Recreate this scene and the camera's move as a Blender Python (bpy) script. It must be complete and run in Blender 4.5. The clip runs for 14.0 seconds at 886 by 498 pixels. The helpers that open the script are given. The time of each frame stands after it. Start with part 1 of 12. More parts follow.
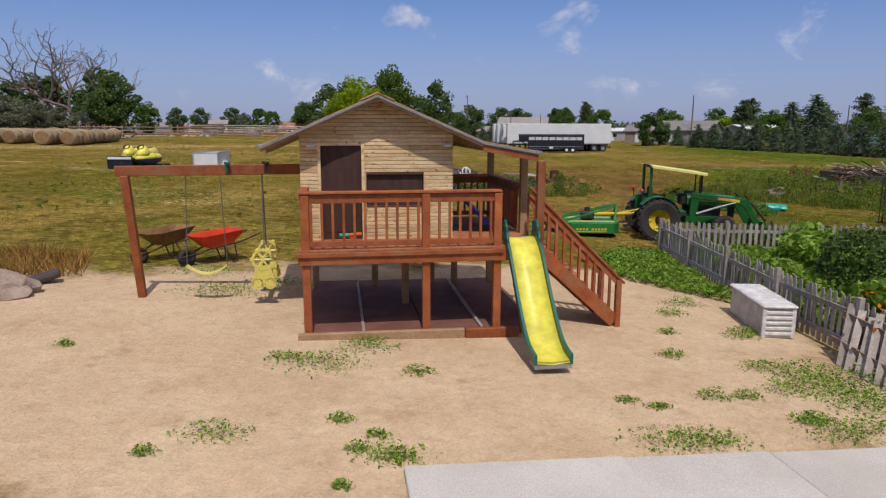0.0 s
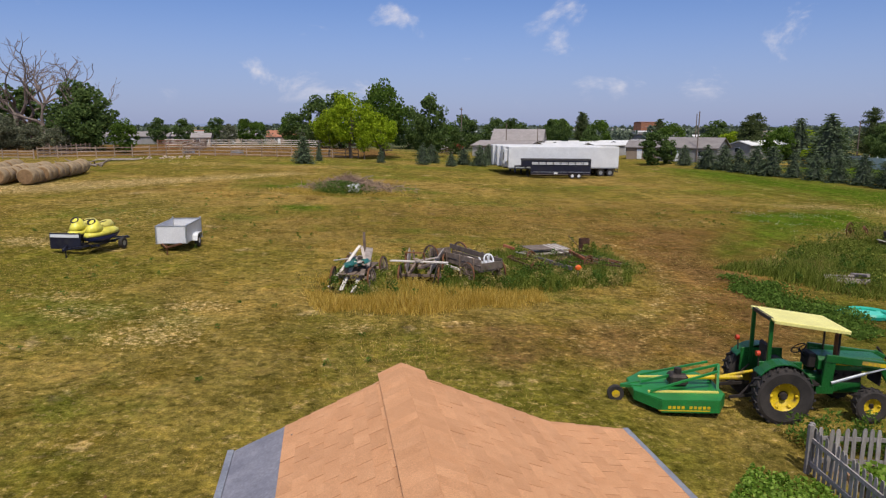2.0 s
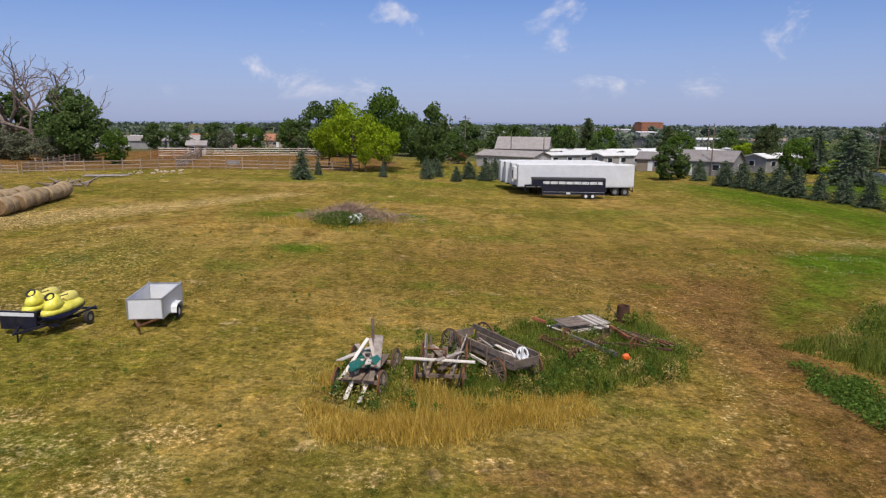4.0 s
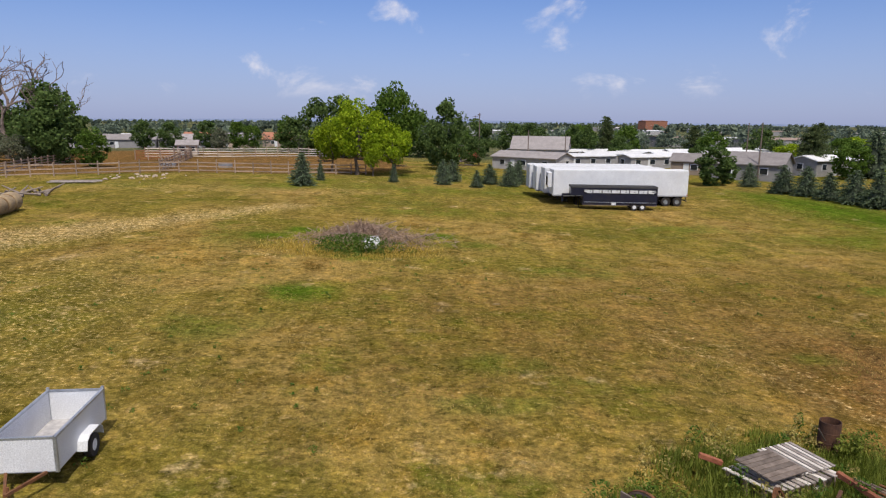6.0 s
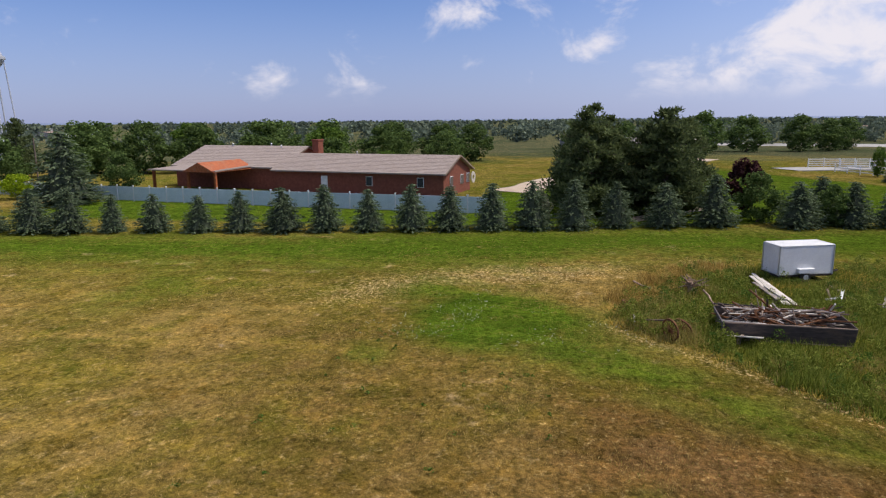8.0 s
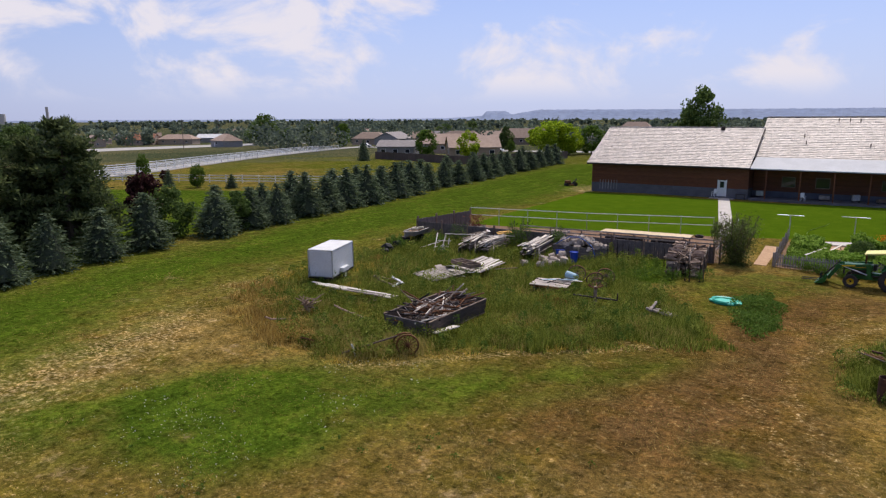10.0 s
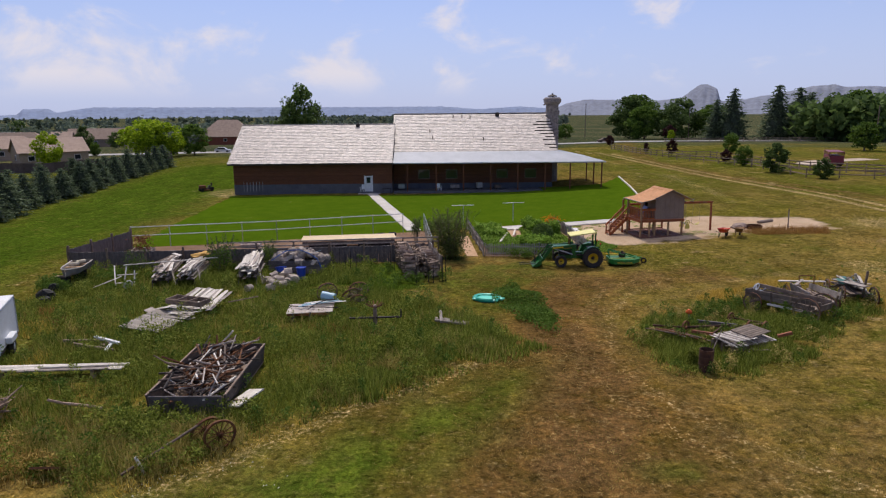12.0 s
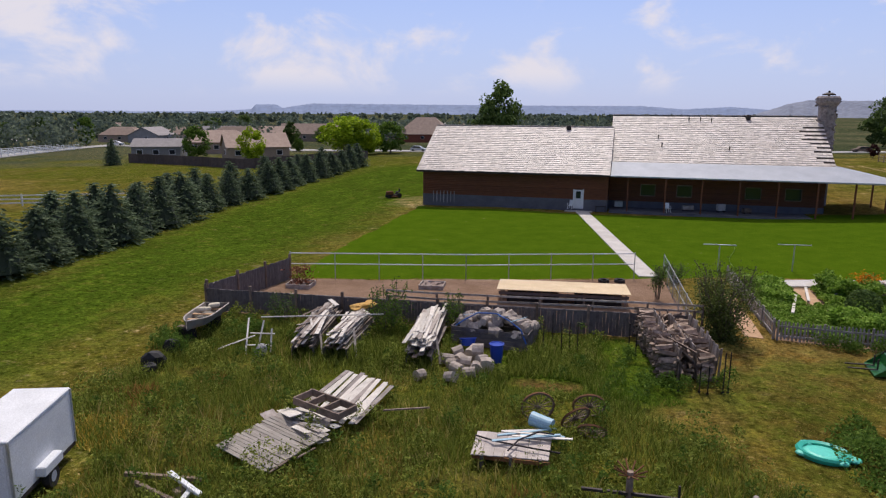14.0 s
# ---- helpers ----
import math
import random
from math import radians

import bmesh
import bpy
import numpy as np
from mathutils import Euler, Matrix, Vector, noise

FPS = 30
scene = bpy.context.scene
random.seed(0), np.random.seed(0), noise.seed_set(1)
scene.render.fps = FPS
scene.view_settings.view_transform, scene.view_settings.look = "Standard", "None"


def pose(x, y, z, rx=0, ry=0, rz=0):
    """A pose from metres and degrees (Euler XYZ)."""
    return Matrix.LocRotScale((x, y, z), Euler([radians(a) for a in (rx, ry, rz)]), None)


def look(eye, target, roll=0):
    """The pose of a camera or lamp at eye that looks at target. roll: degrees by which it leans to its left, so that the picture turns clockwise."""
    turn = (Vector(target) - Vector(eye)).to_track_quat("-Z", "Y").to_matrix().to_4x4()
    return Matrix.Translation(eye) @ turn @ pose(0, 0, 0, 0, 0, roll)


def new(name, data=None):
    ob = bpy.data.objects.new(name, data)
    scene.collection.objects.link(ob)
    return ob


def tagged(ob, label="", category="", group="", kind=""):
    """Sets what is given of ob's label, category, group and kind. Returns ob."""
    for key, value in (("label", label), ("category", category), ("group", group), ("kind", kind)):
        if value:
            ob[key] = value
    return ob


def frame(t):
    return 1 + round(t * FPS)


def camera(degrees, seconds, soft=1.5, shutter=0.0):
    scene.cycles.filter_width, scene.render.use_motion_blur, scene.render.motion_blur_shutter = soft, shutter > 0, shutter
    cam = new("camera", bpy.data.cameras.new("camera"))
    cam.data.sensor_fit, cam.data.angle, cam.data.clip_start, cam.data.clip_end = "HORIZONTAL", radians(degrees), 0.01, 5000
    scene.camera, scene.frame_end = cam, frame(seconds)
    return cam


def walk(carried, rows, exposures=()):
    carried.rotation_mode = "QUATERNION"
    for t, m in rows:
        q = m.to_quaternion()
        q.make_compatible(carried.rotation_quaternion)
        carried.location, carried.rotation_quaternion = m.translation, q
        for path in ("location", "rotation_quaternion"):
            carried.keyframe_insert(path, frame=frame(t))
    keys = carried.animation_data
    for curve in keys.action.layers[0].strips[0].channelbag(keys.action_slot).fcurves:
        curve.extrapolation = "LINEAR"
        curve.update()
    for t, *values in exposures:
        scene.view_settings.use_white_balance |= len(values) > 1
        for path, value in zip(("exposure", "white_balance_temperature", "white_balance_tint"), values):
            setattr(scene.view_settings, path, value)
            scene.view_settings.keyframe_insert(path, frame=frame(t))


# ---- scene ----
cam = camera(67.1, 14.0, soft=1.25)
PATH = [
    (0, (0.007, 0.001, 3.440), (-0.046, 19.667, -0.203), 0.119),
    (0.5, (-0.129, 2.577, 3.784), (-0.172, 22.241, 0.135), 0.011),
    (1, (-0.509, 5.193, 4.598), (-0.420, 24.860, 0.965), 0.126),
    (1.5, (-0.939, 6.545, 5.708), (-0.651, 26.206, 2.055), 0.110),
    (2, (-1.229, 7.016, 6.671), (-0.940, 26.677, 3.017), 0.122),
    (2.5, (-1.554, 7.488, 7.627), (-1.206, 27.140, 3.929), 0.293),
    (3, (-1.730, 9.031, 8.496), (-1.382, 28.680, 4.782), 0.298),
    (5.5, (-3.669, 20.135, 9.202), (-3.372, 39.778, 5.455), 0.527),
    (6, (-4.588, 24.806, 9.039), (-4.240, 44.444, 5.270), 0.484),
    (6.5, (-5.094, 30.271, 9.128), (-1.678, 49.607, 5.321), 0.645),
    (6.7, (-5.061, 31.971, 9.342), (1.421, 50.505, 5.534), 0.449),
    (7, (-5.731, 36.548, 9.182), (6.490, 51.936, 5.461), 0.194),
    (7.2, (-5.941, 39.360, 9.171), (8.563, 52.609, 5.421), -0.088),
    (9.3, (0.966, 69.472, 10.658), (17.719, 59.237, 6.840), -0.180),
    (9.5, (2.901, 70.434, 10.618), (18.288, 58.252, 6.763), -0.090),
    (10, (7.358, 71.647, 10.336), (18.444, 55.454, 6.477), -0.280),
    (10.5, (10.905, 72.537, 10.454), (17.159, 53.954, 6.513), -0.469),
    (11, (14.139, 71.901, 10.293), (15.993, 52.386, 6.328), -0.671),
    (11.5, (16.573, 70.618, 10.261), (16.667, 51.018, 6.282), -0.631),
    (12, (18.256, 68.635, 10.290), (17.932, 49.040, 6.301), -0.465),
    (12.5, (19.375, 65.923, 10.425), (18.805, 46.336, 6.420), -0.300),
    (13, (20.303, 62.490, 10.589), (21.209, 42.920, 6.564), -0.081),
    (13.5, (20.687, 58.424, 10.694), (25.539, 39.454, 6.622), 0.019),
    (14, (21.799, 53.525, 10.472), (26.952, 34.623, 6.449), 0.320),
]
walk(cam, [(t, look(e, g, r)) for t, e, g, r in PATH], [(0.0, 0.02, 6800, 10), (0.5, -0.07, 6800, 10), (1.0, -0.01, 6800, 10), (1.5, 0.09, 6800, 10), (2.0, 0.18, 6800, 10), (3.0, 0.26, 6800, 10), (7.2, 0.30, 6800, 10), (9.3, 0.32, 6750, 13), (10.2, 0.20, 6750, 13), (11.0, 0.12, 6700, 13), (12.5, 0.13, 6700, 13), (14.0, 0.16, 6700, 13)])

# ---- world and sun ----
SUN = Vector((0.08, -0.6, 1.0)).normalized()
world = bpy.data.worlds.new("sky")
scene.world = world
world.use_nodes = True
wt = world.node_tree
wt.nodes.clear()
sky = wt.nodes.new("ShaderNodeTexSky")
sky.sky_type = "NISHITA"
sky.sun_disc = False
sky.sun_elevation = math.asin(SUN.z)
sky.sun_rotation = math.pi - 0.13
sky.air_density, sky.dust_density, sky.ozone_density = 1.0, 0.6, 2.5
SKY = 0.080
coord = wt.nodes.new("ShaderNodeTexCoord")
split = wt.nodes.new("ShaderNodeSeparateXYZ")
wt.links.new(coord.outputs["Generated"], split.inputs[0])


def wmath(op, a, b=None, clamp=False):
    n = wt.nodes.new("ShaderNodeMath")
    n.operation, n.use_clamp = op, clamp
    for i, v in enumerate((a, b)):
        if v is None:
            continue
        if isinstance(v, (int, float)):
            n.inputs[i].default_value = v
        else:
            wt.links.new(v, n.inputs[i])
    return n.outputs[0]


def wramp(v, lo, hi):
    n = wt.nodes.new("ShaderNodeMapRange")
    n.interpolation_type = "SMOOTHSTEP"
    n.inputs["From Min"].default_value, n.inputs["From Max"].default_value = lo, hi
    wt.links.new(v, n.inputs["Value"])
    return n.outputs["Result"]


# cumulus clouds: thicker towards the south-east and overhead, thin and low elsewhere
up = wmath("MAXIMUM", split.outputs["Z"], 0.0)
stretch = wt.nodes.new("ShaderNodeMapping")
stretch.inputs["Scale"].default_value = (1.0, 1.0, 1.7)
wt.links.new(coord.outputs["Generated"], stretch.inputs["Vector"])
puffs = wt.nodes.new("ShaderNodeTexNoise")
puffs.inputs["Scale"].default_value, puffs.inputs["Detail"].default_value, puffs.inputs["Roughness"].default_value = 7.0, 8.0, 0.58
puffs.inputs["Distortion"].default_value = 0.35
wt.links.new(stretch.outputs["Vector"], puffs.inputs["Vector"])
south = wmath("ADD", wmath("MULTIPLY", split.outputs["Y"], -0.75), wmath("MULTIPLY", split.outputs["X"], 0.75))
bank = wmath("MULTIPLY", wramp(south, 0.35, 1.0), 0.115)
# The overhead cover is unseen, added for stronger and whiter fill light.
grow = wmath("ADD", wmath("ADD", puffs.outputs["Fac"], bank), wmath("MULTIPLY", wramp(up, 0.25, 0.85), 0.20))
low = wramp(up, 0.015, 0.06)
cover = wmath("MULTIPLY", wmath("MULTIPLY", wramp(grow, 0.57, 0.76), low), 0.95)
haze = wmath("MULTIPLY", wramp(up, 0.20, 0.0), 0.6)
veil = wmath("MULTIPLY", wmath("MULTIPLY", wramp(wmath("MULTIPLY", split.outputs["Y"], -1.0), -0.35, 0.8), wramp(up, 0.6, 0.02)), 0.38)

bg_sky, bg_cloud, bg_haze, bg_veil = (wt.nodes.new("ShaderNodeBackground") for _ in range(4))
bg_veil.inputs["Color"].default_value, bg_veil.inputs["Strength"].default_value = (0.66, 0.75, 1.0, 1), 1.0
tint = wt.nodes.new("ShaderNodeMix")
tint.data_type, tint.blend_type = "RGBA", "MULTIPLY"
tint.inputs[0].default_value, tint.inputs[7].default_value = 1.0, (0.66, 0.80, 1.22, 1)
wt.links.new(sky.outputs["Color"], tint.inputs[6])
wt.links.new(tint.outputs[2], bg_sky.inputs["Color"])
bg_sky.inputs["Strength"].default_value = SKY
bg_cloud.inputs["Color"].default_value = (0.82, 0.81, 0.90, 1)
bg_cloud.inputs["Strength"].default_value = 0.82
bg_haze.inputs["Color"].default_value = (0.40, 0.46, 0.80, 1)
bg_haze.inputs["Strength"].default_value = 0.74
mix1, mix2 = wt.nodes.new("ShaderNodeMixShader"), wt.nodes.new("ShaderNodeMixShader")
wt.links.new(haze, mix1.inputs[0])
wt.links.new(bg_sky.outputs[0], mix1.inputs[1])
wt.links.new(bg_haze.outputs[0], mix1.inputs[2])
wt.links.new(cover, mix2.inputs[0])
mix3 = wt.nodes.new("ShaderNodeMixShader")
wt.links.new(veil, mix3.inputs[0])
wt.links.new(mix1.outputs[0], mix3.inputs[1])
wt.links.new(bg_veil.outputs[0], mix3.inputs[2])
wt.links.new(mix3.outputs[0], mix2.inputs[1])
wt.links.new(bg_cloud.outputs[0], mix2.inputs[2])
wout = wt.nodes.new("ShaderNodeOutputWorld")
wt.links.new(mix2.outputs[0], wout.inputs[0])

sun = new("sun", bpy.data.lights.new("sun", "SUN"))
sun.data.energy, sun.data.angle, sun.data.color = 2.95, radians(0.55), (1.0, 0.96, 0.90)
sun.matrix_world = look(SUN * 200, (0, 0, 0))
scene.view_settings.exposure = 0.0

# ---- ground ----
def G(x, y):
    """Height of the ground."""
    x, y = np.asarray(x, float), np.asarray(y, float)
    z = np.interp(x, [-200, -120, -40, -15, 0, 8, 16, 30, 48, 75, 200], [2.0, 2.0, 1.5, 0.6, 0.0, -0.33, -0.4, -0.35, 0.0, 0.45, 0.5])
    s = lambda a, b, v: (lambda u: u * u * (3 - 2 * u))(np.clip((v - a) / (b - a), 0, 1))
    z = z - 0.45 * s(30, 50, x) * s(20, -10, y)
    r = np.hypot(x - 5, y - 30)
    far = s(130, 330, r)
    z = z * (1 - far) - 6.0 * s(140, 520, r)
    return z

# ---- materials ----
def nodes_of(name):
    m = bpy.data.materials.new(name)
    m.use_nodes = True
    nt = m.node_tree
    return m, nt, nt.nodes["Principled BSDF"]


def ramp_node(nt, fac, cols, lo=0.3, hi=0.7):
    r = nt.nodes.new("ShaderNodeValToRGB")
    e = r.color_ramp.elements
    while len(e) < len(cols):
        e.new(0.5)
    for i, c in enumerate(cols):
        e[i].position = lo + (hi - lo) * i / max(1, len(cols) - 1)
        e[i].color = (*c, 1)
    nt.links.new(fac, r.inputs[0])
    return r.outputs[0]


def noise_node(nt, vec, scale, detail=4.0, rough=0.6):
    n = nt.nodes.new("ShaderNodeTexNoise")
    n.inputs["Scale"].default_value, n.inputs["Detail"].default_value, n.inputs["Roughness"].default_value = scale, detail, rough
    if vec is not None:
        nt.links.new(vec, n.inputs["Vector"])
    return n.outputs["Fac"]


def mixc(nt, kind, fac, a, b):
    n = nt.nodes.new("ShaderNodeMix")
    n.data_type, n.blend_type = "RGBA", kind
    for sock, v in ((n.inputs[0], fac), (n.inputs[6], a), (n.inputs[7], b)):
        if isinstance(v, (int, float)):
            sock.default_value = v
        elif isinstance(v, tuple):
            sock.default_value = (*v, 1)
        else:
            nt.links.new(v, sock)
    return n.outputs[2]


def maprange(nt, v, lo, hi, a=0.0, b=1.0):
    n = nt.nodes.new("ShaderNodeMapRange")
    n.inputs["From Min"].default_value, n.inputs["From Max"].default_value = lo, hi
    n.inputs["To Min"].default_value, n.inputs["To Max"].default_value = a, b
    nt.links.new(v, n.inputs["Value"])
    return n.outputs["Result"]


def mat(name, cols, scale=2.0, rough=0.75, metal=0.0, bump=0.25, fine=30.0, stretch=(1, 1, 1), rand=0.0, island=0.0, stain=None, spec=0.4, depth=0.01):
    """A surface with colour that varies at two scales, fine relief, and a shift of tone from piece to piece."""
    m, nt, b = nodes_of(name)
    tc = nt.nodes.new("ShaderNodeTexCoord")
    info = nt.nodes.new("ShaderNodeObjectInfo")
    shift = nt.nodes.new("ShaderNodeVectorMath")
    shift.operation = "MULTIPLY_ADD"
    shift.inputs[1].default_value = (37.0, 53.0, 71.0)
    nt.links.new(info.outputs["Random"], shift.inputs[0])
    nt.links.new(tc.outputs["Object"], shift.inputs[2])
    mp = nt.nodes.new("ShaderNodeMapping")
    mp.inputs["Scale"].default_value = stretch
    nt.links.new(shift.outputs[0], mp.inputs["Vector"])
    v = mp.outputs["Vector"]
    col = ramp_node(nt, noise_node(nt, v, scale), cols)
    grain = noise_node(nt, v, fine, 3.0, 0.65)
    col = mixc(nt, "MULTIPLY", 1.0, col, ramp_node(nt, grain, [(0.72, 0.72, 0.72), (1.08, 1.08, 1.08)]))
    if stain:
        spot = maprange(nt, noise_node(nt, v, scale * 0.45, 5.0, 0.7), 0.52, 0.66)
        col = mixc(nt, "MIX", spot, col, stain)
    for amount, sock in ((rand, info.outputs["Random"]), (island, None)):
        if amount:
            if sock is None:
                sock = nt.nodes.new("ShaderNodeNewGeometry").outputs["Random Per Island"]
            hsv = nt.nodes.new("ShaderNodeHueSaturation")
            nt.links.new(maprange(nt, sock, 0, 1, 1 - amount, 1 + amount), hsv.inputs["Value"])
            nt.links.new(col, hsv.inputs["Color"])
            col = hsv.outputs["Color"]
    nt.links.new(col, b.inputs["Base Color"])
    nt.links.new(maprange(nt, grain, 0.2, 0.8, max(0.03, rough - 0.1), min(1, rough + 0.1)), b.inputs["Roughness"])
    b.inputs["Metallic"].default_value = metal
    b.inputs["Specular IOR Level"].default_value = spec
    if bump:
        bn = nt.nodes.new("ShaderNodeBump")
        bn.inputs["Strength"].default_value, bn.inputs["Distance"].default_value = bump, depth
        nt.links.new(grain, bn.inputs["Height"])
        nt.links.new(bn.outputs[0], b.inputs["Normal"])
    return m


def leaf_mat(name, cols, trans=0.25, island=0.20, rand=0.12, rough=0.65):
    """Foliage: tone by leaf and by plant, some light shining through."""
    m, nt, b = nodes_of(name)
    geo, info = nt.nodes.new("ShaderNodeNewGeometry"), nt.nodes.new("ShaderNodeObjectInfo")
    col = ramp_node(nt, geo.outputs["Random Per Island"], cols, 0.0, 1.0)
    for amount, sock in ((island, geo.outputs["Random Per Island"]), (rand, info.outputs["Random"])):
        hsv = nt.nodes.new("ShaderNodeHueSaturation")
        nt.links.new(maprange(nt, sock, 0, 1, 1 - amount, 1 + amount), hsv.inputs["Value"])
        nt.links.new(col, hsv.inputs["Color"])
        col = hsv.outputs["Color"]
    nt.links.new(col, b.inputs["Base Color"])
    b.inputs["Roughness"].default_value = rough
    b.inputs["Specular IOR Level"].default_value = 0.06
    tr = nt.nodes.new("ShaderNodeBsdfTranslucent")
    nt.links.new(col, tr.inputs["Color"])
    mx = nt.nodes.new("ShaderNodeMixShader")
    mx.inputs[0].default_value = trans
    nt.links.new(b.outputs[0], mx.inputs[1])
    nt.links.new(tr.outputs[0], mx.inputs[2])
    nt.links.new(mx.outputs[0], nt.nodes["Material Output"].inputs[0])
    return m


def glass_mat(name, tint=(0.02, 0.025, 0.03)):
    m, nt, b = nodes_of(name)
    b.inputs["Base Color"].default_value = (*tint, 1)
    b.inputs["Roughness"].default_value = 0.06
    b.inputs["Specular IOR Level"].default_value = 0.45
    return m


def plain(name, c, rough=0.5, metal=0.0, **k):
    lo, hi = tuple(v * 0.88 for v in c), tuple(min(1, v * 1.08) for v in c)
    return mat(name, [lo, hi], scale=1.6, rough=rough, metal=metal, bump=k.pop("bump", 0.08), **k)


M = {}
M["redwood"] = mat("red_stained_timber", [(0.27, 0.062, 0.018), (0.44, 0.130, 0.042)], 3, 0.58, stretch=(1, 1, 1), rand=0.22, fine=26, stain=(0.30, 0.13, 0.065))
M["deckwood"] = mat("red_deck_board", [(0.30, 0.095, 0.04), (0.50, 0.20, 0.10)], 3, 0.65, rand=0.24, fine=30)
M["siding"] = mat("pale_pine_siding", [(0.62, 0.42, 0.21), (0.84, 0.66, 0.42)], 2.2, 0.6, stretch=(1, 4, 5), rand=0.15, fine=14, stain=(0.50, 0.30, 0.14))
nt = M["siding"].node_tree
bsdf = next(n for n in nt.nodes if n.type == "BSDF_PRINCIPLED")
base = bsdf.inputs["Base Color"].links[0].from_socket
where = nt.nodes.new("ShaderNodeNewGeometry")
cells = nt.nodes.new("ShaderNodeTexVoronoi")
cells.inputs["Scale"].default_value, cells.inputs["Randomness"].default_value = 6.5, 1.0
nt.links.new(where.outputs["Position"], cells.inputs["Vector"])
nt.links.new(mixc(nt, "MIX", maprange(nt, cells.outputs["Distance"], 0.20, 0.10, 0.0, 0.75), base, (0.26, 0.12, 0.05)), bsdf.inputs["Base Color"])
M["knot"] = plain("pine_knot", (0.20, 0.10, 0.05), 0.6)
M["panel"] = mat("grey_brown_panel", [(0.25, 0.185, 0.15), (0.32, 0.245, 0.20)], 1.5, 0.8, rand=0.05)
M["tim"] = mat("tan_treated_timber", [(0.34, 0.20, 0.10), (0.46, 0.29, 0.16)], 2.5, 0.7, rand=0.15, fine=24)
M["dark"] = mat("dark_interior", [(0.085, 0.045, 0.034), (0.13, 0.072, 0.055)], 2, 0.9)
# Dark brown that stands in for the shade inside the play house openings.
M["opening_dark"] = mat("opening_shade_board", [(0.048, 0.021, 0.016), (0.078, 0.037, 0.029)], 3, 0.7, stretch=(4, 4, 0.6), fine=22)
M["shingle"] = mat("tan_asphalt_shingle", [(0.54, 0.265, 0.125), (0.64, 0.335, 0.17)], 3, 0.92, fine=90, rand=0.07, bump=0.4)
M["felt"] = mat("grey_roof_felt", [(0.17, 0.17, 0.21), (0.26, 0.26, 0.30)], 3, 0.8)
M["drip"] = mat("galvanised_drip_edge", [(0.24, 0.25, 0.29), (0.34, 0.36, 0.40)], 3, 0.5, metal=0.3)
M["rubber"] = mat("black_rubber", [(0.012, 0.012, 0.013), (0.028, 0.026, 0.026)], 4, 0.75, fine=50)
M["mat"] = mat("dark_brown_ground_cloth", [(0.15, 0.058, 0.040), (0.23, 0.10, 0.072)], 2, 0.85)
M["yellow"] = plain("yellow_plastic", (0.82, 0.74, 0.10), 0.35, fine=4.0)
M["pale_yellow"] = plain("pale_yellow_plastic", (0.78, 0.68, 0.16), 0.4)
M["canopy"] = plain("faded_yellow_canopy", (0.84, 0.78, 0.28), 0.5)
M["teal"] = plain("dark_green_plastic", (0.010, 0.13, 0.10), 0.38)
M["bright_teal"] = plain("turquoise_plastic", (0.02, 0.42, 0.30), 0.38)
M["aqua"] = plain("pale_turquoise_plastic", (0.10, 0.62, 0.48), 0.4)
M["blue"] = plain("blue_plastic", (0.012, 0.055, 0.40), 0.35)
M["deepblue"] = plain("deep_blue_hull", (0.015, 0.03, 0.16), 0.35)
M["red"] = mat("red_painted_steel", [(0.55, 0.035, 0.012), (0.72, 0.06, 0.02)], 2, 0.4, stain=(0.45, 0.05, 0.02))
M["orange"] = plain("orange_plastic", (0.80, 0.14, 0.02), 0.4)
M["rust"] = mat("rusty_steel", [(0.09, 0.035, 0.016), (0.20, 0.085, 0.035), (0.11, 0.06, 0.04)], 4, 0.85, metal=0.25, rand=0.25, island=0.25)
M["redrust"] = mat("red_brown_rusted_paint", [(0.20, 0.06, 0.03), (0.30, 0.11, 0.055)], 4, 0.85, rand=0.2)
M["barrelrust"] = mat("dark_brown_rust", [(0.05, 0.024, 0.016), (0.12, 0.055, 0.032)], 4, 0.9, stain=(0.16, 0.07, 0.03))
M["darkbox"] = mat("dark_stained_box_board", [(0.045, 0.036, 0.034), (0.095, 0.075, 0.068)], 3, 0.88, stretch=(1, 4, 4), stain=(0.12, 0.085, 0.065))
M["tanpaint"] = mat("worn_tan_tray", [(0.20, 0.095, 0.035), (0.31, 0.17, 0.07)], 4, 0.6, stain=(0.16, 0.07, 0.03))
M["iron"] = mat("dark_iron", [(0.03, 0.026, 0.025), (0.07, 0.055, 0.048)], 4, 0.7, metal=0.5, rand=0.2, island=0.2)
M["steel"] = mat("galvanised_steel", [(0.38, 0.40, 0.42), (0.55, 0.57, 0.60)], 3, 0.42, metal=0.7, rand=0.08, island=0.1)
M["chain"] = plain("steel_chain", (0.20, 0.19, 0.18), 0.5, metal=0.6)
M["tgreen"] = mat("green_tractor_paint", [(0.008, 0.086, 0.018), (0.016, 0.142, 0.030)], 2, 0.32, stain=(0.015, 0.09, 0.025), rand=0.08)
M["mgreen"] = mat("green_mower_paint", [(0.012, 0.16, 0.035), (0.02, 0.25, 0.055)], 2, 0.4, stain=(0.03, 0.15, 0.04))
M["tyellow"] = mat("yellow_wheel_paint", [(0.62, 0.42, 0.012), (0.78, 0.55, 0.02)], 5, 0.45, bump=0.08, stain=(0.34, 0.22, 0.06))
M["tyre"] = mat("dusty_tyre_rubber", [(0.022, 0.020, 0.019), (0.055, 0.046, 0.042)], 3, 0.85, fine=40)
M["white"] = mat("white_painted_metal", [(0.68, 0.69, 0.71), (0.79, 0.80, 0.81)], 0.9, 0.45, bump=0.05, stain=(0.62, 0.62, 0.62))
M["whiteplastic"] = plain("white_plastic", (0.78, 0.79, 0.80), 0.4)
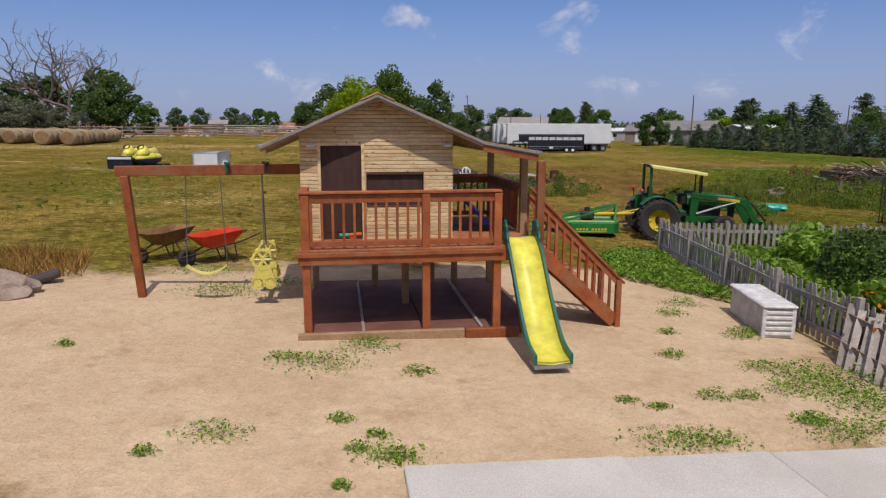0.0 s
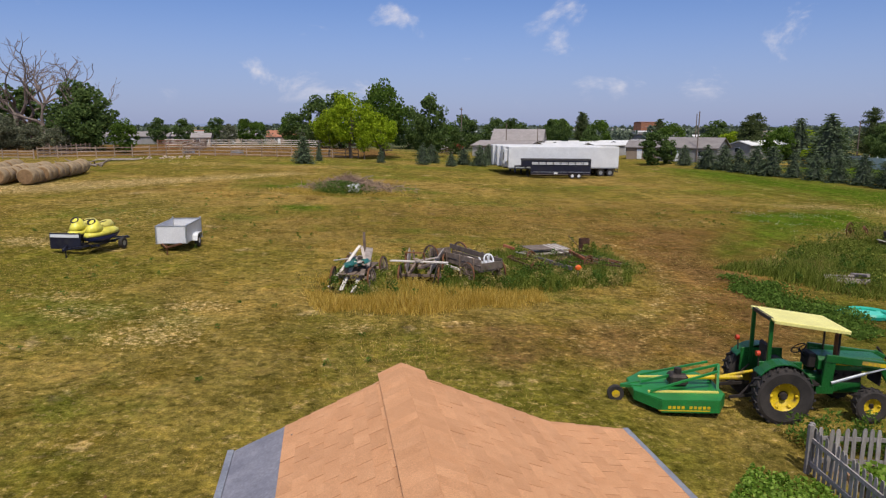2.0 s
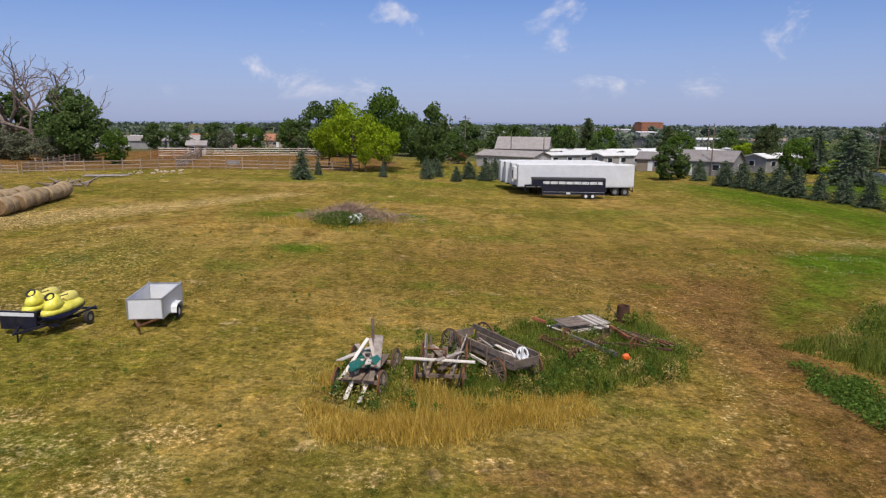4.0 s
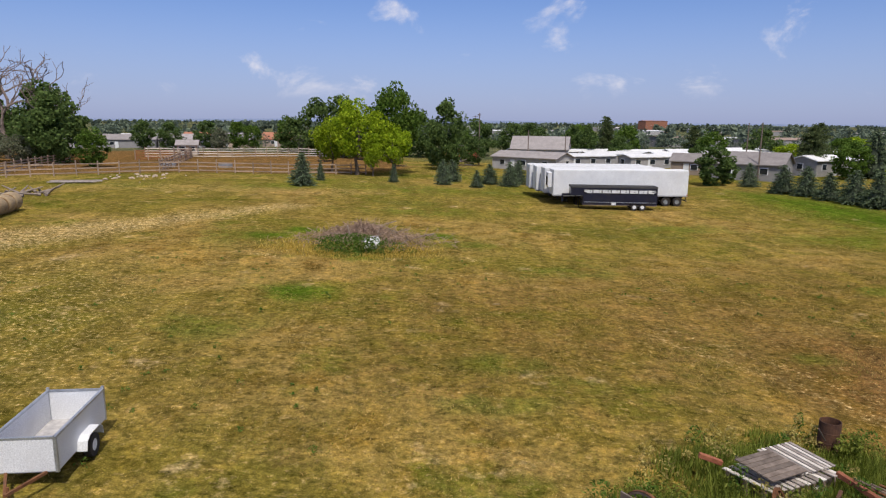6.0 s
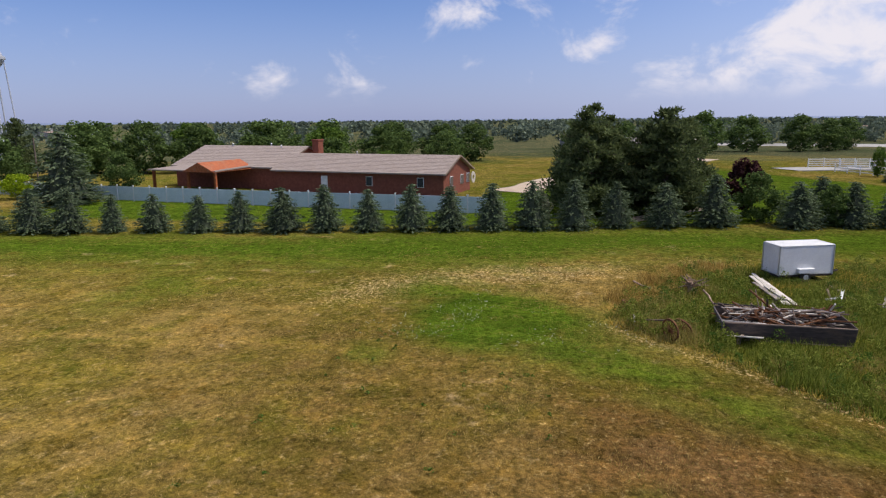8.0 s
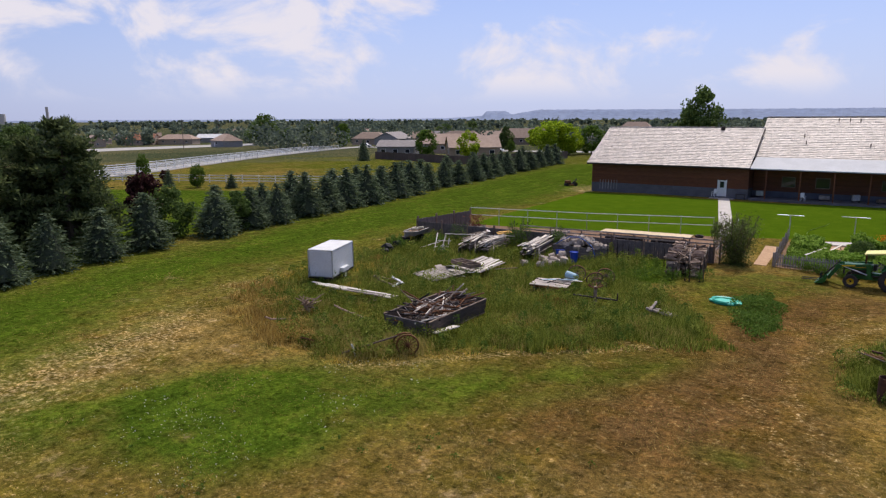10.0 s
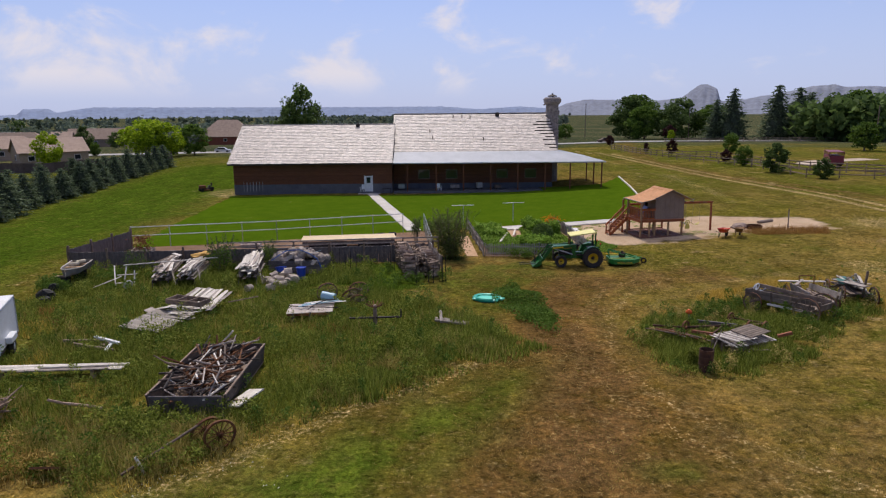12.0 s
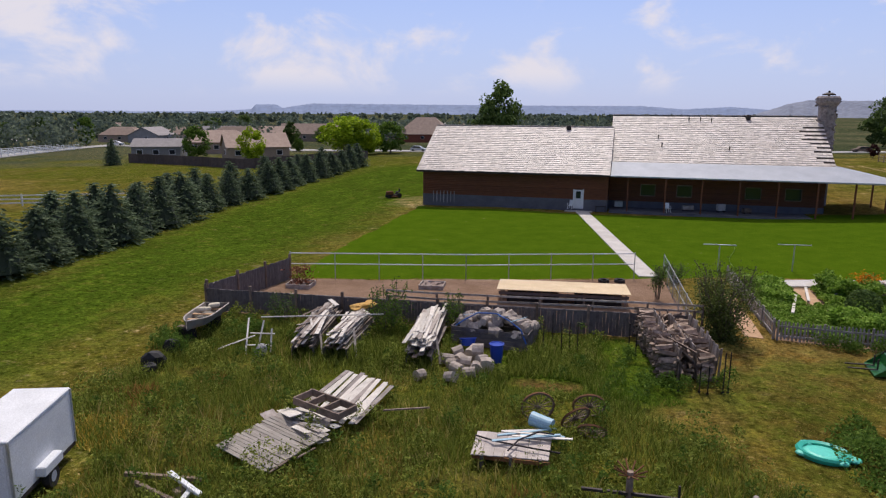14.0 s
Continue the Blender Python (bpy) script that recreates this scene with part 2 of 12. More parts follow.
# White vinyl with the blue-green of its backlit shade painted in.
M["vinyl"] = mat("vinyl_in_painted_shade", [(0.50, 0.62, 0.66), (0.60, 0.70, 0.74)], 1.2, 0.45, rand=0.03)
M["navy"] = mat("dark_navy_paint", [(0.008, 0.009, 0.022), (0.018, 0.02, 0.04)], 2, 0.35, stain=(0.03, 0.028, 0.035))
M["grey"] = mat("grey_plastic", [(0.42, 0.40, 0.40), (0.50, 0.48, 0.47)], 3, 0.55, bump=0.04, fine=6)
M["greylid"] = mat("pale_grey_lid", [(0.66, 0.63, 0.62), (0.74, 0.71, 0.70)], 3, 0.5, bump=0.04, fine=6)
M["picket"] = mat("weathered_picket_wood", [(0.25, 0.22, 0.20), (0.40, 0.37, 0.35)], 4, 0.85, rand=0.25, fine=40, stretch=(4, 4, 1))
M["oldwood"] = mat("weathered_grey_board", [(0.21, 0.17, 0.145), (0.42, 0.365, 0.325)], 3, 0.88, rand=0.28, island=0.28, fine=30)
M["wagonwood"] = mat("old_grey_brown_wagon_board", [(0.115, 0.085, 0.066), (0.265, 0.21, 0.172)], 3, 0.9, rand=0.3, island=0.3, fine=30)
M["palewood"] = mat("bleached_board", [(0.52, 0.46, 0.40), (0.72, 0.67, 0.60)], 3, 0.85, rand=0.2, island=0.22, fine=30)
M["greyplank"] = mat("weathered_grey_plank", [(0.27, 0.235, 0.20), (0.40, 0.36, 0.315)], 2.5, 0.9, rand=0.14, stretch=(0.5, 4, 4), fine=26, stain=(0.20, 0.165, 0.14))
M["brownwood"] = mat("brown_weathered_board", [(0.12, 0.085, 0.065), (0.26, 0.19, 0.145)], 3, 0.88, rand=0.28, island=0.28, fine=30)
M["fenceboard"] = mat("dark_fence_board", [(0.10, 0.085, 0.085), (0.17, 0.148, 0.145)], 3, 0.88, rand=0.13, fine=30)
M["firewood"] = mat("split_firewood", [(0.165, 0.108, 0.078), (0.42, 0.32, 0.25)], 5, 0.9, rand=0.5)
M["endgrain"] = mat("sawn_log_end", [(0.40, 0.33, 0.26), (0.56, 0.48, 0.39)], 6, 0.9, rand=0.2)
M["bluedrum"] = plain("pale_blue_plastic", (0.32, 0.50, 0.60), 0.45)
M["cutwood"] = mat("grey_log_bark", [(0.24, 0.195, 0.165), (0.42, 0.355, 0.305)], 5, 0.9, island=0.25, rand=0.2)
M["sack"] = mat("orange_tan_sacking", [(0.50, 0.27, 0.06), (0.66, 0.40, 0.13)], 4, 0.95, bump=0.5)
M["pinkboard"] = mat("sun_bleached_pinkish_board", [(0.46, 0.39, 0.35), (0.60, 0.53, 0.48)], 2.5, 0.88, rand=0.12)
M["plywood"] = mat("plywood_sheet", [(0.62, 0.46, 0.27), (0.72, 0.56, 0.35)], 1.2, 0.7, rand=0.05)
M["concrete"] = mat("pale_concrete", [(0.50, 0.46, 0.42), (0.62, 0.58, 0.54)], 0.8, 0.9, fine=60, stain=(0.46, 0.41, 0.36))
M["rock"] = mat("grey_rock", [(0.28, 0.20, 0.16), (0.42, 0.32, 0.27)], 3, 0.92, fine=20, bump=0.5, depth=0.03)
M["paleroof"] = mat("weathered_cedar_shake", [(0.56, 0.48, 0.42), (0.70, 0.62, 0.555)], 0.8, 0.6, fine=5.0, stretch=(1.0, 6, 6), island=0.20, bump=0.2, depth=0.02, stain=(0.44, 0.37, 0.32), spec=0.5)
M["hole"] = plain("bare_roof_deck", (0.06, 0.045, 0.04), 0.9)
M["porchroof"] = mat("grey_metal_porch_roof", [(0.36, 0.38, 0.42), (0.45, 0.47, 0.51)], 0.6, 0.6, metal=0.0)
M["log"] = mat("brown_log_siding", [(0.13, 0.042, 0.018), (0.20, 0.07, 0.03)], 1.4, 0.75, stretch=(1, 5, 5), rand=0.14, fine=14)
M["footing"] = mat("grey_block_footing", [(0.10, 0.10, 0.12), (0.15, 0.15, 0.17)], 1, 0.9)
M["stone"] = mat("brown_grey_stone", [(0.17, 0.14, 0.13), (0.34, 0.29, 0.27)], 3, 0.9, rand=0.3, bump=0.5, depth=0.03)
M["brick"] = mat("red_brown_brick_wall", [(0.19, 0.055, 0.035), (0.28, 0.09, 0.055)], 3, 0.88, rand=0.1)
M["bhroof"] = mat("grey_brown_shingle", [(0.29, 0.235, 0.205), (0.37, 0.305, 0.27)], 1.5, 0.92, island=0.1)
M["roof_tan"] = mat("tan_roof_shingle", [(0.26, 0.185, 0.145), (0.35, 0.26, 0.205)], 1.0, 0.92, rand=0.3)
M["roof_grey"] = mat("grey_roof_shingle", [(0.24, 0.215, 0.21), (0.33, 0.30, 0.29)], 1.0, 0.92, rand=0.25)
M["roof_white"] = mat("pale_metal_roof", [(0.62, 0.62, 0.62), (0.76, 0.76, 0.76)], 0.8, 0.6, rand=0.1)
M["wall_pale"] = mat("pale_house_siding", [(0.30, 0.29, 0.29), (0.40, 0.385, 0.375)], 1.0, 0.8, rand=0.3)
M["wall_tan"] = mat("tan_house_siding", [(0.38, 0.29, 0.22), (0.46, 0.36, 0.28)], 1.0, 0.8, rand=0.3)
M["boathull"] = mat("dull_grey_boat_metal", [(0.15, 0.14, 0.13), (0.24, 0.225, 0.20)], 3, 0.75, stain=(0.20, 0.14, 0.09))
M["canvas"] = mat("cream_canvas", [(0.60, 0.52, 0.38), (0.74, 0.66, 0.50)], 3, 0.9)
M["glass"] = glass_mat("dark_window_glass")
M["bark"] = mat("grey_brown_bark", [(0.10, 0.075, 0.055), (0.20, 0.155, 0.12)], 5, 0.95, fine=30, stretch=(2, 2, 0.4), bump=0.6, depth=0.02)
M["deadbark"] = mat("bare_grey_wood", [(0.20, 0.155, 0.125), (0.33, 0.27, 0.225)], 5, 0.92, fine=25, bump=0.4)
M["spruce"] = leaf_mat("blue_green_needles", [(0.078, 0.112, 0.058), (0.115, 0.155, 0.084), (0.155, 0.195, 0.115)], 0.35)
M["pine"] = leaf_mat("dark_pine_needles", [(0.050, 0.084, 0.038), (0.080, 0.126, 0.056), (0.115, 0.160, 0.074)], 0.22)
M["leaf"] = leaf_mat("green_leaves", [(0.062, 0.120, 0.018), (0.095, 0.165, 0.026), (0.135, 0.205, 0.038)], 0.4)
M["lime"] = leaf_mat("yellow_green_leaves", [(0.17, 0.27, 0.012), (0.26, 0.36, 0.02), (0.36, 0.44, 0.03)], 0.4)
M["darkleaf"] = leaf_mat("dark_green_leaves", [(0.062, 0.105, 0.030), (0.092, 0.145, 0.040), (0.125, 0.178, 0.054)], 0.38)
M["olive"] = leaf_mat("olive_green_leaves", [(0.088, 0.120, 0.032), (0.128, 0.165, 0.045), (0.175, 0.210, 0.064)], 0.36)
M["plumleaf"] = leaf_mat("plum_red_leaves", [(0.045, 0.018, 0.020), (0.075, 0.03, 0.028)], 0.2)
M["gardenleaf"] = leaf_mat("garden_leaves", [(0.10, 0.20, 0.02), (0.19, 0.31, 0.04), (0.30, 0.42, 0.085)], 0.4)
M["weed"] = leaf_mat("tall_weed_leaves", [(0.110, 0.150, 0.020), (0.168, 0.208, 0.033), (0.250, 0.272, 0.058)], 0.45, 0.36)
M["goldweed"] = leaf_mat("golden_dry_weeds", [(0.26, 0.17, 0.045), (0.37, 0.25, 0.07), (0.48, 0.35, 0.11)], 0.35)
M["drystem"] = leaf_mat("dry_weed_stems", [(0.24, 0.20, 0.055), (0.34, 0.28, 0.085), (0.44, 0.36, 0.13)], 0.42)
M["lushblade"] = leaf_mat("lush_green_blades", [(0.085, 0.155, 0.014), (0.125, 0.200, 0.022), (0.175, 0.25, 0.034)], 0.42)
M["straw"] = leaf_mat("dry_straw_blades", [(0.46, 0.31, 0.05), (0.60, 0.42, 0.08), (0.72, 0.54, 0.16)], 0.42)
M["grass"] = leaf_mat("green_grass_blades", [(0.125, 0.165, 0.022), (0.19, 0.225, 0.034), (0.30, 0.30, 0.058)], 0.42)
M["drygrass"] = leaf_mat("dry_pasture_blades", [(0.30, 0.19, 0.05), (0.42, 0.28, 0.08), (0.55, 0.40, 0.15)], 0.3)
M["shortgrass"] = leaf_mat("short_green_blades", [(0.12, 0.135, 0.016), (0.18, 0.18, 0.026), (0.26, 0.23, 0.045)], 0.3)
M["rustweed"] = leaf_mat("rusty_dry_weeds", [(0.26, 0.12, 0.035), (0.36, 0.19, 0.06), (0.46, 0.29, 0.09)], 0.3)
M["twig"] = mat("dry_brush_twigs", [(0.24, 0.155, 0.105), (0.42, 0.30, 0.225)], 4, 0.95, island=0.3)
M["hay"] = mat("round_bale_hay", [(0.28, 0.20, 0.115), (0.40, 0.30, 0.18)], 3, 0.95, fine=22, bump=0.8, depth=0.03, rand=0.12)
M["hayend"] = mat("bale_end_hay", [(0.20, 0.12, 0.06), (0.32, 0.20, 0.10)], 4, 0.95, fine=18, bump=0.8, depth=0.03, rand=0.1)
M["corral"] = mat("weathered_corral_rail", [(0.24, 0.17, 0.125), (0.38, 0.29, 0.22)], 3, 0.9, rand=0.3, island=0.2)
M["redpanel"] = mat("rusty_red_gate_steel", [(0.24, 0.055, 0.03), (0.36, 0.10, 0.055)], 3, 0.7, rand=0.2)
# Distance haze is painted into the blue-grey of hills and bluffs.
M["hill"] = mat("haze_painted_hills", [(0.16, 0.21, 0.33), (0.20, 0.25, 0.37)], 0.004, 1.0, fine=0.02, bump=0)
M["bluff"] = mat("haze_painted_bluff", [(0.16, 0.18, 0.24), (0.21, 0.23, 0.29)], 0.01, 1.0, fine=0.04, bump=0)
M["maroon"] = plain("faded_maroon_paint", (0.22, 0.03, 0.05), 0.45)
M["bluetarp"] = plain("blue_hose_plastic", (0.02, 0.12, 0.42), 0.45)
M["asphalt"] = mat("pale_worn_road", [(0.34, 0.32, 0.30), (0.44, 0.42, 0.40)], 0.3, 0.92, fine=8)
M["chip"] = mat("tan_wood_chips", [(0.42, 0.25, 0.14), (0.58, 0.38, 0.23)], 3, 0.95, fine=40)

# ---- building helpers ----
def thing(name, x, y, z=None, rz=0.0, label="", category="", group="", kind=""):
    ob = new(name)
    ob.empty_display_size = 0.2
    ob.matrix_basis = pose(x, y, float(G(x, y)) if z is None else z, 0, 0, rz)
    return tagged(ob, label, category, group, kind)


def link_mesh(name, me, parent=None, label="", at=None):
    ob = new(name, me)
    if parent is not None:
        ob.parent = parent
    if at is not None:
        ob.matrix_basis = at
    return tagged(ob, label)


def part(name, bm, material, parent=None, label="", smooth=False):
    me = bpy.data.meshes.new(name)
    bm.to_mesh(me)
    bm.free()
    me.materials.append(material)
    if smooth:
        me.polygons.foreach_set("use_smooth", [True] * len(me.polygons))
    return link_mesh(name, me, parent, label)


def mesh_of(name, verts, faces, material, smooth=False):
    me = bpy.data.meshes.new(name)
    me.from_pydata([tuple(v) for v in verts] if not isinstance(verts, np.ndarray) else verts.tolist(), [], faces if isinstance(faces, list) else faces.tolist())
    me.materials.append(material)
    if smooth:
        me.polygons.foreach_set("use_smooth", [True] * len(me.polygons))
    return me


def box(bm, c, s, rot=None, bevel=0.0):
    m = Matrix.Translation(c)
    if rot is not None:
        m = m @ rot
    r = bmesh.ops.create_cube(bm, size=1.0, matrix=m @ Matrix.Diagonal((*s, 1)))
    if bevel:
        es = {e for v in r["verts"] for e in v.link_edges}
        bmesh.ops.bevel(bm, geom=list(es), offset=bevel, segments=1, affect="EDGES", profile=0.5)
    return r


def along(p0, p1):
    """Frame whose x axis runs from p0 to p1, at their middle."""
    p0, p1 = Vector(p0), Vector(p1)
    d = p1 - p0
    x = d.normalized()
    u = Vector((0, 0, 1)) if abs(x.z) < 0.95 else Vector((0, 1, 0))
    y = u.cross(x).normalized()
    z = x.cross(y)
    return Matrix((x, y, z)).transposed().to_4x4(), (p0 + p1) / 2, d.length


def beam(bm, p0, p1, w, h, bevel=0.0):
    r, c, n = along(p0, p1)
    return box(bm, c, (n, w, h), r, bevel)


def rod(bm, p0, p1, r, r2=None, seg=8, caps=True):
    m, c, n = along(p0, p1)
    q = Matrix.Translation(c) @ m @ Matrix.Rotation(radians(90), 4, "Y")
    bmesh.ops.create_cone(bm, cap_ends=caps, segments=seg, radius1=r, radius2=r if r2 is None else r2, depth=n, matrix=q)


def rods(bm, pts, r, seg=6):
    for a, b in zip(pts, pts[1:]):
        rod(bm, a, b, r, seg=seg)


def ring(bm, profile, seg=24, m=Matrix()):
    """A closed profile of (radius, height) turned about z."""
    rows = []
    for i in range(seg):
        a = 2 * math.pi * i / seg
        rows.append([bm.verts.new(m @ Vector((r * math.cos(a), r * math.sin(a), h))) for r, h in profile])
    k = len(profile)
    for i in range(seg):
        a, b = rows[i], rows[(i + 1) % seg]
        for j in range(k):
            bm.faces.new((a[j], b[j], b[(j + 1) % k], a[(j + 1) % k]))


def bowl(bm, rings, seg=20, m=Matrix(), close=True):
    """Skin through rows of (radius x, radius y, height)."""
    rows = [[bm.verts.new(m @ Vector((rx * math.cos(2 * math.pi * i / seg), ry * math.sin(2 * math.pi * i / seg), h))) for i in range(seg)] for rx, ry, h in rings]
    for a, b in zip(rows, rows[1:]):
        for i in range(seg):
            bm.faces.new((a[i], a[(i + 1) % seg], b[(i + 1) % seg], b[i]))
    if close:
        bm.faces.new(rows[0][::-1])
        bm.faces.new(rows[-1])


def prism(bm, outline, p0, p1, m=Matrix()):
    """Outline of (a, b) in the plane across the line p0-p1 (a sideways, b up)."""
    r, c, n = along(p0, p1)
    ends = []
    for s in (-0.5, 0.5):
        ends.append([bm.verts.new(m @ (r @ Vector((s * n, a, b)) + c)) for a, b in outline])
    k = len(outline)
    for i in range(k):
        bm.faces.new((ends[0][i], ends[0][(i + 1) % k], ends[1][(i + 1) % k], ends[1][i]))
    bm.faces.new(ends[0][::-1])
    bm.faces.new(ends[1])


def extrude_xy(bm, outline, z0, z1):
    """Outline of (x, y) raised from z0 to z1."""
    a = [bm.verts.new((x, y, z0)) for x, y in outline]
    b = [bm.verts.new((x, y, z1)) for x, y in outline]
    k = len(outline)
    for i in range(k):
        bm.faces.new((a[i], a[(i + 1) % k], b[(i + 1) % k], b[i]))
    bm.faces.new(a[::-1])
    bm.faces.new(b)


def lump(bm, c, s, seed, sub=2, rough=0.3):
    r = bmesh.ops.create_icosphere(bm, subdivisions=sub, radius=1.0)
    for v in r["verts"]:
        d = 1 + rough * noise.noise(v.co * 1.7 + Vector((seed * 7.3, seed * 3.1, seed)))
        v.co = Vector((v.co.x * s[0] * d + c[0], v.co.y * s[1] * d + c[1], v.co.z * s[2] * d + c[2]))


def leaves(P, S, rng, asp=0.7, flat=0.0):
    """Small four-cornered leaves at points P with sizes S, turned at random (flat: leaning to the level)."""
    n = len(P)
    a = rng.normal(size=(n, 3))
    a[:, 2] *= 1 - flat
    a /= np.linalg.norm(a, axis=1, keepdims=True)
    b = np.cross(a, rng.normal(size=(n, 3)))
    b /= np.linalg.norm(b, axis=1, keepdims=True) + 1e-9
    u, w = a * S[:, None] * 0.5, b * (S * asp)[:, None] * 0.5
    v = np.stack([P - u, P + w * 0.9 - u * 0.1, P + u, P - w * 0.9 + u * 0.1], 1).reshape(-1, 3)
    return v, np.arange(4 * n).reshape(-1, 4)


def blades(P, Hh, W, rng, lean=0.35):
    """Upright tapering blades of grass."""
    n = len(P)
    t = rng.uniform(0, 2 * math.pi, n)
    side = np.stack([np.cos(t), np.sin(t), 0 * t], 1) * (W * 0.5)[:, None]
    tip = P + np.stack([rng.normal(0, lean, n) * Hh, rng.normal(0, lean, n) * Hh, Hh], 1)
    v = np.stack([P - side, P + side, tip], 1).reshape(-1, 3)
    return v, np.arange(3 * n).reshape(-1, 3)


def inside(x, y, poly):
    """Whether points lie in a polygon."""
    c = np.zeros(np.shape(x), bool)
    for (x1, y1), (x2, y2) in zip(poly, poly[1:] + poly[:1]):
        hit = ((y1 > y) != (y2 > y)) & (x < (x2 - x1) * (y - y1) / (y2 - y1 + 1e-12) + x1)
        c ^= hit
    return c


def edge_dist(x, y, poly, closed=True):
    d = np.full(np.shape(x), 1e9)
    pts = poly + poly[:1] if closed else poly
    for (x1, y1), (x2, y2) in zip(pts, pts[1:]):
        dx, dy = x2 - x1, y2 - y1
        t = np.clip(((x - x1) * dx + (y - y1) * dy) / (dx * dx + dy * dy + 1e-9), 0, 1)
        d = np.minimum(d, np.hypot(x - x1 - t * dx, y - y1 - t * dy))
    return d


def zone(x, y, poly, soft=1.0):
    """1 inside a polygon, falling to 0 outside over a soft edge."""
    d = edge_dist(x, y, poly)
    return np.clip(0.5 + np.where(inside(x, y, poly), d, -d) / (2 * soft), 0, 1)


def scatter(poly, n, rng):
    xs, ys = [p[0] for p in poly], [p[1] for p in poly]
    x, y = rng.uniform(min(xs), max(xs), n * 3), rng.uniform(min(ys), max(ys), n * 3)
    k = inside(x, y, poly)
    return x[k][:n], y[k][:n]


SAND = [(6.5, 7.2), (6.6, 15.0), (4.2, 16.8), (1.0, 16.6), (-4, 15.6), (-7, 14.2), (-9, 13.6), (-15, 14.5), (-16, 9), (-9, 5.6), (-0.4, 5.0)]
LAWN = [(44, 0.6), (45, -21), (24, -20), (-6, -26), (-10.6, -34), (-6.2, -8.4), (-3.0, 3.8), (2, 4.6), (15, 6.0), (20.5, 8.2), (42.3, 15.5)]
YARD = [(43.2, 23.4), (42.2, 15.8), (20.4, 8.3), (19.0, 7.4), (17.9, 20.2)]
JUNK = [(28.5, 51.5), (25, 49.2), (23, 46.6), (18.3, 42.8), (14.6, 38.6), (16, 33.5), (21, 28), (22.5, 21), (37, 23.4), (42.5, 24), (42, 30), (41.2, 41.5), (40, 46)]
RINGW = [(-5.7, 34.6), (-5.4, 32.6), (-3.6, 31.2), (-1, 31.6), (3.5, 33.6), (7.6, 35.4), (9.2, 39.2), (8.4, 43.2), (5.5, 43.7), (2.6, 42.6), (-0.2, 40.0), (-2.4, 37.8), (-4.6, 37.0)]
GARDEN = [(6.9, 20.2), (14.3, 19.4), (15.0, 7.2), (6.4, 8.6)]
EAST = [(70, -70), (66, -15), (60, 14), (56, 36), (52, 56), (46, 82), (42, 112), (36, 118), (34, 96), (36, 76), (38, 58), (44, 48), (45, 20), (46, -24), (40, -60), (50, -90)]
CLOVER = [(25.5, 50.6), (28.5, 52.6), (33, 57), (36, 63), (31, 64), (25, 60), (20.5, 54.5), (17.8, 49.5), (14.4, 45), (12.2, 40.6), (13.6, 39.9), (18.2, 44.4), (22.4, 48)]
HOMELAWN = [(52.5, 68), (56, 44), (61, 30), (62, 16), (80, 8), (120, 30), (118, 52), (92, 62), (84, 64), (72, 64), (70, 110), (52, 112)]
CORRAL = [(-110, 118), (-58, 113), (-43, 120.6), (-26, 126), (-15, 131.5), (-8, 150), (-18, 180), (-70, 188), (-120, 176)]
RUTS = [(-15, -100), (-21.9, -84), (-22.5, -51.4), (-23.1, -29.4), (-24.5, -14.7), (-25.6, -3.7), (-25.3, 7.5)]
BARE = [(-44, 62), (-38, 70), (-30, 80), (-20, 94), (-14, 92), (-22, 78), (-30, 62), (-40, 52)]
DUSK = [(-8, 46), (2, 44), (14, 50), (26, 56), (32, 64), (20, 68), (4, 66), (-8, 60)]
TRACK = [(1, 27), (8, 28), (11.5, 31), (12, 38), (12, 44), (14, 50)]
STRAW = [(27.5, 51.9), (24.9, 49.6), (22.7, 47.0), (18.5, 43.2), (14.6, 39.2)]
PALE = ((-9.9, 26.5, 1.6), (-9.6, 28.1, 1.2), (-3.8, 28.0, 0.8), (-0.4, 28.9, 0.7), (-9.6, 30.0, 1.2), (-12.9, 28.7, 1.6), (-20.9, 40.8, 2.5), (-14.5, 30.5, 1.2), (-15.3, 66.6, 0.7), (-14.6, 65.8, 0.5), (-1.7, 67.5, 0.7), (-5.1, 70.8, 0.6), (-13.8, 71.6, 0.8), (-7.0, 66.8, 0.5))
GOLD = [(34.0, 68.3), (40.2, 60.2), (42.0, 50.2), (39.4, 46.6), (33.9, 51.7), (31.5, 59.8), (27.5, 64.0), (25.2, 68.7)]
DRIVE = [(-29, 0), (-24, -30), (-23, -58), (-34, -110), (-46, -154)]


def grid_axis(lo, hi, step, out, grow):
    a = list(np.arange(lo, hi + 1e-6, step))
    s = step
    while a[-1] < out:
        s *= grow
        a.append(a[-1] + s)
    s = step
    while a[0] > -out:
        s *= grow
        a.insert(0, a[0] - s)
    return np.array(a)


gxs, gys = grid_axis(-28, 62, 0.5, 4300, 1.12), grid_axis(-30, 100, 0.5, 4300, 1.12)
XX, YY = np.meshgrid(gxs, gys)
ZZ = G(XX, YY)
rough = np.array([noise.noise(Vector((x * 0.23, y * 0.23, 3.0))) for x, y in zip(XX.ravel(), YY.ravel())]).reshape(XX.shape)
ZZ = ZZ + 0.05 * rough * (1 - zone(XX, YY, GARDEN, 2)) * np.clip((np.hypot(XX + 0.5, YY - 12) - 5) / 6, 0, 1)
nx, ny = len(gxs), len(gys)
idx = np.arange(nx * ny).reshape(ny, nx)
quad = np.stack([idx[:-1, :-1], idx[:-1, 1:], idx[1:, 1:], idx[1:, :-1]], -1).reshape(-1, 4)

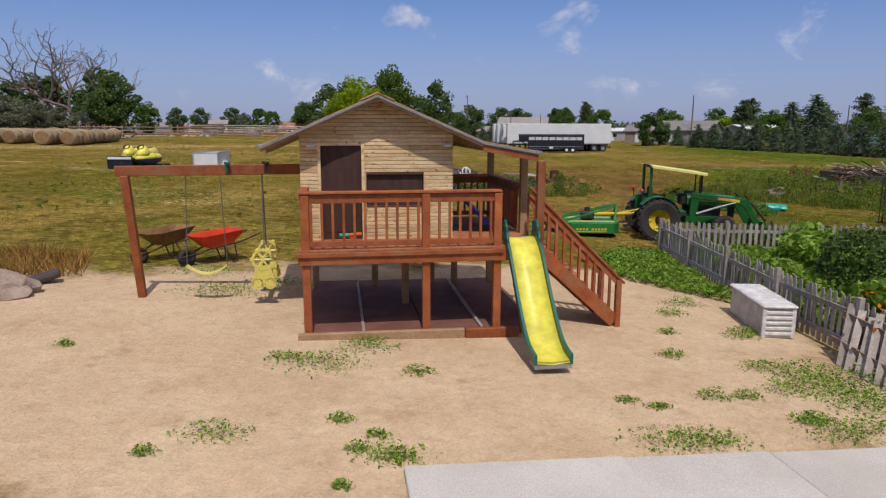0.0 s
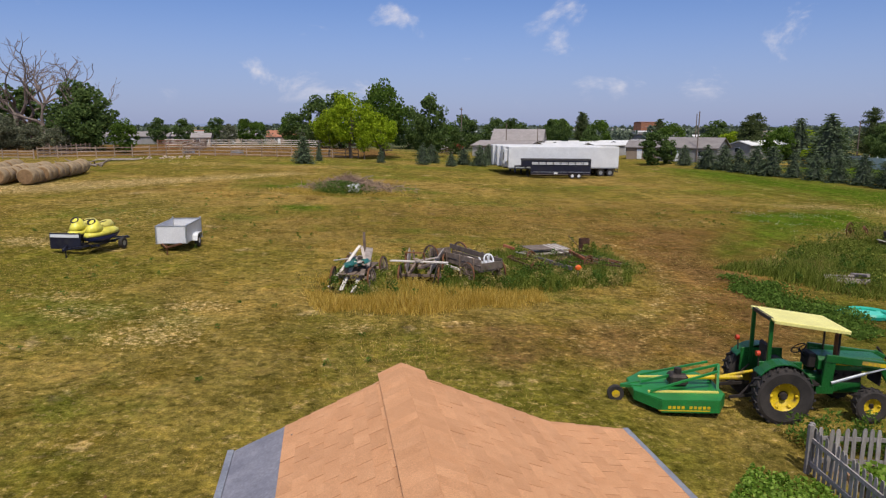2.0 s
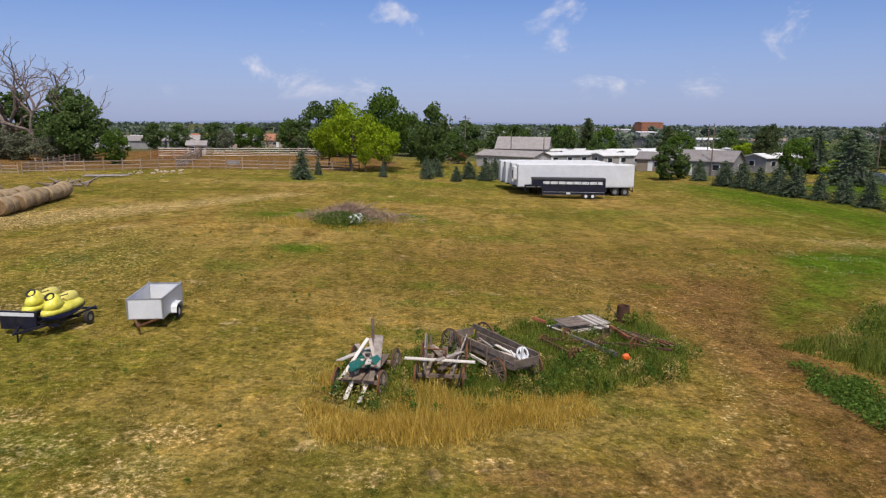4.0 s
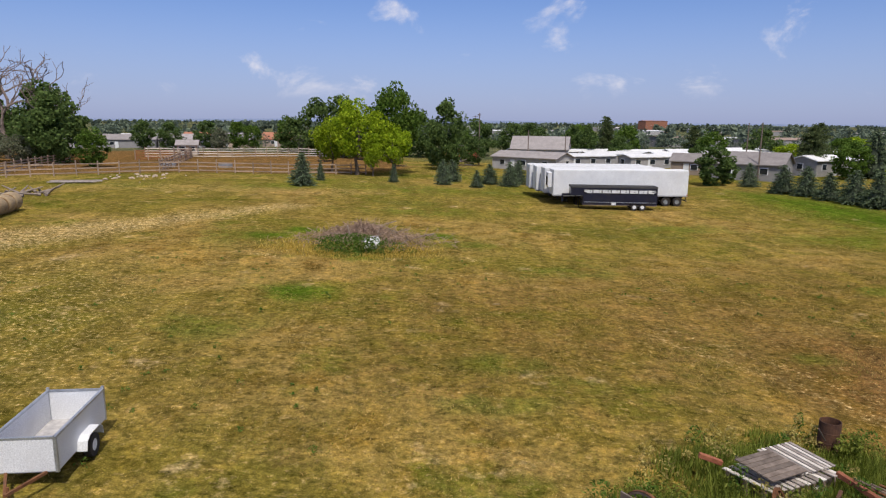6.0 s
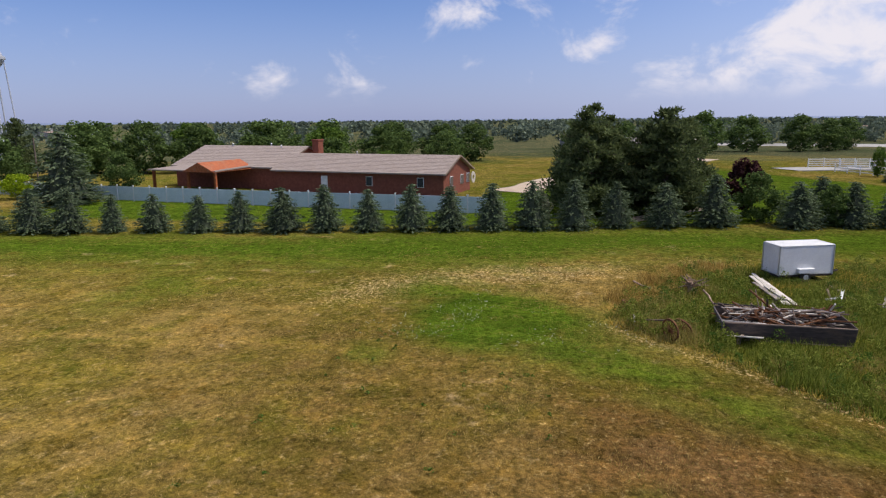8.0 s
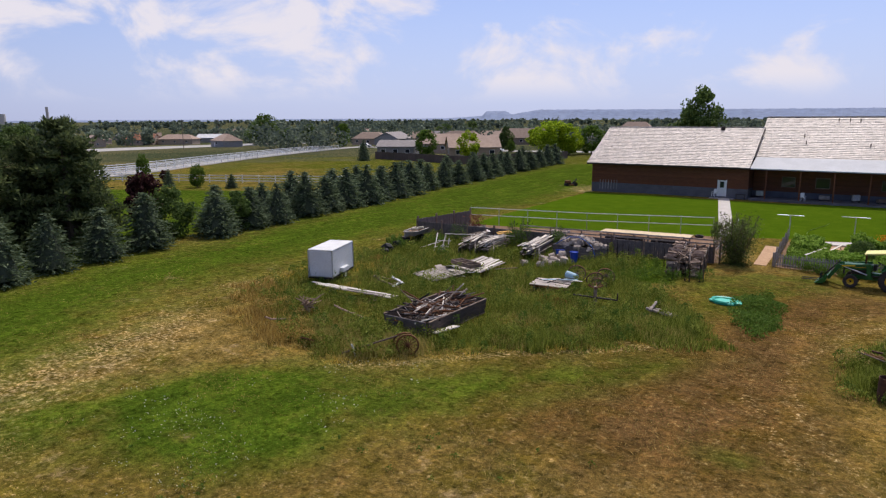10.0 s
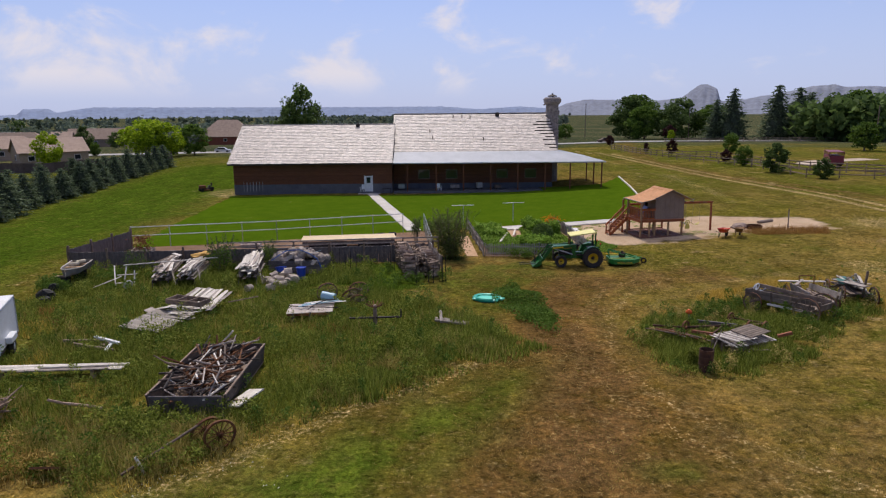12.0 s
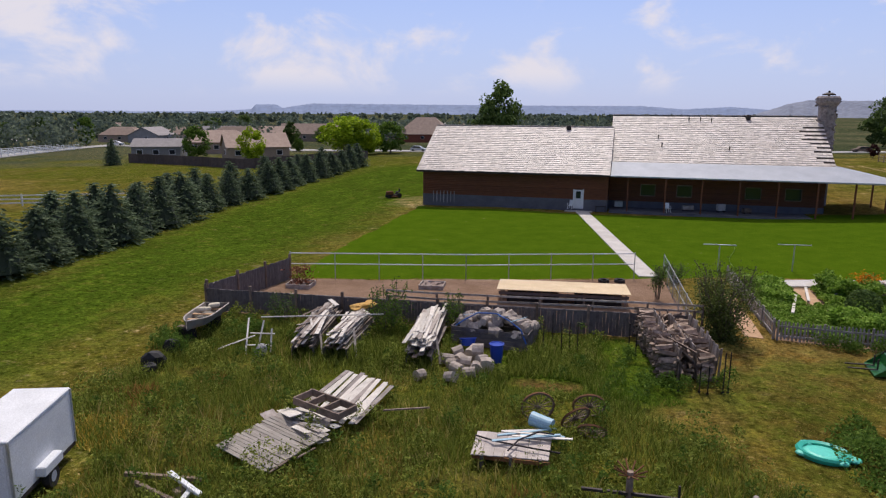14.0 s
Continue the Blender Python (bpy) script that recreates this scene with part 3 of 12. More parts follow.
M["ground"], nt, bsdf = nodes_of("mixed_ground")
tc = nt.nodes.new("ShaderNodeTexCoord")
P0 = tc.outputs["Object"]
big, mid, fin = noise_node(nt, P0, 0.07, 5, 0.6), noise_node(nt, P0, 0.55, 6, 0.68), noise_node(nt, P0, 5.5, 5, 0.75)
tiny = noise_node(nt, P0, 28.0, 3, 0.7)


def attr(name, soft=0.16, n=None):
    """A zone's weight, its edge broken up by noise."""
    a = nt.nodes.new("ShaderNodeAttribute")
    a.attribute_name = name
    add = nt.nodes.new("ShaderNodeMath")
    add.operation = "ADD"
    nt.links.new(a.outputs["Fac"], add.inputs[0])
    nt.links.new(maprange(nt, n or mid, 0.25, 0.75, -0.42, 0.42), add.inputs[1])
    return maprange(nt, add.outputs[0], 0.5 - soft, 0.5 + soft)


dry = mixc(nt, "MIX", maprange(nt, mid, 0.36, 0.66), (0.205, 0.124, 0.030), (0.43, 0.29, 0.095))
dry = mixc(nt, "MIX", maprange(nt, big, 0.44, 0.62), dry, (0.255, 0.165, 0.038))
green = mixc(nt, "MIX", maprange(nt, mid, 0.35, 0.65), (0.085, 0.108, 0.012), (0.15, 0.155, 0.022))
bare = mixc(nt, "MIX", maprange(nt, fin, 0.35, 0.7), (0.46, 0.32, 0.145), (0.60, 0.45, 0.235))
field = mixc(nt, "MIX", attr("green", 0.38, big), dry, green)
field = mixc(nt, "MIX", maprange(nt, noise_node(nt, P0, 0.33, 6, 0.72), 0.61, 0.70), field, bare)
field = mixc(nt, "MIX", maprange(nt, noise_node(nt, P0, 1.9, 7, 0.78), 0.58, 0.66, 0.0, 0.85), field, (0.47, 0.33, 0.13))
field = mixc(nt, "MIX", maprange(nt, noise_node(nt, P0, 0.17, 6, 0.7), 0.55, 0.66, 0.0, 0.75), field, green)
field = mixc(nt, "MIX", attr("dusk", 0.4), field, mixc(nt, "MIX", maprange(nt, mid, 0.35, 0.65), (0.105, 0.058, 0.017), (0.20, 0.113, 0.036)))
field = mixc(nt, "MIX", attr("bare", 0.12, fin), field, bare)
lush = mixc(nt, "MIX", maprange(nt, mid, 0.3, 0.7), (0.058, 0.112, 0.010), (0.105, 0.154, 0.016))
lawn = mixc(nt, "MIX", maprange(nt, mid, 0.3, 0.7), (0.066, 0.126, 0.006), (0.098, 0.162, 0.009))
sand = mixc(nt, "MIX", maprange(nt, mid, 0.35, 0.68), (0.56, 0.395, 0.255), (0.68, 0.51, 0.35))
sand = mixc(nt, "MIX", maprange(nt, noise_node(nt, P0, 0.9, 6, 0.7), 0.56, 0.72), sand, (0.46, 0.31, 0.195))
soil = mixc(nt, "MIX", maprange(nt, mid, 0.35, 0.65), (0.27, 0.17, 0.11), (0.36, 0.235, 0.16))
track = mixc(nt, "MIX", maprange(nt, mid, 0.35, 0.65), (0.13, 0.068, 0.024), (0.235, 0.135, 0.052))
far = mixc(nt, "MIX", maprange(nt, noise_node(nt, P0, 0.011, 5, 0.6), 0.42, 0.6), (0.065, 0.085, 0.045), (0.13, 0.13, 0.07))
col = field
col = mixc(nt, "MIX", attr("far", 0.3, big), col, far)
col = mixc(nt, "MIX", attr("lush", 0.3), col, lush)
col = mixc(nt, "MIX", attr("track", 0.4), col, track)
fleck = noise_node(nt, P0, 4.2, 6, 0.8)
col = mixc(nt, "MIX", maprange(nt, fleck, 0.56, 0.66, 0.0, 0.62), col, mixc(nt, "MIX", attr("lush", 0.3), (0.56, 0.40, 0.17), (0.16, 0.19, 0.02)))
swath = nt.nodes.new("ShaderNodeMapping")
swath.inputs["Rotation"].default_value, swath.inputs["Scale"].default_value = (0, 0, radians(-32)), (0.8, 0.16, 1.0)
nt.links.new(P0, swath.inputs["Vector"])
speck = noise_node(nt, P0, 2.7, 3, 0.55)
col = mixc(nt, "MULTIPLY", 1.0, col, ramp_node(nt, speck, [(0.60, 0.62, 0.60), (1.0, 1.0, 1.0)], 0.36, 0.45))
mown = noise_node(nt, swath.outputs[0], 0.8, 5, 0.65)
col = mixc(nt, "MULTIPLY", 1.0, col, ramp_node(nt, mown, [(0.84, 0.84, 0.85), (1.0, 1.0, 1.0), (1.24, 1.20, 1.12)], 0.36, 0.66))
tuft = noise_node(nt, P0, 1.6, 8, 0.78)
col = mixc(nt, "MULTIPLY", 1.0, col, ramp_node(nt, tuft, [(0.58, 0.62, 0.62), (1.0, 1.0, 1.0), (1.52, 1.42, 1.28)], 0.34, 0.68))
col = mixc(nt, "MULTIPLY", 1.0, col, ramp_node(nt, fin, [(0.54, 0.55, 0.55), (1.34, 1.33, 1.30)], 0.32, 0.70))
col = mixc(nt, "MULTIPLY", 1.0, col, ramp_node(nt, tiny, [(0.72, 0.72, 0.72), (1.24, 1.24, 1.24)], 0.32, 0.68))
col = mixc(nt, "MIX", attr("lawn", 0.1), col, lawn)
col = mixc(nt, "MIX", attr("soil", 0.12), col, soil)
col = mixc(nt, "MIX", attr("sand", 0.2), col, sand)
col = mixc(nt, "MULTIPLY", 1.0, col, ramp_node(nt, fin, [(0.86, 0.86, 0.86), (1.09, 1.09, 1.09)], 0.32, 0.70))
col = mixc(nt, "MULTIPLY", 1.0, col, ramp_node(nt, tiny, [(0.86, 0.86, 0.86), (1.10, 1.10, 1.10)], 0.3, 0.7))
nt.links.new(col, bsdf.inputs["Base Color"])
bsdf.inputs["Diffuse Roughness"].default_value = 0.4
bsdf.inputs["Roughness"].default_value, bsdf.inputs["Specular IOR Level"].default_value = 0.95, 0.0
bn = nt.nodes.new("ShaderNodeBump")
bn.inputs["Strength"].default_value, bn.inputs["Distance"].default_value = 0.9, 0.12
nt.links.new(fin, bn.inputs["Height"])
nt.links.new(bn.outputs[0], bsdf.inputs["Normal"])

me = mesh_of("ground", np.stack([XX, YY, ZZ], -1).reshape(-1, 3), quad, M["ground"], True)
R0 = np.hypot(XX - 5, YY - 30)
W = {
    "sand": zone(XX, YY, SAND, 1.1),
    "soil": np.maximum(zone(XX, YY, YARD, 0.25), 0.75 * zone(XX, YY, GARDEN, 0.3)),
    "lawn": zone(XX, YY, LAWN, 0.5),
    "lush": np.maximum.reduce([0.85 * zone(XX, YY, EAST, 5), 0.66 * zone(XX, YY, CLOVER, 2.2), 0.95 * zone(XX, YY, [(30.7, 61.2), (32.4, 58), (31.1, 54.5), (27.6, 51.2), (22.4, 55), (22.2, 58.7), (23.8, 60.6), (27.7, 61.4)], 1.6), 0.45 * zone(XX, YY, JUNK, 2), zone(XX, YY, HOMELAWN, 1.5), 0.35 * zone(XX, YY, RINGW, 2), 0.52 * zone(XX, YY, [(8, 21), (17, 20.4), (19, 27), (17, 34), (13, 36), (11, 28.5)], 2), 0.85 * zone(XX, YY, [(28, 29), (21, 29.4), (18.6, 28.2), (18, 21), (27, 21.6)], 1.2)] + [0.8 * np.clip(1.25 - np.hypot((XX - a) / r, (YY - b) / (0.8 * r)), 0, 1) for a, b, r in ((-16.6, 73.6, 2.8), (-14.6, 76.6, 2.4), (-11.6, 57.9, 2.8), (-9.4, 67.6, 2.6), (-4.0, 76, 2.5))] + [0.46 * np.clip(1.25 - np.hypot((XX - a) / r, (YY - b) / (0.6 * r)), 0, 1) for a, b, r in ((-17, 73, 7), (-14.5, 51.7, 4), (-1.8, 48.6, 2.6), (-2.4, 45.0, 2.4), (0.4, 46.9, 1.8), (11.2, 50.4, 2.0), (21, 61.6, 3), (-13.4, 28.2, 5), (3.4, 65.4, 5), (-2.2, 73, 5), (-6, 90, 7), (-24, 108, 9), (-8, 112, 12), (18, 84, 7), (30, 78, 8))]),
    "bare": np.maximum.reduce([0.42 * zone(XX, YY, GOLD, 3)] + [0.42 * np.clip(1.4 - np.hypot((XX - a) / (1.7 * r), (YY - b) / r), 0, 1) for a, b, r in PALE] + [0.9 * zone(XX, YY, [(44.3, -19.5), (48.5, -20.5), (53, -27), (50, -31), (46, -29.5)], 0.8), 0.40 * np.clip(1.2 - edge_dist(XX, YY, STRAW, False) / 0.9, 0, 1), 0.42 * zone(XX, YY, [(41, 33.5), (42.4, 41), (44, 46), (38, 48), (36.5, 37)], 2), 0.34 * np.clip(1.4 - np.abs(edge_dist(XX, YY, [(4, 27.5), (7.3, 30.2), (9.4, 34.4), (10.6, 38), (11.2, 41.5), (10.5, 45), (9, 48.5), (6, 53)], False) - 0.75) / 0.55, 0, 1), 0.46 * zone(XX, YY, BARE, 3), 0.30 * zone(XX, YY, [(-24, 36), (-12, 44), (-14, 60), (-26, 70), (-34, 60)], 6), 0.12 * zone(XX, YY, [(-14, 25), (4, 26), (2, 31), (-14, 33)], 3), 0.30 * zone(XX, YY, [(-50, 92), (-10, 100), (-10, 112), (-50, 108)], 4), 0.62 * np.clip(1.5 - np.abs(edge_dist(XX, YY, RUTS, False) - 0.9) / 0.5, 0, 1), 0.45 * np.clip(1.3 - np.hypot((XX + 20) / 5, (YY - 13) / 6), 0, 1), 0.40 * zone(XX, YY, [(-16, -36), (-14, -8), (-17, -6), (-20, -34)], 2), 0.42 * zone(XX, YY, [(52, -10), (53.5, -22), (50, -30), (48, -18)], 3)]),
    "dusk": 0.74 * np.maximum(0.58 * zone(XX, YY, DUSK, 6), np.maximum(1.0 * zone(XX, YY, [(8, 23.5), (19, 25.5), (17.5, 32), (14, 37), (8, 34)], 2.5), zone(XX, YY, [(7, 47), (9.5, 36), (13, 29), (16, 30), (16, 38), (22, 46), (20, 54), (9, 55)], 3))),
    "track": np.maximum(0.85 * np.clip(1.3 - np.hypot((XX - 24.4) / 2.0, (YY - 27.9) / 0.55), 0, 1), np.maximum(0.60 * np.clip(1.5 - edge_dist(XX, YY, TRACK, False) / 2.2, 0, 1), np.maximum(0.95 * zone(XX, YY, CORRAL, 2), 0.5 * np.clip(1.6 - np.abs(edge_dist(XX, YY, DRIVE, False) - 1.0) / 0.8, 0, 1)))),
    "green": np.clip(0.40 + 0.12 * zone(XX, YY, [(-30, 15), (8, 16), (8, 30), (-10, 34), (-30, 38)], 6) + 0.24 * np.clip((XX - 20) / 30, 0, 1) + 0.2 * np.clip((YY - 96) / 20, 0, 1) * np.clip((30 - XX) / 20, 0, 1) + 0.3 * np.clip((-20 - YY) / 20, 0, 1) * np.clip((XX - 40) / 20, 0, 1) + 0.34 * np.clip((8 - YY) / 14, 0, 1) * np.clip((-4 - XX) / 6, 0, 1), 0, 1),
    "far": np.clip((R0 - 125) / 60, 0, 1),
}
for k, w in W.items():
    me.attributes.new(k, "FLOAT", "POINT").data.foreach_set("value", w.ravel().astype(np.float32))
tagged(link_mesh("ground", me), "dry mown pasture with sandy yard and green lawn", "ground", kind="structure")

# ---- trees ----
def spruce_meshes(seed, h=4.2, r=1.45):
    rng = np.random.default_rng(seed)
    P, A, S = [], [], []
    z = 0.18 * h / 4.2
    while z < h * 0.97:
        f = z / h
        rad = r * min(1.0, 0.80 + 1.4 * f) * (1 - f) ** 0.62 * rng.uniform(0.86, 1.12) + 0.06
        n = int(9 + 20 * (1 - f))
        for a in rng.uniform(0, 2 * math.pi, n):
            rr = rad * rng.uniform(0.7, 1.12)
            for s in np.linspace(0.25, 1.0, max(3, int(rr / 0.16))):
                p = np.array([math.cos(a) * rr * s, math.sin(a) * rr * s, z - 0.20 * rr * s * s + 0.12 * s ** 4 * rr])
                P.append(p + rng.normal(0, 0.035, 3))
                A.append(a + rng.normal(0, 0.5))
                S.append(0.30 * (1.15 - 0.45 * s) * rng.uniform(0.7, 1.3))
        z += 0.17 * h / 4.2 * rng.uniform(0.8, 1.2)
    P, A, S = np.array(P), np.array(A), np.array(S)
    d = np.stack([np.cos(A), np.sin(A), rng.normal(-0.12, 0.25, len(A))], 1)
    w = np.cross(d, rng.normal(size=d.shape) + [0, 0, 1.2])
    w /= np.linalg.norm(w, axis=1, keepdims=True)
    u = d * S[:, None] * 0.75
    w = w * (S * 0.26)[:, None]
    v = np.stack([P - u * 0.6, P + w, P + u, P - w], 1).reshape(-1, 3)
    crown = mesh_of("crown", v, np.arange(len(v)).reshape(-1, 4), M["spruce"])
    bm = bmesh.new()
    rod(bm, (0, 0, -0.1), (0, 0, h * 0.95), 0.085 * h / 4.2, 0.01, 7)
    # Filler cone blocks the view through the crown; inner shade is in its colour.
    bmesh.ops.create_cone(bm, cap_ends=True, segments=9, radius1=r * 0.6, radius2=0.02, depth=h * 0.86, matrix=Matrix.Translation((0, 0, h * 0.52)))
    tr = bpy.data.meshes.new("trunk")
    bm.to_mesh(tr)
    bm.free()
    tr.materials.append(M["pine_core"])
    return crown, tr


# Shade inside the crown, put into a dark green base colour.
M["pine_core"] = mat("painted_crown_shade", [(0.045, 0.060, 0.036), (0.07, 0.088, 0.052)], 6, 0.95, fine=30, bump=0.6, depth=0.05)
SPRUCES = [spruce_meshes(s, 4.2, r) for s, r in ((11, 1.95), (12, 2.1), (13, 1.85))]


def spruce(x, y, h, k, label, group="", mesh=None, name="spruce_tree", cat="tree", wide=1.0):
    crown, tr = mesh or SPRUCES[k % 3]
    ob = thing(name, x, y, None, (k * 77) % 360, label, cat, group)
    s = h / 4.2
    ob.scale = (s * wide, s * wide, s)
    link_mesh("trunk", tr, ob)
    link_mesh("crown", crown, ob)
    return ob


def limb(bm, p, d, n, r, depth, rng, tips, spread=0.6, kids=3):
    """A tapered limb that forks."""
    q = p
    for i in range(3):
        e = q + d * (n / 3)
        rod(bm, q, e, r * (1 - 0.2 * i), r * (0.8 - 0.2 * i) + 0.004, 6 if r > 0.06 else 4, False)
        q = e
        d = (d + Vector(rng.normal(0, 0.12, 3))).normalized()
    if depth == 0:
        tips.append(q)
        return
    for _ in range(kids):
        e = (d + Vector(rng.normal(0, spread, 3))).normalized()
        if e.z < -0.2:
            e.z = abs(e.z) * 0.3
        limb(bm, q - d * n * rng.uniform(0, 0.25), e, n * rng.uniform(0.6, 0.85), r * 0.52, depth - 1, rng, tips, spread, kids)


def broad_meshes(seed, h, w, leafm, n=4200, size=0.3, trunk=0.28, low=0.25, clumps=42):
    """A broad-leaved tree: forked trunk and a crown of leaf clumps with gaps."""
    rng = np.random.default_rng(seed)
    bm, tips = bmesh.new(), []
    limb(bm, Vector((0, 0, -0.1)), Vector((0, 0, 1)), h * low + 0.3, w * 0.045 + 0.03, 3, rng, tips, 0.55, 3)
    bmesh.ops.scale(bm, vec=(w / max(w, h * 0.8),) * 2 + (1.0,), verts=bm.verts)
    tr = bpy.data.meshes.new("trunk")
    bm.to_mesh(tr)
    bm.free()
    tr.materials.append(M["bark"])
    c = []
    while len(c) < clumps:
        p = rng.normal(size=3)
        p /= np.linalg.norm(p)
        p *= rng.uniform(0.45, 1.0) ** 0.5
        z = h * (low + (1 - low) * (0.5 + 0.5 * p[2]))
        f = 1.0 if p[2] < 0.2 else 1 - 0.25 * p[2]
        c.append((p[0] * w / 2 * f * rng.uniform(0.75, 1.12), p[1] * w / 2 * f * rng.uniform(0.75, 1.12), z * rng.uniform(0.93, 1.03), rng.uniform(0.09, 0.19) * w))
    c = np.array(c)
    k = rng.integers(0, clumps, n)
    d = rng.normal(size=(n, 3))
    d /= np.linalg.norm(d, axis=1, keepdims=True)
    P = c[k, :3] + d * (c[k, 3] * rng.uniform(0.55, 1.08, n) ** 0.6)[:, None] * [1, 1, 0.8]
    P = P[P[:, 2] > h * low * 0.6]
    v, f = leaves(P, rng.uniform(0.6, 1.3, len(P)) * size, rng, 0.75, 0.2)
    return mesh_of("crown", v, f, leafm), tr


def tree(name, x, y, meshes, s=1.0, rz=0.0, label="", group="", z=None):
    ob = thing(name, x, y, z, rz, label, "tree", group)
    ob.scale = (s, s, s) if isinstance(s, (int, float)) else s
    link_mesh("trunk", meshes[1], ob)
    link_mesh("crown", meshes[0], ob)
    return ob


# windbreak of young spruces beside the pasture
rnd = random.Random(5)
ROW = [(42, 122.3, 3.6), (42.2, 113, 3.9), (43.4, 109.6, 4.0), (43.6, 105, 3.5), (44.2, 101, 4.1), (44.8, 97.6, 4.2), (45.8, 93.9, 3.5), (46.5, 90.2, 3.5), (46.9, 86, 3.4), (47.6, 82.4, 3.7), (48.2, 78.6, 4.0), (49, 75, 4.3), (49.6, 71.2, 3.8), (50.4, 67.5, 4.2), (51.2, 64.2, 4.0), (51.9, 60.6, 4.2), (52.6, 57.2, 4.4), (53.4, 53.6, 4.5), (54.6, 50, 4.2), (55.6, 45.8, 4.0), (56.6, 41.6, 4.7)]
for i, (x, y, h) in enumerate(ROW):
    spruce(x, y, h, i, "young blue-green spruce in a windbreak row beside the pasture", "windbreak row", wide=rnd.uniform(0.9, 1.12))
ROW2 = [(57, 34.7), (57.8, 30.2), (57.9, 26.7), (59, 21.8), (59.8, 18), (60.2, 14.2), (60.6, 10.2), (61.8, 6), (62.6, 2), (64, -3), (65.2, -9), (65.8, -14), (66, -18.6), (66.6, -24.4), (67.6, -29), (68.6, -33.8), (68.8, -39.5), (69.7, -46), (70.4, -52), (71, -57.5), (71.8, -63), (72.3, -68)]
for i, (x, y) in enumerate(ROW2):
    spruce(x, y, rnd.uniform(3.9, 4.9), i + 1, "dense dark green spruce in a long hedge row", "hedge row", wide=rnd.uniform(1.0, 1.25))
for i, (x, y) in enumerate([(60.5, 32), (61.5, 25.5), (63, 20), (64, 12.5), (64.6, 7.5), (66, 0.5), (67.8, -6), (68.8, -12), (70, -21), (71, -31), (72, -43), (73.5, -55)]):
    spruce(x, y, rnd.uniform(3.7, 4.6), i + 2, "dense dark green spruce in the back of a hedge row", "back hedge row", wide=rnd.uniform(1.05, 1.3))

# ---- play house on its deck ----
PLAY = (-2.25, 10.27, 0.03, 9.0)


def piece_mesh(name, s, material, bevel=0.004, c=(0, 0, 0)):
    bm = bmesh.new()
    box(bm, c, s, None, bevel)
    me = bpy.data.meshes.new(name)
    bm.to_mesh(me)
    bm.free()
    me.materials.append(material)
    return me


def one(name, parent, material, fn, label="", smooth=False):
    bm = bmesh.new()
    fn(bm)
    return part(name, bm, material, parent, label, smooth)


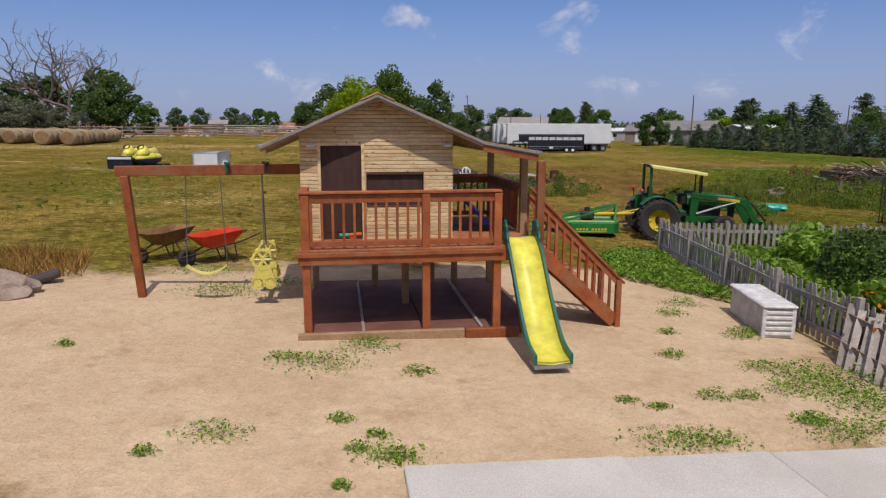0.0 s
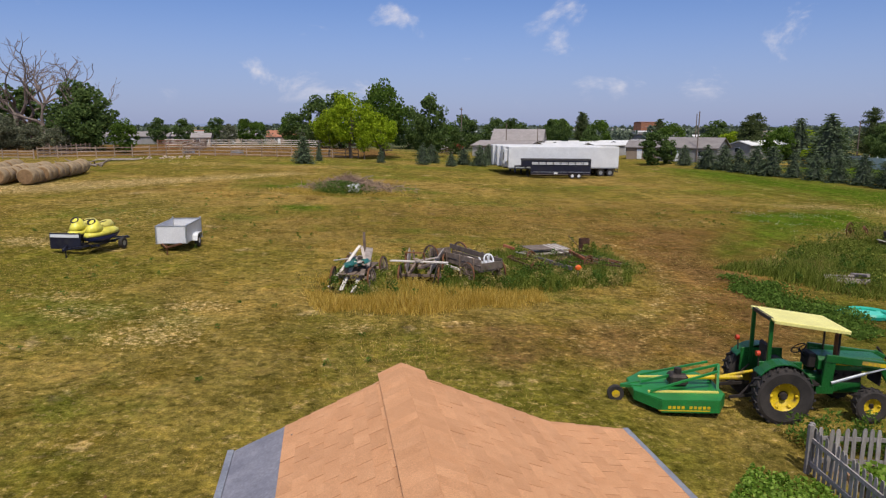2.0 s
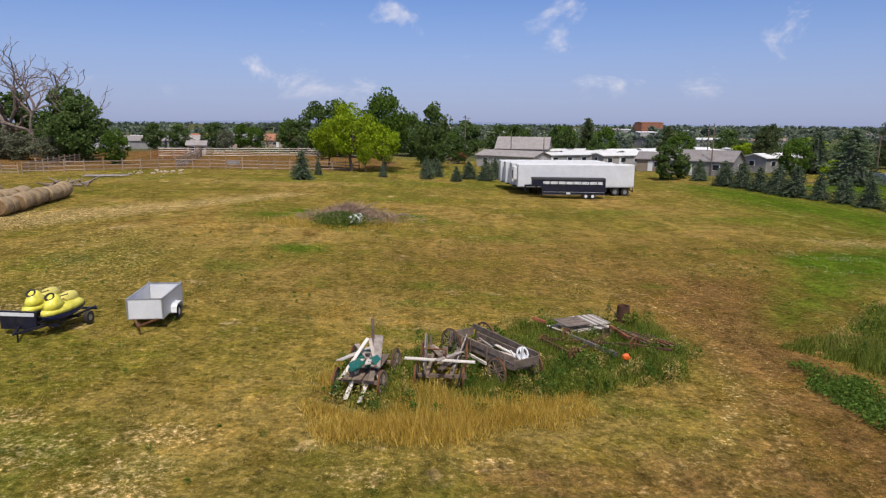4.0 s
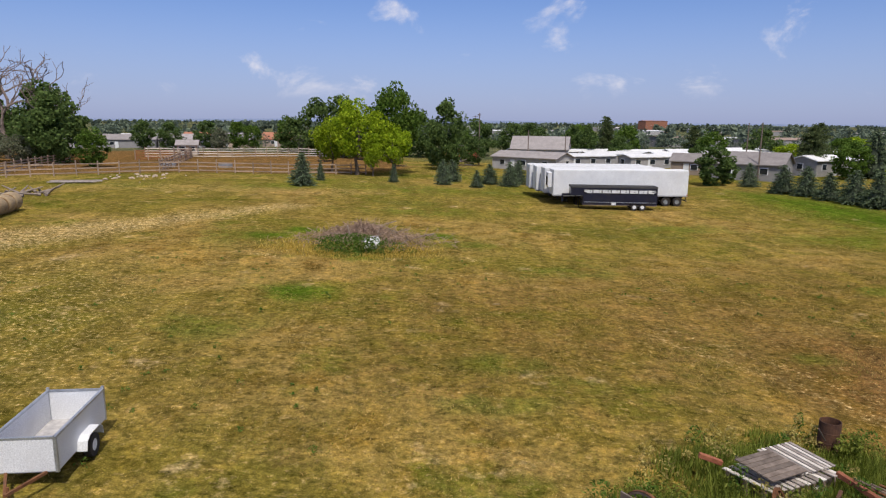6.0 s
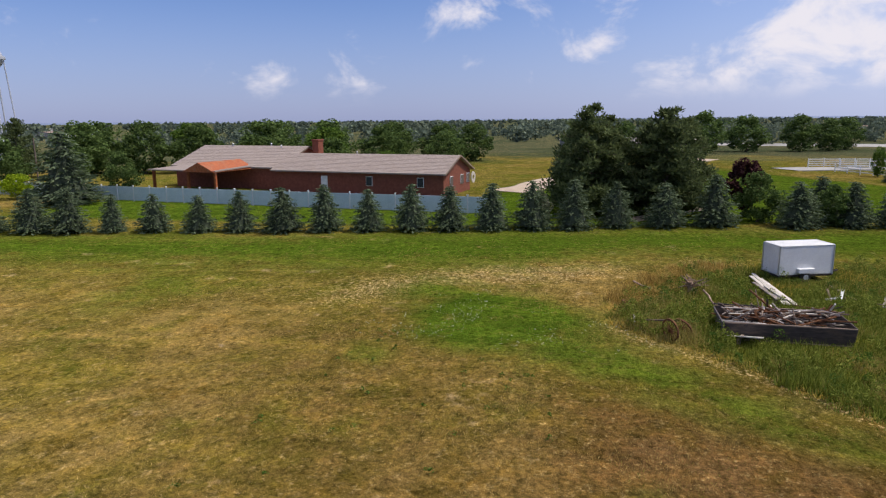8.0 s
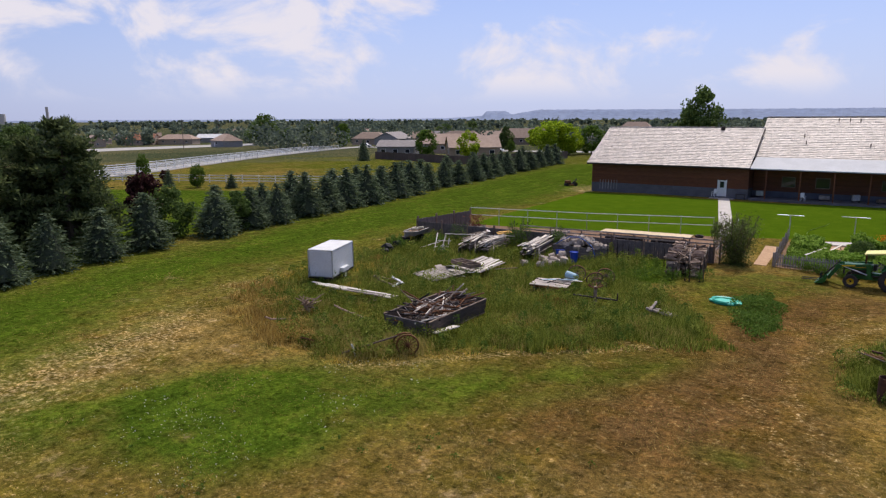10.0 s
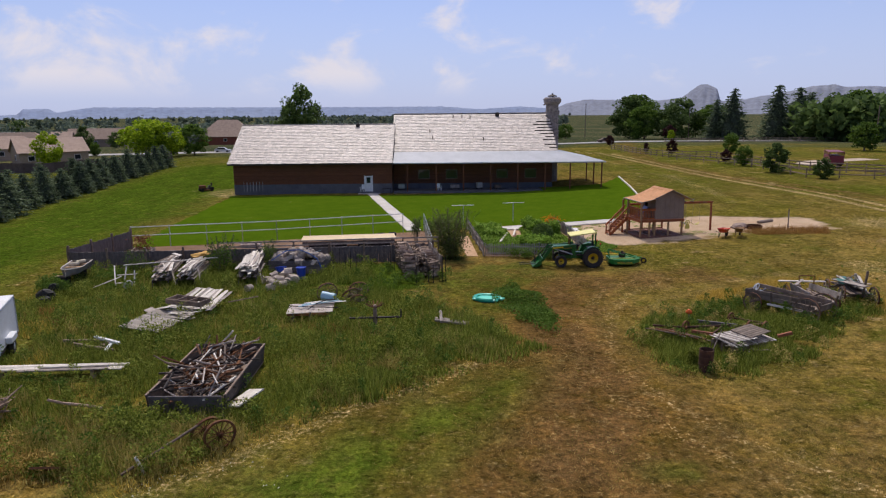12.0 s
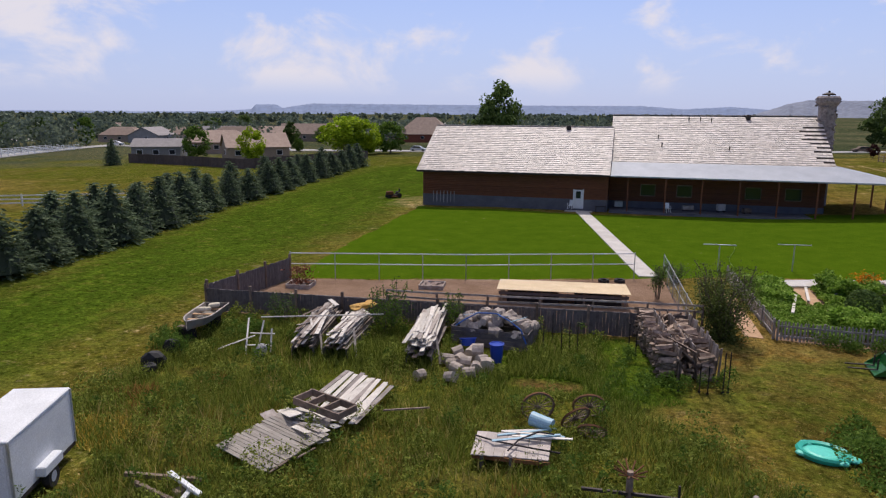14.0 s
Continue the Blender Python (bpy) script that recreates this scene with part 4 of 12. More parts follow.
def playset():
    ob = thing("play_house", *PLAY[:3], PLAY[3], "raised wooden play house with red deck, stairs and tan shingle roof", "play house")
    ob.scale = (0.984, 0.984, 0.980)
    red, tim = M["redwood"], M["tim"]
    DK, RT = 1.50, 2.42
    # posts under and over the deck
    for u, v, top in ((0.08, 0.07, RT - 0.04), (2.02, 0.07, RT - 0.04), (3.22, 0.07, RT - 0.04), (4.06, 0.45, 2.88)):
        one("post", ob, red, lambda bm: box(bm, (u, v, top / 2 - 0.05), (0.13, 0.13, top + 0.1), None, 0.008))
    for u, v, top in ((3.99, 1.28, 2.98), (3.90, 3.62, 2.98), (0.10, 3.52, 1.35), (1.35, 3.52, 1.35), (2.58, 3.52, 1.35), (1.85, 1.9, 1.35), (3.1, 3.6, 1.35)):
        one("post", ob, tim, lambda bm: box(bm, (u, v, top / 2 - 0.1), (0.13, 0.13, top + 0.2), None, 0.006), "tan timber post" if top > 2 else "")
    # deck frame
    for p0, p1 in (((-0.03, -0.02, DK - 0.14), (3.98, -0.02, DK - 0.14)), ((-0.03, 3.66, DK - 0.14), (3.98, 3.66, DK - 0.14)), ((-0.02, 0, DK - 0.14), (-0.02, 3.65, DK - 0.14)), ((3.97, 0, DK - 0.14), (3.97, 3.65, DK - 0.14)), ((-0.08, -0.06, DK - 0.07), (3.3, -0.06, DK - 0.07))):
        one("rim_joist", ob, red, lambda bm: beam(bm, p0, p1, 0.045, 0.20 if p0[1] != -0.06 else 0.07, 0.005))
    for i in range(7):
        one("joist", ob, tim, lambda bm: beam(bm, (0.3 + 0.57 * i, 0.05, DK - 0.15), (0.3 + 0.57 * i, 3.6, DK - 0.15), 0.04, 0.16))
    n = 26
    me = piece_mesh("deck_board", (3.98, 0.134, 0.035), M["deckwood"])
    for i in range(n):
        link_mesh("deck_board", me, ob, at=pose(1.975, 0.07 + i * 0.141, DK - 0.018, random.uniform(-0.4, 0.4)))
    # front rail
    bal = piece_mesh("baluster", (0.042, 0.042, 0.72), red, 0.004)

    def rail(p0, p1, step=0.165, skip=0.1):
        p0, p1 = Vector(p0), Vector(p1)
        one("rail_cap", ob, red, lambda bm: beam(bm, p0 + Vector((0, 0, RT)), p1 + Vector((0, 0, RT)), 0.15, 0.04, 0.006))
        one("top_rail", ob, red, lambda bm: beam(bm, p0 + Vector((0, 0, RT - 0.1)), p1 + Vector((0, 0, RT - 0.1)), 0.045, 0.14, 0.005))
        one("bottom_rail", ob, red, lambda bm: beam(bm, p0 + Vector((0, 0, DK + 0.09)), p1 + Vector((0, 0, DK + 0.09)), 0.045, 0.09, 0.005))
        k = int((p1 - p0).length / step)
        for i in range(1, k):
            q = p0.lerp(p1, i / k)
            link_mesh("baluster", bal, ob, at=pose(q.x, q.y, DK + 0.48, 0, 0, random.uniform(-4, 4)))

    rail((0.0, 0.07, 0), (3.28, 0.07, 0))
    rail((0.05, 0.1, 0), (0.05, 1.0, 0))
    rail((3.92, 1.35, 0), (3.92, 3.6, 0), 0.13)
    rail((2.62, 3.62, 0), (3.9, 3.62, 0), 0.13)
    # front wall boards, cut round the door and the window
    Y, P = 1.0, 0.066
    door, win = (0.33, 1.02, DK, 3.14), (1.10, 2.10, 2.08, 2.64)
    cache = {}

    def board(u0, u1, z, v=Y):
        k = round(u1 - u0, 2)
        if k < 0.02:
            return
        if k not in cache:
            cache[k] = piece_mesh("siding_board", (k, 0.028, P - 0.006), M["siding"], 0.006)
        link_mesh("siding_board", cache[k], ob, at=pose((u0 + u1) / 2, v + random.uniform(-0.002, 0.002), z))

    z = DK + P / 2 - 0.02
    while z < 3.95:
        lo, hi = -0.02, 2.62
        if z > 3.30:
            lo, hi = max(lo, (z - 3.08) / 0.4375 - 0.62), min(hi, 1.3 + (3.92 - z) / 0.4326)
        cuts = [(lo, hi)]
        for a, b, c, d in (door, win):
            if c < z < d:
                cuts = [q for l, h in cuts for q in ((l, min(h, a)), (max(l, b), h)) if q[1] - q[0] > 0.02] if lo < a else cuts
        for l, h in cuts:
            m = 0.9 + 0.9 * ((round(z / P) * 7) % 5) / 5
            if l < m < h - 0.3 and h - l > 1.6:
                board(l, m - 0.002, z)
                board(m + 0.002, h, z)
            else:
                board(l, h, z)
        z += P
    # the walls behind, with the door and window openings left through them
    def backing(bm):
        for a, b, c, d in ((0.0, 0.33, DK, 3.28), (0.33, 1.02, 3.14, 3.28), (1.02, 1.10, DK, 3.28), (1.10, 2.10, DK, 2.08), (1.10, 2.10, 2.64, 3.28), (2.10, 2.60, DK, 3.28)):
            box(bm, ((a + b) / 2, Y + 0.05, (c + d) / 2), (b - a, 0.06, d - c))
        prism(bm, [(-1.3, -0.0), (1.3, 0.0), (0.0, 0.62)], (1.3, Y + 0.03, 3.28), (1.3, Y + 0.08, 3.28))
    one("front_wall", ob, M["brownwood"], backing)

    def sidewall(bm):
        box(bm, (0.015, 2.27, (DK + 3.28) / 2), (0.05, 2.42, 3.28 - DK))
    one("side_wall", ob, M["siding"], sidewall)

    def sidewall2(bm):
        for v0, v1, z0, z1 in ((1.08, 1.6, DK, 3.25), (2.15, 3.48, DK, 3.25), (1.6, 2.15, DK, 2.2), (1.6, 2.15, 2.75, 3.25)):
            box(bm, (2.585, (v0 + v1) / 2, (z0 + z1) / 2), (0.05, v1 - v0, z1 - z0))
    one("side_wall", ob, M["panel"], sidewall2)
    one("back_wall", ob, M["panel"], lambda bm: (box(bm, (1.3, 3.5, (DK - 0.2 + 3.28) / 2), (2.64, 0.05, 3.28 - DK + 0.2)), prism(bm, [(-1.32, 0), (1.32, 0), (0, 0.64)], (1.3, 3.475, 3.28), (1.3, 3.525, 3.28))))
    for i in range(7):
        one("batten", ob, M["panel"], lambda bm: box(bm, (0.05 + 0.417 * i, 3.532, 2.4 + 0.1 * (3 - abs(3 - i))), (0.02, 0.014, 2.1)))
    one("floor", ob, M["dark"], lambda bm: box(bm, (1.3, 2.25, DK + 0.012), (2.5, 2.4, 0.02)))
    for c, s in (((0.305, Y - 0.02, 2.32), (0.05, 0.03, 1.66)), ((1.045, Y - 0.02, 2.32), (0.05, 0.03, 1.66))):
        one("door_jamb", ob, M["siding"], lambda bm: box(bm, c, s, None, 0.004))
    for c, s in (((1.6, Y + 0.03, 2.075), (1.0, 0.1, 0.03)), ((1.6, Y + 0.03, 2.645), (1.0, 0.1, 0.025))):
        one("window_trim", ob, M["dark"], lambda bm: box(bm, c, s, None, 0.003))
    # knots and nail heads
    for k in range(46):
        u, zz = random.uniform(0.05, 2.55), random.uniform(1.6, 3.35)
        if (0.3 < u < 1.06) or (1.05 < u < 2.15 and 2.0 < zz < 2.7):
            continue
        one("knot", ob, M["knot"], lambda bm: bowl(bm, [(0.001, 0.001, -0.004), (random.uniform(0.008, 0.02), random.uniform(0.006, 0.012), 0.0), (0.002, 0.002, 0.002)], 7, pose(u, Y - 0.0155, zz, 90)))
    # eave lamps
    for u in (0.17, 2.5):
        one("floodlight", ob, M["whiteplastic"], lambda bm: (box(bm, (u, 0.9, 3.14), (0.13, 0.16, 0.045), None, 0.01), rod(bm, (u, 0.99, 3.16), (u, 0.93, 3.15), 0.03)), "small white floodlight")
    # roof: left slope, right slope, low porch slope
    A, R, B, C = Vector((-0.62, 0, 3.13)), Vector((1.30, 0, 3.97)), Vector((3.08, 0, 3.20)), Vector((4.06, 0, 3.02))
    V0, V1 = 0.60, 3.86

    def slab(a, b, t=0.05, z=0.0):
        def fn(bm):
            vs = [bm.verts.new((p.x, v, p.z + z - k * t)) for k in (0, 1) for v in (V0, V1) for p in (a, b)]
            for f in ((0, 1, 3, 2), (4, 6, 7, 5), (0, 4, 5, 1), (2, 3, 7, 6), (0, 2, 6, 4), (1, 5, 7, 3)):
                bm.faces.new([vs[i] for i in f])
        return fn
    for a, b in ((A, R), (R, B), (B, C)):
        one("roof_deck", ob, M["tim"], slab(a, b, 0.045, -0.006))
        for v in (V0 - 0.012, V1 + 0.012):
            one("drip_edge", ob, M["drip"], lambda bm: beam(bm, (a.x, v, a.z - 0.02), (b.x, v, b.z - 0.012), 0.016, 0.034))
        for k in range(1, 4):
            one("rafter", ob, tim, lambda bm: beam(bm, (a.x, V0 + k * 0.8, a.z - 0.1), (b.x, V0 + k * 0.8, b.z - 0.1), 0.04, 0.09))
        one("barge_board", ob, red if a is B else M["tim"], lambda bm: beam(bm, (a.x, V0 + 0.03, a.z - (0.10 if a is B else 0.065)), (b.x, V0 + 0.03, b.z - (0.10 if a is B else 0.065)), 0.03, 0.11 if a is B else 0.04))
    for p in (A, C):
        one("drip_edge", ob, M["drip"], lambda bm: box(bm, (p.x + (0.03 if p is C else -0.03), (V0 + V1) / 2, p.z + 0.004), (0.07, V1 - V0 + 0.02, 0.036)))
    tab = piece_mesh("shingle", (0.318, 0.205, 0.012), M["shingle"], 0.0)

    def course(a, b, count):
        d = b - a
        ang = -math.degrees(math.atan2(d.z, d.x))
        L = d.length
        nrow = int(round(L / 0.16))
        for i in range(nrow):
            q = a.lerp(b, (i + 0.55) / nrow)
            off = 0.16 * (i % 2)
            v = V0 + 0.0 + off - 0.16
            while v < V1 - 0.02:
                w0, w1 = max(v, V0), min(v + 0.318, V1)
                c = (w0 + w1) / 2
                if w1 - w0 > 0.05 and not (a is A and i < 4 and c > 2.3 and random.random() < 0.95):
                    lift = 0.009 + random.uniform(0, 0.005)
                    m = pose(q.x, c, q.z + lift, 0, ang + (2.2 if a is A else -2.2), 0) @ pose(0, 0, 0, 0, 0, 90) @ Matrix.Diagonal(((w1 - w0 - 0.006) / 0.318, 1, 1, 1))
                    link_mesh("shingle", tab, ob, at=m)
                v += 0.32
    course(A, R, 0)
    course(B, R, 0)
    course(C, B, 0)
    one("felt_patch", ob, M["felt"], lambda bm: beam(bm, (A.x + 0.01, 3.05, A.z + 0.012), (A.x + 0.62, 3.05, A.z + 0.283), 1.56, 0.006), "bare grey roofing felt")
    cap = piece_mesh("ridge_cap", (0.30, 0.22, 0.014), M["shingle"], 0.0)
    for s in (-1, 1):
        for i in range(22):
            link_mesh("ridge_cap", cap, ob, at=pose(R.x + s * 0.135, V0 + 0.1 + i * 0.152, R.z - 0.016 + 0.003 * (i % 3), 3, s * 23.6))
    # base timber, ground cloth and battens
    one("base_timber", ob, tim, lambda bm: beam(bm, (-0.08, -0.12, 0.06), (2.65, -0.06, 0.02), 0.10, 0.20, 0.012))
    one("base_timber", ob, red, lambda bm: beam(bm, (2.66, -0.06, 0.02), (3.6, -0.02, 0.0), 0.10, 0.19, 0.012))
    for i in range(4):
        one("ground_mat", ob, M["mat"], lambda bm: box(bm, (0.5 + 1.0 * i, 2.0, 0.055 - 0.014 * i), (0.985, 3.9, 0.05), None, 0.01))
    for u in (0.98, 2.98):
        one("mat_strip", ob, M["oldwood"], lambda bm: box(bm, (u, 1.9, 0.07), (0.05, 3.6, 0.05)))
    one("blue_panel", ob, M["blue"], lambda bm: beam(bm, (2.68, 2.1, 2.42), (3.52, 2.0, 1.56), 1.0, 0.06, 0.02), "blue plastic panel leaning on the side wall")
    # Added panels put the dark of the open doorway and window into colour.
    one("door", ob, M["opening_dark"], lambda bm: (box(bm, (0.675, Y + 0.05, 2.31), (0.68, 0.035, 1.64), None, 0.004), box(bm, (0.675, Y + 0.03, 2.62), (0.50, 0.015, 0.6), None, 0.004), box(bm, (0.675, Y + 0.03, 1.88), (0.50, 0.015, 0.5), None, 0.004), rod(bm, (0.95, Y + 0.03, 2.2), (0.95, Y, 2.2), 0.025)), "added dark brown panel standing in for the shaded doorway")
    one("window_shutter", ob, M["opening_dark"], lambda bm: box(bm, (1.6, Y + 0.055, 2.36), (0.98, 0.03, 0.54), None, 0.004), "added dark brown board standing in for the shaded window opening")
    # slide
    pts = [(0.33, 1.60), (0.1, 1.60), (-0.25, 1.36), (-0.75, 0.80), (-1.2, 0.36), (-1.5, 0.17), (-1.82, 0.11)]

    def bed(bm):
        rows = [[bm.verts.new((3.38 + du, v, z + dz)) for du, dz in ((0.0, 0.0), (0.25, -0.02), (0.50, 0.0), (0.50, -0.03), (0.25, -0.05), (0.0, -0.03))] for v, z in fine]
        for a, b in zip(rows, rows[1:]):
            for i in range(6):
                bm.faces.new((a[i], a[(i + 1) % 6], b[(i + 1) % 6], b[i]))
        bm.faces.new(rows[0])
        bm.faces.new(rows[-1][::-1])

    def smoothed(p, k=5):
        out = []
        for i in range(len(p) - 1):
            p0, p1, p2, p3 = p[max(i - 1, 0)], p[i], p[i + 1], p[min(i + 2, len(p) - 1)]
            for t in np.linspace(0, 1, k, endpoint=False):
                out.append(tuple(0.5 * (2 * b + (c - a) * t + (2 * a - 5 * b + 4 * c - d) * t * t + (3 * b - a - 3 * c + d) * t ** 3) for a, b, c, d in zip(p0, p1, p2, p3)))
        return out + [p[-1]]
    fine = smoothed(pts)
    one("slide_bed", ob, M["yellow"], bed, "bright yellow plastic slide", True)
    for u in (3.365, 3.905):
        def side(bm):
            rows = [[bm.verts.new((u + du, v, z + dz)) for du, dz in ((-0.022, 0.10), (0.022, 0.10), (0.022, -0.06), (-0.022, -0.06))] for v, z in fine]
            for a, b in zip(rows, rows[1:]):
                for i in range(4):
                    bm.faces.new((a[i], b[i], b[(i + 1) % 4], a[(i + 1) % 4]))
            bm.faces.new(rows[0][::-1])
            bm.faces.new(rows[-1])
        one("slide_side", ob, M["teal"], side, "dark green slide edge")
        one("slide_grip", ob, M["teal"], lambda bm: rods(bm, [(u, 0.3, 1.62), (u, 0.28, 1.86), (u, 0.1, 1.90), (u, -0.02, 1.74), (u, -0.12, 1.53)], 0.026, 8), "", True)
    one("slide_foot", ob, M["steel"], lambda bm: (box(bm, (3.63, -1.80, 0.03), (0.56, 0.05, 0.06)), box(bm, (3.63, -1.62, 0.0), (0.5, 0.3, 0.03))))
    # stairs to the side
    T, Bz = Vector((3.98, 0, DK)), Vector((5.58, 0, -0.15))
    for v in (0.52, 1.34):
        one("stringer", ob, red, lambda bm: beam(bm, (3.98, v, DK - 0.12), (5.55, v, -0.06), 0.045, 0.24, 0.006))
        one("newel", ob, red, lambda bm: box(bm, (5.60, v, 0.27), (0.10, 0.10, 0.90), None, 0.008))
        one("hand_rail", ob, red, lambda bm: beam(bm, (3.90, v, 2.42), (5.70, v, 0.66), 0.12, 0.04, 0.006))
        one("top_rail", ob, red, lambda bm: beam(bm, (3.92, v, 2.31), (5.62, v, 0.64), 0.04, 0.10))
        for i in range(1, 11):
            f = i / 11
            q = Vector((3.95 + 1.63 * f, v, 0))
            zb, zt = 1.52 - 1.60 * f + 0.02, 2.30 - 1.67 * f
            one("baluster", ob, red, lambda bm: box(bm, (q.x, q.y, (zb + zt) / 2), (0.042, 0.042, zt - zb)))
    for i in range(8):
        f = (i + 0.7) / 8
        one("tread", ob, M["deckwood"], lambda bm: box(bm, (3.98 + 1.58 * f, 0.93, DK - 1.58 * f + 0.06), (0.25, 0.80, 0.04), None, 0.005))
    # swing beam, end post and hangers
    one("swing_beam", ob, red, lambda bm: beam(bm, (0.02, 2.28, 2.66), (-3.40, 2.34, 2.64), 0.09, 0.19, 0.01))
    one("swing_post", ob, red, lambda bm: beam(bm, (-3.24, 2.34, 2.56), (-3.16, 2.58, 0.1), 0.14, 0.14, 0.01))
    for u in (-1.42, -0.72):
        one("bracket", ob, M["teal"] if u < -1 else M["iron"], lambda bm: (box(bm, (u, 2.3, 2.775), (0.07, 0.34, 0.05), pose(0, 0, 0, 0, 0, 18), 0.01), box(bm, (u, 2.2, 2.69), (0.05, 0.02, 0.18))), "dark green swing bracket" if u < -1 else "")
    return ob


def glider():
    """Two-seat yellow glider under the swing beam."""
    ob = thing("glider_swing", -3.40, 12.46, 0.58, 9, "yellow plastic two-seat glider hanging from a swing beam", "swing")
    for s in (-1, 1):
        y = 0.46 * s

        def seat(bm):
            outline = [(-0.22, 0.0), (0.22, 0.0), (0.22, 0.10), (0.15, 0.30), (0.15, 0.40), (-0.15, 0.40), (-0.15, 0.30), (-0.22, 0.10)]
            prism(bm, [(a, b) for a, b in outline], (0, y - 0.02, -0.08), (0, y + 0.02, -0.08))
        one("seat_back", ob, M["pale_yellow"], seat)
        for a in (-0.11, 0.11):
            one("foot_ring", ob, M["pale_yellow"], lambda bm: ring(bm, [(0.075, -0.02), (0.105, -0.02), (0.105, 0.02), (0.075, 0.02)], 16, pose(a, y, -0.02, 90)))
        one("wheel_ring", ob, M["pale_yellow"], lambda bm: ring(bm, [(0.16, -0.025), (0.205, -0.025), (0.205, 0.025), (0.16, 0.025)], 20, pose(0, y, 0.43, 90)))
        for t in np.arange(0, 6.2, 2 * math.pi / 6):
            one("wheel_spoke", ob, M["pale_yellow"], lambda bm: rod(bm, (0, y, 0.43), (0.18 * math.cos(t), y, 0.43 + 0.18 * math.sin(t)), 0.022, seg=6))
        for k, t in enumerate(np.arange(0, 6.2, 2 * math.pi / 6)):
            one("scallop", ob, M["pale_yellow"], lambda bm: lump(bm, (0.2 * math.cos(t), y, 0.43 + 0.2 * math.sin(t)), (0.045, 0.03, 0.045), k, 1, 0.05))
        one("rope", ob, M["chain"], lambda bm: rod(bm, (0, y * 0.4, 0.6), (0, 0.0, 1.95), 0.012), "thin hanging rope")
    one("cross_bar", ob, M["pale_yellow"], lambda bm: rod(bm, (0, -0.3, 0.12), (0, 0.3, 0.12), 0.025))
    one("hub", ob, M["teal"], lambda bm: rod(bm, (0.02, -0.3, 0.3), (0.02, 0.3, 0.3), 0.05), "green hub")


def sling():
    ob = thing("sling_swing", -4.42, 12.18, 0.72, 9, "yellow plastic sling swing seat on long ropes", "swing")

    def seat(bm):
        rows = []
        for i in range(11):
            t = -1 + 0.2 * i
            rows.append([bm.verts.new((0.36 * t, w, 0.16 * t * t + dz)) for w, dz in ((-0.08, 0), (0.08, 0), (0.08, -0.025), (-0.08, -0.025))])
        for a, b in zip(rows, rows[1:]):
            for i in range(4):
                bm.faces.new((a[i], a[(i + 1) % 4], b[(i + 1) % 4], b[i]))
        bm.faces.new(rows[0][::-1])
        bm.faces.new(rows[-1])
    one("seat", ob, M["pale_yellow"], seat)
    for s in (-1, 1):
        one("rope", ob, M["chain"], lambda bm: rod(bm, (0.36 * s, 0, 0.15), (0.30 * s, 0.1, 1.84), 0.008, seg=5))


playset()
glider()
sling()


def wheelbarrow(x, y, rz, tray, frame_m, label):
    ob = thing("wheelbarrow", x, y, None, rz, label, "wheelbarrow", "wheelbarrows")

    def pan(bm):
        top = [(-0.62, -0.34), (0.42, -0.36), (0.62, -0.22), (0.62, 0.22), (0.42, 0.36), (-0.62, 0.34)]
        low = [(-0.30, -0.22), (0.22, -0.22), (0.28, -0.12), (0.28, 0.12), (0.22, 0.22), (-0.30, 0.22)]
        for k, (a, b) in enumerate(((top, low), ([(p[0] * 0.96, p[1] * 0.95) for p in top], [(p[0] * 0.95, p[1] * 0.94) for p in low]))):
            va = [bm.verts.new((p[0], p[1], 0.70 + 0.06 * (p[0] < 0))) for p in a]
            vb = [bm.verts.new((p[0], p[1], 0.40 + 0.02 * k)) for p in b]
            for i in range(6):
                f = (va[i], va[(i + 1) % 6], vb[(i + 1) % 6], vb[i])
                bm.faces.new(f if k else f[::-1])
            bm.faces.new(vb if k else vb[::-1])
            if k == 0:
                oa = va
            else:
                for i in range(6):
                    bm.faces.new((oa[i], oa[(i + 1) % 6], va[(i + 1) % 6], va[i]))
    one("tray", ob, tray, pan)
    for s in (-1, 1):
        one("handle", ob, frame_m, lambda bm: rods(bm, [(0.72, 0.1 * s, 0.22), (0.2, 0.2 * s, 0.38), (-0.5, 0.26 * s, 0.46), (-1.05, 0.31 * s, 0.62)], 0.02))
        one("leg", ob, frame_m, lambda bm: rods(bm, [(-0.12, 0.23 * s, 0.40), (-0.30, 0.27 * s, 0.0), (-0.42, 0.27 * s, 0.02), (-0.38, 0.24 * s, 0.43)], 0.017))
    w = one("wheel", ob, M["tyre"], lambda bm: ring(bm, [(0.11, -0.045), (0.20, -0.05), (0.205, 0.0), (0.20, 0.05), (0.11, 0.045)], 18, pose(0.72, 0, 0.20, 90)), "", True)
    one("rim", w, frame_m, lambda bm: rod(bm, (0.72, -0.04, 0.20), (0.72, 0.04, 0.20), 0.11, seg=14))
    one("guard", ob, frame_m, lambda bm: rods(bm, [(0.55, -0.16, 0.30), (0.98, -0.1, 0.24), (0.98, 0.1, 0.24), (0.55, 0.16, 0.30)], 0.014))


wheelbarrow(-5.45, 15.6, 228, M["red"], M["iron"], "bright red steel wheelbarrow standing on the dirt")
wheelbarrow(-6.66, 15.7, 240, M["tanpaint"], M["rust"], "rusty tan wheelbarrow standing on the dirt")

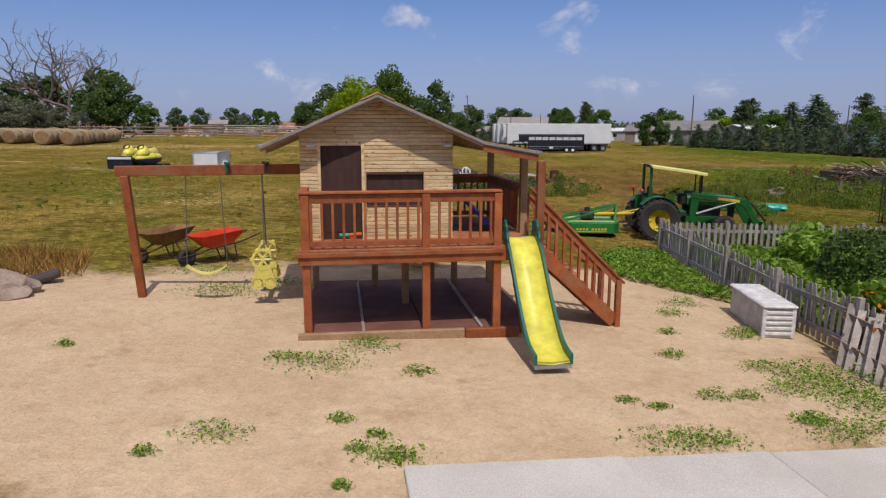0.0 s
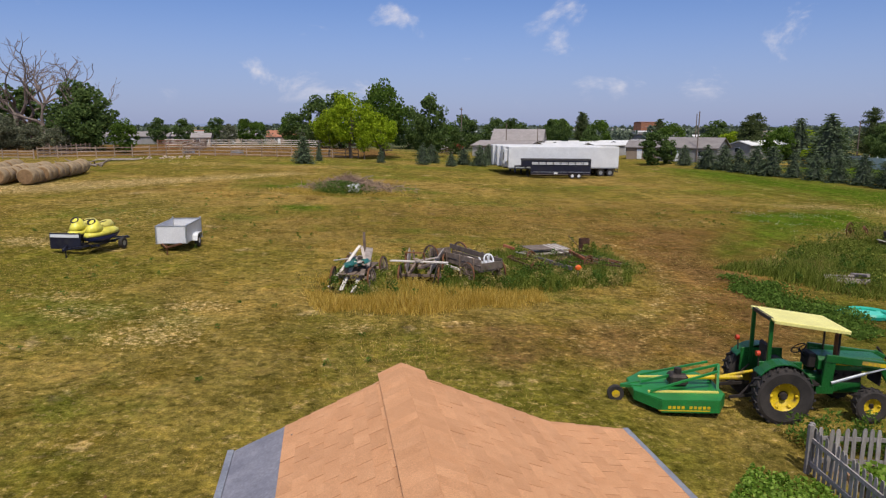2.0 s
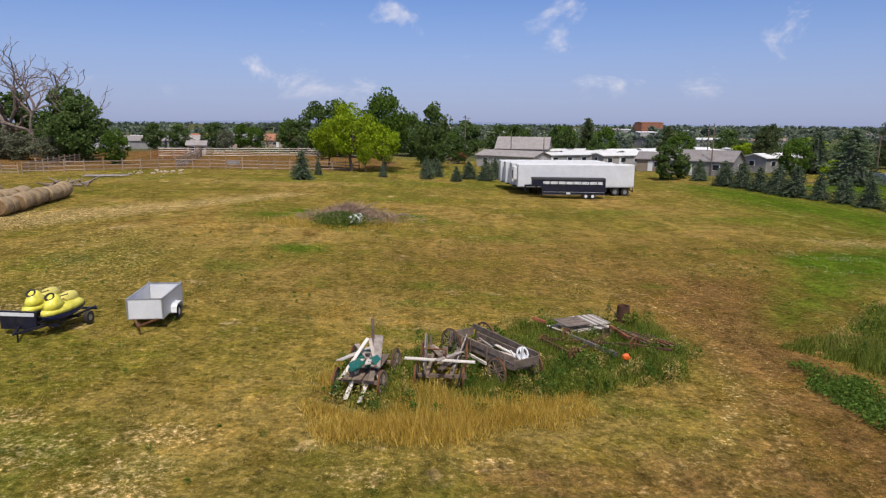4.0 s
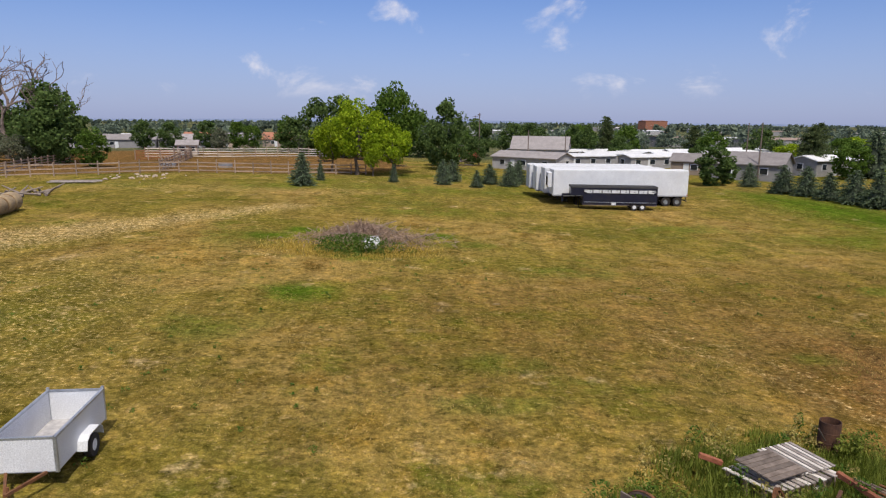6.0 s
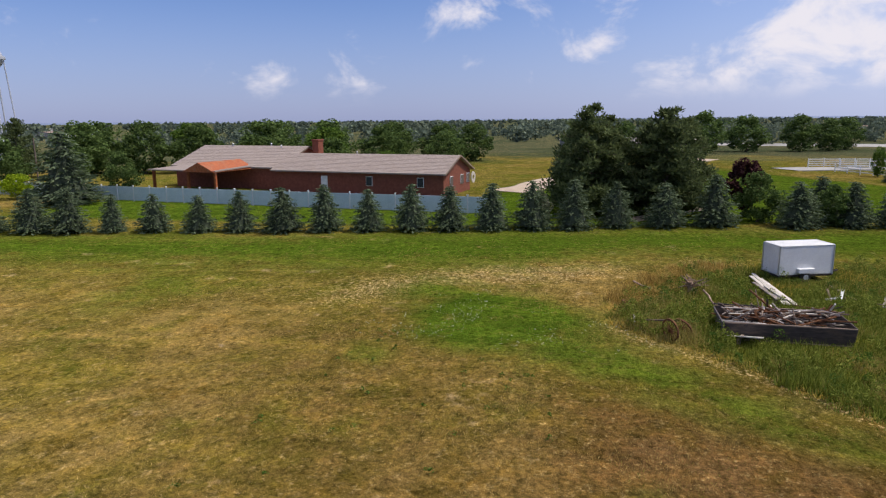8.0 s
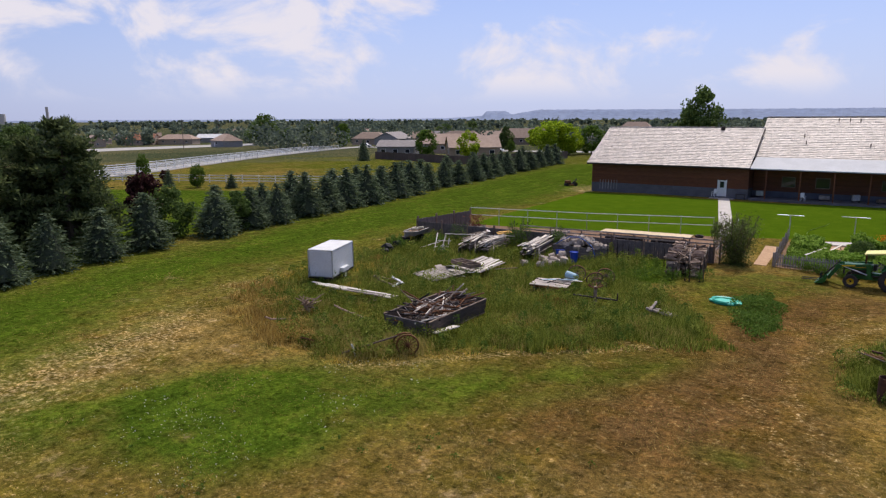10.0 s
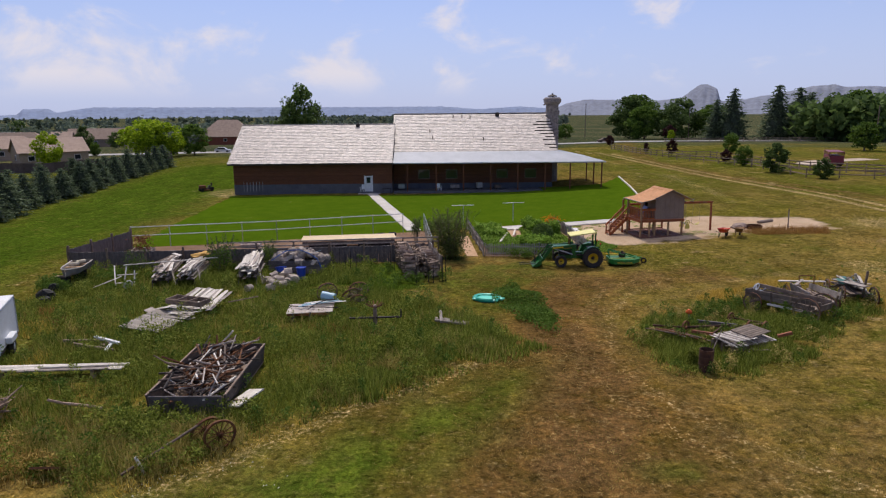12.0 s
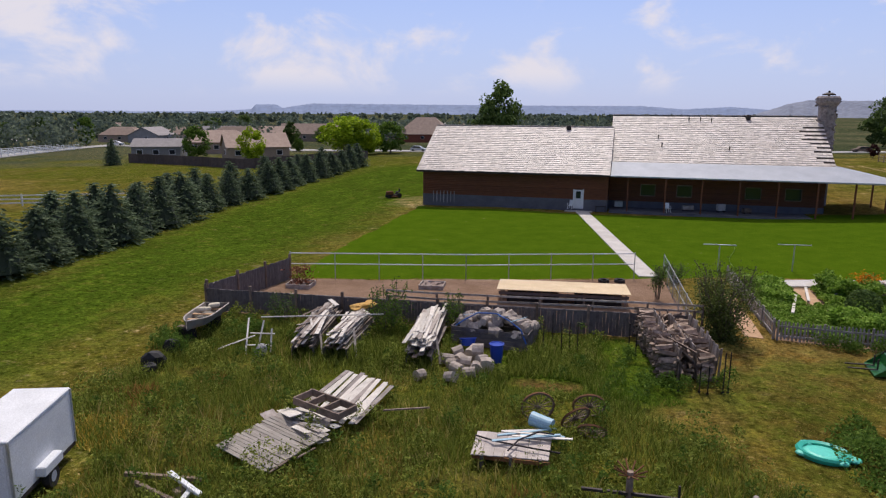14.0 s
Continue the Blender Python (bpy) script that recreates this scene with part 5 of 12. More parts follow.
# ---- tractor and mower ----
def big_wheel(parent, x, y, z, r, w, rim_r, side, lugs=22):
    t = one("wheel", parent, M["tyre"], lambda bm: ring(bm, [(rim_r * 0.98, -w / 2 * 0.8), (r * 0.86, -w / 2), (r * 0.965, -w / 2 * 0.86), (r * 0.965, w / 2 * 0.86), (r * 0.86, w / 2), (rim_r * 0.98, w / 2 * 0.8)], 36, pose(x, y, z, 90)), "worn black tractor tyre on a yellow rim")
    lug = piece_mesh("lug", (0.05 * r / 0.68, w * 0.56, 0.045 * r / 0.68), M["tyre"], 0.0)
    for i in range(lugs):
        for s in (-1, 1):
            a = 360 * (i + 0.5 * (s > 0)) / lugs
            link_mesh("lug", lug, t, at=pose(x, y, z) @ pose(0, 0, 0, 0, a, 0) @ pose(0, s * w * 0.23, r * 0.985, 0, 0, 28 * s))

    def rim(bm):
        ring(bm, [(rim_r * 0.35, -0.03), (rim_r * 0.8, -0.02), (rim_r, -w * 0.36), (rim_r * 1.03, -w * 0.38), (rim_r * 1.03, w * 0.38), (rim_r, w * 0.36), (rim_r * 0.8, 0.04), (rim_r * 0.35, 0.05)], 30, pose(x, y, z, 90))
        for i in range(6):
            a = math.pi * i / 3
            box(bm, (x + rim_r * 0.84 * math.cos(a), y + side * w * 0.2, z + rim_r * 0.84 * math.sin(a)), (0.07 * r / 0.68, 0.06, 0.07 * r / 0.68), pose(0, 0, 0, 0, -math.degrees(a), 0))
    one("rim", t, M["tyellow"], rim, "yellow painted rim", True)
    one("hub", t, M["iron"], lambda bm: rod(bm, (x, y - 0.05, z), (x, y + side * w * 0.30, z), rim_r * 0.27, rim_r * 0.22, 14))
    return t


def tractor():
    ob = thing("tractor", 7.1, 22.75, float(G(7.1, 22.75)) - 0.01, -3, "green tractor with yellow wheels, front loader and pale yellow canopy", "tractor")
    g = M["tgreen"]
    for s in (-1, 1):
        big_wheel(ob, 0, 0.88 * s, 0.68, 0.69, 0.40, 0.36, s)
        big_wheel(ob, 2.16, 0.74 * s, 0.40, 0.41, 0.26, 0.21, s, 16)
    one("rear_axle", ob, M["iron"], lambda bm: (rod(bm, (0, -0.75, 0.68), (0, 0.75, 0.68), 0.12, seg=12), box(bm, (0.1, 0, 0.72), (0.75, 0.5, 0.5), None, 0.05)))
    one("gearbox", ob, g, lambda bm: (box(bm, (0.85, 0, 0.72), (1.1, 0.42, 0.45), None, 0.06), box(bm, (1.75, 0, 0.62), (1.0, 0.38, 0.32), None, 0.05)))
    one("front_axle", ob, M["iron"], lambda bm: (beam(bm, (2.16, -0.65, 0.42), (2.16, 0.65, 0.42), 0.14, 0.12, 0.02), box(bm, (2.2, 0, 0.5), (0.4, 0.3, 0.2))))
    one("engine", ob, M["iron"], lambda bm: (box(bm, (1.75, 0, 0.95), (0.95, 0.40, 0.42), None, 0.04), [rod(bm, (1.4 + 0.2 * i, -0.26, 0.95), (1.4 + 0.2 * i, 0.26, 0.95), 0.05) for i in range(4)]))
    one("hood", ob, g, lambda bm: prism(bm, [(-0.33, 0.0), (-0.33, 0.22), (-0.25, 0.32), (0.25, 0.32), (0.33, 0.22), (0.33, 0.0)], (1.05, 0, 1.14), (2.62, 0, 1.08)))
    one("grille", ob, M["iron"], lambda bm: (box(bm, (2.63, 0, 1.0), (0.05, 0.52, 0.62), None, 0.02), [box(bm, (2.66, 0, 0.78 + 0.09 * i), (0.02, 0.48, 0.03)) for i in range(6)]))
    for s in (-1, 1):
        one("hood_stripe", ob, M["tyellow"], lambda bm: beam(bm, (1.2, 0.338 * s, 1.30), (2.5, 0.338 * s, 1.24), 0.008, 0.07), "yellow stripe")
        one("head_lamp", ob, M["whiteplastic"], lambda bm: rod(bm, (2.64, 0.17 * s, 1.22), (2.69, 0.17 * s, 1.22), 0.07, seg=12))

        def fender(bm):
            pts = [(0.74 * math.cos(radians(a)) * 0.98, 0.68 + 0.78 * math.sin(radians(a))) for a in range(20, 150, 12)]
            rows = [[bm.verts.new((x, 0.72 * s + dy, z + dz)) for dy, dz in ((-0.21, 0), (0.21, 0), (0.21, -0.025), (-0.21, -0.025))] for x, z in pts]
            for a, b in zip(rows, rows[1:]):
                for i in range(4):
                    bm.faces.new((a[i], a[(i + 1) % 4], b[(i + 1) % 4], b[i]))
            box(bm, (0.05, 0.52 * s, 1.08), (1.05, 0.03, 0.62), None, 0.02)
        one("fender", ob, g, fender)
        one("rops_post", ob, M["tgreen"], lambda bm: box(bm, (-0.22, 0.50 * s, 1.72), (0.09, 0.07, 1.45), None, 0.01))
        one("tail_lamp", ob, M["red"], lambda bm: rod(bm, (-0.58, 0.62 * s, 1.62), (-0.50, 0.62 * s, 1.62), 0.065, seg=12), "round red lamp")
        one("lamp_stalk", ob, M["iron"], lambda bm: rod(bm, (-0.5, 0.62 * s, 1.3), (-0.52, 0.62 * s, 1.58), 0.018))
        # loader
        one("loader_tower", ob, g, lambda bm: (box(bm, (1.25, 0.44 * s, 1.02), (0.26, 0.09, 0.86), pose(0, 0, 0, 0, 4, 0), 0.015), box(bm, (1.2, 0.42 * s, 0.66), (0.42, 0.12, 0.2), None, 0.01)))
        one("loader_arm", ob, g, lambda bm: (beam(bm, (1.15, 0.46 * s, 1.47), (2.95, 0.46 * s, 1.25), 0.09, 0.19, 0.015), beam(bm, (2.85, 0.46 * s, 1.30), (3.45, 0.46 * s, 0.36), 0.09, 0.21, 0.015), box(bm, (2.93, 0.46 * s, 1.2), (0.3, 0.1, 0.28), pose(0, 0, 0, 0, 30, 0), 0.02)))
        one("lift_cylinder", ob, M["steel"], lambda bm: (rod(bm, (1.32, 0.5 * s, 0.85), (2.1, 0.5 * s, 1.10), 0.04, seg=10), rod(bm, (2.1, 0.5 * s, 1.10), (2.6, 0.5 * s, 1.24), 0.024, seg=8)), "bright steel hydraulic cylinder")
        one("bucket_cylinder", ob, M["iron"], lambda bm: rod(bm, (2.9, 0.46 * s, 1.46), (3.62, 0.46 * s, 0.62), 0.03))
        one("arm_decal", ob, M["tyellow"], lambda bm: beam(bm, (2.0, 0.512 * s, 1.37), (2.72, 0.512 * s, 1.28), 0.006, 0.09), "yellow decal strip")

    def bucket(bm):
        prof = [(0.0, 0.62), (0.10, 0.20), (0.25, 0.06), (0.72, 0.02), (0.72, 0.06), (0.28, 0.11), (0.15, 0.23), (0.06, 0.62)]
        a = [bm.verts.new((3.42 + x, -0.82, z)) for x, z in prof]
        b = [bm.verts.new((3.42 + x, 0.82, z)) for x, z in prof]
        for i in range(8):
            bm.faces.new((a[i], a[(i + 1) % 8], b[(i + 1) % 8], b[i]))
        bm.faces.new(a[::-1])
        bm.faces.new(b)
        for s in (-1, 1):
            prism(bm, [(-0.015, 0), (0.015, 0), (0.015, 0.01), (-0.015, 0.01)], (3.5, 0.81 * s, 0.6), (4.1, 0.81 * s, 0.06))
            v = [bm.verts.new((x, 0.81 * s, z)) for x, z in ((3.43, 0.6), (3.53, 0.2), (3.68, 0.07), (4.12, 0.04))]
            bm.faces.new(v)
    one("bucket", ob, M["tgreen"], bucket)
    for y in (-0.3, 0.25):
        one("fork", ob, M["iron"], lambda bm: (beam(bm, (3.9, y, 0.14), (5.0, y, 0.10), 0.07, 0.04), beam(bm, (3.9, y, 0.12), (3.9, y, 0.6), 0.06, 0.05)))
    one("canopy", ob, M["canopy"], lambda bm: (box(bm, (0.66, 0, 2.31), (1.85, 1.36, 0.05), pose(0, 0, 0, 0, 8, 0), 0.02), [box(bm, (0.66, y, 2.275), (1.8, 0.05, 0.05), pose(0, 0, 0, 0, 8, 0)) for y in (-0.66, 0, 0.66)]), "faded pale yellow roof canopy")
    one("canopy_frame", ob, M["iron"], lambda bm: beam(bm, (-0.22, -0.5, 2.42), (-0.22, 0.5, 2.42), 0.08, 0.08))
    for y in (-0.35, 0.35):
        one("canopy_post", ob, M["iron"], lambda bm: rod(bm, (1.5, y, 1.4), (1.5, y, 2.2), 0.025))
    one("exhaust", ob, M["rust"], lambda bm: (rod(bm, (1.5, -0.22, 1.4), (1.5, -0.22, 2.0), 0.055, seg=10), rod(bm, (1.5, -0.22, 2.0), (1.5, -0.22, 2.2), 0.03)), "rusty exhaust stack")
    one("seat", ob, M["rubber"], lambda bm: (box(bm, (0.1, 0, 1.25), (0.45, 0.46, 0.12), None, 0.04), box(bm, (-0.12, 0, 1.50), (0.10, 0.44, 0.44), None, 0.04)))
    one("steering_wheel", ob, M["rubber"], lambda bm: (ring(bm, [(0.17, -0.014), (0.20, 0), (0.17, 0.014)], 20, pose(0.72, 0, 1.56, 0, -35)), rod(bm, (0.72, 0, 1.56), (0.92, 0, 1.28), 0.025), [rod(bm, (0.72, 0, 1.56), (0.72 + 0.15 * math.cos(a), 0.18 * math.sin(a), 1.56 + 0.1 * math.cos(a)), 0.012, seg=5) for a in (0, 2.1, 4.2)]))
    one("dashboard", ob, M["iron"], lambda bm: box(bm, (0.98, 0, 1.30), (0.2, 0.42, 0.36), None, 0.03))
    one("platform", ob, M["iron"], lambda bm: box(bm, (0.6, 0, 0.80), (0.9, 1.0, 0.05)))
    for s in (-1, 1):
        one("lift_arm", ob, M["iron"], lambda bm: (beam(bm, (-0.25, 0.38 * s, 0.5), (-1.05, 0.42 * s, 0.42), 0.05, 0.07), rod(bm, (-0.3, 0.34 * s, 1.0), (-0.8, 0.4 * s, 0.45), 0.025)))
    one("top_link", ob, M["tyellow"], lambda bm: rod(bm, (-0.35, 0, 0.95), (-1.15, 0, 0.78), 0.035, seg=10), "yellow top link")


def mower():
    ob = thing("rotary_mower", 5.0, 22.85, float(G(5.0, 22.85)), -3, "green rotary mower hitched behind the tractor", "mower")
    g = M["mgreen"]
    one("deck", ob, g, lambda bm: (extrude_xy(bm, [(-1.25, -0.40), (-0.72, -0.98), (0.62, -0.98), (0.88, -0.55), (0.88, 0.55), (0.62, 0.98), (-0.72, 0.98), (-1.25, 0.40)], 0.40, 0.46)), "green steel mower deck")
    for s in (-1, 1):
        one("skirt", ob, g, lambda bm: (beam(bm, (-0.74, 0.97 * s, 0.29), (0.62, 0.97 * s, 0.29), 0.03, 0.30), beam(bm, (0.62, 0.97 * s, 0.29), (0.87, 0.55 * s, 0.29), 0.03, 0.30), beam(bm, (-0.73, 0.97 * s, 0.30), (-1.25, 0.40 * s, 0.34), 0.03, 0.24)))
        one("brace", ob, g, lambda bm: beam(bm, (-0.9, 0.55 * s, 0.5), (0.75, 0.35 * s, 0.95), 0.05, 0.05))
        one("lettering", ob, M["tyellow"], lambda bm: [box(bm, (-0.55 + 0.105 * i + (0.08 if i > 3 else 0), 0.988 * s, 0.27), (0.07, 0.006, 0.07)) for i in range(9)], "row of small yellow bars")
        one("decal_line", ob, M["tyellow"], lambda bm: box(bm, (-0.2, 0.988 * s, 0.19), (1.2, 0.006, 0.025)))
    one("front_skirt", ob, g, lambda bm: beam(bm, (0.88, -0.55, 0.29), (0.88, 0.55, 0.29), 0.03, 0.30))
    one("rear_skirt", ob, g, lambda bm: beam(bm, (-1.25, -0.40, 0.34), (-1.25, 0.40, 0.34), 0.03, 0.2))
    one("gear_housing", ob, M["iron"], lambda bm: (box(bm, (-0.1, 0, 0.62), (0.45, 0.4, 0.3), None, 0.06), rod(bm, (-0.1, 0, 0.46), (-0.1, 0, 0.9), 0.11, 0.09, 12)))
    one("drive_shaft", ob, M["tyellow"], lambda bm: rod(bm, (0.1, 0, 0.66), (1.5, 0, 0.68), 0.06, seg=12), "yellow drive shaft cover")
    one("mast", ob, g, lambda bm: (beam(bm, (0.8, -0.3, 0.45), (0.9, 0, 1.0), 0.06, 0.06), beam(bm, (0.8, 0.3, 0.45), (0.9, 0, 1.0), 0.06, 0.06), beam(bm, (0.9, 0, 1.0), (-1.0, 0, 0.52), 0.04, 0.06)))
    one("rail_edge", ob, M["pale_yellow"], lambda bm: [box(bm, (-0.1, y, 0.475), (1.7, 0.08, 0.03)) for y in (-0.5, 0.5)], "dusty pale deck rails")
    one("tail_arm", ob, g, lambda bm: (beam(bm, (-1.0, 0.15, 0.45), (-1.5, 0.0, 0.42), 0.06, 0.08), beam(bm, (-1.0, -0.15, 0.45), (-1.5, 0.0, 0.42), 0.06, 0.08)))
    w = one("tail_wheel", ob, M["tyre"], lambda bm: ring(bm, [(0.1, -0.06), (0.2, -0.07), (0.21, 0), (0.2, 0.07), (0.1, 0.06)], 20, pose(-1.62, 0, 0.21, 90)))
    one("rim", w, M["tyellow"], lambda bm: rod(bm, (-1.62, -0.06, 0.21), (-1.62, 0.06, 0.21), 0.1, seg=14))


tractor()
mower()


# ---- fences, garden and yard things ----
def picket_fence(name, pts, h, pitch, label, broken=0.0, rail_m="picket"):
    ob = thing(name, pts[0][0], pts[0][1], 0.0, 0, label, "fence", "garden fences")
    pk = []
    for k in range(3):
        bm = bmesh.new()
        w = 0.088
        extr = [(-w / 2, 0), (w / 2, 0), (w / 2, h - 0.06 - 0.02 * k), (w / 4, h), (-w / 4, h), (-w / 2, h - 0.06)]
        prism(bm, extr, (-0.009, 0, 0), (0.009, 0, 0))
        me = bpy.data.meshes.new("picket")
        bm.to_mesh(me)
        bm.free()
        me.materials.append(M["picket"])
        pk.append(me)
    o = Vector((pts[0][0], pts[0][1], 0))
    for a, b in zip(pts, pts[1:]):
        a, b = Vector((*a, 0)), Vector((*b, 0))
        d = (b - a)
        ang = math.degrees(math.atan2(d.y, d.x))
        n = int(d.length / pitch)
        for i in range(n + 1):
            if random.random() < broken:
                continue
            q = a.lerp(b, i / n)
            link_mesh("picket", pk[i % 3], ob, at=pose(q.x - o.x, q.y - o.y, float(G(q.x, q.y)) + 0.03 + random.uniform(-0.02, 0.02), random.uniform(-2, 2), random.uniform(-2, 2), ang + 90))
        m = max(2, int(d.length / 2.2))
        side = Vector((-d.y, d.x, 0)).normalized() * 0.035
        for i in range(m + 1):
            q = a.lerp(b, i / m) + side * 2
            z = float(G(q.x, q.y))
            one("post", ob, M["picket"], lambda bm: box(bm, (q.x - o.x, q.y - o.y, z + h / 2 + 0.02), (0.09, 0.09, h + 0.16), pose(0, 0, 0, 0, 0, ang), 0.006))
            if i < m:
                q2 = a.lerp(b, (i + 1) / m) + side * 2
                z2 = float(G(q2.x, q2.y))
                for f in (0.25, 0.78):
                    one("rail", ob, M[rail_m], lambda bm: beam(bm, (q.x - o.x - side.x, q.y - o.y - side.y, z + h * f), (q2.x - o.x - side.x, q2.y - o.y - side.y, z2 + h * f), 0.035, 0.085))


picket_fence("picket_fence", [(6.85, 8.0), (6.45, 12.5), (6.4, 19.4)], 0.95, 0.155, "weathered grey picket fence along the sandy yard")
picket_fence("picket_fence", [(6.45, 19.5), (10.2, 19.4), (14.2, 19.1)], 0.92, 0.165, "weathered grey picket fence at the garden front")
picket_fence("picket_fence", [(14.3, 19.0), (14.9, 7.2)], 0.95, 0.165, "weathered grey picket fence along the bark path")

slab = tagged(new("concrete_walk"), "pale concrete walk with fine cracks beside the sand", "walkway", kind="structure")
slab.matrix_basis = pose(-0.42, 6.18, float(G(0, 6)) + 0.0, 0, 1.6, 8.5)
for i in range(8):
    w = 1.98 if i else 2.3
    one("slab_panel", slab, M["concrete"], lambda bm: box(bm, (0.02 + 2.0 * i + w / 2, -0.85, 0.02 - 0.018 * i + (0.05 if i > 3 else 0)), (w, 1.7, 0.14), None, 0.012))


def storage_box():
    ob = thing("storage_box", 5.92, 12.1, float(G(5.9, 12.1)) + 0.01, 86, "long grey plastic deck box beside the picket fence", "storage box")
    one("body", ob, M["grey"], lambda bm: box(bm, (0, 0, 0.27), (1.62, 0.54, 0.54), None, 0.02))
    one("lid", ob, M["greylid"], lambda bm: box(bm, (0, 0, 0.565), (1.70, 0.60, 0.055), None, 0.02), "pale grey lid")
    for i in range(5):
        one("rib", ob, M["greylid"], lambda bm: box(bm, (-0.815, 0, 0.08 + 0.095 * i), (0.03, 0.46, 0.06), None, 0.012))
    for y in (-0.25, 0.25):
        one("corner_post", ob, M["greylid"], lambda bm: box(bm, (-0.80, y, 0.27), (0.05, 0.07, 0.54), None, 0.01))


storage_box()


def broken_pallet():
    ob = thing("broken_pallet", 6.5, 9.7, None, 96, "broken weathered pallet boards leaning on the picket fence", "pallet")
    for i in range(6):
        x = -0.55 + 0.2 * i
        one("board", ob, M["oldwood"], lambda bm: beam(bm, (x - 0.16, 0.30 - 0.02 * (i % 2), 0.02), (x + 0.14 + 0.03 * (i % 3), -0.10, 0.82 + 0.05 * (i % 3)), 0.11, 0.022))
    for z in (0.22, 0.62):
        one("batten", ob, M["brownwood"], lambda bm: beam(bm, (-0.75, 0.26 - 0.45 * z, z + 0.02), (0.72, 0.26 - 0.45 * z, z + 0.12), 0.03, 0.09))


broken_pallet()

rock = thing("rock", -8.3, 12.1, None, 0, "large pale grey rock on the sand edge", "rock")
one("boulder", rock, M["rock"], lambda bm: lump(bm, (0, 0, 0.10), (0.70, 0.48, 0.34), 4, 3, 0.4))
slabst = thing("stone_slab", -8.0, 13.0, None, 30, "dark tilted stone slab beside dry weeds", "rock")
one("slab", slabst, M["darkbox"], lambda bm: box(bm, (0, 0, 0.12), (0.6, 0.34, 0.12), pose(0, 0, 0, 8, -14), 0.03))
ball = thing("toy_gun", -1.62, 11.15, 1.59, 20, "small orange and green toy on the deck boards", "toy")
one("body", ball, M["orange"], lambda bm: (rod(bm, (0, 0, 0.02), (0.22, 0, 0.03), 0.03), box(bm, (0.05, 0, 0.0), (0.06, 0.03, 0.08))))
one("tip", ball, M["bright_teal"], lambda bm: rod(bm, (-0.16, 0, 0.02), (0, 0, 0.02), 0.035))


def stuff(name, vf, material, label, category):
    v, f = vf
    return tagged(link_mesh(name, mesh_of(name, v, f, material)), label, category, kind="stuff")


rng = np.random.default_rng(21)


def leafy(poly, n, hmin, hmax, size, rng, flat=0.45):
    """Leaves standing over a patch in uneven mounds."""
    x, y = scatter(poly, n, rng)
    hz = np.array([0.5 + 0.5 * noise.noise(Vector((a * 0.9, b * 0.9, 7))) for a, b in zip(x, y)])
    top = hmin + (hmax - hmin) * np.clip(hz * 1.3 - 0.1, 0, 1)
    z = G(x, y) + top * rng.uniform(0.15, 1.0, len(x)) ** 0.6
    return leaves(np.stack([x, y, z], 1), rng.uniform(0.6, 1.4, len(x)) * size, rng, 0.75, flat)


GBED = [(7.0, 19.2), (13.8, 18.6), (14.5, 8.0), (11.5, 8.4), (11.5, 13.2), (10.4, 13.0), (10.3, 8.6), (7.0, 9.2)]
stuff("garden_plants", leafy(GBED, 34000, 0.12, 0.6, 0.15, rng), M["gardenleaf"], "dense leafy green vegetable plants in the garden", "plants")
stuff("squash_vines", leafy([(4.4, 15.4), (6.2, 13.4), (6.3, 18.6), (5.2, 19.4), (3.7, 17.6)], 9000, 0.04, 0.28, 0.085, rng), M["gardenleaf"], "leafy green vines spilling outside the picket fence", "plants")
stuff("tall_garden_plants", leafy([(12.0, 8.4), (14.3, 8.2), (13.9, 12.4), (12.2, 13.0)], 3200, 0.4, 1.15, 0.19, rng), M["gardenleaf"], "tall pale green bushy plants in the garden", "plants")
stuff("tall_garden_plants", leafy([(9.4, 15.0), (11.4, 16.4), (10.4, 18.6), (8.6, 17.2)], 2600, 0.5, 1.35, 0.18, rng), M["gardenleaf"], "tall pale green bushy plants in the garden", "plants")
stuff("garden_shrubs", leafy([(7.0, 9.0), (10.2, 8.6), (9.8, 10.6), (7.1, 11.6)], 4200, 0.6, 1.55, 0.18, rng), M["gardenleaf"], "tall leafy shrubs at the back of the garden", "plants")
gp = rng.normal(size=(2600, 3))
gp = gp / np.linalg.norm(gp, axis=1, keepdims=True) * rng.uniform(0.5, 1.0, (2600, 1)) ** 0.4 * [0.9, 0.9, 0.85] + [9.1, 14.3, float(G(9.1, 14.3)) + 0.78]
stuff("round_bush", leaves(gp, rng.uniform(0.08, 0.2, 2600), rng, 0.5, 0.2), M["darkleaf"], "round dark green bush among the garden beds", "bush")
M["marigold"] = leaf_mat("orange_flower_heads", [(0.62, 0.16, 0.01), (0.72, 0.26, 0.02)], 0.3)
gp = rng.normal(size=(420, 3)) * [0.42, 0.42, 0.16] + [7.5, 9.4, float(G(7.5, 9.4)) + 1.15]
stuff("orange_flowers", leaves(gp, rng.uniform(0.06, 0.14, 420), rng, 0.8, 0.5), M["marigold"], "bunch of orange flowers at the garden corner", "flowers")
ob = thing("garden_path", 10.9, 10.7, float(G(10.9, 10.7)) + 0.006, 0, "pale straw mulch path between the garden beds", "path", kind="structure")
one("mulch", ob, M["chip"], lambda bm: extrude_xy(bm, [(-0.6, -2.2), (0.6, -2.2), (0.55, 2.3), (-0.5, 2.2)], -0.1, 0.03))
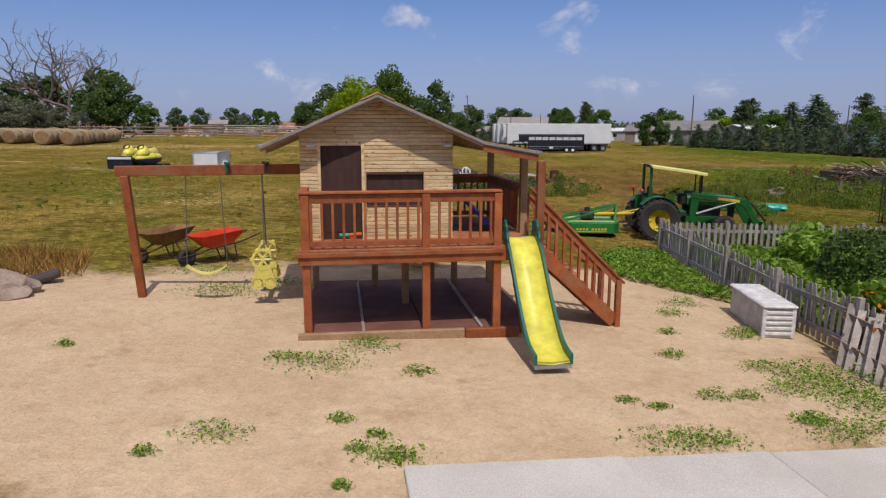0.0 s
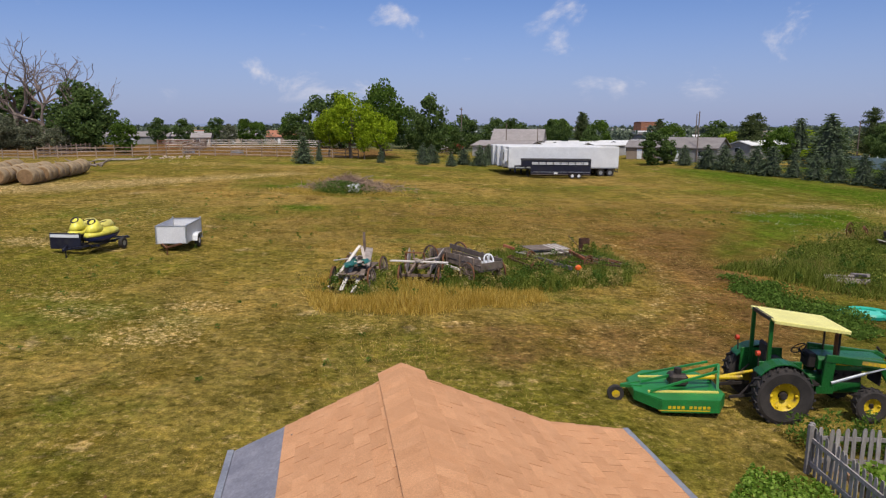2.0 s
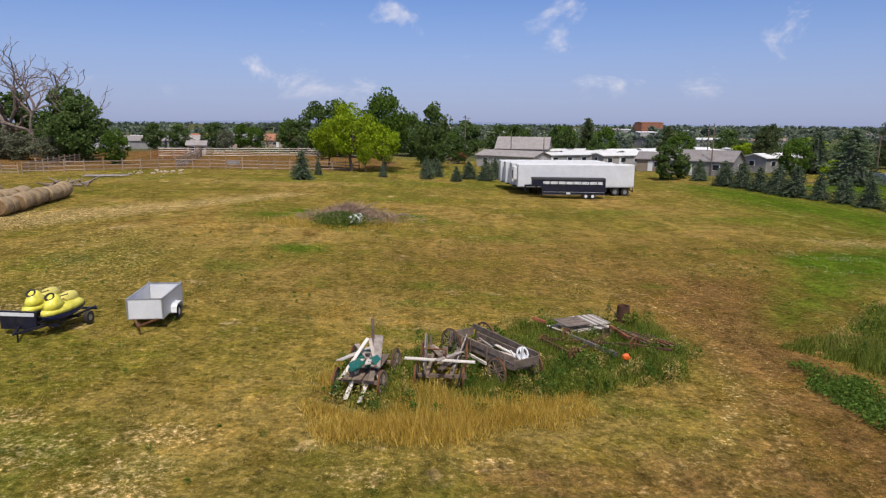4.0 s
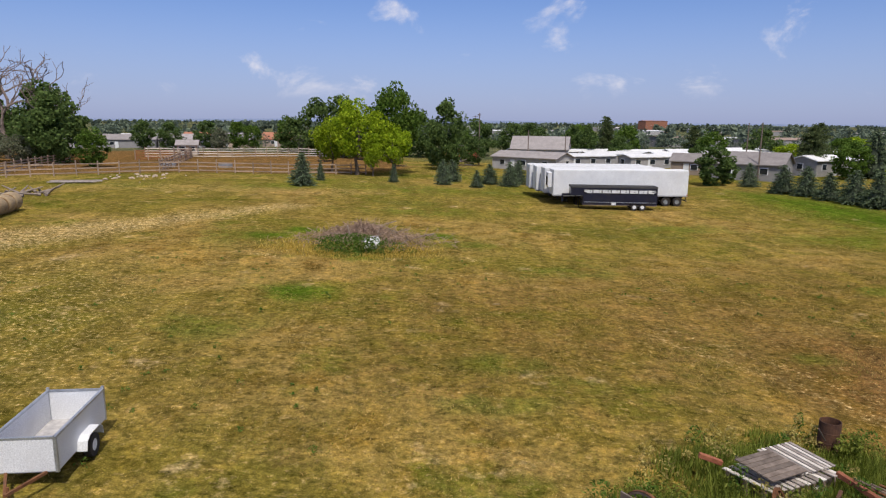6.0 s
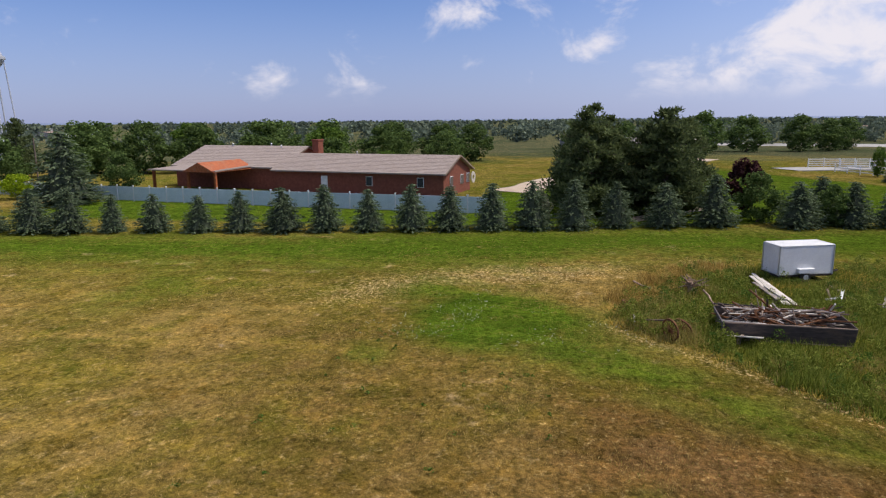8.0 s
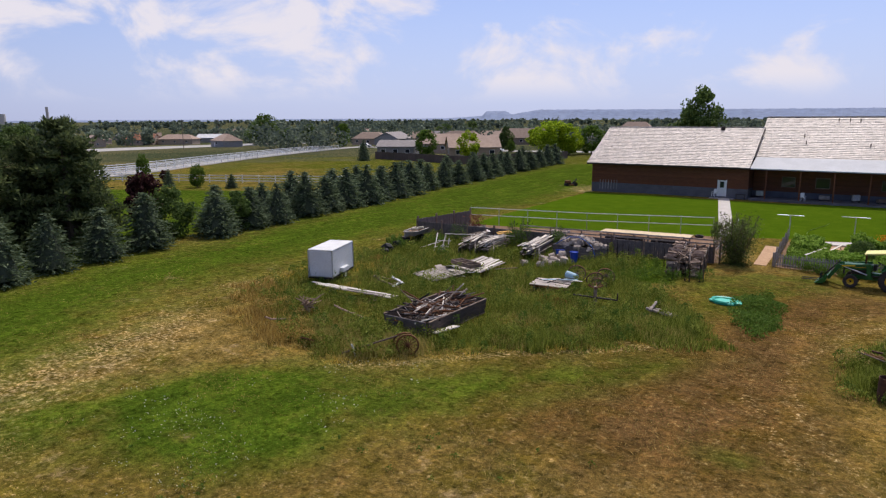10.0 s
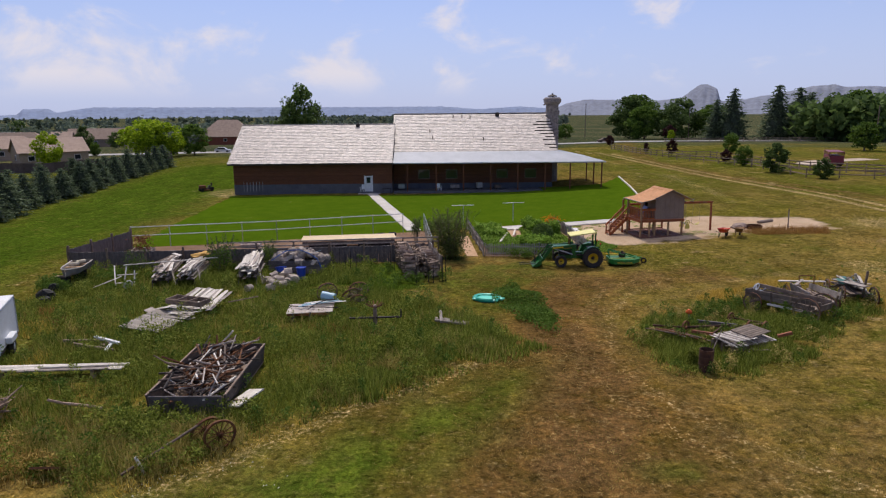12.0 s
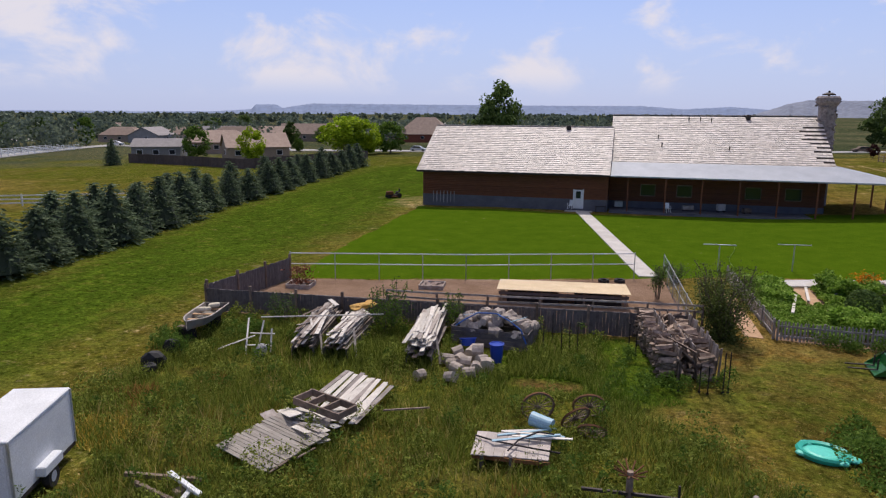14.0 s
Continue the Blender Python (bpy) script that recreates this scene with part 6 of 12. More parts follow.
WEEDS = [(-1.75, 9.10, 0.62, 0.25), (-1.19, 9.92, 0.42, 0.22), (-2.3, 9.3, 0.25, 0.2), (-2.52, 6.84, 0.34, 0.25), (-0.50, 6.45, 0.2, 0.2), (-0.90, 6.60, 0.13, 0.2), (-1.19, 7.30, 0.15, 0.2), (-0.75, 6.95, 0.12, 0.15), (-3.07, 6.35, 0.12, 0.2), (-5.61, 9.44, 0.14, 0.2), (-0.36, 8.93, 0.22, 0.2), (5.21, 11.29, 0.28, 0.3), (5.71, 14.47, 0.6, 0.35), (5.41, 9.59, 0.6, 0.3), (5.73, 8.97, 0.8, 0.35), (6.0, 8.2, 0.7, 0.3), (5.23, 7.67, 0.35, 0.25), (4.63, 7.85, 0.26, 0.2), (-0.97, 5.86, 0.09, 0.15), (3.93, 11.34, 0.16, 0.2), (4.4, 12.6, 0.3, 0.3), (4.9, 13.4, 0.4, 0.3), (3.6, 10.1, 0.22, 0.2), (-4.4, 13.0, 0.8, 0.15), (-3.4, 13.8, 0.7, 0.15), (-5.2, 14.5, 0.8, 0.2), (-1.2, 10.35, 0.3, 0.12), (5.4, 9.19, 0.5, 0.25), (5.63, 8.79, 0.6, 0.28), (5.72, 8.37, 0.6, 0.3), (4.84, 8.82, 0.4, 0.2), (4.9, 9.7, 0.35, 0.2), (5.41, 11.53, 0.3, 0.25), (2.64, 7.08, 0.55, 0.12), (3.12, 7.21, 0.4, 0.12), (3.62, 8.47, 0.22, 0.25), (4.08, 8.51, 0.2, 0.2), (4.63, 7.78, 0.25, 0.2), (4.75, 7.44, 0.4, 0.2), (2.76, 8.07, 0.15, 0.1), (2.39, 8.23, 0.15, 0.1), (-0.54, 6.51, 0.35, 0.25), (6.33, 9.47, 0.5, 0.3)]
wp, ws = [], []
for x, y, r, h in WEEDS:
    n = int(800 * r + 50)
    a, d = rng.uniform(0, 2 * math.pi, n), r * np.sqrt(rng.uniform(0, 1, n)) * rng.uniform(0.4, 1.25, n)
    px_, py_ = x + d * np.cos(a) * 1.25, y + d * np.sin(a) * 0.8
    wp.append(np.stack([px_, py_, G(px_, py_) + rng.uniform(0.0, 1.0, n) ** 1.4 * h * 0.6 * np.clip(1.2 - d / (r * 1.1), 0.1, 1) + 0.012], 1))
    ws.append(rng.uniform(0.016, 0.058, n))
stuff("yard_weeds", leaves(np.concatenate(wp), np.concatenate(ws), rng, 0.6, 0.6), M["gardenleaf"], "low green weeds creeping over the sand", "weeds")
n = 3600
x, y = scatter([(-7.6, 13.6), (-11, 13.0), (-14.8, 14.2), (-13.6, 16.6), (-8.4, 15.6)], n, rng)
stuff("dry_weeds", blades(np.stack([x, y, G(x, y)], 1), rng.uniform(0.08, 0.42, len(x)) * (0.5 + 0.8 * np.abs(np.sin(x * 2.1 + y))), np.full(len(x), 0.03), rng, 0.5), M["rustweed"], "rusty dry weeds at the edge of the sand", "weeds")


def garden_bits():
    for x, y, rz, n in ((11.0, 10.8, 80, 3.4), (12.2, 13.2, 76, 4.2), (8.2, 10.2, 10, 2.6)):
        ob = thing("garden_plank", x, y, float(G(x, y)) + 0.35, rz, "pale plank edging between garden beds", "plank", "garden planks")
        one("plank", ob, M["palewood"], lambda bm: box(bm, (0, 0, 0), (n, 0.16, 0.05), None, 0.006))
        for s in (-1, 1):
            one("stake", ob, M["brownwood"], lambda bm: box(bm, (s * n * 0.4, 0, -0.2), (0.05, 0.05, 0.42)))
    ob = thing("bark_path", 15.45, 15.0, float(G(15.4, 15)) + 0.006, -87, "tan bark chip path beside the garden", "path", kind="structure")
    one("chips", ob, M["chip"], lambda bm: extrude_xy(bm, [(-4.2, -0.45), (4.2, -0.6), (4.2, 0.45), (-4.0, 0.4)], -0.1, 0.03))
    for x, y in ((15.2, 4.4), (10.2, 3.2)):
        ob = thing("clothes_line_pole", x, y, None, 97, "grey steel T-shaped clothes line pole on the lawn", "pole", "clothes line poles")
        one("pole", ob, M["steel"], lambda bm: rod(bm, (0, 0, -0.2), (0, 0, 1.9), 0.04))
        one("crossbar", ob, M["steel"], lambda bm: rod(bm, (0, -1.1, 1.9), (0, 1.1, 1.9), 0.03))
    ob = thing("garden_hose", 13.2, 2.0, float(G(13, 2)) + 0.03, 0, "long pale green garden hose lying on the lawn", "hose")
    one("hose", ob, M["gardenleaf"], lambda bm: rods(bm, [(0.2 + 0.6 * math.sin(t * 0.7), 3.2 - t * 1.6, 0) for t in np.arange(0, 7, 0.35)], 0.03))


garden_bits()

# ---- long log house ----
def shakes(x0, x1, eave, ridge, rng, expo=0.40, gaps=()):
    """Courses of split shakes on one slope, from (y, z) at the eave to (y, z) at the ridge."""
    (y0, z0), (y1, z1) = eave, ridge
    L = math.hypot(y1 - y0, z1 - z0)
    ty, tz = (y1 - y0) / L, (z1 - z0) / L
    ny, nz = (-tz, ty) if ty > 0 else (tz, -ty)
    V, F = [], []
    rows = int(L / expo)
    for r in range(rows):
        s0, s1 = r * expo, (r + 1) * expo + 0.03
        x = x0
        while x < x1:
            w = min(rng.uniform(0.2, 0.6), x1 - x)
            a = s0 - rng.uniform(0, 0.07)
            if not any(g0 <= r <= g1 and h0 < x < h1 for g0, g1, h0, h1 in gaps):
                t0, t1 = 0.030 + rng.uniform(0, 0.028), 0.006
                k = len(V)
                for xx in (x + 0.004, x + w - 0.004):
                    for s, t in ((a, 0.0), (a, t0), (s1, t1)):
                        V.append((xx, y0 + ty * s + ny * t, z0 + tz * s + nz * t))
                F += [(k, k + 3, k + 4, k + 1), (k + 1, k + 4, k + 5, k + 2)]
            x += w
    return V, F


def log_house():
    ob = thing("log_house", 23.5, -22.4, 0.0, 0, "long brown log house with weathered shake roof and covered porch", "house")
    rng = np.random.default_rng(8)
    X = lambda x: x - 23.5
    Y = lambda y: y + 22.4
    gz = -0.6

    def solid(x0, x1, y0, y1, z0, z1):
        return lambda bm: box(bm, (X((x0 + x1) / 2), Y((y0 + y1) / 2), (z0 + z1) / 2), (x1 - x0, y1 - y0, z1 - z0))
    # wing walls, main walls and gables
    one("foundation", ob, M["footing"], solid(23.6, 45.0, -38.6, -22.4, gz, 0.95), "grey block foundation")
    one("foundation", ob, M["footing"], solid(1.2, 23.58, -42.2, -25.5, gz, 0.6), "grey block foundation")
    one("wall", ob, M["log"], solid(23.65, 44.95, -38.55, -22.46, 0.95, 3.9), "brown log wall")
    one("wall", ob, M["log"], solid(1.25, 23.6, -42.15, -25.56, 0.6, 5.0), "brown log wall")
    for x, ya, yb, zb, zr in ((44.9, -38.6, -22.4, 3.85, 8.5), (1.3, -42.2, -25.5, 4.95, 9.9)):
        one("gable", ob, M["log"], lambda bm: prism(bm, [(ya - (ya + yb) / 2, 0), (yb - (ya + yb) / 2, 0), (0, zr - zb)], (X(x) - 0.1, Y((ya + yb) / 2), zb), (X(x) + 0.1, Y((ya + yb) / 2), zb)))
    one("gable", ob, M["log"], lambda bm: prism(bm, [(-8.3, 0), (8.3, 0), (0, 4.85)], (X(23.5) - 0.1, Y(-33.9), 4.95), (X(23.5) + 0.1, Y(-33.9), 4.95)))
    bd = piece_mesh("log_course", (21.4, 0.06, 0.19), M["log"], 0.02)
    for i in range(14):
        link_mesh("log_course", bd, ob, at=pose(X(34.3), Y(-22.42), 1.05 + 0.207 * i))
    bd2 = piece_mesh("log_course", (22.3, 0.06, 0.19), M["log"], 0.02)
    for i in range(20):
        link_mesh("log_course", bd2, ob, at=pose(X(12.4), Y(-25.52), 0.70 + 0.207 * i))
    # roofs
    for x0, x1, eave, ridge, back, gaps in ((23.45, 45.6, (-21.75, 3.80), (-30.6, 8.80), (-39.4, 3.80), ()), (0.55, 23.75, (-25.05, 4.88), (-33.9, 10.22), (-42.7, 4.88), ((2, 2, 0.5, 1.5), (4, 4, 0.5, 1.9), (7, 7, 0.5, 2.2), (9, 9, 0.5, 1.8), (11, 11, 0.5, 2.4), (13, 13, 0.5, 2.8), (15, 15, 0.5, 2.5), (17, 17, 0.5, 3.0), (19, 19, 0.5, 2.3)))):
        for e in (eave, back):
            def deck(bm):
                k = [bm.verts.new((X(x), Y(y), z - d)) for d in (0.02, 0.22) for x in (x0, x1) for y, z in (e, ridge)]
                for f in ((0, 1, 3, 2), (4, 6, 7, 5), (0, 4, 5, 1), (2, 3, 7, 6), (0, 2, 6, 4), (1, 5, 7, 3)):
                    bm.faces.new([k[i] for i in f])
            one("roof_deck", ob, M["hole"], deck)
        V, F = shakes(x0, x1, eave, ridge, rng, gaps=gaps)
        V = [(X(x), Y(y), z) for x, y, z in V]
        tagged(link_mesh("shake_roofing", mesh_of("shake_roofing", V, F, M["paleroof"]), ob, "pale weathered cedar shakes"), kind="stuff")
        one("roof_back", ob, M["paleroof"], lambda bm: beam(bm, (X(x0), Y(back[0] * 0.5 + ridge[0] * 0.5), back[1] * 0.5 + ridge[1] * 0.5 + 0.06), (X(x1), Y(back[0] * 0.5 + ridge[0] * 0.5), back[1] * 0.5 + ridge[1] * 0.5 + 0.06), 0.05, 0.05))
        one("ridge_board", ob, M["paleroof"], lambda bm: beam(bm, (X(x0), Y(ridge[0]), ridge[1] + 0.03), (X(x1), Y(ridge[0]), ridge[1] + 0.03), 0.3, 0.07))
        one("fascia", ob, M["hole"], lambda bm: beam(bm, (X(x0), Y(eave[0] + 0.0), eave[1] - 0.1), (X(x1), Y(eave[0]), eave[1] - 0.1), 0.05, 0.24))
    for x, y, z in ((28.8, -30.0, 8.5), (8.3, -33.2, 9.9)):
        one("roof_vent", ob, M["iron"], lambda bm: bowl(bm, [(0.28, 0.28, -0.2), (0.3, 0.3, 0.25), (0.2, 0.2, 0.42), (0.02, 0.02, 0.46)], 12, pose(X(x), Y(y), z)), "dark round roof vent")
    for x, y, z in ((14.9, -32.8, 9.55), (13.6, -32.8, 9.55), (12.4, -32.6, 9.45), (18.4, -29.4, 7.55), (18.0, -28.0, 6.7), (10.8, -27.6, 6.45)):
        one("vent_pipe", ob, M["iron"], lambda bm: rod(bm, (X(x), Y(y), z - 0.3), (X(x), Y(y), z + 0.45), 0.06))
    # chimney
    one("chimney", ob, M["stone"], lambda bm: bowl(bm, [(1.0, 1.0, gz), (1.0, 1.0, 7.0), (0.92, 0.92, 10.2), (0.95, 0.95, 11.3), (1.28, 1.28, 11.75), (1.28, 1.28, 12.25), (1.1, 1.1, 12.45)], 10, pose(X(0.1), Y(-33.0), 0)), "round stone chimney with a flared top")
    one("chimney_cap", ob, M["iron"], lambda bm: (bowl(bm, [(0.7, 0.7, 0), (0.7, 0.7, 0.12), (0.25, 0.25, 0.3)], 12, pose(X(0.1), Y(-33), 12.55)), rod(bm, (X(0.1), Y(-33), 12.4), (X(0.1), Y(-33), 13.05), 0.12)))
    for k in range(70):
        a, z = random.uniform(0, 2 * math.pi), random.uniform(6.5, 12.2)
        r = 1.0 if z < 7 else (0.95 if z < 11.3 else 1.2)
        one("stone", ob, M["stone"], lambda bm: lump(bm, (X(0.1) + r * math.cos(a), Y(-33) + r * math.sin(a), z), (0.19, 0.19, 0.14), k, 1, 0.4))
    # porch
    def proof(bm):
        k = [bm.verts.new((X(x), Y(y), z - d)) for d in (0.0, 0.14) for x, y, z in ((23.4, -25.2, 5.02), (0.6, -25.2, 5.02), (-5.4, -21.75, 3.72), (23.4, -21.7, 3.76))]
        for f in ((0, 1, 2, 3), (7, 6, 5, 4), (0, 4, 5, 1), (1, 5, 6, 2), (2, 6, 7, 3), (3, 7, 4, 0)):
            bm.faces.new([k[i] for i in f])
        k = [bm.verts.new((X(x), Y(y), z - d)) for d in (0.0, 0.14) for x, y, z in ((0.6, -25.2, 5.02), (0.6, -36.5, 5.02), (-5.4, -36.5, 3.72), (-5.4, -21.75, 3.72))]
        for f in ((0, 1, 2, 3), (7, 6, 5, 4), (0, 4, 5, 1), (1, 5, 6, 2), (2, 6, 7, 3), (3, 7, 4, 0)):
            bm.faces.new([k[i] for i in f])
    one("porch_roof", ob, M["porchroof"], proof, "pale grey sheet metal porch roof")
    one("porch_floor", ob, M["footing"], solid(-5.2, 23.4, -25.6, -21.9, gz, -0.12), "grey concrete porch floor")
    one("porch_floor", ob, M["footing"], solid(-5.2, 1.2, -36.5, -25.62, gz, -0.12))
    for x in (21.5, 17.6, 13.9, 10.2, 6.5, 2.8, -0.6, -4.9):
        one("porch_post", ob, M["log"], lambda bm: box(bm, (X(x), Y(-22.0), 1.8), (0.16, 0.16, 3.9), None, 0.01))
    for y in (-26.5, -31):
        one("porch_post", ob, M["log"], lambda bm: box(bm, (X(-4.9), Y(y), 1.8), (0.16, 0.16, 3.9), None, 0.01))
    for x in (19.3, 15.4, 8.3, 4.3):
        w = one("window", ob, M["glass"], lambda bm: box(bm, (X(x), Y(-25.47), 1.9), (1.5, 0.05, 1.2)), "dark window glass")
        one("frame", w, M["brownwood"], lambda bm: (box(bm, (X(x), Y(-25.44), 2.54), (1.66, 0.06, 0.09)), box(bm, (X(x), Y(-25.44), 1.26), (1.66, 0.06, 0.09)), box(bm, (X(x) - 0.79, Y(-25.44), 1.9), (0.08, 0.06, 1.3)), box(bm, (X(x) + 0.79, Y(-25.44), 1.9), (0.08, 0.06, 1.3))))
    d = one("door", ob, M["white"], lambda bm: box(bm, (X(26.8), Y(-22.36), 0.95), (0.95, 0.06, 2.1), None, 0.01), "white door with a glass pane")
    one("pane", d, M["glass"], lambda bm: box(bm, (X(26.8), Y(-22.32), 1.45), (0.52, 0.03, 0.8)))
    one("frame", d, M["whiteplastic"], lambda bm: [box(bm, (X(26.8 + 0.53 * s), Y(-22.34), 0.98), (0.1, 0.07, 2.2)) for s in (-1, 1)])
    one("step", ob, M["concrete"], solid(25.2, 28.2, -22.4, -21.5, gz, -0.32))
    for i in range(7):
        one("leaning_board", ob, M["wall_pale"], lambda bm: beam(bm, (X(43.6 - 0.42 * i), Y(-22.0), 0.1), (X(43.6 - 0.42 * i + 0.05), Y(-22.28), 1.35), 0.07, 0.04), "pale boards leaning on the wall")


log_house()


def plastic_chair(x, y, rz):
    ob = thing("garden_chair", x, y, -0.12 if y > -25.5 else None, rz, "white plastic garden chair on the porch edge", "chair", "garden chairs")
    m = M["whiteplastic"]
    one("seat", ob, m, lambda bm: box(bm, (0, 0, 0.42), (0.5, 0.5, 0.04), None, 0.015))
    one("backrest", ob, m, lambda bm: box(bm, (0, 0.25, 0.72), (0.48, 0.04, 0.56), pose(0, 0, 0, -12), 0.02))
    for sx in (-1, 1):
        for sy in (-1, 1):
            one("leg", ob, m, lambda bm: beam(bm, (0.2 * sx, 0.2 * sy, 0.42), (0.25 * sx, 0.25 * sy, 0.0), 0.05, 0.05))
        one("armrest", ob, m, lambda bm: (box(bm, (0.26 * sx, 0.0, 0.64), (0.06, 0.5, 0.03)), box(bm, (0.26 * sx, -0.22, 0.53), (0.04, 0.04, 0.22))))


plastic_chair(27.6, -21.9, 160)
plastic_chair(17.2, -22.4, 200)
for i, (x, w, h, m, nm) in enumerate(((22.4, 0.9, 0.9, "steel", "grill"), (15.0, 1.2, 0.7, "oldwood", "porch_bench"), (11.6, 0.8, 1.0, "grey", "porch_cabinet"), (9.0, 0.9, 0.6, "brownwood", "crate"))):
    ob = thing(nm, x, -24.2, -0.12, 10 * i, "small " + {"grill": "grey steel grill", "porch_bench": "weathered wooden bench", "porch_cabinet": "grey plastic cabinet", "crate": "brown wooden crate"}[nm] + " on the shaded porch", nm.replace("porch_", ""))
    one("body", ob, M[m], lambda bm: box(bm, (0, 0, h * 0.55), (w, 0.55, h * 0.7), None, 0.03))
    for s in (-1, 1):
        one("leg", ob, M["iron"], lambda bm: box(bm, (s * w * 0.42, 0, h * 0.12), (0.05, 0.5, h * 0.26)))
ob = thing("bench_table", 24.3, -21.6, None, 5, "dark low bench beside the house door", "bench")
one("top", ob, M["iron"], lambda bm: box(bm, (0, 0, 0.72), (1.2, 0.4, 0.06)))
for s in (-1, 1):
    one("leg", ob, M["iron"], lambda bm: box(bm, (0.5 * s, 0, 0.35), (0.06, 0.36, 0.7)))

walkway = thing("house_walk", 0, 0, 0.0, 0, "straight pale concrete walk across the lawn", "walkway", kind="structure")
a, b = Vector((26.3, -21.6, 0)), Vector((19.9, 7.6, 0))
for i in range(14):
    p, q = a.lerp(b, i / 14), a.lerp(b, (i + 0.992) / 14)
    z = max(float(G(*p.xy)), float(G(*q.xy)), float(G(p.x - 0.8, p.y)), float(G(p.x + 0.8, p.y))) + 0.01
    one("slab_panel", walkway, M["concrete"], lambda bm: beam(bm, (p.x, p.y, z), (q.x, q.y, z), 1.35, 0.1, 0.01))
edge = thing("lawn_edging", 0, 0, 0.0, 0, "pale timber edging along the lawn side", "edging", kind="structure")
pts = [(-10.6, -34), (-8.5, -21), (-6.2, -8.4), (-3.0, 3.8)]
for p, q in zip(pts, pts[1:]):
    one("timber", edge, M["palewood"], lambda bm: beam(bm, (*p, float(G(*p)) + 0.08), (*q, float(G(*q)) + 0.08), 0.16, 0.16))


# ---- fenced dirt yard in front of the house ----
def board_fence(pts, h, label, step=0.16):
    ob = thing("board_fence", pts[0][0], pts[0][1], 0.0, 0, label, "fence", "yard fences")
    o = pts[0]
    me = piece_mesh("fence_board", (0.156, 0.025, h), M["fenceboard"], 0.003)
    for a, b in zip(pts, pts[1:]):
        a, b = Vector((*a, 0)), Vector((*b, 0))
        d = b - a
        ang = math.degrees(math.atan2(d.y, d.x))
        n = int(d.length / step)
        for i in range(n):
            q = a.lerp(b, (i + 0.5) / n)
            link_mesh("fence_board", me, ob, at=pose(q.x - o[0], q.y - o[1], float(G(q.x, q.y)) + h / 2 + random.uniform(-0.03, 0.03), 0, random.uniform(-1, 1), ang))
        m = max(1, round(d.length / 2.4))
        for i in range(m + 1):
            q = a.lerp(b, i / m)
            z = float(G(q.x, q.y))
            one("post", ob, M["brownwood"], lambda bm: box(bm, (q.x - o[0], q.y - o[1], z + h / 2 + 0.12), (0.13, 0.13, h + 0.3), pose(0, 0, 0, 0, 0, ang), 0.01))
        off = Vector((-d.y, d.x, 0)).normalized() * 0.06
        one("cap_rail", ob, M["oldwood"], lambda bm: beam(bm, (a.x - o[0] + off.x, a.y - o[1] + off.y, float(G(a.x, a.y)) + h - 0.08), (b.x - o[0] + off.x, b.y - o[1] + off.y, float(G(b.x, b.y)) + h - 0.08), 0.04, 0.09))


board_fence([(43.2, 23.3), (42.2, 15.9)], 1.4, "tall dark weathered board fence beside the pasture")
board_fence([(43.2, 23.4), (18.2, 20.3)], 1.22, "low dark weathered board fence behind the lumber piles")


def top_rails():
    ob = thing("rail_fence", 33.4, 22.0, 0.0, 0, "pale weathered rails on posts above the dark board fence", "fence", "yard fences")
    a, b = Vector((33.4, 22.0)), Vector((17.8, 20.05))
    for i in range(7):
        q = a.lerp(b, i / 6)
        z = float(G(q.x, q.y))
        one("post", ob, M["brownwood"], lambda bm: box(bm, (q.x - a.x, q.y - a.y, z + 0.85), (0.10, 0.10, 1.8), None, 0.008))
        if i < 6:
            e = a.lerp(b, (i + 1) / 6)
            for h in (1.42, 1.72):
                one("rail", ob, M["oldwood"], lambda bm: beam(bm, (q.x - a.x, q.y - a.y + 0.07, z + h), (e.x - a.x, e.y - a.y + 0.07, float(G(e.x, e.y)) + h + random.uniform(-0.03, 0.03)), 0.03, 0.10))


top_rails()


def wire_fence(pts, h, label, mesh=True, m="steel"):
    ob = thing("wire_fence", pts[0][0], pts[0][1], 0.0, 0, label, "fence", "wire fences")
    o = pts[0]
    for a, b in zip(pts, pts[1:]):
        a, b = Vector((*a, 0)), Vector((*b, 0))
        n = max(1, round((b - a).length / 2.6))
        for i in range(n + 1):
            q = a.lerp(b, i / n)
            z = float(G(q.x, q.y))
            one("post", ob, M[m], lambda bm: rod(bm, (q.x - o[0], q.y - o[1], z - 0.1), (q.x - o[0], q.y - o[1], z + h + 0.05), 0.03))
        for f in (0.98, 0.58):
            one("rail", ob, M["whiteplastic"] if not mesh else M[m], lambda bm: rod(bm, (a.x - o[0], a.y - o[1], float(G(a.x, a.y)) + h * f), (b.x - o[0], b.y - o[1], float(G(b.x, b.y)) + h * f), 0.034 if not mesh else 0.022, seg=6))
        if mesh:
            def net(bm):
                L = (b - a).length
                for i in range(int(L / 0.32)):
                    p, q = a.lerp(b, i * 0.32 / L), a.lerp(b, min(1, (i * 0.32 + h) / L))
                    z0, z1 = float(G(p.x, p.y)), float(G(q.x, q.y))
                    rod(bm, (p.x - o[0], p.y - o[1], z0), (q.x - o[0], q.y - o[1], z1 + h), 0.0035, seg=3, caps=False)
                    rod(bm, (p.x - o[0], p.y - o[1], z0 + h), (q.x - o[0], q.y - o[1], z1), 0.0035, seg=3, caps=False)
            tagged(one("netting", ob, M["steel"], net), kind="stuff")


wire_fence([(42.2, 15.8), (31.5, 12.2), (20.9, 8.4)], 1.75, "fence of two pale rails between lawn and yard", False)
wire_fence([(19.0, 7.5), (18.2, 20.2)], 1.6, "chain link fence along the side of the dirt yard")


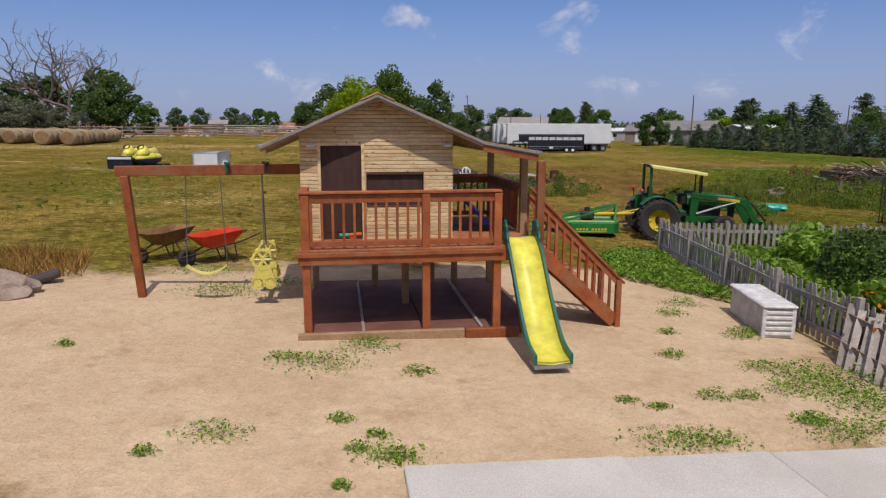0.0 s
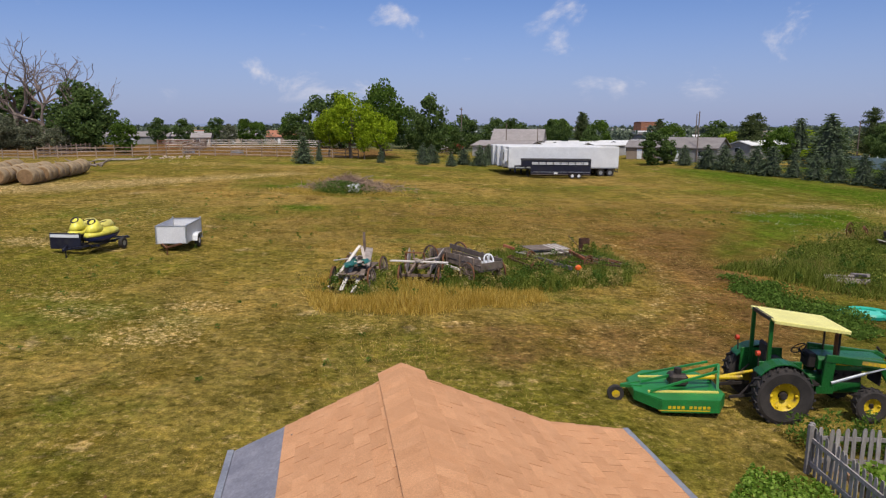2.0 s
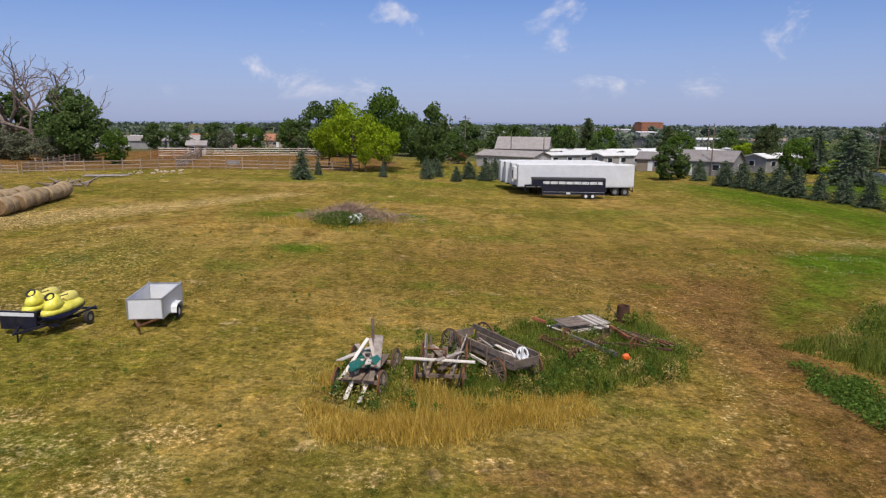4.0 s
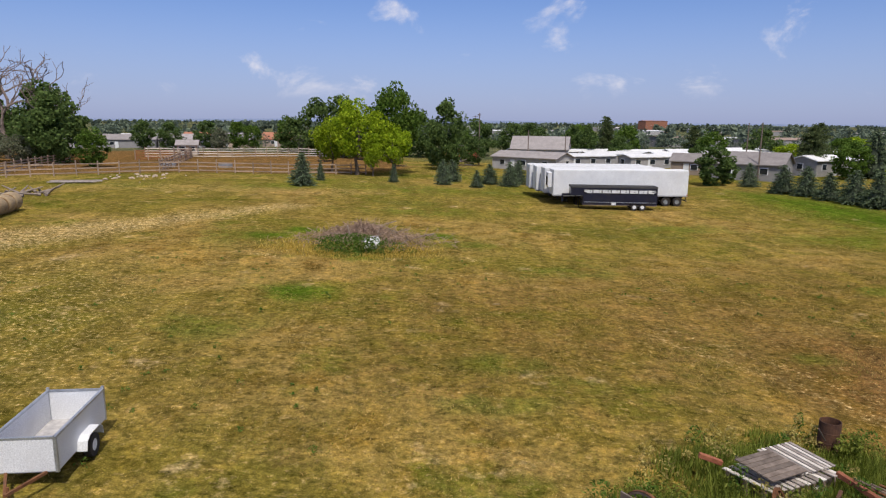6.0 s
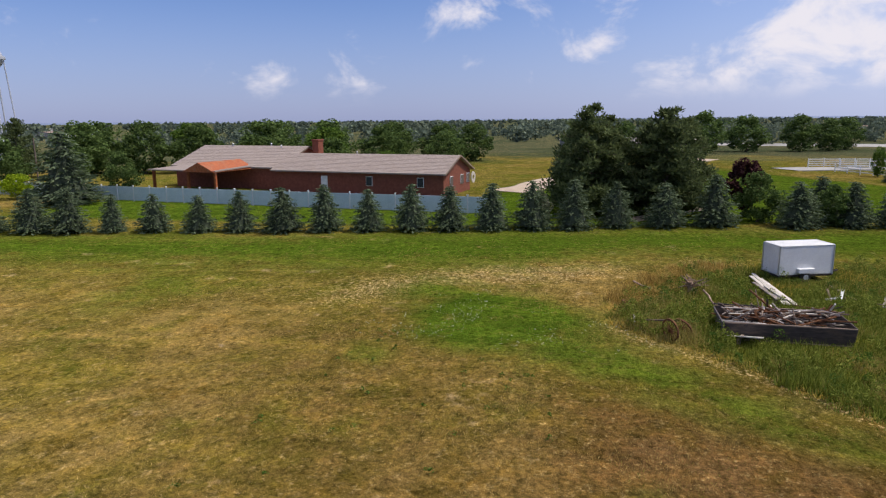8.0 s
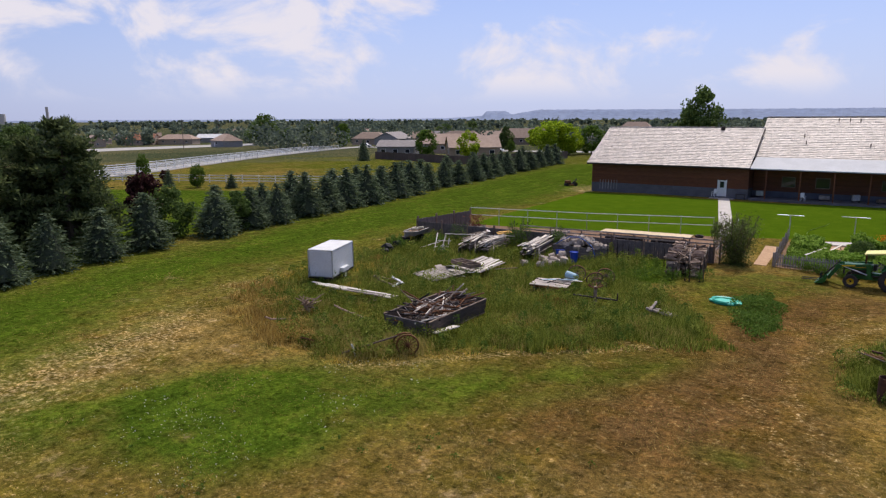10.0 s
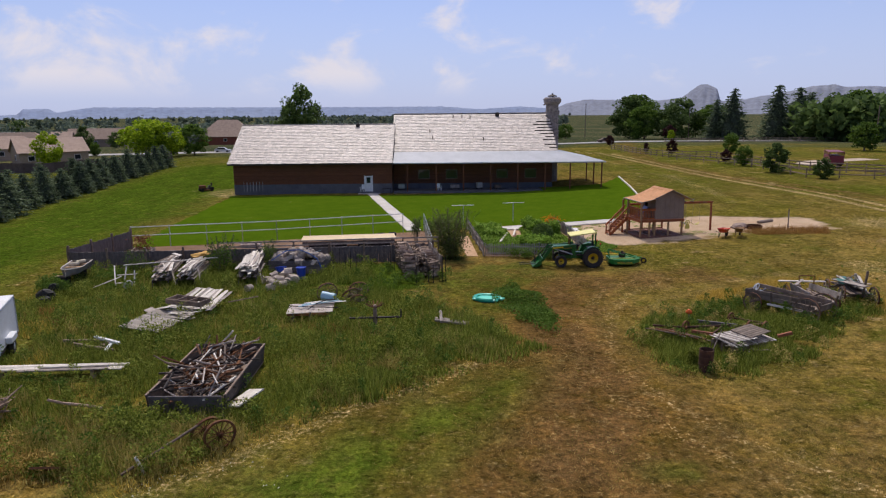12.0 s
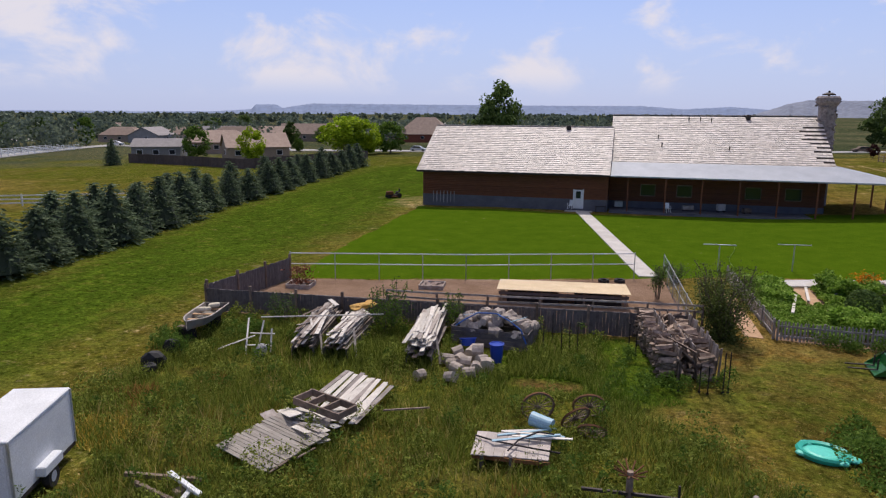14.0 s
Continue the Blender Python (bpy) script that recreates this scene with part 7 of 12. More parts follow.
def plywood_table():
    ob = thing("plywood_roof", 25.0, 15.1, float(G(25, 15)), 6.5, "pale plywood sheets laid over a low dark frame", "table")
    for i in range(3):
        one("sheet", ob, M["plywood"], lambda bm: box(bm, (-2.5 + 2.50 * i, 0, 0.83 + 0.002 * i), (2.50, 2.9, 0.03), pose(0, 0, 0, 2.5)))
    for x in (-3.5, -1.2, 1.2, 3.5):
        for y in (-1.2, 1.2):
            one("leg", ob, M["brownwood"], lambda bm: box(bm, (x, y, 0.4), (0.12, 0.12, 0.76)))
    for y in (-1.25, 1.25):
        one("frame_board", ob, M["fenceboard"], lambda bm: box(bm, (0, y, 0.66), (7.3, 0.05, 0.16)))
    for x, n in ((-2.0, 2.6), (1.7, 3.0)):
        one("storage_bin", ob, M["iron"], lambda bm: box(bm, (x, 0.3, 0.25), (n, 1.3, 0.46), None, 0.02), "long dark box")


plywood_table()


def planter(x, y, rz, n, rocks, label):
    ob = thing("planter", x, y, None, rz, label, "planter", "planters")
    for s in (-1, 1):
        one("side_board", ob, M["oldwood"], lambda bm: box(bm, (0, 0.62 * s, 0.12), (1.5, 0.06, 0.26)))
        one("end_board", ob, M["oldwood"], lambda bm: box(bm, (0.74 * s, 0, 0.12), (0.06, 1.2, 0.26)))
    for k in range(rocks):
        one("stone", ob, M["rock"], lambda bm: lump(bm, (random.uniform(-0.6, 0.6), random.uniform(-0.5, 0.5), 0.18), (0.16, 0.14, 0.1), k, 1, 0.4))
    if n:
        r = np.random.default_rng(int(x))
        P = np.stack([r.normal(0, 0.35, n), r.normal(0, 0.35, n), r.uniform(0.2, 1.3, n)], 1)
        v, f = leaves(P, r.uniform(0.08, 0.18, n), r)
        link_mesh("shrub", mesh_of("shrub", v, f, M["redrust"]), ob, "dry red-brown shrub")


planter(40.8, 17.2, 7, 500, 6, "wooden planter with stones and a dry red shrub")
planter(33.1, 14.6, 7, 0, 26, "wooden planter filled with grey stones")
for x, y in ((21.8, 9.6), (22.8, 9.9)):
    ob = thing("discarded_wheel", x, y, None, 0, "old black tyre lying on the dirt", "tyre", "old tyres")
    one("tyre", ob, M["tyre"], lambda bm: ring(bm, [(0.2, 0.02), (0.34, 0.0), (0.36, 0.1), (0.34, 0.2), (0.2, 0.18)], 20))

# ---- things in the pasture ----
def semi_trailer(x, y, rz, length, label, body="white", unit=False):
    """x, y: ground under the rear end's middle; the box runs along -x from there."""
    ob = thing("box_trailer", x, y, None, rz, label, "trailer", "parked box trailers")
    one("box", ob, M[body], lambda bm: box(bm, (-length / 2, 0, 2.62), (length, 2.55, 2.85), None, 0.04))
    one("roof", ob, M["roof_white"], lambda bm: box(bm, (-length / 2, 0, 4.06), (length - 0.05, 2.5, 0.05), None, 0.02))
    one("bottom_rail", ob, M["steel"], lambda bm: [box(bm, (-length / 2, 1.28 * s, 1.18), (length, 0.03, 0.14)) for s in (-1, 1)])
    rib = piece_mesh("side_post", (0.05, 0.012, 2.6), M[body], 0.0)
    for i in range(1, int(length / 0.62)):
        link_mesh("side_post", rib, ob, at=pose(-i * 0.62, -1.283, 2.62))
    for i in range(3):
        one("floor_beam", ob, M["iron"], lambda bm: box(bm, (-length / 2, -0.5 + 0.5 * i, 1.02), (length - 0.6, 0.12, 0.22)))
    for xx in (-1.1, -2.4):
        for s in (-1, 1):
            w = one("wheel", ob, M["tyre"], lambda bm: ring(bm, [(0.28, -0.28), (0.5, -0.28), (0.52, 0), (0.5, 0.28), (0.28, 0.28)], 24, pose(xx, 0.95 * s, 0.52, 90)))
            one("rim", w, M["steel"], lambda bm: rod(bm, (xx, 0.95 * s - 0.2, 0.52), (xx, 0.95 * s + 0.2, 0.52), 0.27, seg=16))
    one("axle_frame", ob, M["iron"], lambda bm: (box(bm, (-1.75, 0, 0.78), (2.6, 1.0, 0.25)), [rod(bm, (xx, -0.9, 0.52), (xx, 0.9, 0.52), 0.07) for xx in (-1.1, -2.4)]))
    for s in (-1, 1):
        one("landing_leg", ob, M["iron"], lambda bm: (box(bm, (-length + 2.9, 0.6 * s, 0.58), (0.14, 0.14, 1.0)), box(bm, (-length + 2.9, 0.6 * s, 0.05), (0.3, 0.3, 0.06))))
        one("corner_post", ob, M["steel"], lambda bm: box(bm, (-length + 0.04, 1.26 * s, 2.62), (0.1, 0.08, 2.85), None, 0.01))
    if unit:
        one("front_unit", ob, M["white"], lambda bm: (box(bm, (-length - 0.28, -0.2, 2.9), (0.5, 1.5, 1.7), None, 0.05)), "white cooling unit on the front wall")
    if unit:
        one("unit_grille", ob, M["iron"], lambda bm: box(bm, (-length - 0.545, -0.2, 2.75), (0.03, 1.1, 1.0)))
    one("bumper", ob, M["iron"], lambda bm: (box(bm, (0.0, 0, 0.6), (0.1, 2.2, 0.12)), [box(bm, (0, y, 0.85), (0.08, 0.08, 0.5)) for y in (-0.7, 0.7)]))
    one("side_marker", ob, M["red"], lambda bm: box(bm, (-0.1, -1.29, 1.3), (0.14, 0.02, 0.06)))


semi_trailer(24.6, 101.6, -1, 15.4, "long white box trailer parked on dry grass", unit=True)
semi_trailer(23.0, 104.7, -1, 14.3, "long white box trailer parked behind another")
semi_trailer(22.6, 107.8, -1, 14.4, "long white box trailer parked behind others")
semi_trailer(22.4, 110.9, -1, 14.6, "long white box trailer at the back of the parked row")


def stock_trailer():
    ob = thing("stock_trailer", 19.9, 97.4, None, -6, "dark navy gooseneck stock trailer with slatted sides", "trailer")
    L, m = 7.9, M["navy"]
    for s in (-1, 1):
        one("side_panel", ob, m, lambda bm: box(bm, (-L / 2, 1.02 * s, 1.15), (L, 0.05, 1.15), None, 0.01))
        one("top_panel", ob, m, lambda bm: box(bm, (-L / 2, 1.02 * s, 2.32), (L, 0.05, 0.24), None, 0.01))
        for i in range(9):
            one("side_post", ob, m, lambda bm: box(bm, (-0.05 - i * (L - 0.1) / 8, 1.03 * s, 1.98), (0.09, 0.06, 0.55)))
        one("slat", ob, M["whiteplastic"], lambda bm: box(bm, (-L / 2, 1.02 * s, 1.90), (L - 0.7, 0.03, 0.10)), "pale slat")
        one("slat", ob, M["whiteplastic"], lambda bm: box(bm, (-L / 2, 1.02 * s, 2.08), (L - 0.7, 0.03, 0.10)), "pale slat")
        one("nose_panel", ob, m, lambda bm: box(bm, (-L - 0.65, 1.02 * s, 2.02), (1.3, 0.05, 0.82), None, 0.02))
        for xx in (-1.55, -2.4):
            w = one("wheel", ob, M["tyre"], lambda bm: ring(bm, [(0.2, -0.11), (0.36, -0.12), (0.38, 0), (0.36, 0.12), (0.2, 0.11)], 22, pose(xx, 1.08 * s, 0.38, 90)))
            one("rim", w, M["whiteplastic"], lambda bm: rod(bm, (xx, 1.08 * s - 0.1, 0.38), (xx, 1.08 * s + 0.1, 0.38), 0.2, seg=16), "pale wheel rim")
        one("fender", ob, m, lambda bm: box(bm, (-1.97, 1.12 * s, 0.80), (1.9, 0.26, 0.05), None, 0.01))
        one("trim_line", ob, M["steel"], lambda bm: box(bm, (-L / 2, 1.055 * s, 0.86), (L - 0.2, 0.02, 0.05)))
    one("roof", ob, M["rubber"], lambda bm: prism(bm, [(-1.08, 0), (-0.95, 0.16), (0.95, 0.16), (1.08, 0)], (-L - 1.4, 0, 2.42), (0.05, 0, 2.42)))
    one("nose_wall", ob, m, lambda bm: box(bm, (-L - 1.3, 0, 2.02), (0.06, 2.05, 0.82), None, 0.02))
    one("nose_floor", ob, m, lambda bm: box(bm, (-L - 0.65, 0, 1.6), (1.3, 2.05, 0.06)))
    one("floor", ob, M["brownwood"], lambda bm: box(bm, (-L / 2, 0, 0.55), (L, 2.05, 0.12)))
    one("front_wall", ob, m, lambda bm: box(bm, (-L, 0, 1.5), (0.06, 2.05, 1.9)))
    one("rear_gate", ob, m, lambda bm: (box(bm, (0, 0, 1.2), (0.05, 2.0, 1.2)), [box(bm, (0, -0.9 + 0.45 * i, 2.0), (0.05, 0.06, 0.7)) for i in range(5)]))
    one("gooseneck", ob, m, lambda bm: (beam(bm, (-L, 0.5, 1.6), (-L - 2.2, 0.12, 1.55), 0.14, 0.2), beam(bm, (-L, -0.5, 1.6), (-L - 2.2, -0.12, 1.55), 0.14, 0.2), beam(bm, (-L - 2.15, 0, 1.62), (-L - 2.15, 0, 0.75), 0.16, 0.16), beam(bm, (-L, 0.0, 1.0), (-L - 1.0, 0, 1.55), 0.12, 0.12)))
    one("jack", ob, M["iron"], lambda bm: rod(bm, (-L - 0.3, 0.6, 0.0), (-L - 0.3, 0.6, 1.3), 0.05))
    one("plate", ob, M["whiteplastic"], lambda bm: box(bm, (-4.6, -1.05, 0.72), (0.5, 0.012, 0.3)), "small pale plate")


stock_trailer()


def small_wheel(ob, x, y, r=0.3, w=0.18, z=None, rim="whiteplastic"):
    z = r if z is None else z
    t = one("wheel", ob, M["tyre"], lambda bm: ring(bm, [(r * 0.5, -w / 2), (r * 0.95, -w / 2), (r, 0), (r * 0.95, w / 2), (r * 0.5, w / 2)], 20, pose(x, y, z, 90)))
    one("rim", t, M[rim], lambda bm: rod(bm, (x, y - w * 0.45, z), (x, y + w * 0.45, z), r * 0.52, seg=14))


def utility_trailer():
    ob = thing("utility_trailer", -14.05, 40.55, None, 95, "small white open-top utility trailer parked on the pasture", "trailer")
    L, W, z0, h = 2.8, 1.40, 0.42, 0.84
    for s in (-1, 1):
        one("side_panel", ob, M["white"], lambda bm: box(bm, (0, W / 2 * s, z0 + h / 2), (L, 0.04, h), None, 0.008))
        one("end_panel", ob, M["white"], lambda bm: box(bm, (L / 2 * s, 0, z0 + h / 2), (0.04, W - 0.05, h), None, 0.008))
        one("top_rail", ob, M["steel"], lambda bm: box(bm, (0, W / 2 * s, z0 + h), (L + 0.06, 0.07, 0.05)))
        one("top_rail", ob, M["steel"], lambda bm: box(bm, (L / 2 * s, 0, z0 + h), (0.06, W, 0.05)))
        one("fender", ob, M["white"], lambda bm: extrude_fender(bm, W / 2 * s + 0.13 * s, s))
        small_wheel(ob, 0.1, (W / 2 + 0.14) * s, 0.31)
        for t in (-1, 1):
            one("corner_post", ob, M["steel"], lambda bm: box(bm, (L / 2 * t, W / 2 * s, z0 + h / 2 + (0.03 if t > 0 else 0.0)), (0.07, 0.07, h + (0.12 if t > 0 else 0.04))))
    one("bed", ob, M["grey"], lambda bm: box(bm, (0, 0, z0), (L, W, 0.05)))
    one("axle", ob, M["iron"], lambda bm: rod(bm, (0.1, -W / 2 - 0.1, 0.31), (0.1, W / 2 + 0.1, 0.31), 0.04))
    one("tongue", ob, M["rust"], lambda bm: (beam(bm, (-L / 2, 0.45, 0.40), (-L / 2 - 0.95, 0, 0.38), 0.06, 0.07), beam(bm, (-L / 2, -0.45, 0.40), (-L / 2 - 0.95, 0, 0.38), 0.06, 0.07), rod(bm, (-L / 2 - 0.8, 0, 0.0), (-L / 2 - 0.8, 0, 0.5), 0.03)))


def extrude_fender(bm, y, s):
    pts = [(-0.42, 0.40), (-0.36, 0.62), (-0.18, 0.72), (0.38, 0.72), (0.56, 0.62), (0.62, 0.40)]
    rows = [[bm.verts.new((x, y + dy, z + dz)) for dy, dz in ((-0.13, 0), (0.13, 0), (0.13, -0.02), (-0.13, -0.02))] for x, z in pts]
    for a, b in zip(rows, rows[1:]):
        for i in range(4):
            bm.faces.new((a[i], a[(i + 1) % 4], b[(i + 1) % 4], b[i]))


utility_trailer()


def jet_skis():
    ob = thing("watercraft_trailer", -17.6, 39.2, None, 84, "low dark trailer for two watercraft on the pasture", "trailer")
    one("frame", ob, M["navy"], lambda bm: ([beam(bm, (-1.5, y, 0.42), (1.5, y, 0.42), 0.07, 0.08) for y in (-0.75, 0, 0.75)], [beam(bm, (x, -1.0, 0.42), (x, 1.0, 0.42), 0.07, 0.08) for x in (-1.3, 0, 1.2)]))
    one("tongue", ob, M["navy"], lambda bm: (beam(bm, (-1.4, 0.5, 0.42), (-2.5, 0, 0.4), 0.07, 0.08), beam(bm, (-1.4, -0.5, 0.42), (-2.5, 0, 0.4), 0.07, 0.08), rod(bm, (-2.3, 0, 0), (-2.3, 0, 0.5), 0.03)))
    one("front_board", ob, M["navy"], lambda bm: box(bm, (-1.55, 0.48, 0.66), (0.08, 1.5, 0.74), None, 0.01))
    one("reflector_strip", ob, M["whiteplastic"], lambda bm: box(bm, (-1.6, 0.48, 0.90), (0.02, 1.4, 0.14)), "pale strip on the front board")
    for s in (-1, 1):
        small_wheel(ob, 0.4, 1.12 * s, 0.27, 0.18, None, "steel")
        k = thing("jet_ski", -17.6, 39.2, float(G(-17.6, 39.2)) + 0.46, 84, "yellow covered jet ski lying on a trailer", "jet ski", "jet skis")
        y = 0.56 * s
        m = pose(0.1 if s > 0 else -0.35, y, 0)
        one("hull", k, M["navy"] if s > 0 else M["deepblue"], lambda bm: bowl(bm, [(0.55, 0.14, 0.0), (1.10, 0.42, 0.18), (1.24, 0.48, 0.36)], 20, m), "dark blue hull", True)
        one("deck", k, M["yellow"], lambda bm: bowl(bm, [(1.24, 0.48, 0.35), (1.18, 0.46, 0.50), (0.95, 0.38, 0.62), (0.6, 0.22, 0.68)], 20, m), "bright yellow deck", True)
        one("bumper", k, M["rubber"], lambda bm: bowl(bm, [(1.25, 0.49, 0.32), (1.27, 0.50, 0.35), (1.25, 0.49, 0.38)], 20, m, False))
        one("seat", k, M["pale_yellow"], lambda bm: bowl(bm, [(0.62, 0.24, 0.55), (0.55, 0.22, 0.80), (0.40, 0.15, 0.94), (0.24, 0.10, 0.98)], 16, m @ pose(0.38, 0, 0)), "pale yellow covered seat", True)
        one("cowl", k, M["yellow"], lambda bm: bowl(bm, [(0.54, 0.36, 0.55), (0.42, 0.28, 0.78), (0.22, 0.20, 1.02), (0.08, 0.14, 1.10)], 16, m @ pose(-0.52, 0, 0)), "", True)
        one("dash_ring", k, M["rubber"], lambda bm: ring(bm, [(0.13, -0.03), (0.20, -0.03), (0.20, 0.03), (0.13, 0.03)], 18, m @ pose(-0.66, 0.05, 1.02, 0, -38)), "black round ring")
        one("handlebar", k, M["rubber"], lambda bm: rods(bm, [m @ Vector(p) for p in ((-0.1, -0.34, 1.02), (-0.2, -0.1, 0.95), (-0.2, 0.1, 0.95), (-0.1, 0.34, 1.02))], 0.025))


jet_skis()


def spoked_wheel(parent, m, r=0.55, spokes=12, name="wheel", mt="wagonwood"):
    """Wooden wagon wheel, axle along local z of m."""
    w = one(name, parent, M[mt], lambda bm: ring(bm, [(r - 0.06, -0.03), (r, -0.03), (r, 0.03), (r - 0.06, 0.03)], 26, m))
    one("hub", w, M[mt], lambda bm: ring(bm, [(0.03, -0.09), (0.085, -0.07), (0.085, 0.07), (0.03, 0.09)], 12, m))
    for a in np.arange(spokes) * 2 * math.pi / spokes:
        one("spoke", w, M[mt], lambda bm: rod(bm, m @ Vector((0.07 * math.cos(a), 0.07 * math.sin(a), 0)), m @ Vector(((r - 0.05) * math.cos(a), (r - 0.05) * math.sin(a), 0)), 0.02, 0.016, 5))
    one("tyre_band", w, M["rust"], lambda bm: ring(bm, [(r, -0.035), (r + 0.012, -0.035), (r + 0.012, 0.035), (r, 0.035)], 26, m), "thin rusty iron band")
    return w


def plank_heap(ob, n, spread, z0, z1, lmin, lmax, mats, rng, ang=None, name="plank", w=(0.08, 0.2), tilt=10):
    """Loose boards lying over one another."""
    for i in range(n):
        a = (ang if ang is not None else 0) + rng.normal(0, 12 if ang is not None else 60)
        L = rng.uniform(lmin, lmax)
        c = (rng.normal(0, spread[0]), rng.normal(0, spread[1]), z0 + (z1 - z0) * i / max(1, n - 1))
        mt = mats[int(rng.integers(len(mats)))]
        one(name, ob, M[mt], lambda bm: box(bm, c, (L, rng.uniform(*w), rng.uniform(0.02, 0.05)), pose(0, 0, 0, rng.normal(0, 5), rng.normal(0, tilt), a), 0.003))


def wagons():
    rng = np.random.default_rng(31)
    # cart heaped with boards and green cloth, its pole upright
    ob = thing("farm_cart", -4.3, 34.1, None, 80, "old farm cart heaped with bleached boards and green cloth", "cart", "old farm wagons")
    for x, r in ((-1.0, 0.46), (0.95, 0.50)):
        for s in (-1, 1):
            spoked_wheel(ob, pose(x, 0.80 * s, r, 90 + 5 * s, 0, 4 * s), r)
    for y in (-0.35, 0.0, 0.35):
        one("bed_board", ob, M["brownwood"], lambda bm: box(bm, (0, y, 0.66), (2.5, 0.30, 0.05), None, 0.005))
    for x in (-1.0, 0.95):
        one("axle", ob, M["brownwood"], lambda bm: beam(bm, (x, -0.82, 0.5), (x, 0.82, 0.5), 0.1, 0.1))
    one("pole", ob, M["brownwood"], lambda bm: beam(bm, (1.25, 0.1, 0.5), (1.38, 0.16, 1.95), 0.09, 0.10, 0.01), "dark upright cart pole")
    one("long_board", ob, M["oldwood"], lambda bm: box(bm, (0.45, -0.25, 1.08), (2.6, 0.32, 0.05), pose(0, 0, 0, 8, -5, 12), 0.006), "wide bleached board")
    one("long_board", ob, M["palewood"], lambda bm: box(bm, (0.2, 0.4, 1.04), (2.3, 0.26, 0.04), pose(0, 0, 0, -10, 6, -14), 0.006))
    for p, q, w in (((-1.35, 0.85, 0.15), (0.35, 0.05, 1.55), 0.13), ((-1.15, -0.85, 0.1), (0.4, 0.0, 1.52), 0.12), ((0.3, 0.75, 0.35), (0.35, 0.05, 1.5), 0.10), ((-1.6, 0.3, 0.1), (-0.3, 0.1, 1.0), 0.15), ((-1.7, -0.2, 0.05), (-0.2, -0.35, 0.95), 0.14)):
        one("leaning_board", ob, M["palewood" if w > 0.125 else "oldwood"], lambda bm: beam(bm, p, q, w, 0.03))
    plank_heap(ob, 16, (0.4, 0.28), 0.72, 1.05, 0.8, 1.9, ["palewood", "oldwood", "wagonwood", "brownwood"], rng, 15, tilt=12)
    for k, (x, y) in enumerate(((-0.75, 0.15), (0.25, 0.25), (-0.35, -0.35))):
        one("cloth", ob, M["teal"], lambda bm: lump(bm, (x, y, 0.98), (0.50, 0.22, 0.10), k, 2, 0.7), "crumpled green cloth")
    # open hay rack: two long boards on edge, a pale board across the front
    ob = thing("hay_wagon", -1.7, 34.85, None, 84, "old open wagon with long weathered side boards", "wagon", "old farm wagons")
    for x, r in ((-0.95, 0.46), (1.0, 0.50)):
        for s in (-1, 1):
            spoked_wheel(ob, pose(x, 0.82 * s, r, 90), r, 10, "wheel", "brownwood")
    for s in (-1, 1):
        one("side_board", ob, M["oldwood"], lambda bm: box(bm, (0.15, 0.62 * s, 0.92), (2.9, 0.05, 0.34), pose(0, 0, 0, -10 * s, -4, 5 * s), 0.008))
        one("stake", ob, M["brownwood"], lambda bm: beam(bm, (1.5, 0.55 * s, 0.5), (1.66, 0.60 * s, 1.08), 0.08, 0.08))
        one("front_iron", ob, M["iron"], lambda bm: rods(bm, [(-1.2, 0.75 * s, 0.95), (-1.45, 0.72 * s, 0.70), (-1.40, 0.62 * s, 0.3), (-1.2, 0.5 * s, 0.15)], 0.03))
    one("cross_board", ob, M["palewood"], lambda bm: beam(bm, (-1.15, -1.2, 1.10), (-1.05, 1.2, 1.12), 0.17, 0.05, 0.006), "long bleached cross board")
    one("cross_board", ob, M["oldwood"], lambda bm: beam(bm, (-0.2, -0.7, 1.12), (-1.3, 0.1, 1.16), 0.16, 0.04, 0.006))
    one("hoop", ob, M["rust"], lambda bm: rods(bm, [(-0.95, -0.2, 1.0), (-1.0, -0.2, 1.45), (-0.95, 0.55, 1.45), (-0.9, 0.55, 1.0)], 0.03, 6), "bent rusty iron hoop")
    one("frame", ob, M["brownwood"], lambda bm: ([beam(bm, (-1.3, y, 0.6), (1.6, y, 0.6), 0.1, 0.14) for y in (-0.4, 0.4)], [beam(bm, (x, -0.8, 0.5), (x, 0.8, 0.5), 0.12, 0.1) for x in (-0.95, 1.0)]))
    plank_heap(ob, 7, (0.7, 0.22), 0.68, 0.84, 0.7, 1.6, ["wagonwood", "brownwood", "oldwood"], rng, 6, tilt=5)
    # box wagon with a white plastic chair
    ob = thing("box_wagon", 0.15, 36.0, None, -57, "long grey wooden box wagon standing in tall grass", "wagon", "old farm wagons")
    L, W = 3.9, 1.15
    for s in (-1, 1):
        one("side_board", ob, M["wagonwood"], lambda bm: box(bm, (0.1, W / 2 * s, 0.80), (L - 0.3, 0.045, 0.22), pose(0, 0, 0, 2 * s), 0.006))
        one("side_board", ob, M["wagonwood"], lambda bm: box(bm, (-0.05 * s, (W / 2 + 0.02) * s, 1.04), (L, 0.045, 0.22), pose(0, 0, 0, 3 * s, 1.2 * s), 0.006))
        one("end_board", ob, M["wagonwood"], lambda bm: box(bm, (L / 2 * s, 0, 0.88), (0.045, W, 0.30), pose(0, 0, 0, 0, 4 * s), 0.006))
        for x in (-1.5, -0.5, 0.5, 1.5):
            one("stake", ob, M["brownwood"], lambda bm: box(bm, (x, (W / 2 + 0.055) * s, 0.88), (0.07, 0.05, 0.62), None, 0.006))
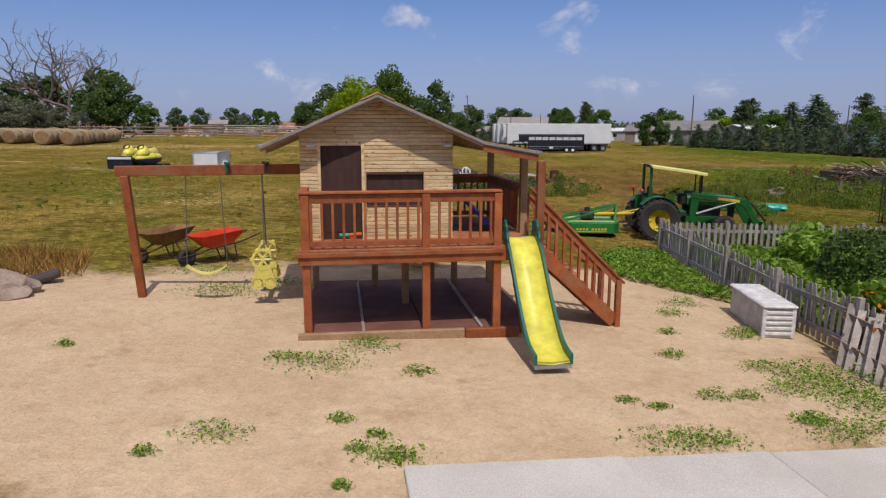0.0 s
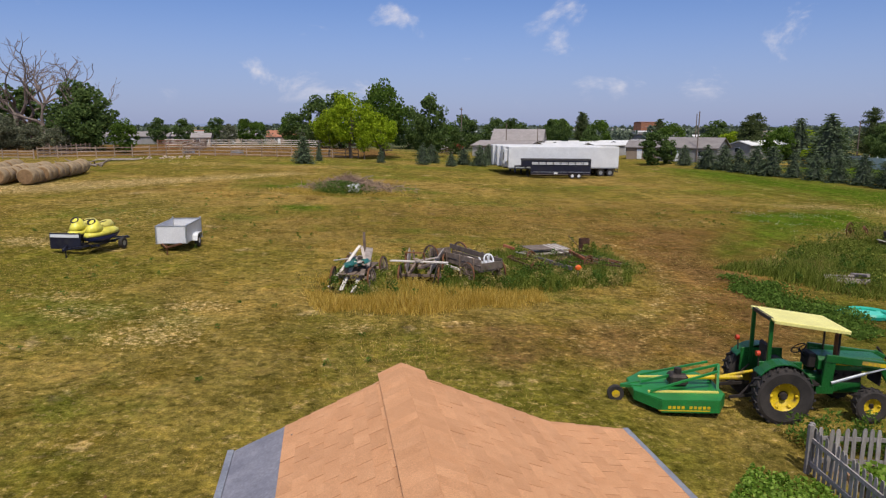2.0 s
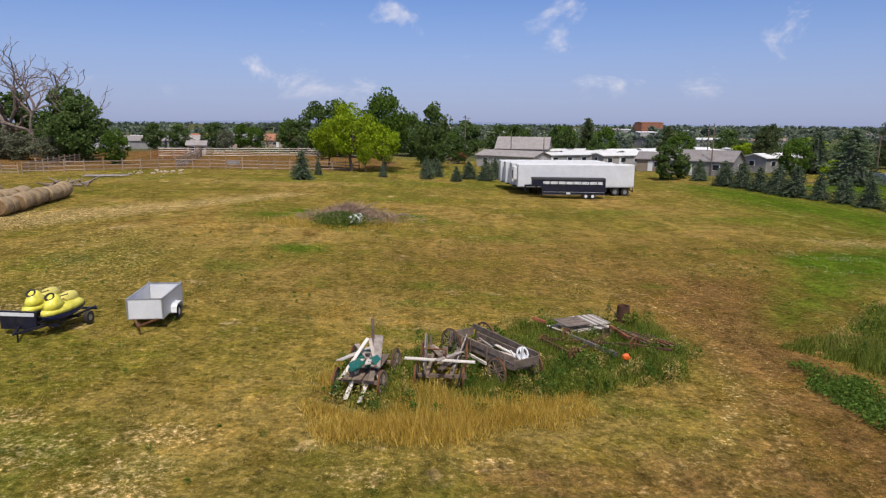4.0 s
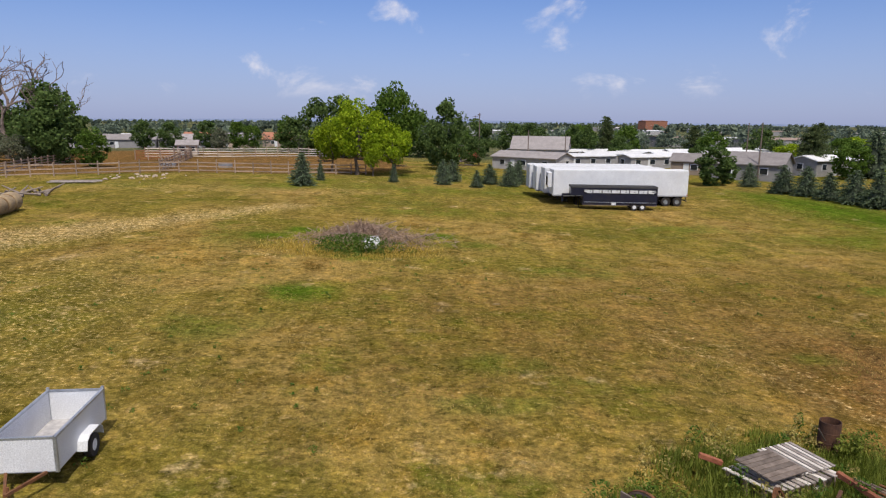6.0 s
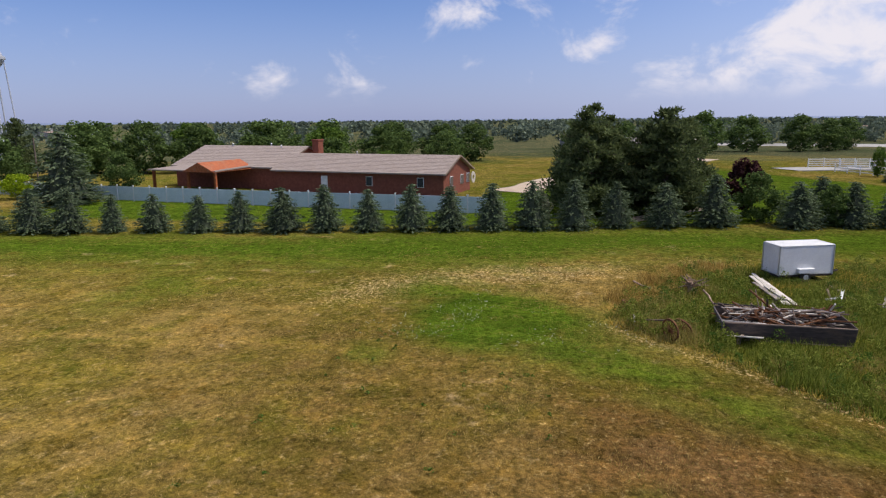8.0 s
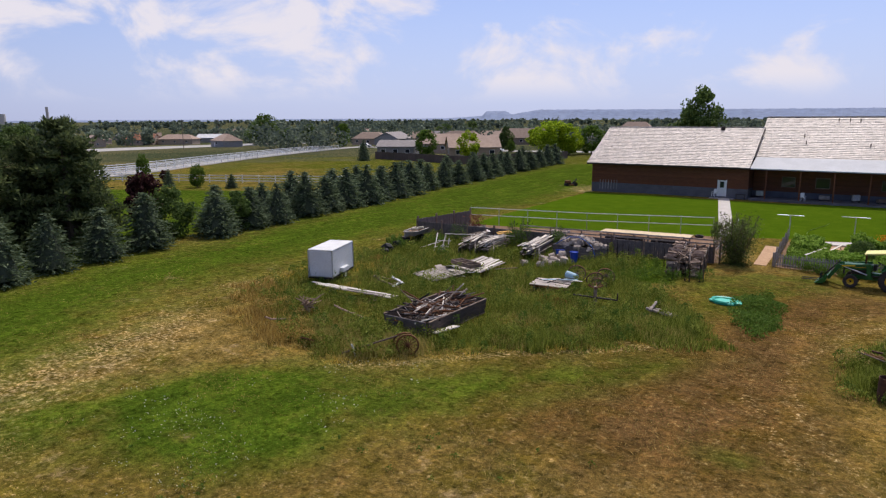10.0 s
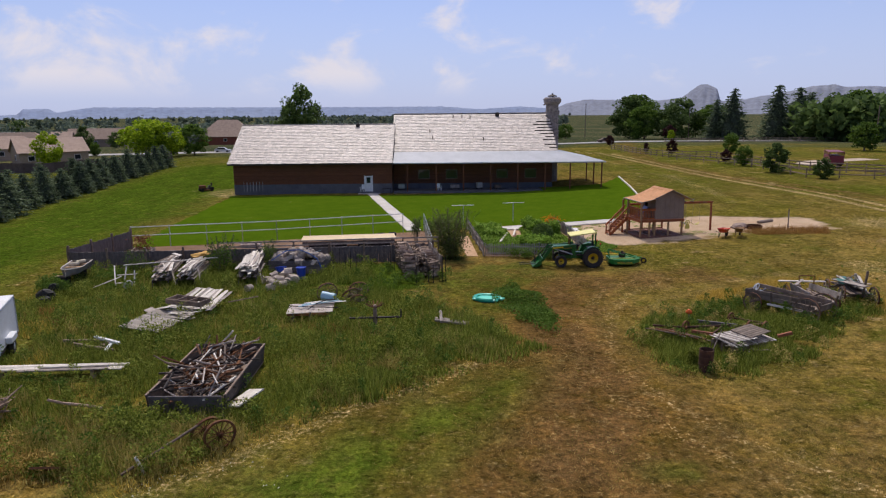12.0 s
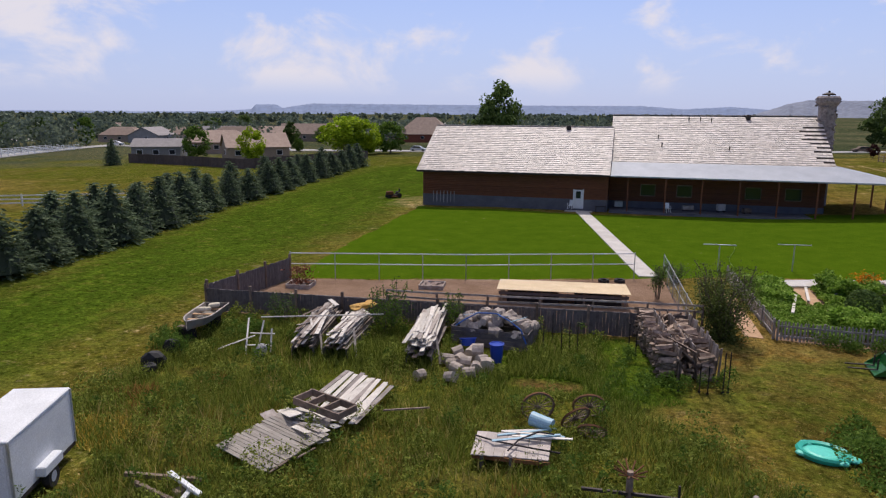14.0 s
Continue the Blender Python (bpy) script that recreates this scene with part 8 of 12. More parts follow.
        one("rail_pole", ob, M["palewood"], lambda bm: beam(bm, (-1.4, (W / 2 + 0.12) * s, 0.62), (0.6, (W / 2 + 0.14) * s, 0.55), 0.06, 0.10), "pale pole under the wagon side")
    for x, r in ((-1.45, 0.66), (1.35, 0.50)):
        for s in (-1, 1):
            spoked_wheel(ob, pose(x, (W / 2 + 0.26) * s, r, 90 + 3 * s), r, 14, "wheel", "brownwood")
        one("axle", ob, M["brownwood"], lambda bm: beam(bm, (x, -0.8, 0.56), (x, 0.8, 0.56), 0.12, 0.12))
    for y in (-0.42, -0.14, 0.14):
        one("floor_board", ob, M["wagonwood"], lambda bm: box(bm, (0.05, y, 0.68 + 0.01 * y), (L - 0.15, 0.26, 0.04), None, 0.005))
    plank_heap(ob, 4, (0.6, 0.2), 0.74, 0.86, 1.0, 2.2, ["palewood", "oldwood"], rng, 4, tilt=3)
    ch = thing("broken_chair", 1.1, 34.62, float(G(1.1, 34.6)) + 0.78, 30, "white plastic chair lying in the old box wagon", "chair")
    one("backrest", ch, M["whiteplastic"], lambda bm: (ring(bm, [(0.2, -0.02), (0.26, -0.02), (0.26, 0.02), (0.2, 0.02)], 18, pose(0, 0, 0.36, 70)), box(bm, (0, 0, 0.34), (0.08, 0.04, 0.42))))
    one("seat", ch, M["whiteplastic"], lambda bm: box(bm, (0.1, 0.1, 0.16), (0.42, 0.42, 0.04), pose(0, 0, 0, 25), 0.01))
    for s in (-1, 1):
        one("leg", ch, M["whiteplastic"], lambda bm: beam(bm, (0.15 * s, 0.2, 0.16), (0.22 * s, 0.42, 0.40), 0.05, 0.04))
    # collapsed bed: pale slats below, dark boards above, red beams
    ob = thing("slatted_wagon_bed", 4.3, 40.35, None, 22, "collapsed wagon bed of stacked grey slats in tall weeds", "wagon", "old farm wagons")
    for y in (-0.55, 0.0, 0.55):
        one("under_beam", ob, M["brownwood"], lambda bm: box(bm, (0.1, y, 0.24), (2.5, 0.12, 0.46), None, 0.008))
    for i in range(13):
        one("slat", ob, M["oldwood" if i % 3 else "palewood"], lambda bm: box(bm, (-1.05 + 0.185 * i, -0.05, 0.50 + 0.008 * (i % 3)), (0.13, 1.55, 0.035), pose(0, 0, 0, -4, rng.normal(0, 2), rng.normal(0, 2)), 0.004))
    for i in range(9):
        one("upper_slat", ob, M["palewood" if i % 2 else "oldwood"], lambda bm: box(bm, (0.15 + 0.14 * i, 0.1, 0.68), (0.095, 1.3, 0.03), pose(0, 0, 0, 3, rng.normal(0, 2), 4), 0.003), "")
    for i in range(7):
        one("dark_board", ob, M["wagonwood"], lambda bm: box(bm, (-0.35, -0.55 + 0.17 * i, 0.76), (1.35, 0.15, 0.035), pose(0, 0, 0, rng.normal(0, 1.5), 3, 6), 0.004))
    for p, q in (((-1.7, 1.0, 0.80), (-1.2, 0.7, 0.62)), ((1.15, -0.75, 0.60), (1.25, -1.9, 0.40))):
        one("red_beam", ob, M["redrust"], lambda bm: beam(bm, p, q, 0.13, 0.13, 0.01), "rusty red beam")
    for k in range(9):
        one("rail_bar", ob, M["rust" if k % 2 else "brownwood"], lambda bm: rod(bm, (1.4 + 0.10 * k, -0.6 - 0.15 * k, 0.35 + 0.04 * (k % 3)), (1.7 + 0.13 * k, -2.6 - 0.1 * k, 0.30 + 0.05 * (k % 2)), 0.03, seg=6))
    one("side_rail", ob, M["fenceboard"], lambda bm: beam(bm, (-1.2, -0.95, 0.55), (-0.3, -3.2, 0.30), 0.12, 0.16))
    plank_heap(ob, 7, (0.5, 0.4), 0.1, 0.3, 0.8, 1.8, ["palewood", "wagonwood"], rng, None)
    spoked_wheel(ob, pose(-1.2, -1.1, 0.42, 70, 0, 30), 0.42, 10, "wheel", "rust")
    ob = thing("old_implement", 4.6, 38.4, None, 20, "low rusty iron implement frame in tall weeds", "farm implement")
    for p, q in (((-2.0, 0.9, 0.55), (1.6, -0.7, 0.35)), ((-1.6, -0.8, 0.4), (1.2, 0.8, 0.4)), ((-2, 0.9, 0.55), (-1.6, -0.8, 0.4)), ((1.6, -0.7, 0.35), (2.6, -1.6, 0.3))):
        one("bar", ob, M["barrelrust"], lambda bm: beam(bm, p, q, 0.08, 0.09))
    for x, y in ((-1.9, 0.9), (-1.5, -0.85), (1.5, -0.6)):
        spoked_wheel(ob, pose(x, y, 0.34, 90, 0, 20), 0.34, 8, "wheel", "rust")
    flag = thing("orange_marker", 5.3, 36.4, None, 0, "small orange plastic marker on a stake", "marker")
    one("stake", flag, M["wagonwood"], lambda bm: rod(bm, (0, 0, 0), (0, 0, 0.5), 0.03))
    one("head", flag, M["orange"], lambda bm: lump(bm, (0, 0, 0.56), (0.16, 0.12, 0.13), 2, 2))
    brl = thing("rusty_barrel", 6.95, 42.6, None, 0, "rusty open steel barrel standing in weeds", "barrel")
    one("drum", brl, M["barrelrust"], lambda bm: ring(bm, [(0.27, 0.0), (0.29, 0.0), (0.29, 0.3), (0.302, 0.31), (0.29, 0.33), (0.29, 0.6), (0.302, 0.61), (0.29, 0.63), (0.29, 0.92), (0.27, 0.92)], 24))
    one("bottom", brl, M["rust"], lambda bm: rod(bm, (0, 0, 0.02), (0, 0, 0.06), 0.27, seg=20))
    br = thing("leaning_rod", 6.6, 42.2, None, 0, "thin bare pole leaning over the barrel", "pole")
    one("pole", br, M["wagonwood"], lambda bm: rod(bm, (0, 0, 0.5), (-0.8, -0.9, 1.3), 0.02))


wagons()


def brush_pile():
    rng = np.random.default_rng(44)
    ob = thing("brush_pile", -9.6, 72.4, None, 0, "heap of dry grey brush and branches on the pasture", "brush pile")

    def sticks(bm):
        for k in range(1700):
            a, d = rng.uniform(0, 2 * math.pi), min(4.0, abs(rng.normal(0, 1.7)))
            x, y = d * math.cos(a) * 1.7, d * math.sin(a)
            z = max(0.05, 1.2 * math.exp(-(d / 2.4) ** 2) * rng.uniform(0.1, 1.1))
            v = Vector(rng.normal(0, 1, 3))
            v.z *= 0.5
            v = v.normalized() * rng.uniform(0.3, 0.9)
            rod(bm, Vector((x, y, z)) - v, Vector((x, y, z)) + v, rng.uniform(0.008, 0.03), 0.006, 4, False)
    tagged(one("tangle", ob, M["twig"], sticks, "tangle of dry twigs"), kind="stuff")
    for k in range(12):
        p = Vector((rng.normal(0, 2), rng.normal(0, 1), 0.4))
        one("branch", ob, M["deadbark"], lambda bm: rods(bm, [p, p + Vector((rng.normal(0, 0.6), rng.normal(0, 0.4), 0.3)), p + Vector((rng.normal(0, 1.2), rng.normal(0, 0.7), rng.uniform(0.4, 1.0)))], 0.035, 5))
    lp = thing("pale_scrap", -8.7, 69.9, None, 15, "pale scrap sheet lying at the brush pile", "scrap")
    one("sheet", lp, M["whiteplastic"], lambda bm: lump(bm, (0, 0, 0.42), (0.6, 0.4, 0.42), 5, 2, 0.7))
    lp = thing("fallen_branch", -5.2, 74.6, None, 10, "fallen forked branch on the dry grass", "branch")
    one("limb", lp, M["deadbark"], lambda bm: (rods(bm, [(-0.9, 0, 0.1), (0, 0.1, 0.25), (0.9, 0.4, 0.35)], 0.05), rods(bm, [(0, 0.1, 0.25), (0.5, -0.4, 0.5)], 0.03)))
    n = 3000
    a = rng.uniform(0, 2 * math.pi, n)
    d = 2.3 * np.sqrt(rng.uniform(0, 1, n)) * (0.75 + 0.3 * np.sin(3 * a + 1) + 0.2 * np.sin(7 * a))
    x, y = -9.7 + d * np.cos(a) * 1.5, 68.4 + d * np.sin(a) * 0.7
    stuff("green_shrub", leaves(np.stack([x, y, G(x, y) + rng.uniform(0, 1, n) * 1.3 * np.clip(1 - (d / 3.2) ** 2, 0.1, 1)], 1), rng.uniform(0.08, 0.18, n), rng), M["leaf"], "low green shrub before the brush pile", "shrub")
    n = 5000
    a, d = rng.uniform(0, 2 * math.pi, n), rng.normal(3.0, 0.9, n)
    x, y = -10 + d * np.cos(a) * 1.35, 69.6 + d * np.sin(a) * 0.75
    stuff("brush_straw", blades(np.stack([x, y, G(x, y)], 1), rng.uniform(0.08, 0.30, n), np.full(n, 0.04), rng, 0.5), M["straw"], "golden dry grass round the brush pile", "grass")


brush_pile()


def bales():
    rng = random.Random(3)
    mesh = {}
    bm = bmesh.new()
    prof = [(0.0, -0.6), (0.64, -0.6), (0.75, -0.48), (0.80, 0), (0.75, 0.48), (0.64, 0.6), (0.0, 0.6)]
    rows = [[bm.verts.new((r * math.cos(a) * (1 + 0.02 * math.sin(5 * a)), h, r * math.sin(a) * (0.97 if math.sin(a) > 0 else 0.95) + 0.75)) for r, h in prof[1:-1]] for a in np.linspace(0, 2 * math.pi, 28, endpoint=False)]
    for i in range(28):
        p, q = rows[i], rows[(i + 1) % 28]
        for j in range(4):
            bm.faces.new((p[j], q[j], q[j + 1], p[j + 1]))
    roll = bpy.data.meshes.new("roll")
    bm.to_mesh(roll)
    bm.free()
    roll.materials.append(M["hay"])
    bm = bmesh.new()
    for r0, h in ((0.66, 0.60), (0.48, 0.62), (0.28, 0.635)):
        bmesh.ops.create_cone(bm, cap_ends=True, segments=24, radius1=r0, radius2=r0 * 0.93, depth=0.05, matrix=pose(0, h, 0.75, -90))
    endm = bpy.data.meshes.new("end_face")
    bm.to_mesh(endm)
    bm.free()
    endm.materials.append(M["hayend"])
    d = Vector((-2.8, 17.0)).normalized()
    for row, (x0, y0, n) in enumerate(((-36.9, 66.6, 10), (-38.9, 65.4, 8), (-43.2, 67.5, 8), (-45.6, 65.5, 7), (-48.2, 66, 7))):
        for i in range(n):
            x, y = x0 + d.x * 1.5 * i + rng.uniform(-0.1, 0.1), y0 + d.y * 1.5 * i + rng.uniform(-0.06, 0.06)
            ob = thing("hay_bale", x, y, None, math.degrees(math.atan2(d.y, d.x)) - 90 + rng.uniform(-7, 7), "large round hay bale in a row on the pasture", "hay bale", "hay bales")
            link_mesh("roll", roll, ob)
            ob.scale = (rng.uniform(0.93, 1.05), 1.0, rng.uniform(0.92, 1.04))
            for turn in (0, 180):
                link_mesh("end_face", endm, ob, "coiled bale end", pose(0, 0, 0, 0, 0, turn))


bales()


def corral(pts, rails, h, label, step=2.6, rail="corral"):
    ob = thing("corral_fence", pts[0][0], pts[0][1], 0.0, 0, label, "fence", "corral fences")
    o = pts[0]
    for a, b in zip(pts, pts[1:]):
        a, b = Vector((*a, 0)), Vector((*b, 0))
        n = max(1, round((b - a).length / step))
        for i in range(n + 1):
            q = a.lerp(b, i / n)
            z = float(G(q.x, q.y))
            one("post", ob, M["corral"], lambda bm: rod(bm, (q.x - o[0], q.y - o[1], z - 0.1), (q.x - o[0], q.y - o[1], z + h * random.uniform(1.0, 1.15)), 0.09, 0.08, 7))
        for k in range(rails):
            f = (k + 0.6) / rails
            for i in range(n):
                p, q = a.lerp(b, i / n), a.lerp(b, (i + 1) / n)
                one("rail", ob, M[rail], lambda bm: beam(bm, (p.x - o[0], p.y - o[1], float(G(p.x, p.y)) + h * f + random.uniform(-0.04, 0.04)), (q.x - o[0], q.y - o[1], float(G(q.x, q.y)) + h * f + random.uniform(-0.04, 0.04)), 0.05, 0.15 if rails < 6 else 0.07))


corral([(-60, 108), (-43, 120.2), (-26, 125.5), (-15, 131)], 3, 1.7, "weathered wooden rail fence along the corral")
corral([(-60, 156), (-44, 158.5), (-31, 170), (-20, 176)], 4, 1.9, "pale wooden rail fence at the back of the corral", rail="palewood")
corral([(-43, 120.2), (-51, 156)], 4, 1.8, "weathered wooden rail fence between corral pens")
corral([(-60, 108), (-66, 140)], 4, 1.6, "weathered wooden rail fence between corral pens")
corral([(-58, 147), (-51.5, 148), (-51, 155.5)], 6, 1.9, "rusty red steel panel pen in the corral", rail="redpanel")
corral([(-95, 112), (-60, 107)], 3, 1.3, "low grey rail fence behind the hay bales")

# ---- salvage yard in the weeds ----
def cargo_trailer():
    ob = thing("cargo_trailer", 38.2, 39.8, None, 110, "white enclosed cargo trailer parked in tall weeds", "trailer")
    L, W = 3.5, 1.65
    one("body", ob, M["white"], lambda bm: box(bm, (0, 0, 1.32), (L, W, 1.75), None, 0.04), "white painted sheet body")
    one("roof", ob, M["roof_white"], lambda bm: box(bm, (0, 0, 2.22), (L + 0.04, W + 0.04, 0.07), None, 0.03))
    for s in (-1, 1):
        for t in (-1, 1):
            one("corner_trim", ob, M["steel"], lambda bm: box(bm, (t * L / 2, s * W / 2, 1.32), (0.06, 0.06, 1.76)))
        one("fender", ob, M["white"], lambda bm: box(bm, (0.1, (W / 2 + 0.13) * s, 0.72), (1.05, 0.28, 0.30), None, 0.03))
        small_wheel(ob, 0.1, (W / 2 + 0.12) * s, 0.33, 0.2)
    one("door", ob, M["white"], lambda bm: box(bm, (L / 2 + 0.015, 0, 1.3), (0.03, W - 0.2, 1.6), None, 0.01))
    one("tongue", ob, M["iron"], lambda bm: (beam(bm, (-L / 2, 0.5, 0.45), (-L / 2 - 1.0, 0, 0.45), 0.07, 0.08), beam(bm, (-L / 2, -0.5, 0.45), (-L / 2 - 1.0, 0, 0.45), 0.07, 0.08)))
    one("floor_frame", ob, M["iron"], lambda bm: box(bm, (0, 0, 0.40), (L, W, 0.1)))


cargo_trailer()


def lumber_pile(x0, y0, x1, y1, label, mats, h=1.0, seed=1, w=1.0, n=54, bw=(0.09, 0.20)):
    """Boards heaped on a dark rack, running from one point to the other, their ends ragged."""
    rng = np.random.default_rng(seed)
    a, b = Vector((x0, y0)), Vector((x1, y1))
    d = b - a
    c = (a + b) / 2
    ob = thing("lumber_pile", c.x, c.y, None, math.degrees(math.atan2(d.y, d.x)), label, "lumber pile", "lumber piles")
    L = d.length
    for x in (-0.34, 0, 0.34):
        one("rack_beam", ob, M["brownwood"], lambda bm: (box(bm, (x * L, 0, h * 0.38), (0.14, w + 0.1, 0.12)), [box(bm, (x * L, s * w * 0.42, h * 0.16), (0.14, 0.14, h * 0.36)) for s in (-1, 1)]))
    # Dark side boards put the heap's near-black side shadow into colour.
    for s in (-1, 1):
        one("rack_side", ob, M["fenceboard"], lambda bm: box(bm, (0, s * w * 0.47, h * 0.28), (L * 0.86, 0.04, h * 0.42), pose(0, 0, 0, 4 * s)))
    per = 8
    for i in range(n):
        f = i / n
        k = L * rng.uniform(0.55, 0.98) * (1 - 0.12 * f)
        y = (-0.5 + (i % per + 0.5) / per) * w * (1 - 0.25 * f) + rng.normal(0, 0.05)
        z = h * (0.46 + 0.54 * f) + rng.uniform(-0.03, 0.03) + 0.06 * math.cos(y * 3 / w)
        m = M[mats[int(rng.integers(len(mats)))] if f > 0.45 else ("oldwood", "brownwood", "wagonwood")[i % 3]]
        g = 1 if f < 0.6 else 1.8
        one("board", ob, m, lambda bm: box(bm, (rng.normal(0, 0.09 * L * 0.5), y, z), (k, rng.uniform(*bw), rng.uniform(0.022, 0.05)), pose(0, 0, 0, rng.normal(0, 7 * g), rng.normal(0, 0.9), rng.normal(0, 1.8 * g)), 0.004))
    for i in range(7):
        x, y = rng.uniform(-0.42, 0.42) * L, rng.normal(0, 0.3) * w
        one("offcut", ob, M[mats[i % len(mats)]], lambda bm: box(bm, (x, y, h * 1.03 + rng.uniform(0, 0.06)), (rng.uniform(0.5, 1.6), rng.uniform(0.08, 0.2), 0.03), pose(0, 0, 0, rng.normal(0, 10), rng.normal(0, 4), rng.normal(0, 16)), 0.004))
    for s, x in ((-1, -0.3), (1, 0.1)):
        one("leaning_board", ob, M["oldwood"], lambda bm: beam(bm, (x * L - 0.5, s * (w * 0.5 + 0.35), 0.1), (x * L + 0.4, s * w * 0.48, h * 1.02), 0.10, 0.03))
    return ob


lumber_pile(35.1, 28.5, 36.2, 22.6, "heap of bleached boards on a dark rack in weeds", ["palewood", "oldwood", "oldwood", "brownwood"], 1.02, 1)
pile = lumber_pile(33.7, 28.2, 34.2, 22.8, "heap of pale boards with orange sacking on a rack", ["palewood", "palewood", "oldwood", "oldwood"], 1.02, 2, 1.15, 60, (0.06, 0.13))
one("sacking", pile, M["sack"], lambda bm: [lump(bm, (2.0 + 0.35 * k, 0.35 - 0.25 * k, 1.12), (0.42, 0.34, 0.14), k + 3, 2, 0.5) for k in range(3)], "crumpled orange-tan sacking")
lumber_pile(29.9, 27.9, 30.7, 22.2, "tall heap of wide bleached boards on a dark rack", ["palewood", "palewood", "oldwood"], 1.2, 3, 1.15, 54, (0.14, 0.26))


def stick_frame():
    rng = np.random.default_rng(91)
    ob = thing("stick_frame", 37.4, 27.4, None, 0, "broken frame of pale sticks standing in weeds", "scrap")
    for p, q in (((0.9, -0.2, 1.25), (0.3, 1.2, 0.0)), ((0.3, -0.5, 1.1), (0.25, 0.2, 0.0)), ((-0.5, 0.2, 1.0), (-0.6, 0.6, 0.0)), ((0.5, 0.4, 0.75), (-0.7, 0.3, 0.8)), ((0.4, 0.9, 0.35), (-0.6, 0.7, 0.4)), ((1.6, 1.3, 0.2), (0.2, 0.5, 0.7))):
        one("stick", ob, M["palewood"], lambda bm: beam(bm, p, q, 0.07, 0.04))
    one("broken_seat", ob, M["wall_pale"], lambda bm: lump(bm, (-0.5, 1.2, 0.3), (0.3, 0.25, 0.3), 4, 2, 0.5))
    ob = thing("long_pole", 35.4, 25.4, None, 21, "long pale pole lying across two lumber piles", "pole")
    one("pole", ob, M["palewood"], lambda bm: rod(bm, (-2.9, 0, 1.12), (2.9, 0, 1.12), 0.035))


stick_frame()


def rowboat():
    ob = thing("row_boat", 41.0, 26.9, float(G(41.0, 26.9)) + 0.66, 101, "small grey rowing boat with pale seats on stands", "boat")

    def hull(bm):
        n = 14
        rows = []
        for i in range(n + 1):
            t = i / n
            w = 0.60 * (1 - max(0, (t - 0.5) / 0.5) ** 2.2) + 0.02
            k = 0.25 * max(0, t - 0.6) ** 1.5 * 2
            x = -1.7 + 3.4 * t
            rows.append([bm.verts.new((x, y * w, z)) for y, z in ((-1, 0.45 + k), (-0.75, 0.08 + k * 0.8), (0, 0.0 + k * 0.7), (0.75, 0.08 + k * 0.8), (1, 0.45 + k), (0.93, 0.45 + k), (0.7, 0.12 + k * 0.8), (0, 0.04 + k * 0.7), (-0.7, 0.12 + k * 0.8), (-0.93, 0.45 + k))])
        for a, b in zip(rows, rows[1:]):
            for i in range(10):
                bm.faces.new((a[i], b[i], b[(i + 1) % 10], a[(i + 1) % 10]))
        bm.faces.new(rows[0])
        bm.faces.new(rows[-1][::-1])
        box(bm, (-1.7, 0, 0.26), (0.05, 1.15, 0.42))
    one("hull", ob, M["boathull"], hull, "dull grey metal hull")
    for x in (-0.95, -0.1, 0.75):
        one("thwart", ob, M["tim"], lambda bm: box(bm, (x, 0, 0.36), (0.22, 1.02 if x < 0.5 else 0.8, 0.04), None, 0.01), "tan wooden thwart")
    for x, y, rz in ((-1.15, 0.1, 20), (-0.45, -0.12, -14)):
        one("cushion", ob, M["canvas"], lambda bm: box(bm, (x, y, 0.50), (0.46, 0.55, 0.20), pose(0, 0, 0, 6, -10, rz), 0.05), "cream seat cushion")
    one("gunwale", ob, M["paleroof"], lambda bm: [rods(bm, [(-1.7 + 3.4 * t, s * (0.60 * (1 - max(0, (t - 0.5) / 0.5) ** 2.2) + 0.03), 0.46 + 0.5 * max(0, t - 0.6) ** 1.5) for t in np.arange(0, 1.01, 0.1)], 0.028) for s in (-1, 1)], "pale worn gunwale")
    for x in (-1.1, 0.9):
        st = thing("boat_stand", 41.3, 26.8 + x, None, 0, "dark rough stand under the rowing boat", "stand", "boat stands")
        one("block", st, M["iron"], lambda bm: (box(bm, (0, 0, 0.31), (0.7, 0.5, 0.62), None, 0.05)))
        one("top_plank", st, M["brownwood"], lambda bm: box(bm, (0, 0, 0.63), (0.9, 0.3, 0.03)))


rowboat()
for x, y, s in ((41.0, 29.2, 0.45), (40.6, 31.0, 0.5), (40.3, 31.6, 0.35)):
    ob = thing("rubber_scrap", x, y, None, 30, "dark lump of scrap at the edge of the weeds", "scrap", "dark scrap lumps")
    one("lump", ob, M["rubber"], lambda bm: lump(bm, (0, 0, s * 0.5), (s, s * 0.7, s * 0.8), x, 2, 0.5))


def round_mesh(name, r, n, seed):
    """A sawn round: bark on its side, paler cut ends, slightly out of true."""
    g = np.random.default_rng(seed)
    bm = bmesh.new()
    k = [1 + g.normal(0, 0.07) for _ in range(11)]
    a = [[bm.verts.new((x, r * k[i] * math.cos(i * 0.5712), r * k[i] * math.sin(i * 0.5712))) for i in range(11)] for x in (-n / 2, n / 2 + g.normal(0, 0.01))]
    for i in range(11):
        bm.faces.new((a[0][i], a[0][(i + 1) % 11], a[1][(i + 1) % 11], a[1][i]))
    bm.faces.new(a[0][::-1]).material_index = 1
    bm.faces.new(a[1]).material_index = 1
    bmesh.ops.recalc_face_normals(bm, faces=bm.faces)
    me = bpy.data.meshes.new(name)
    bm.to_mesh(me)
    bm.free()
    me.materials.append(M["cutwood"])
    me.materials.append(M["endgrain"])
    return me


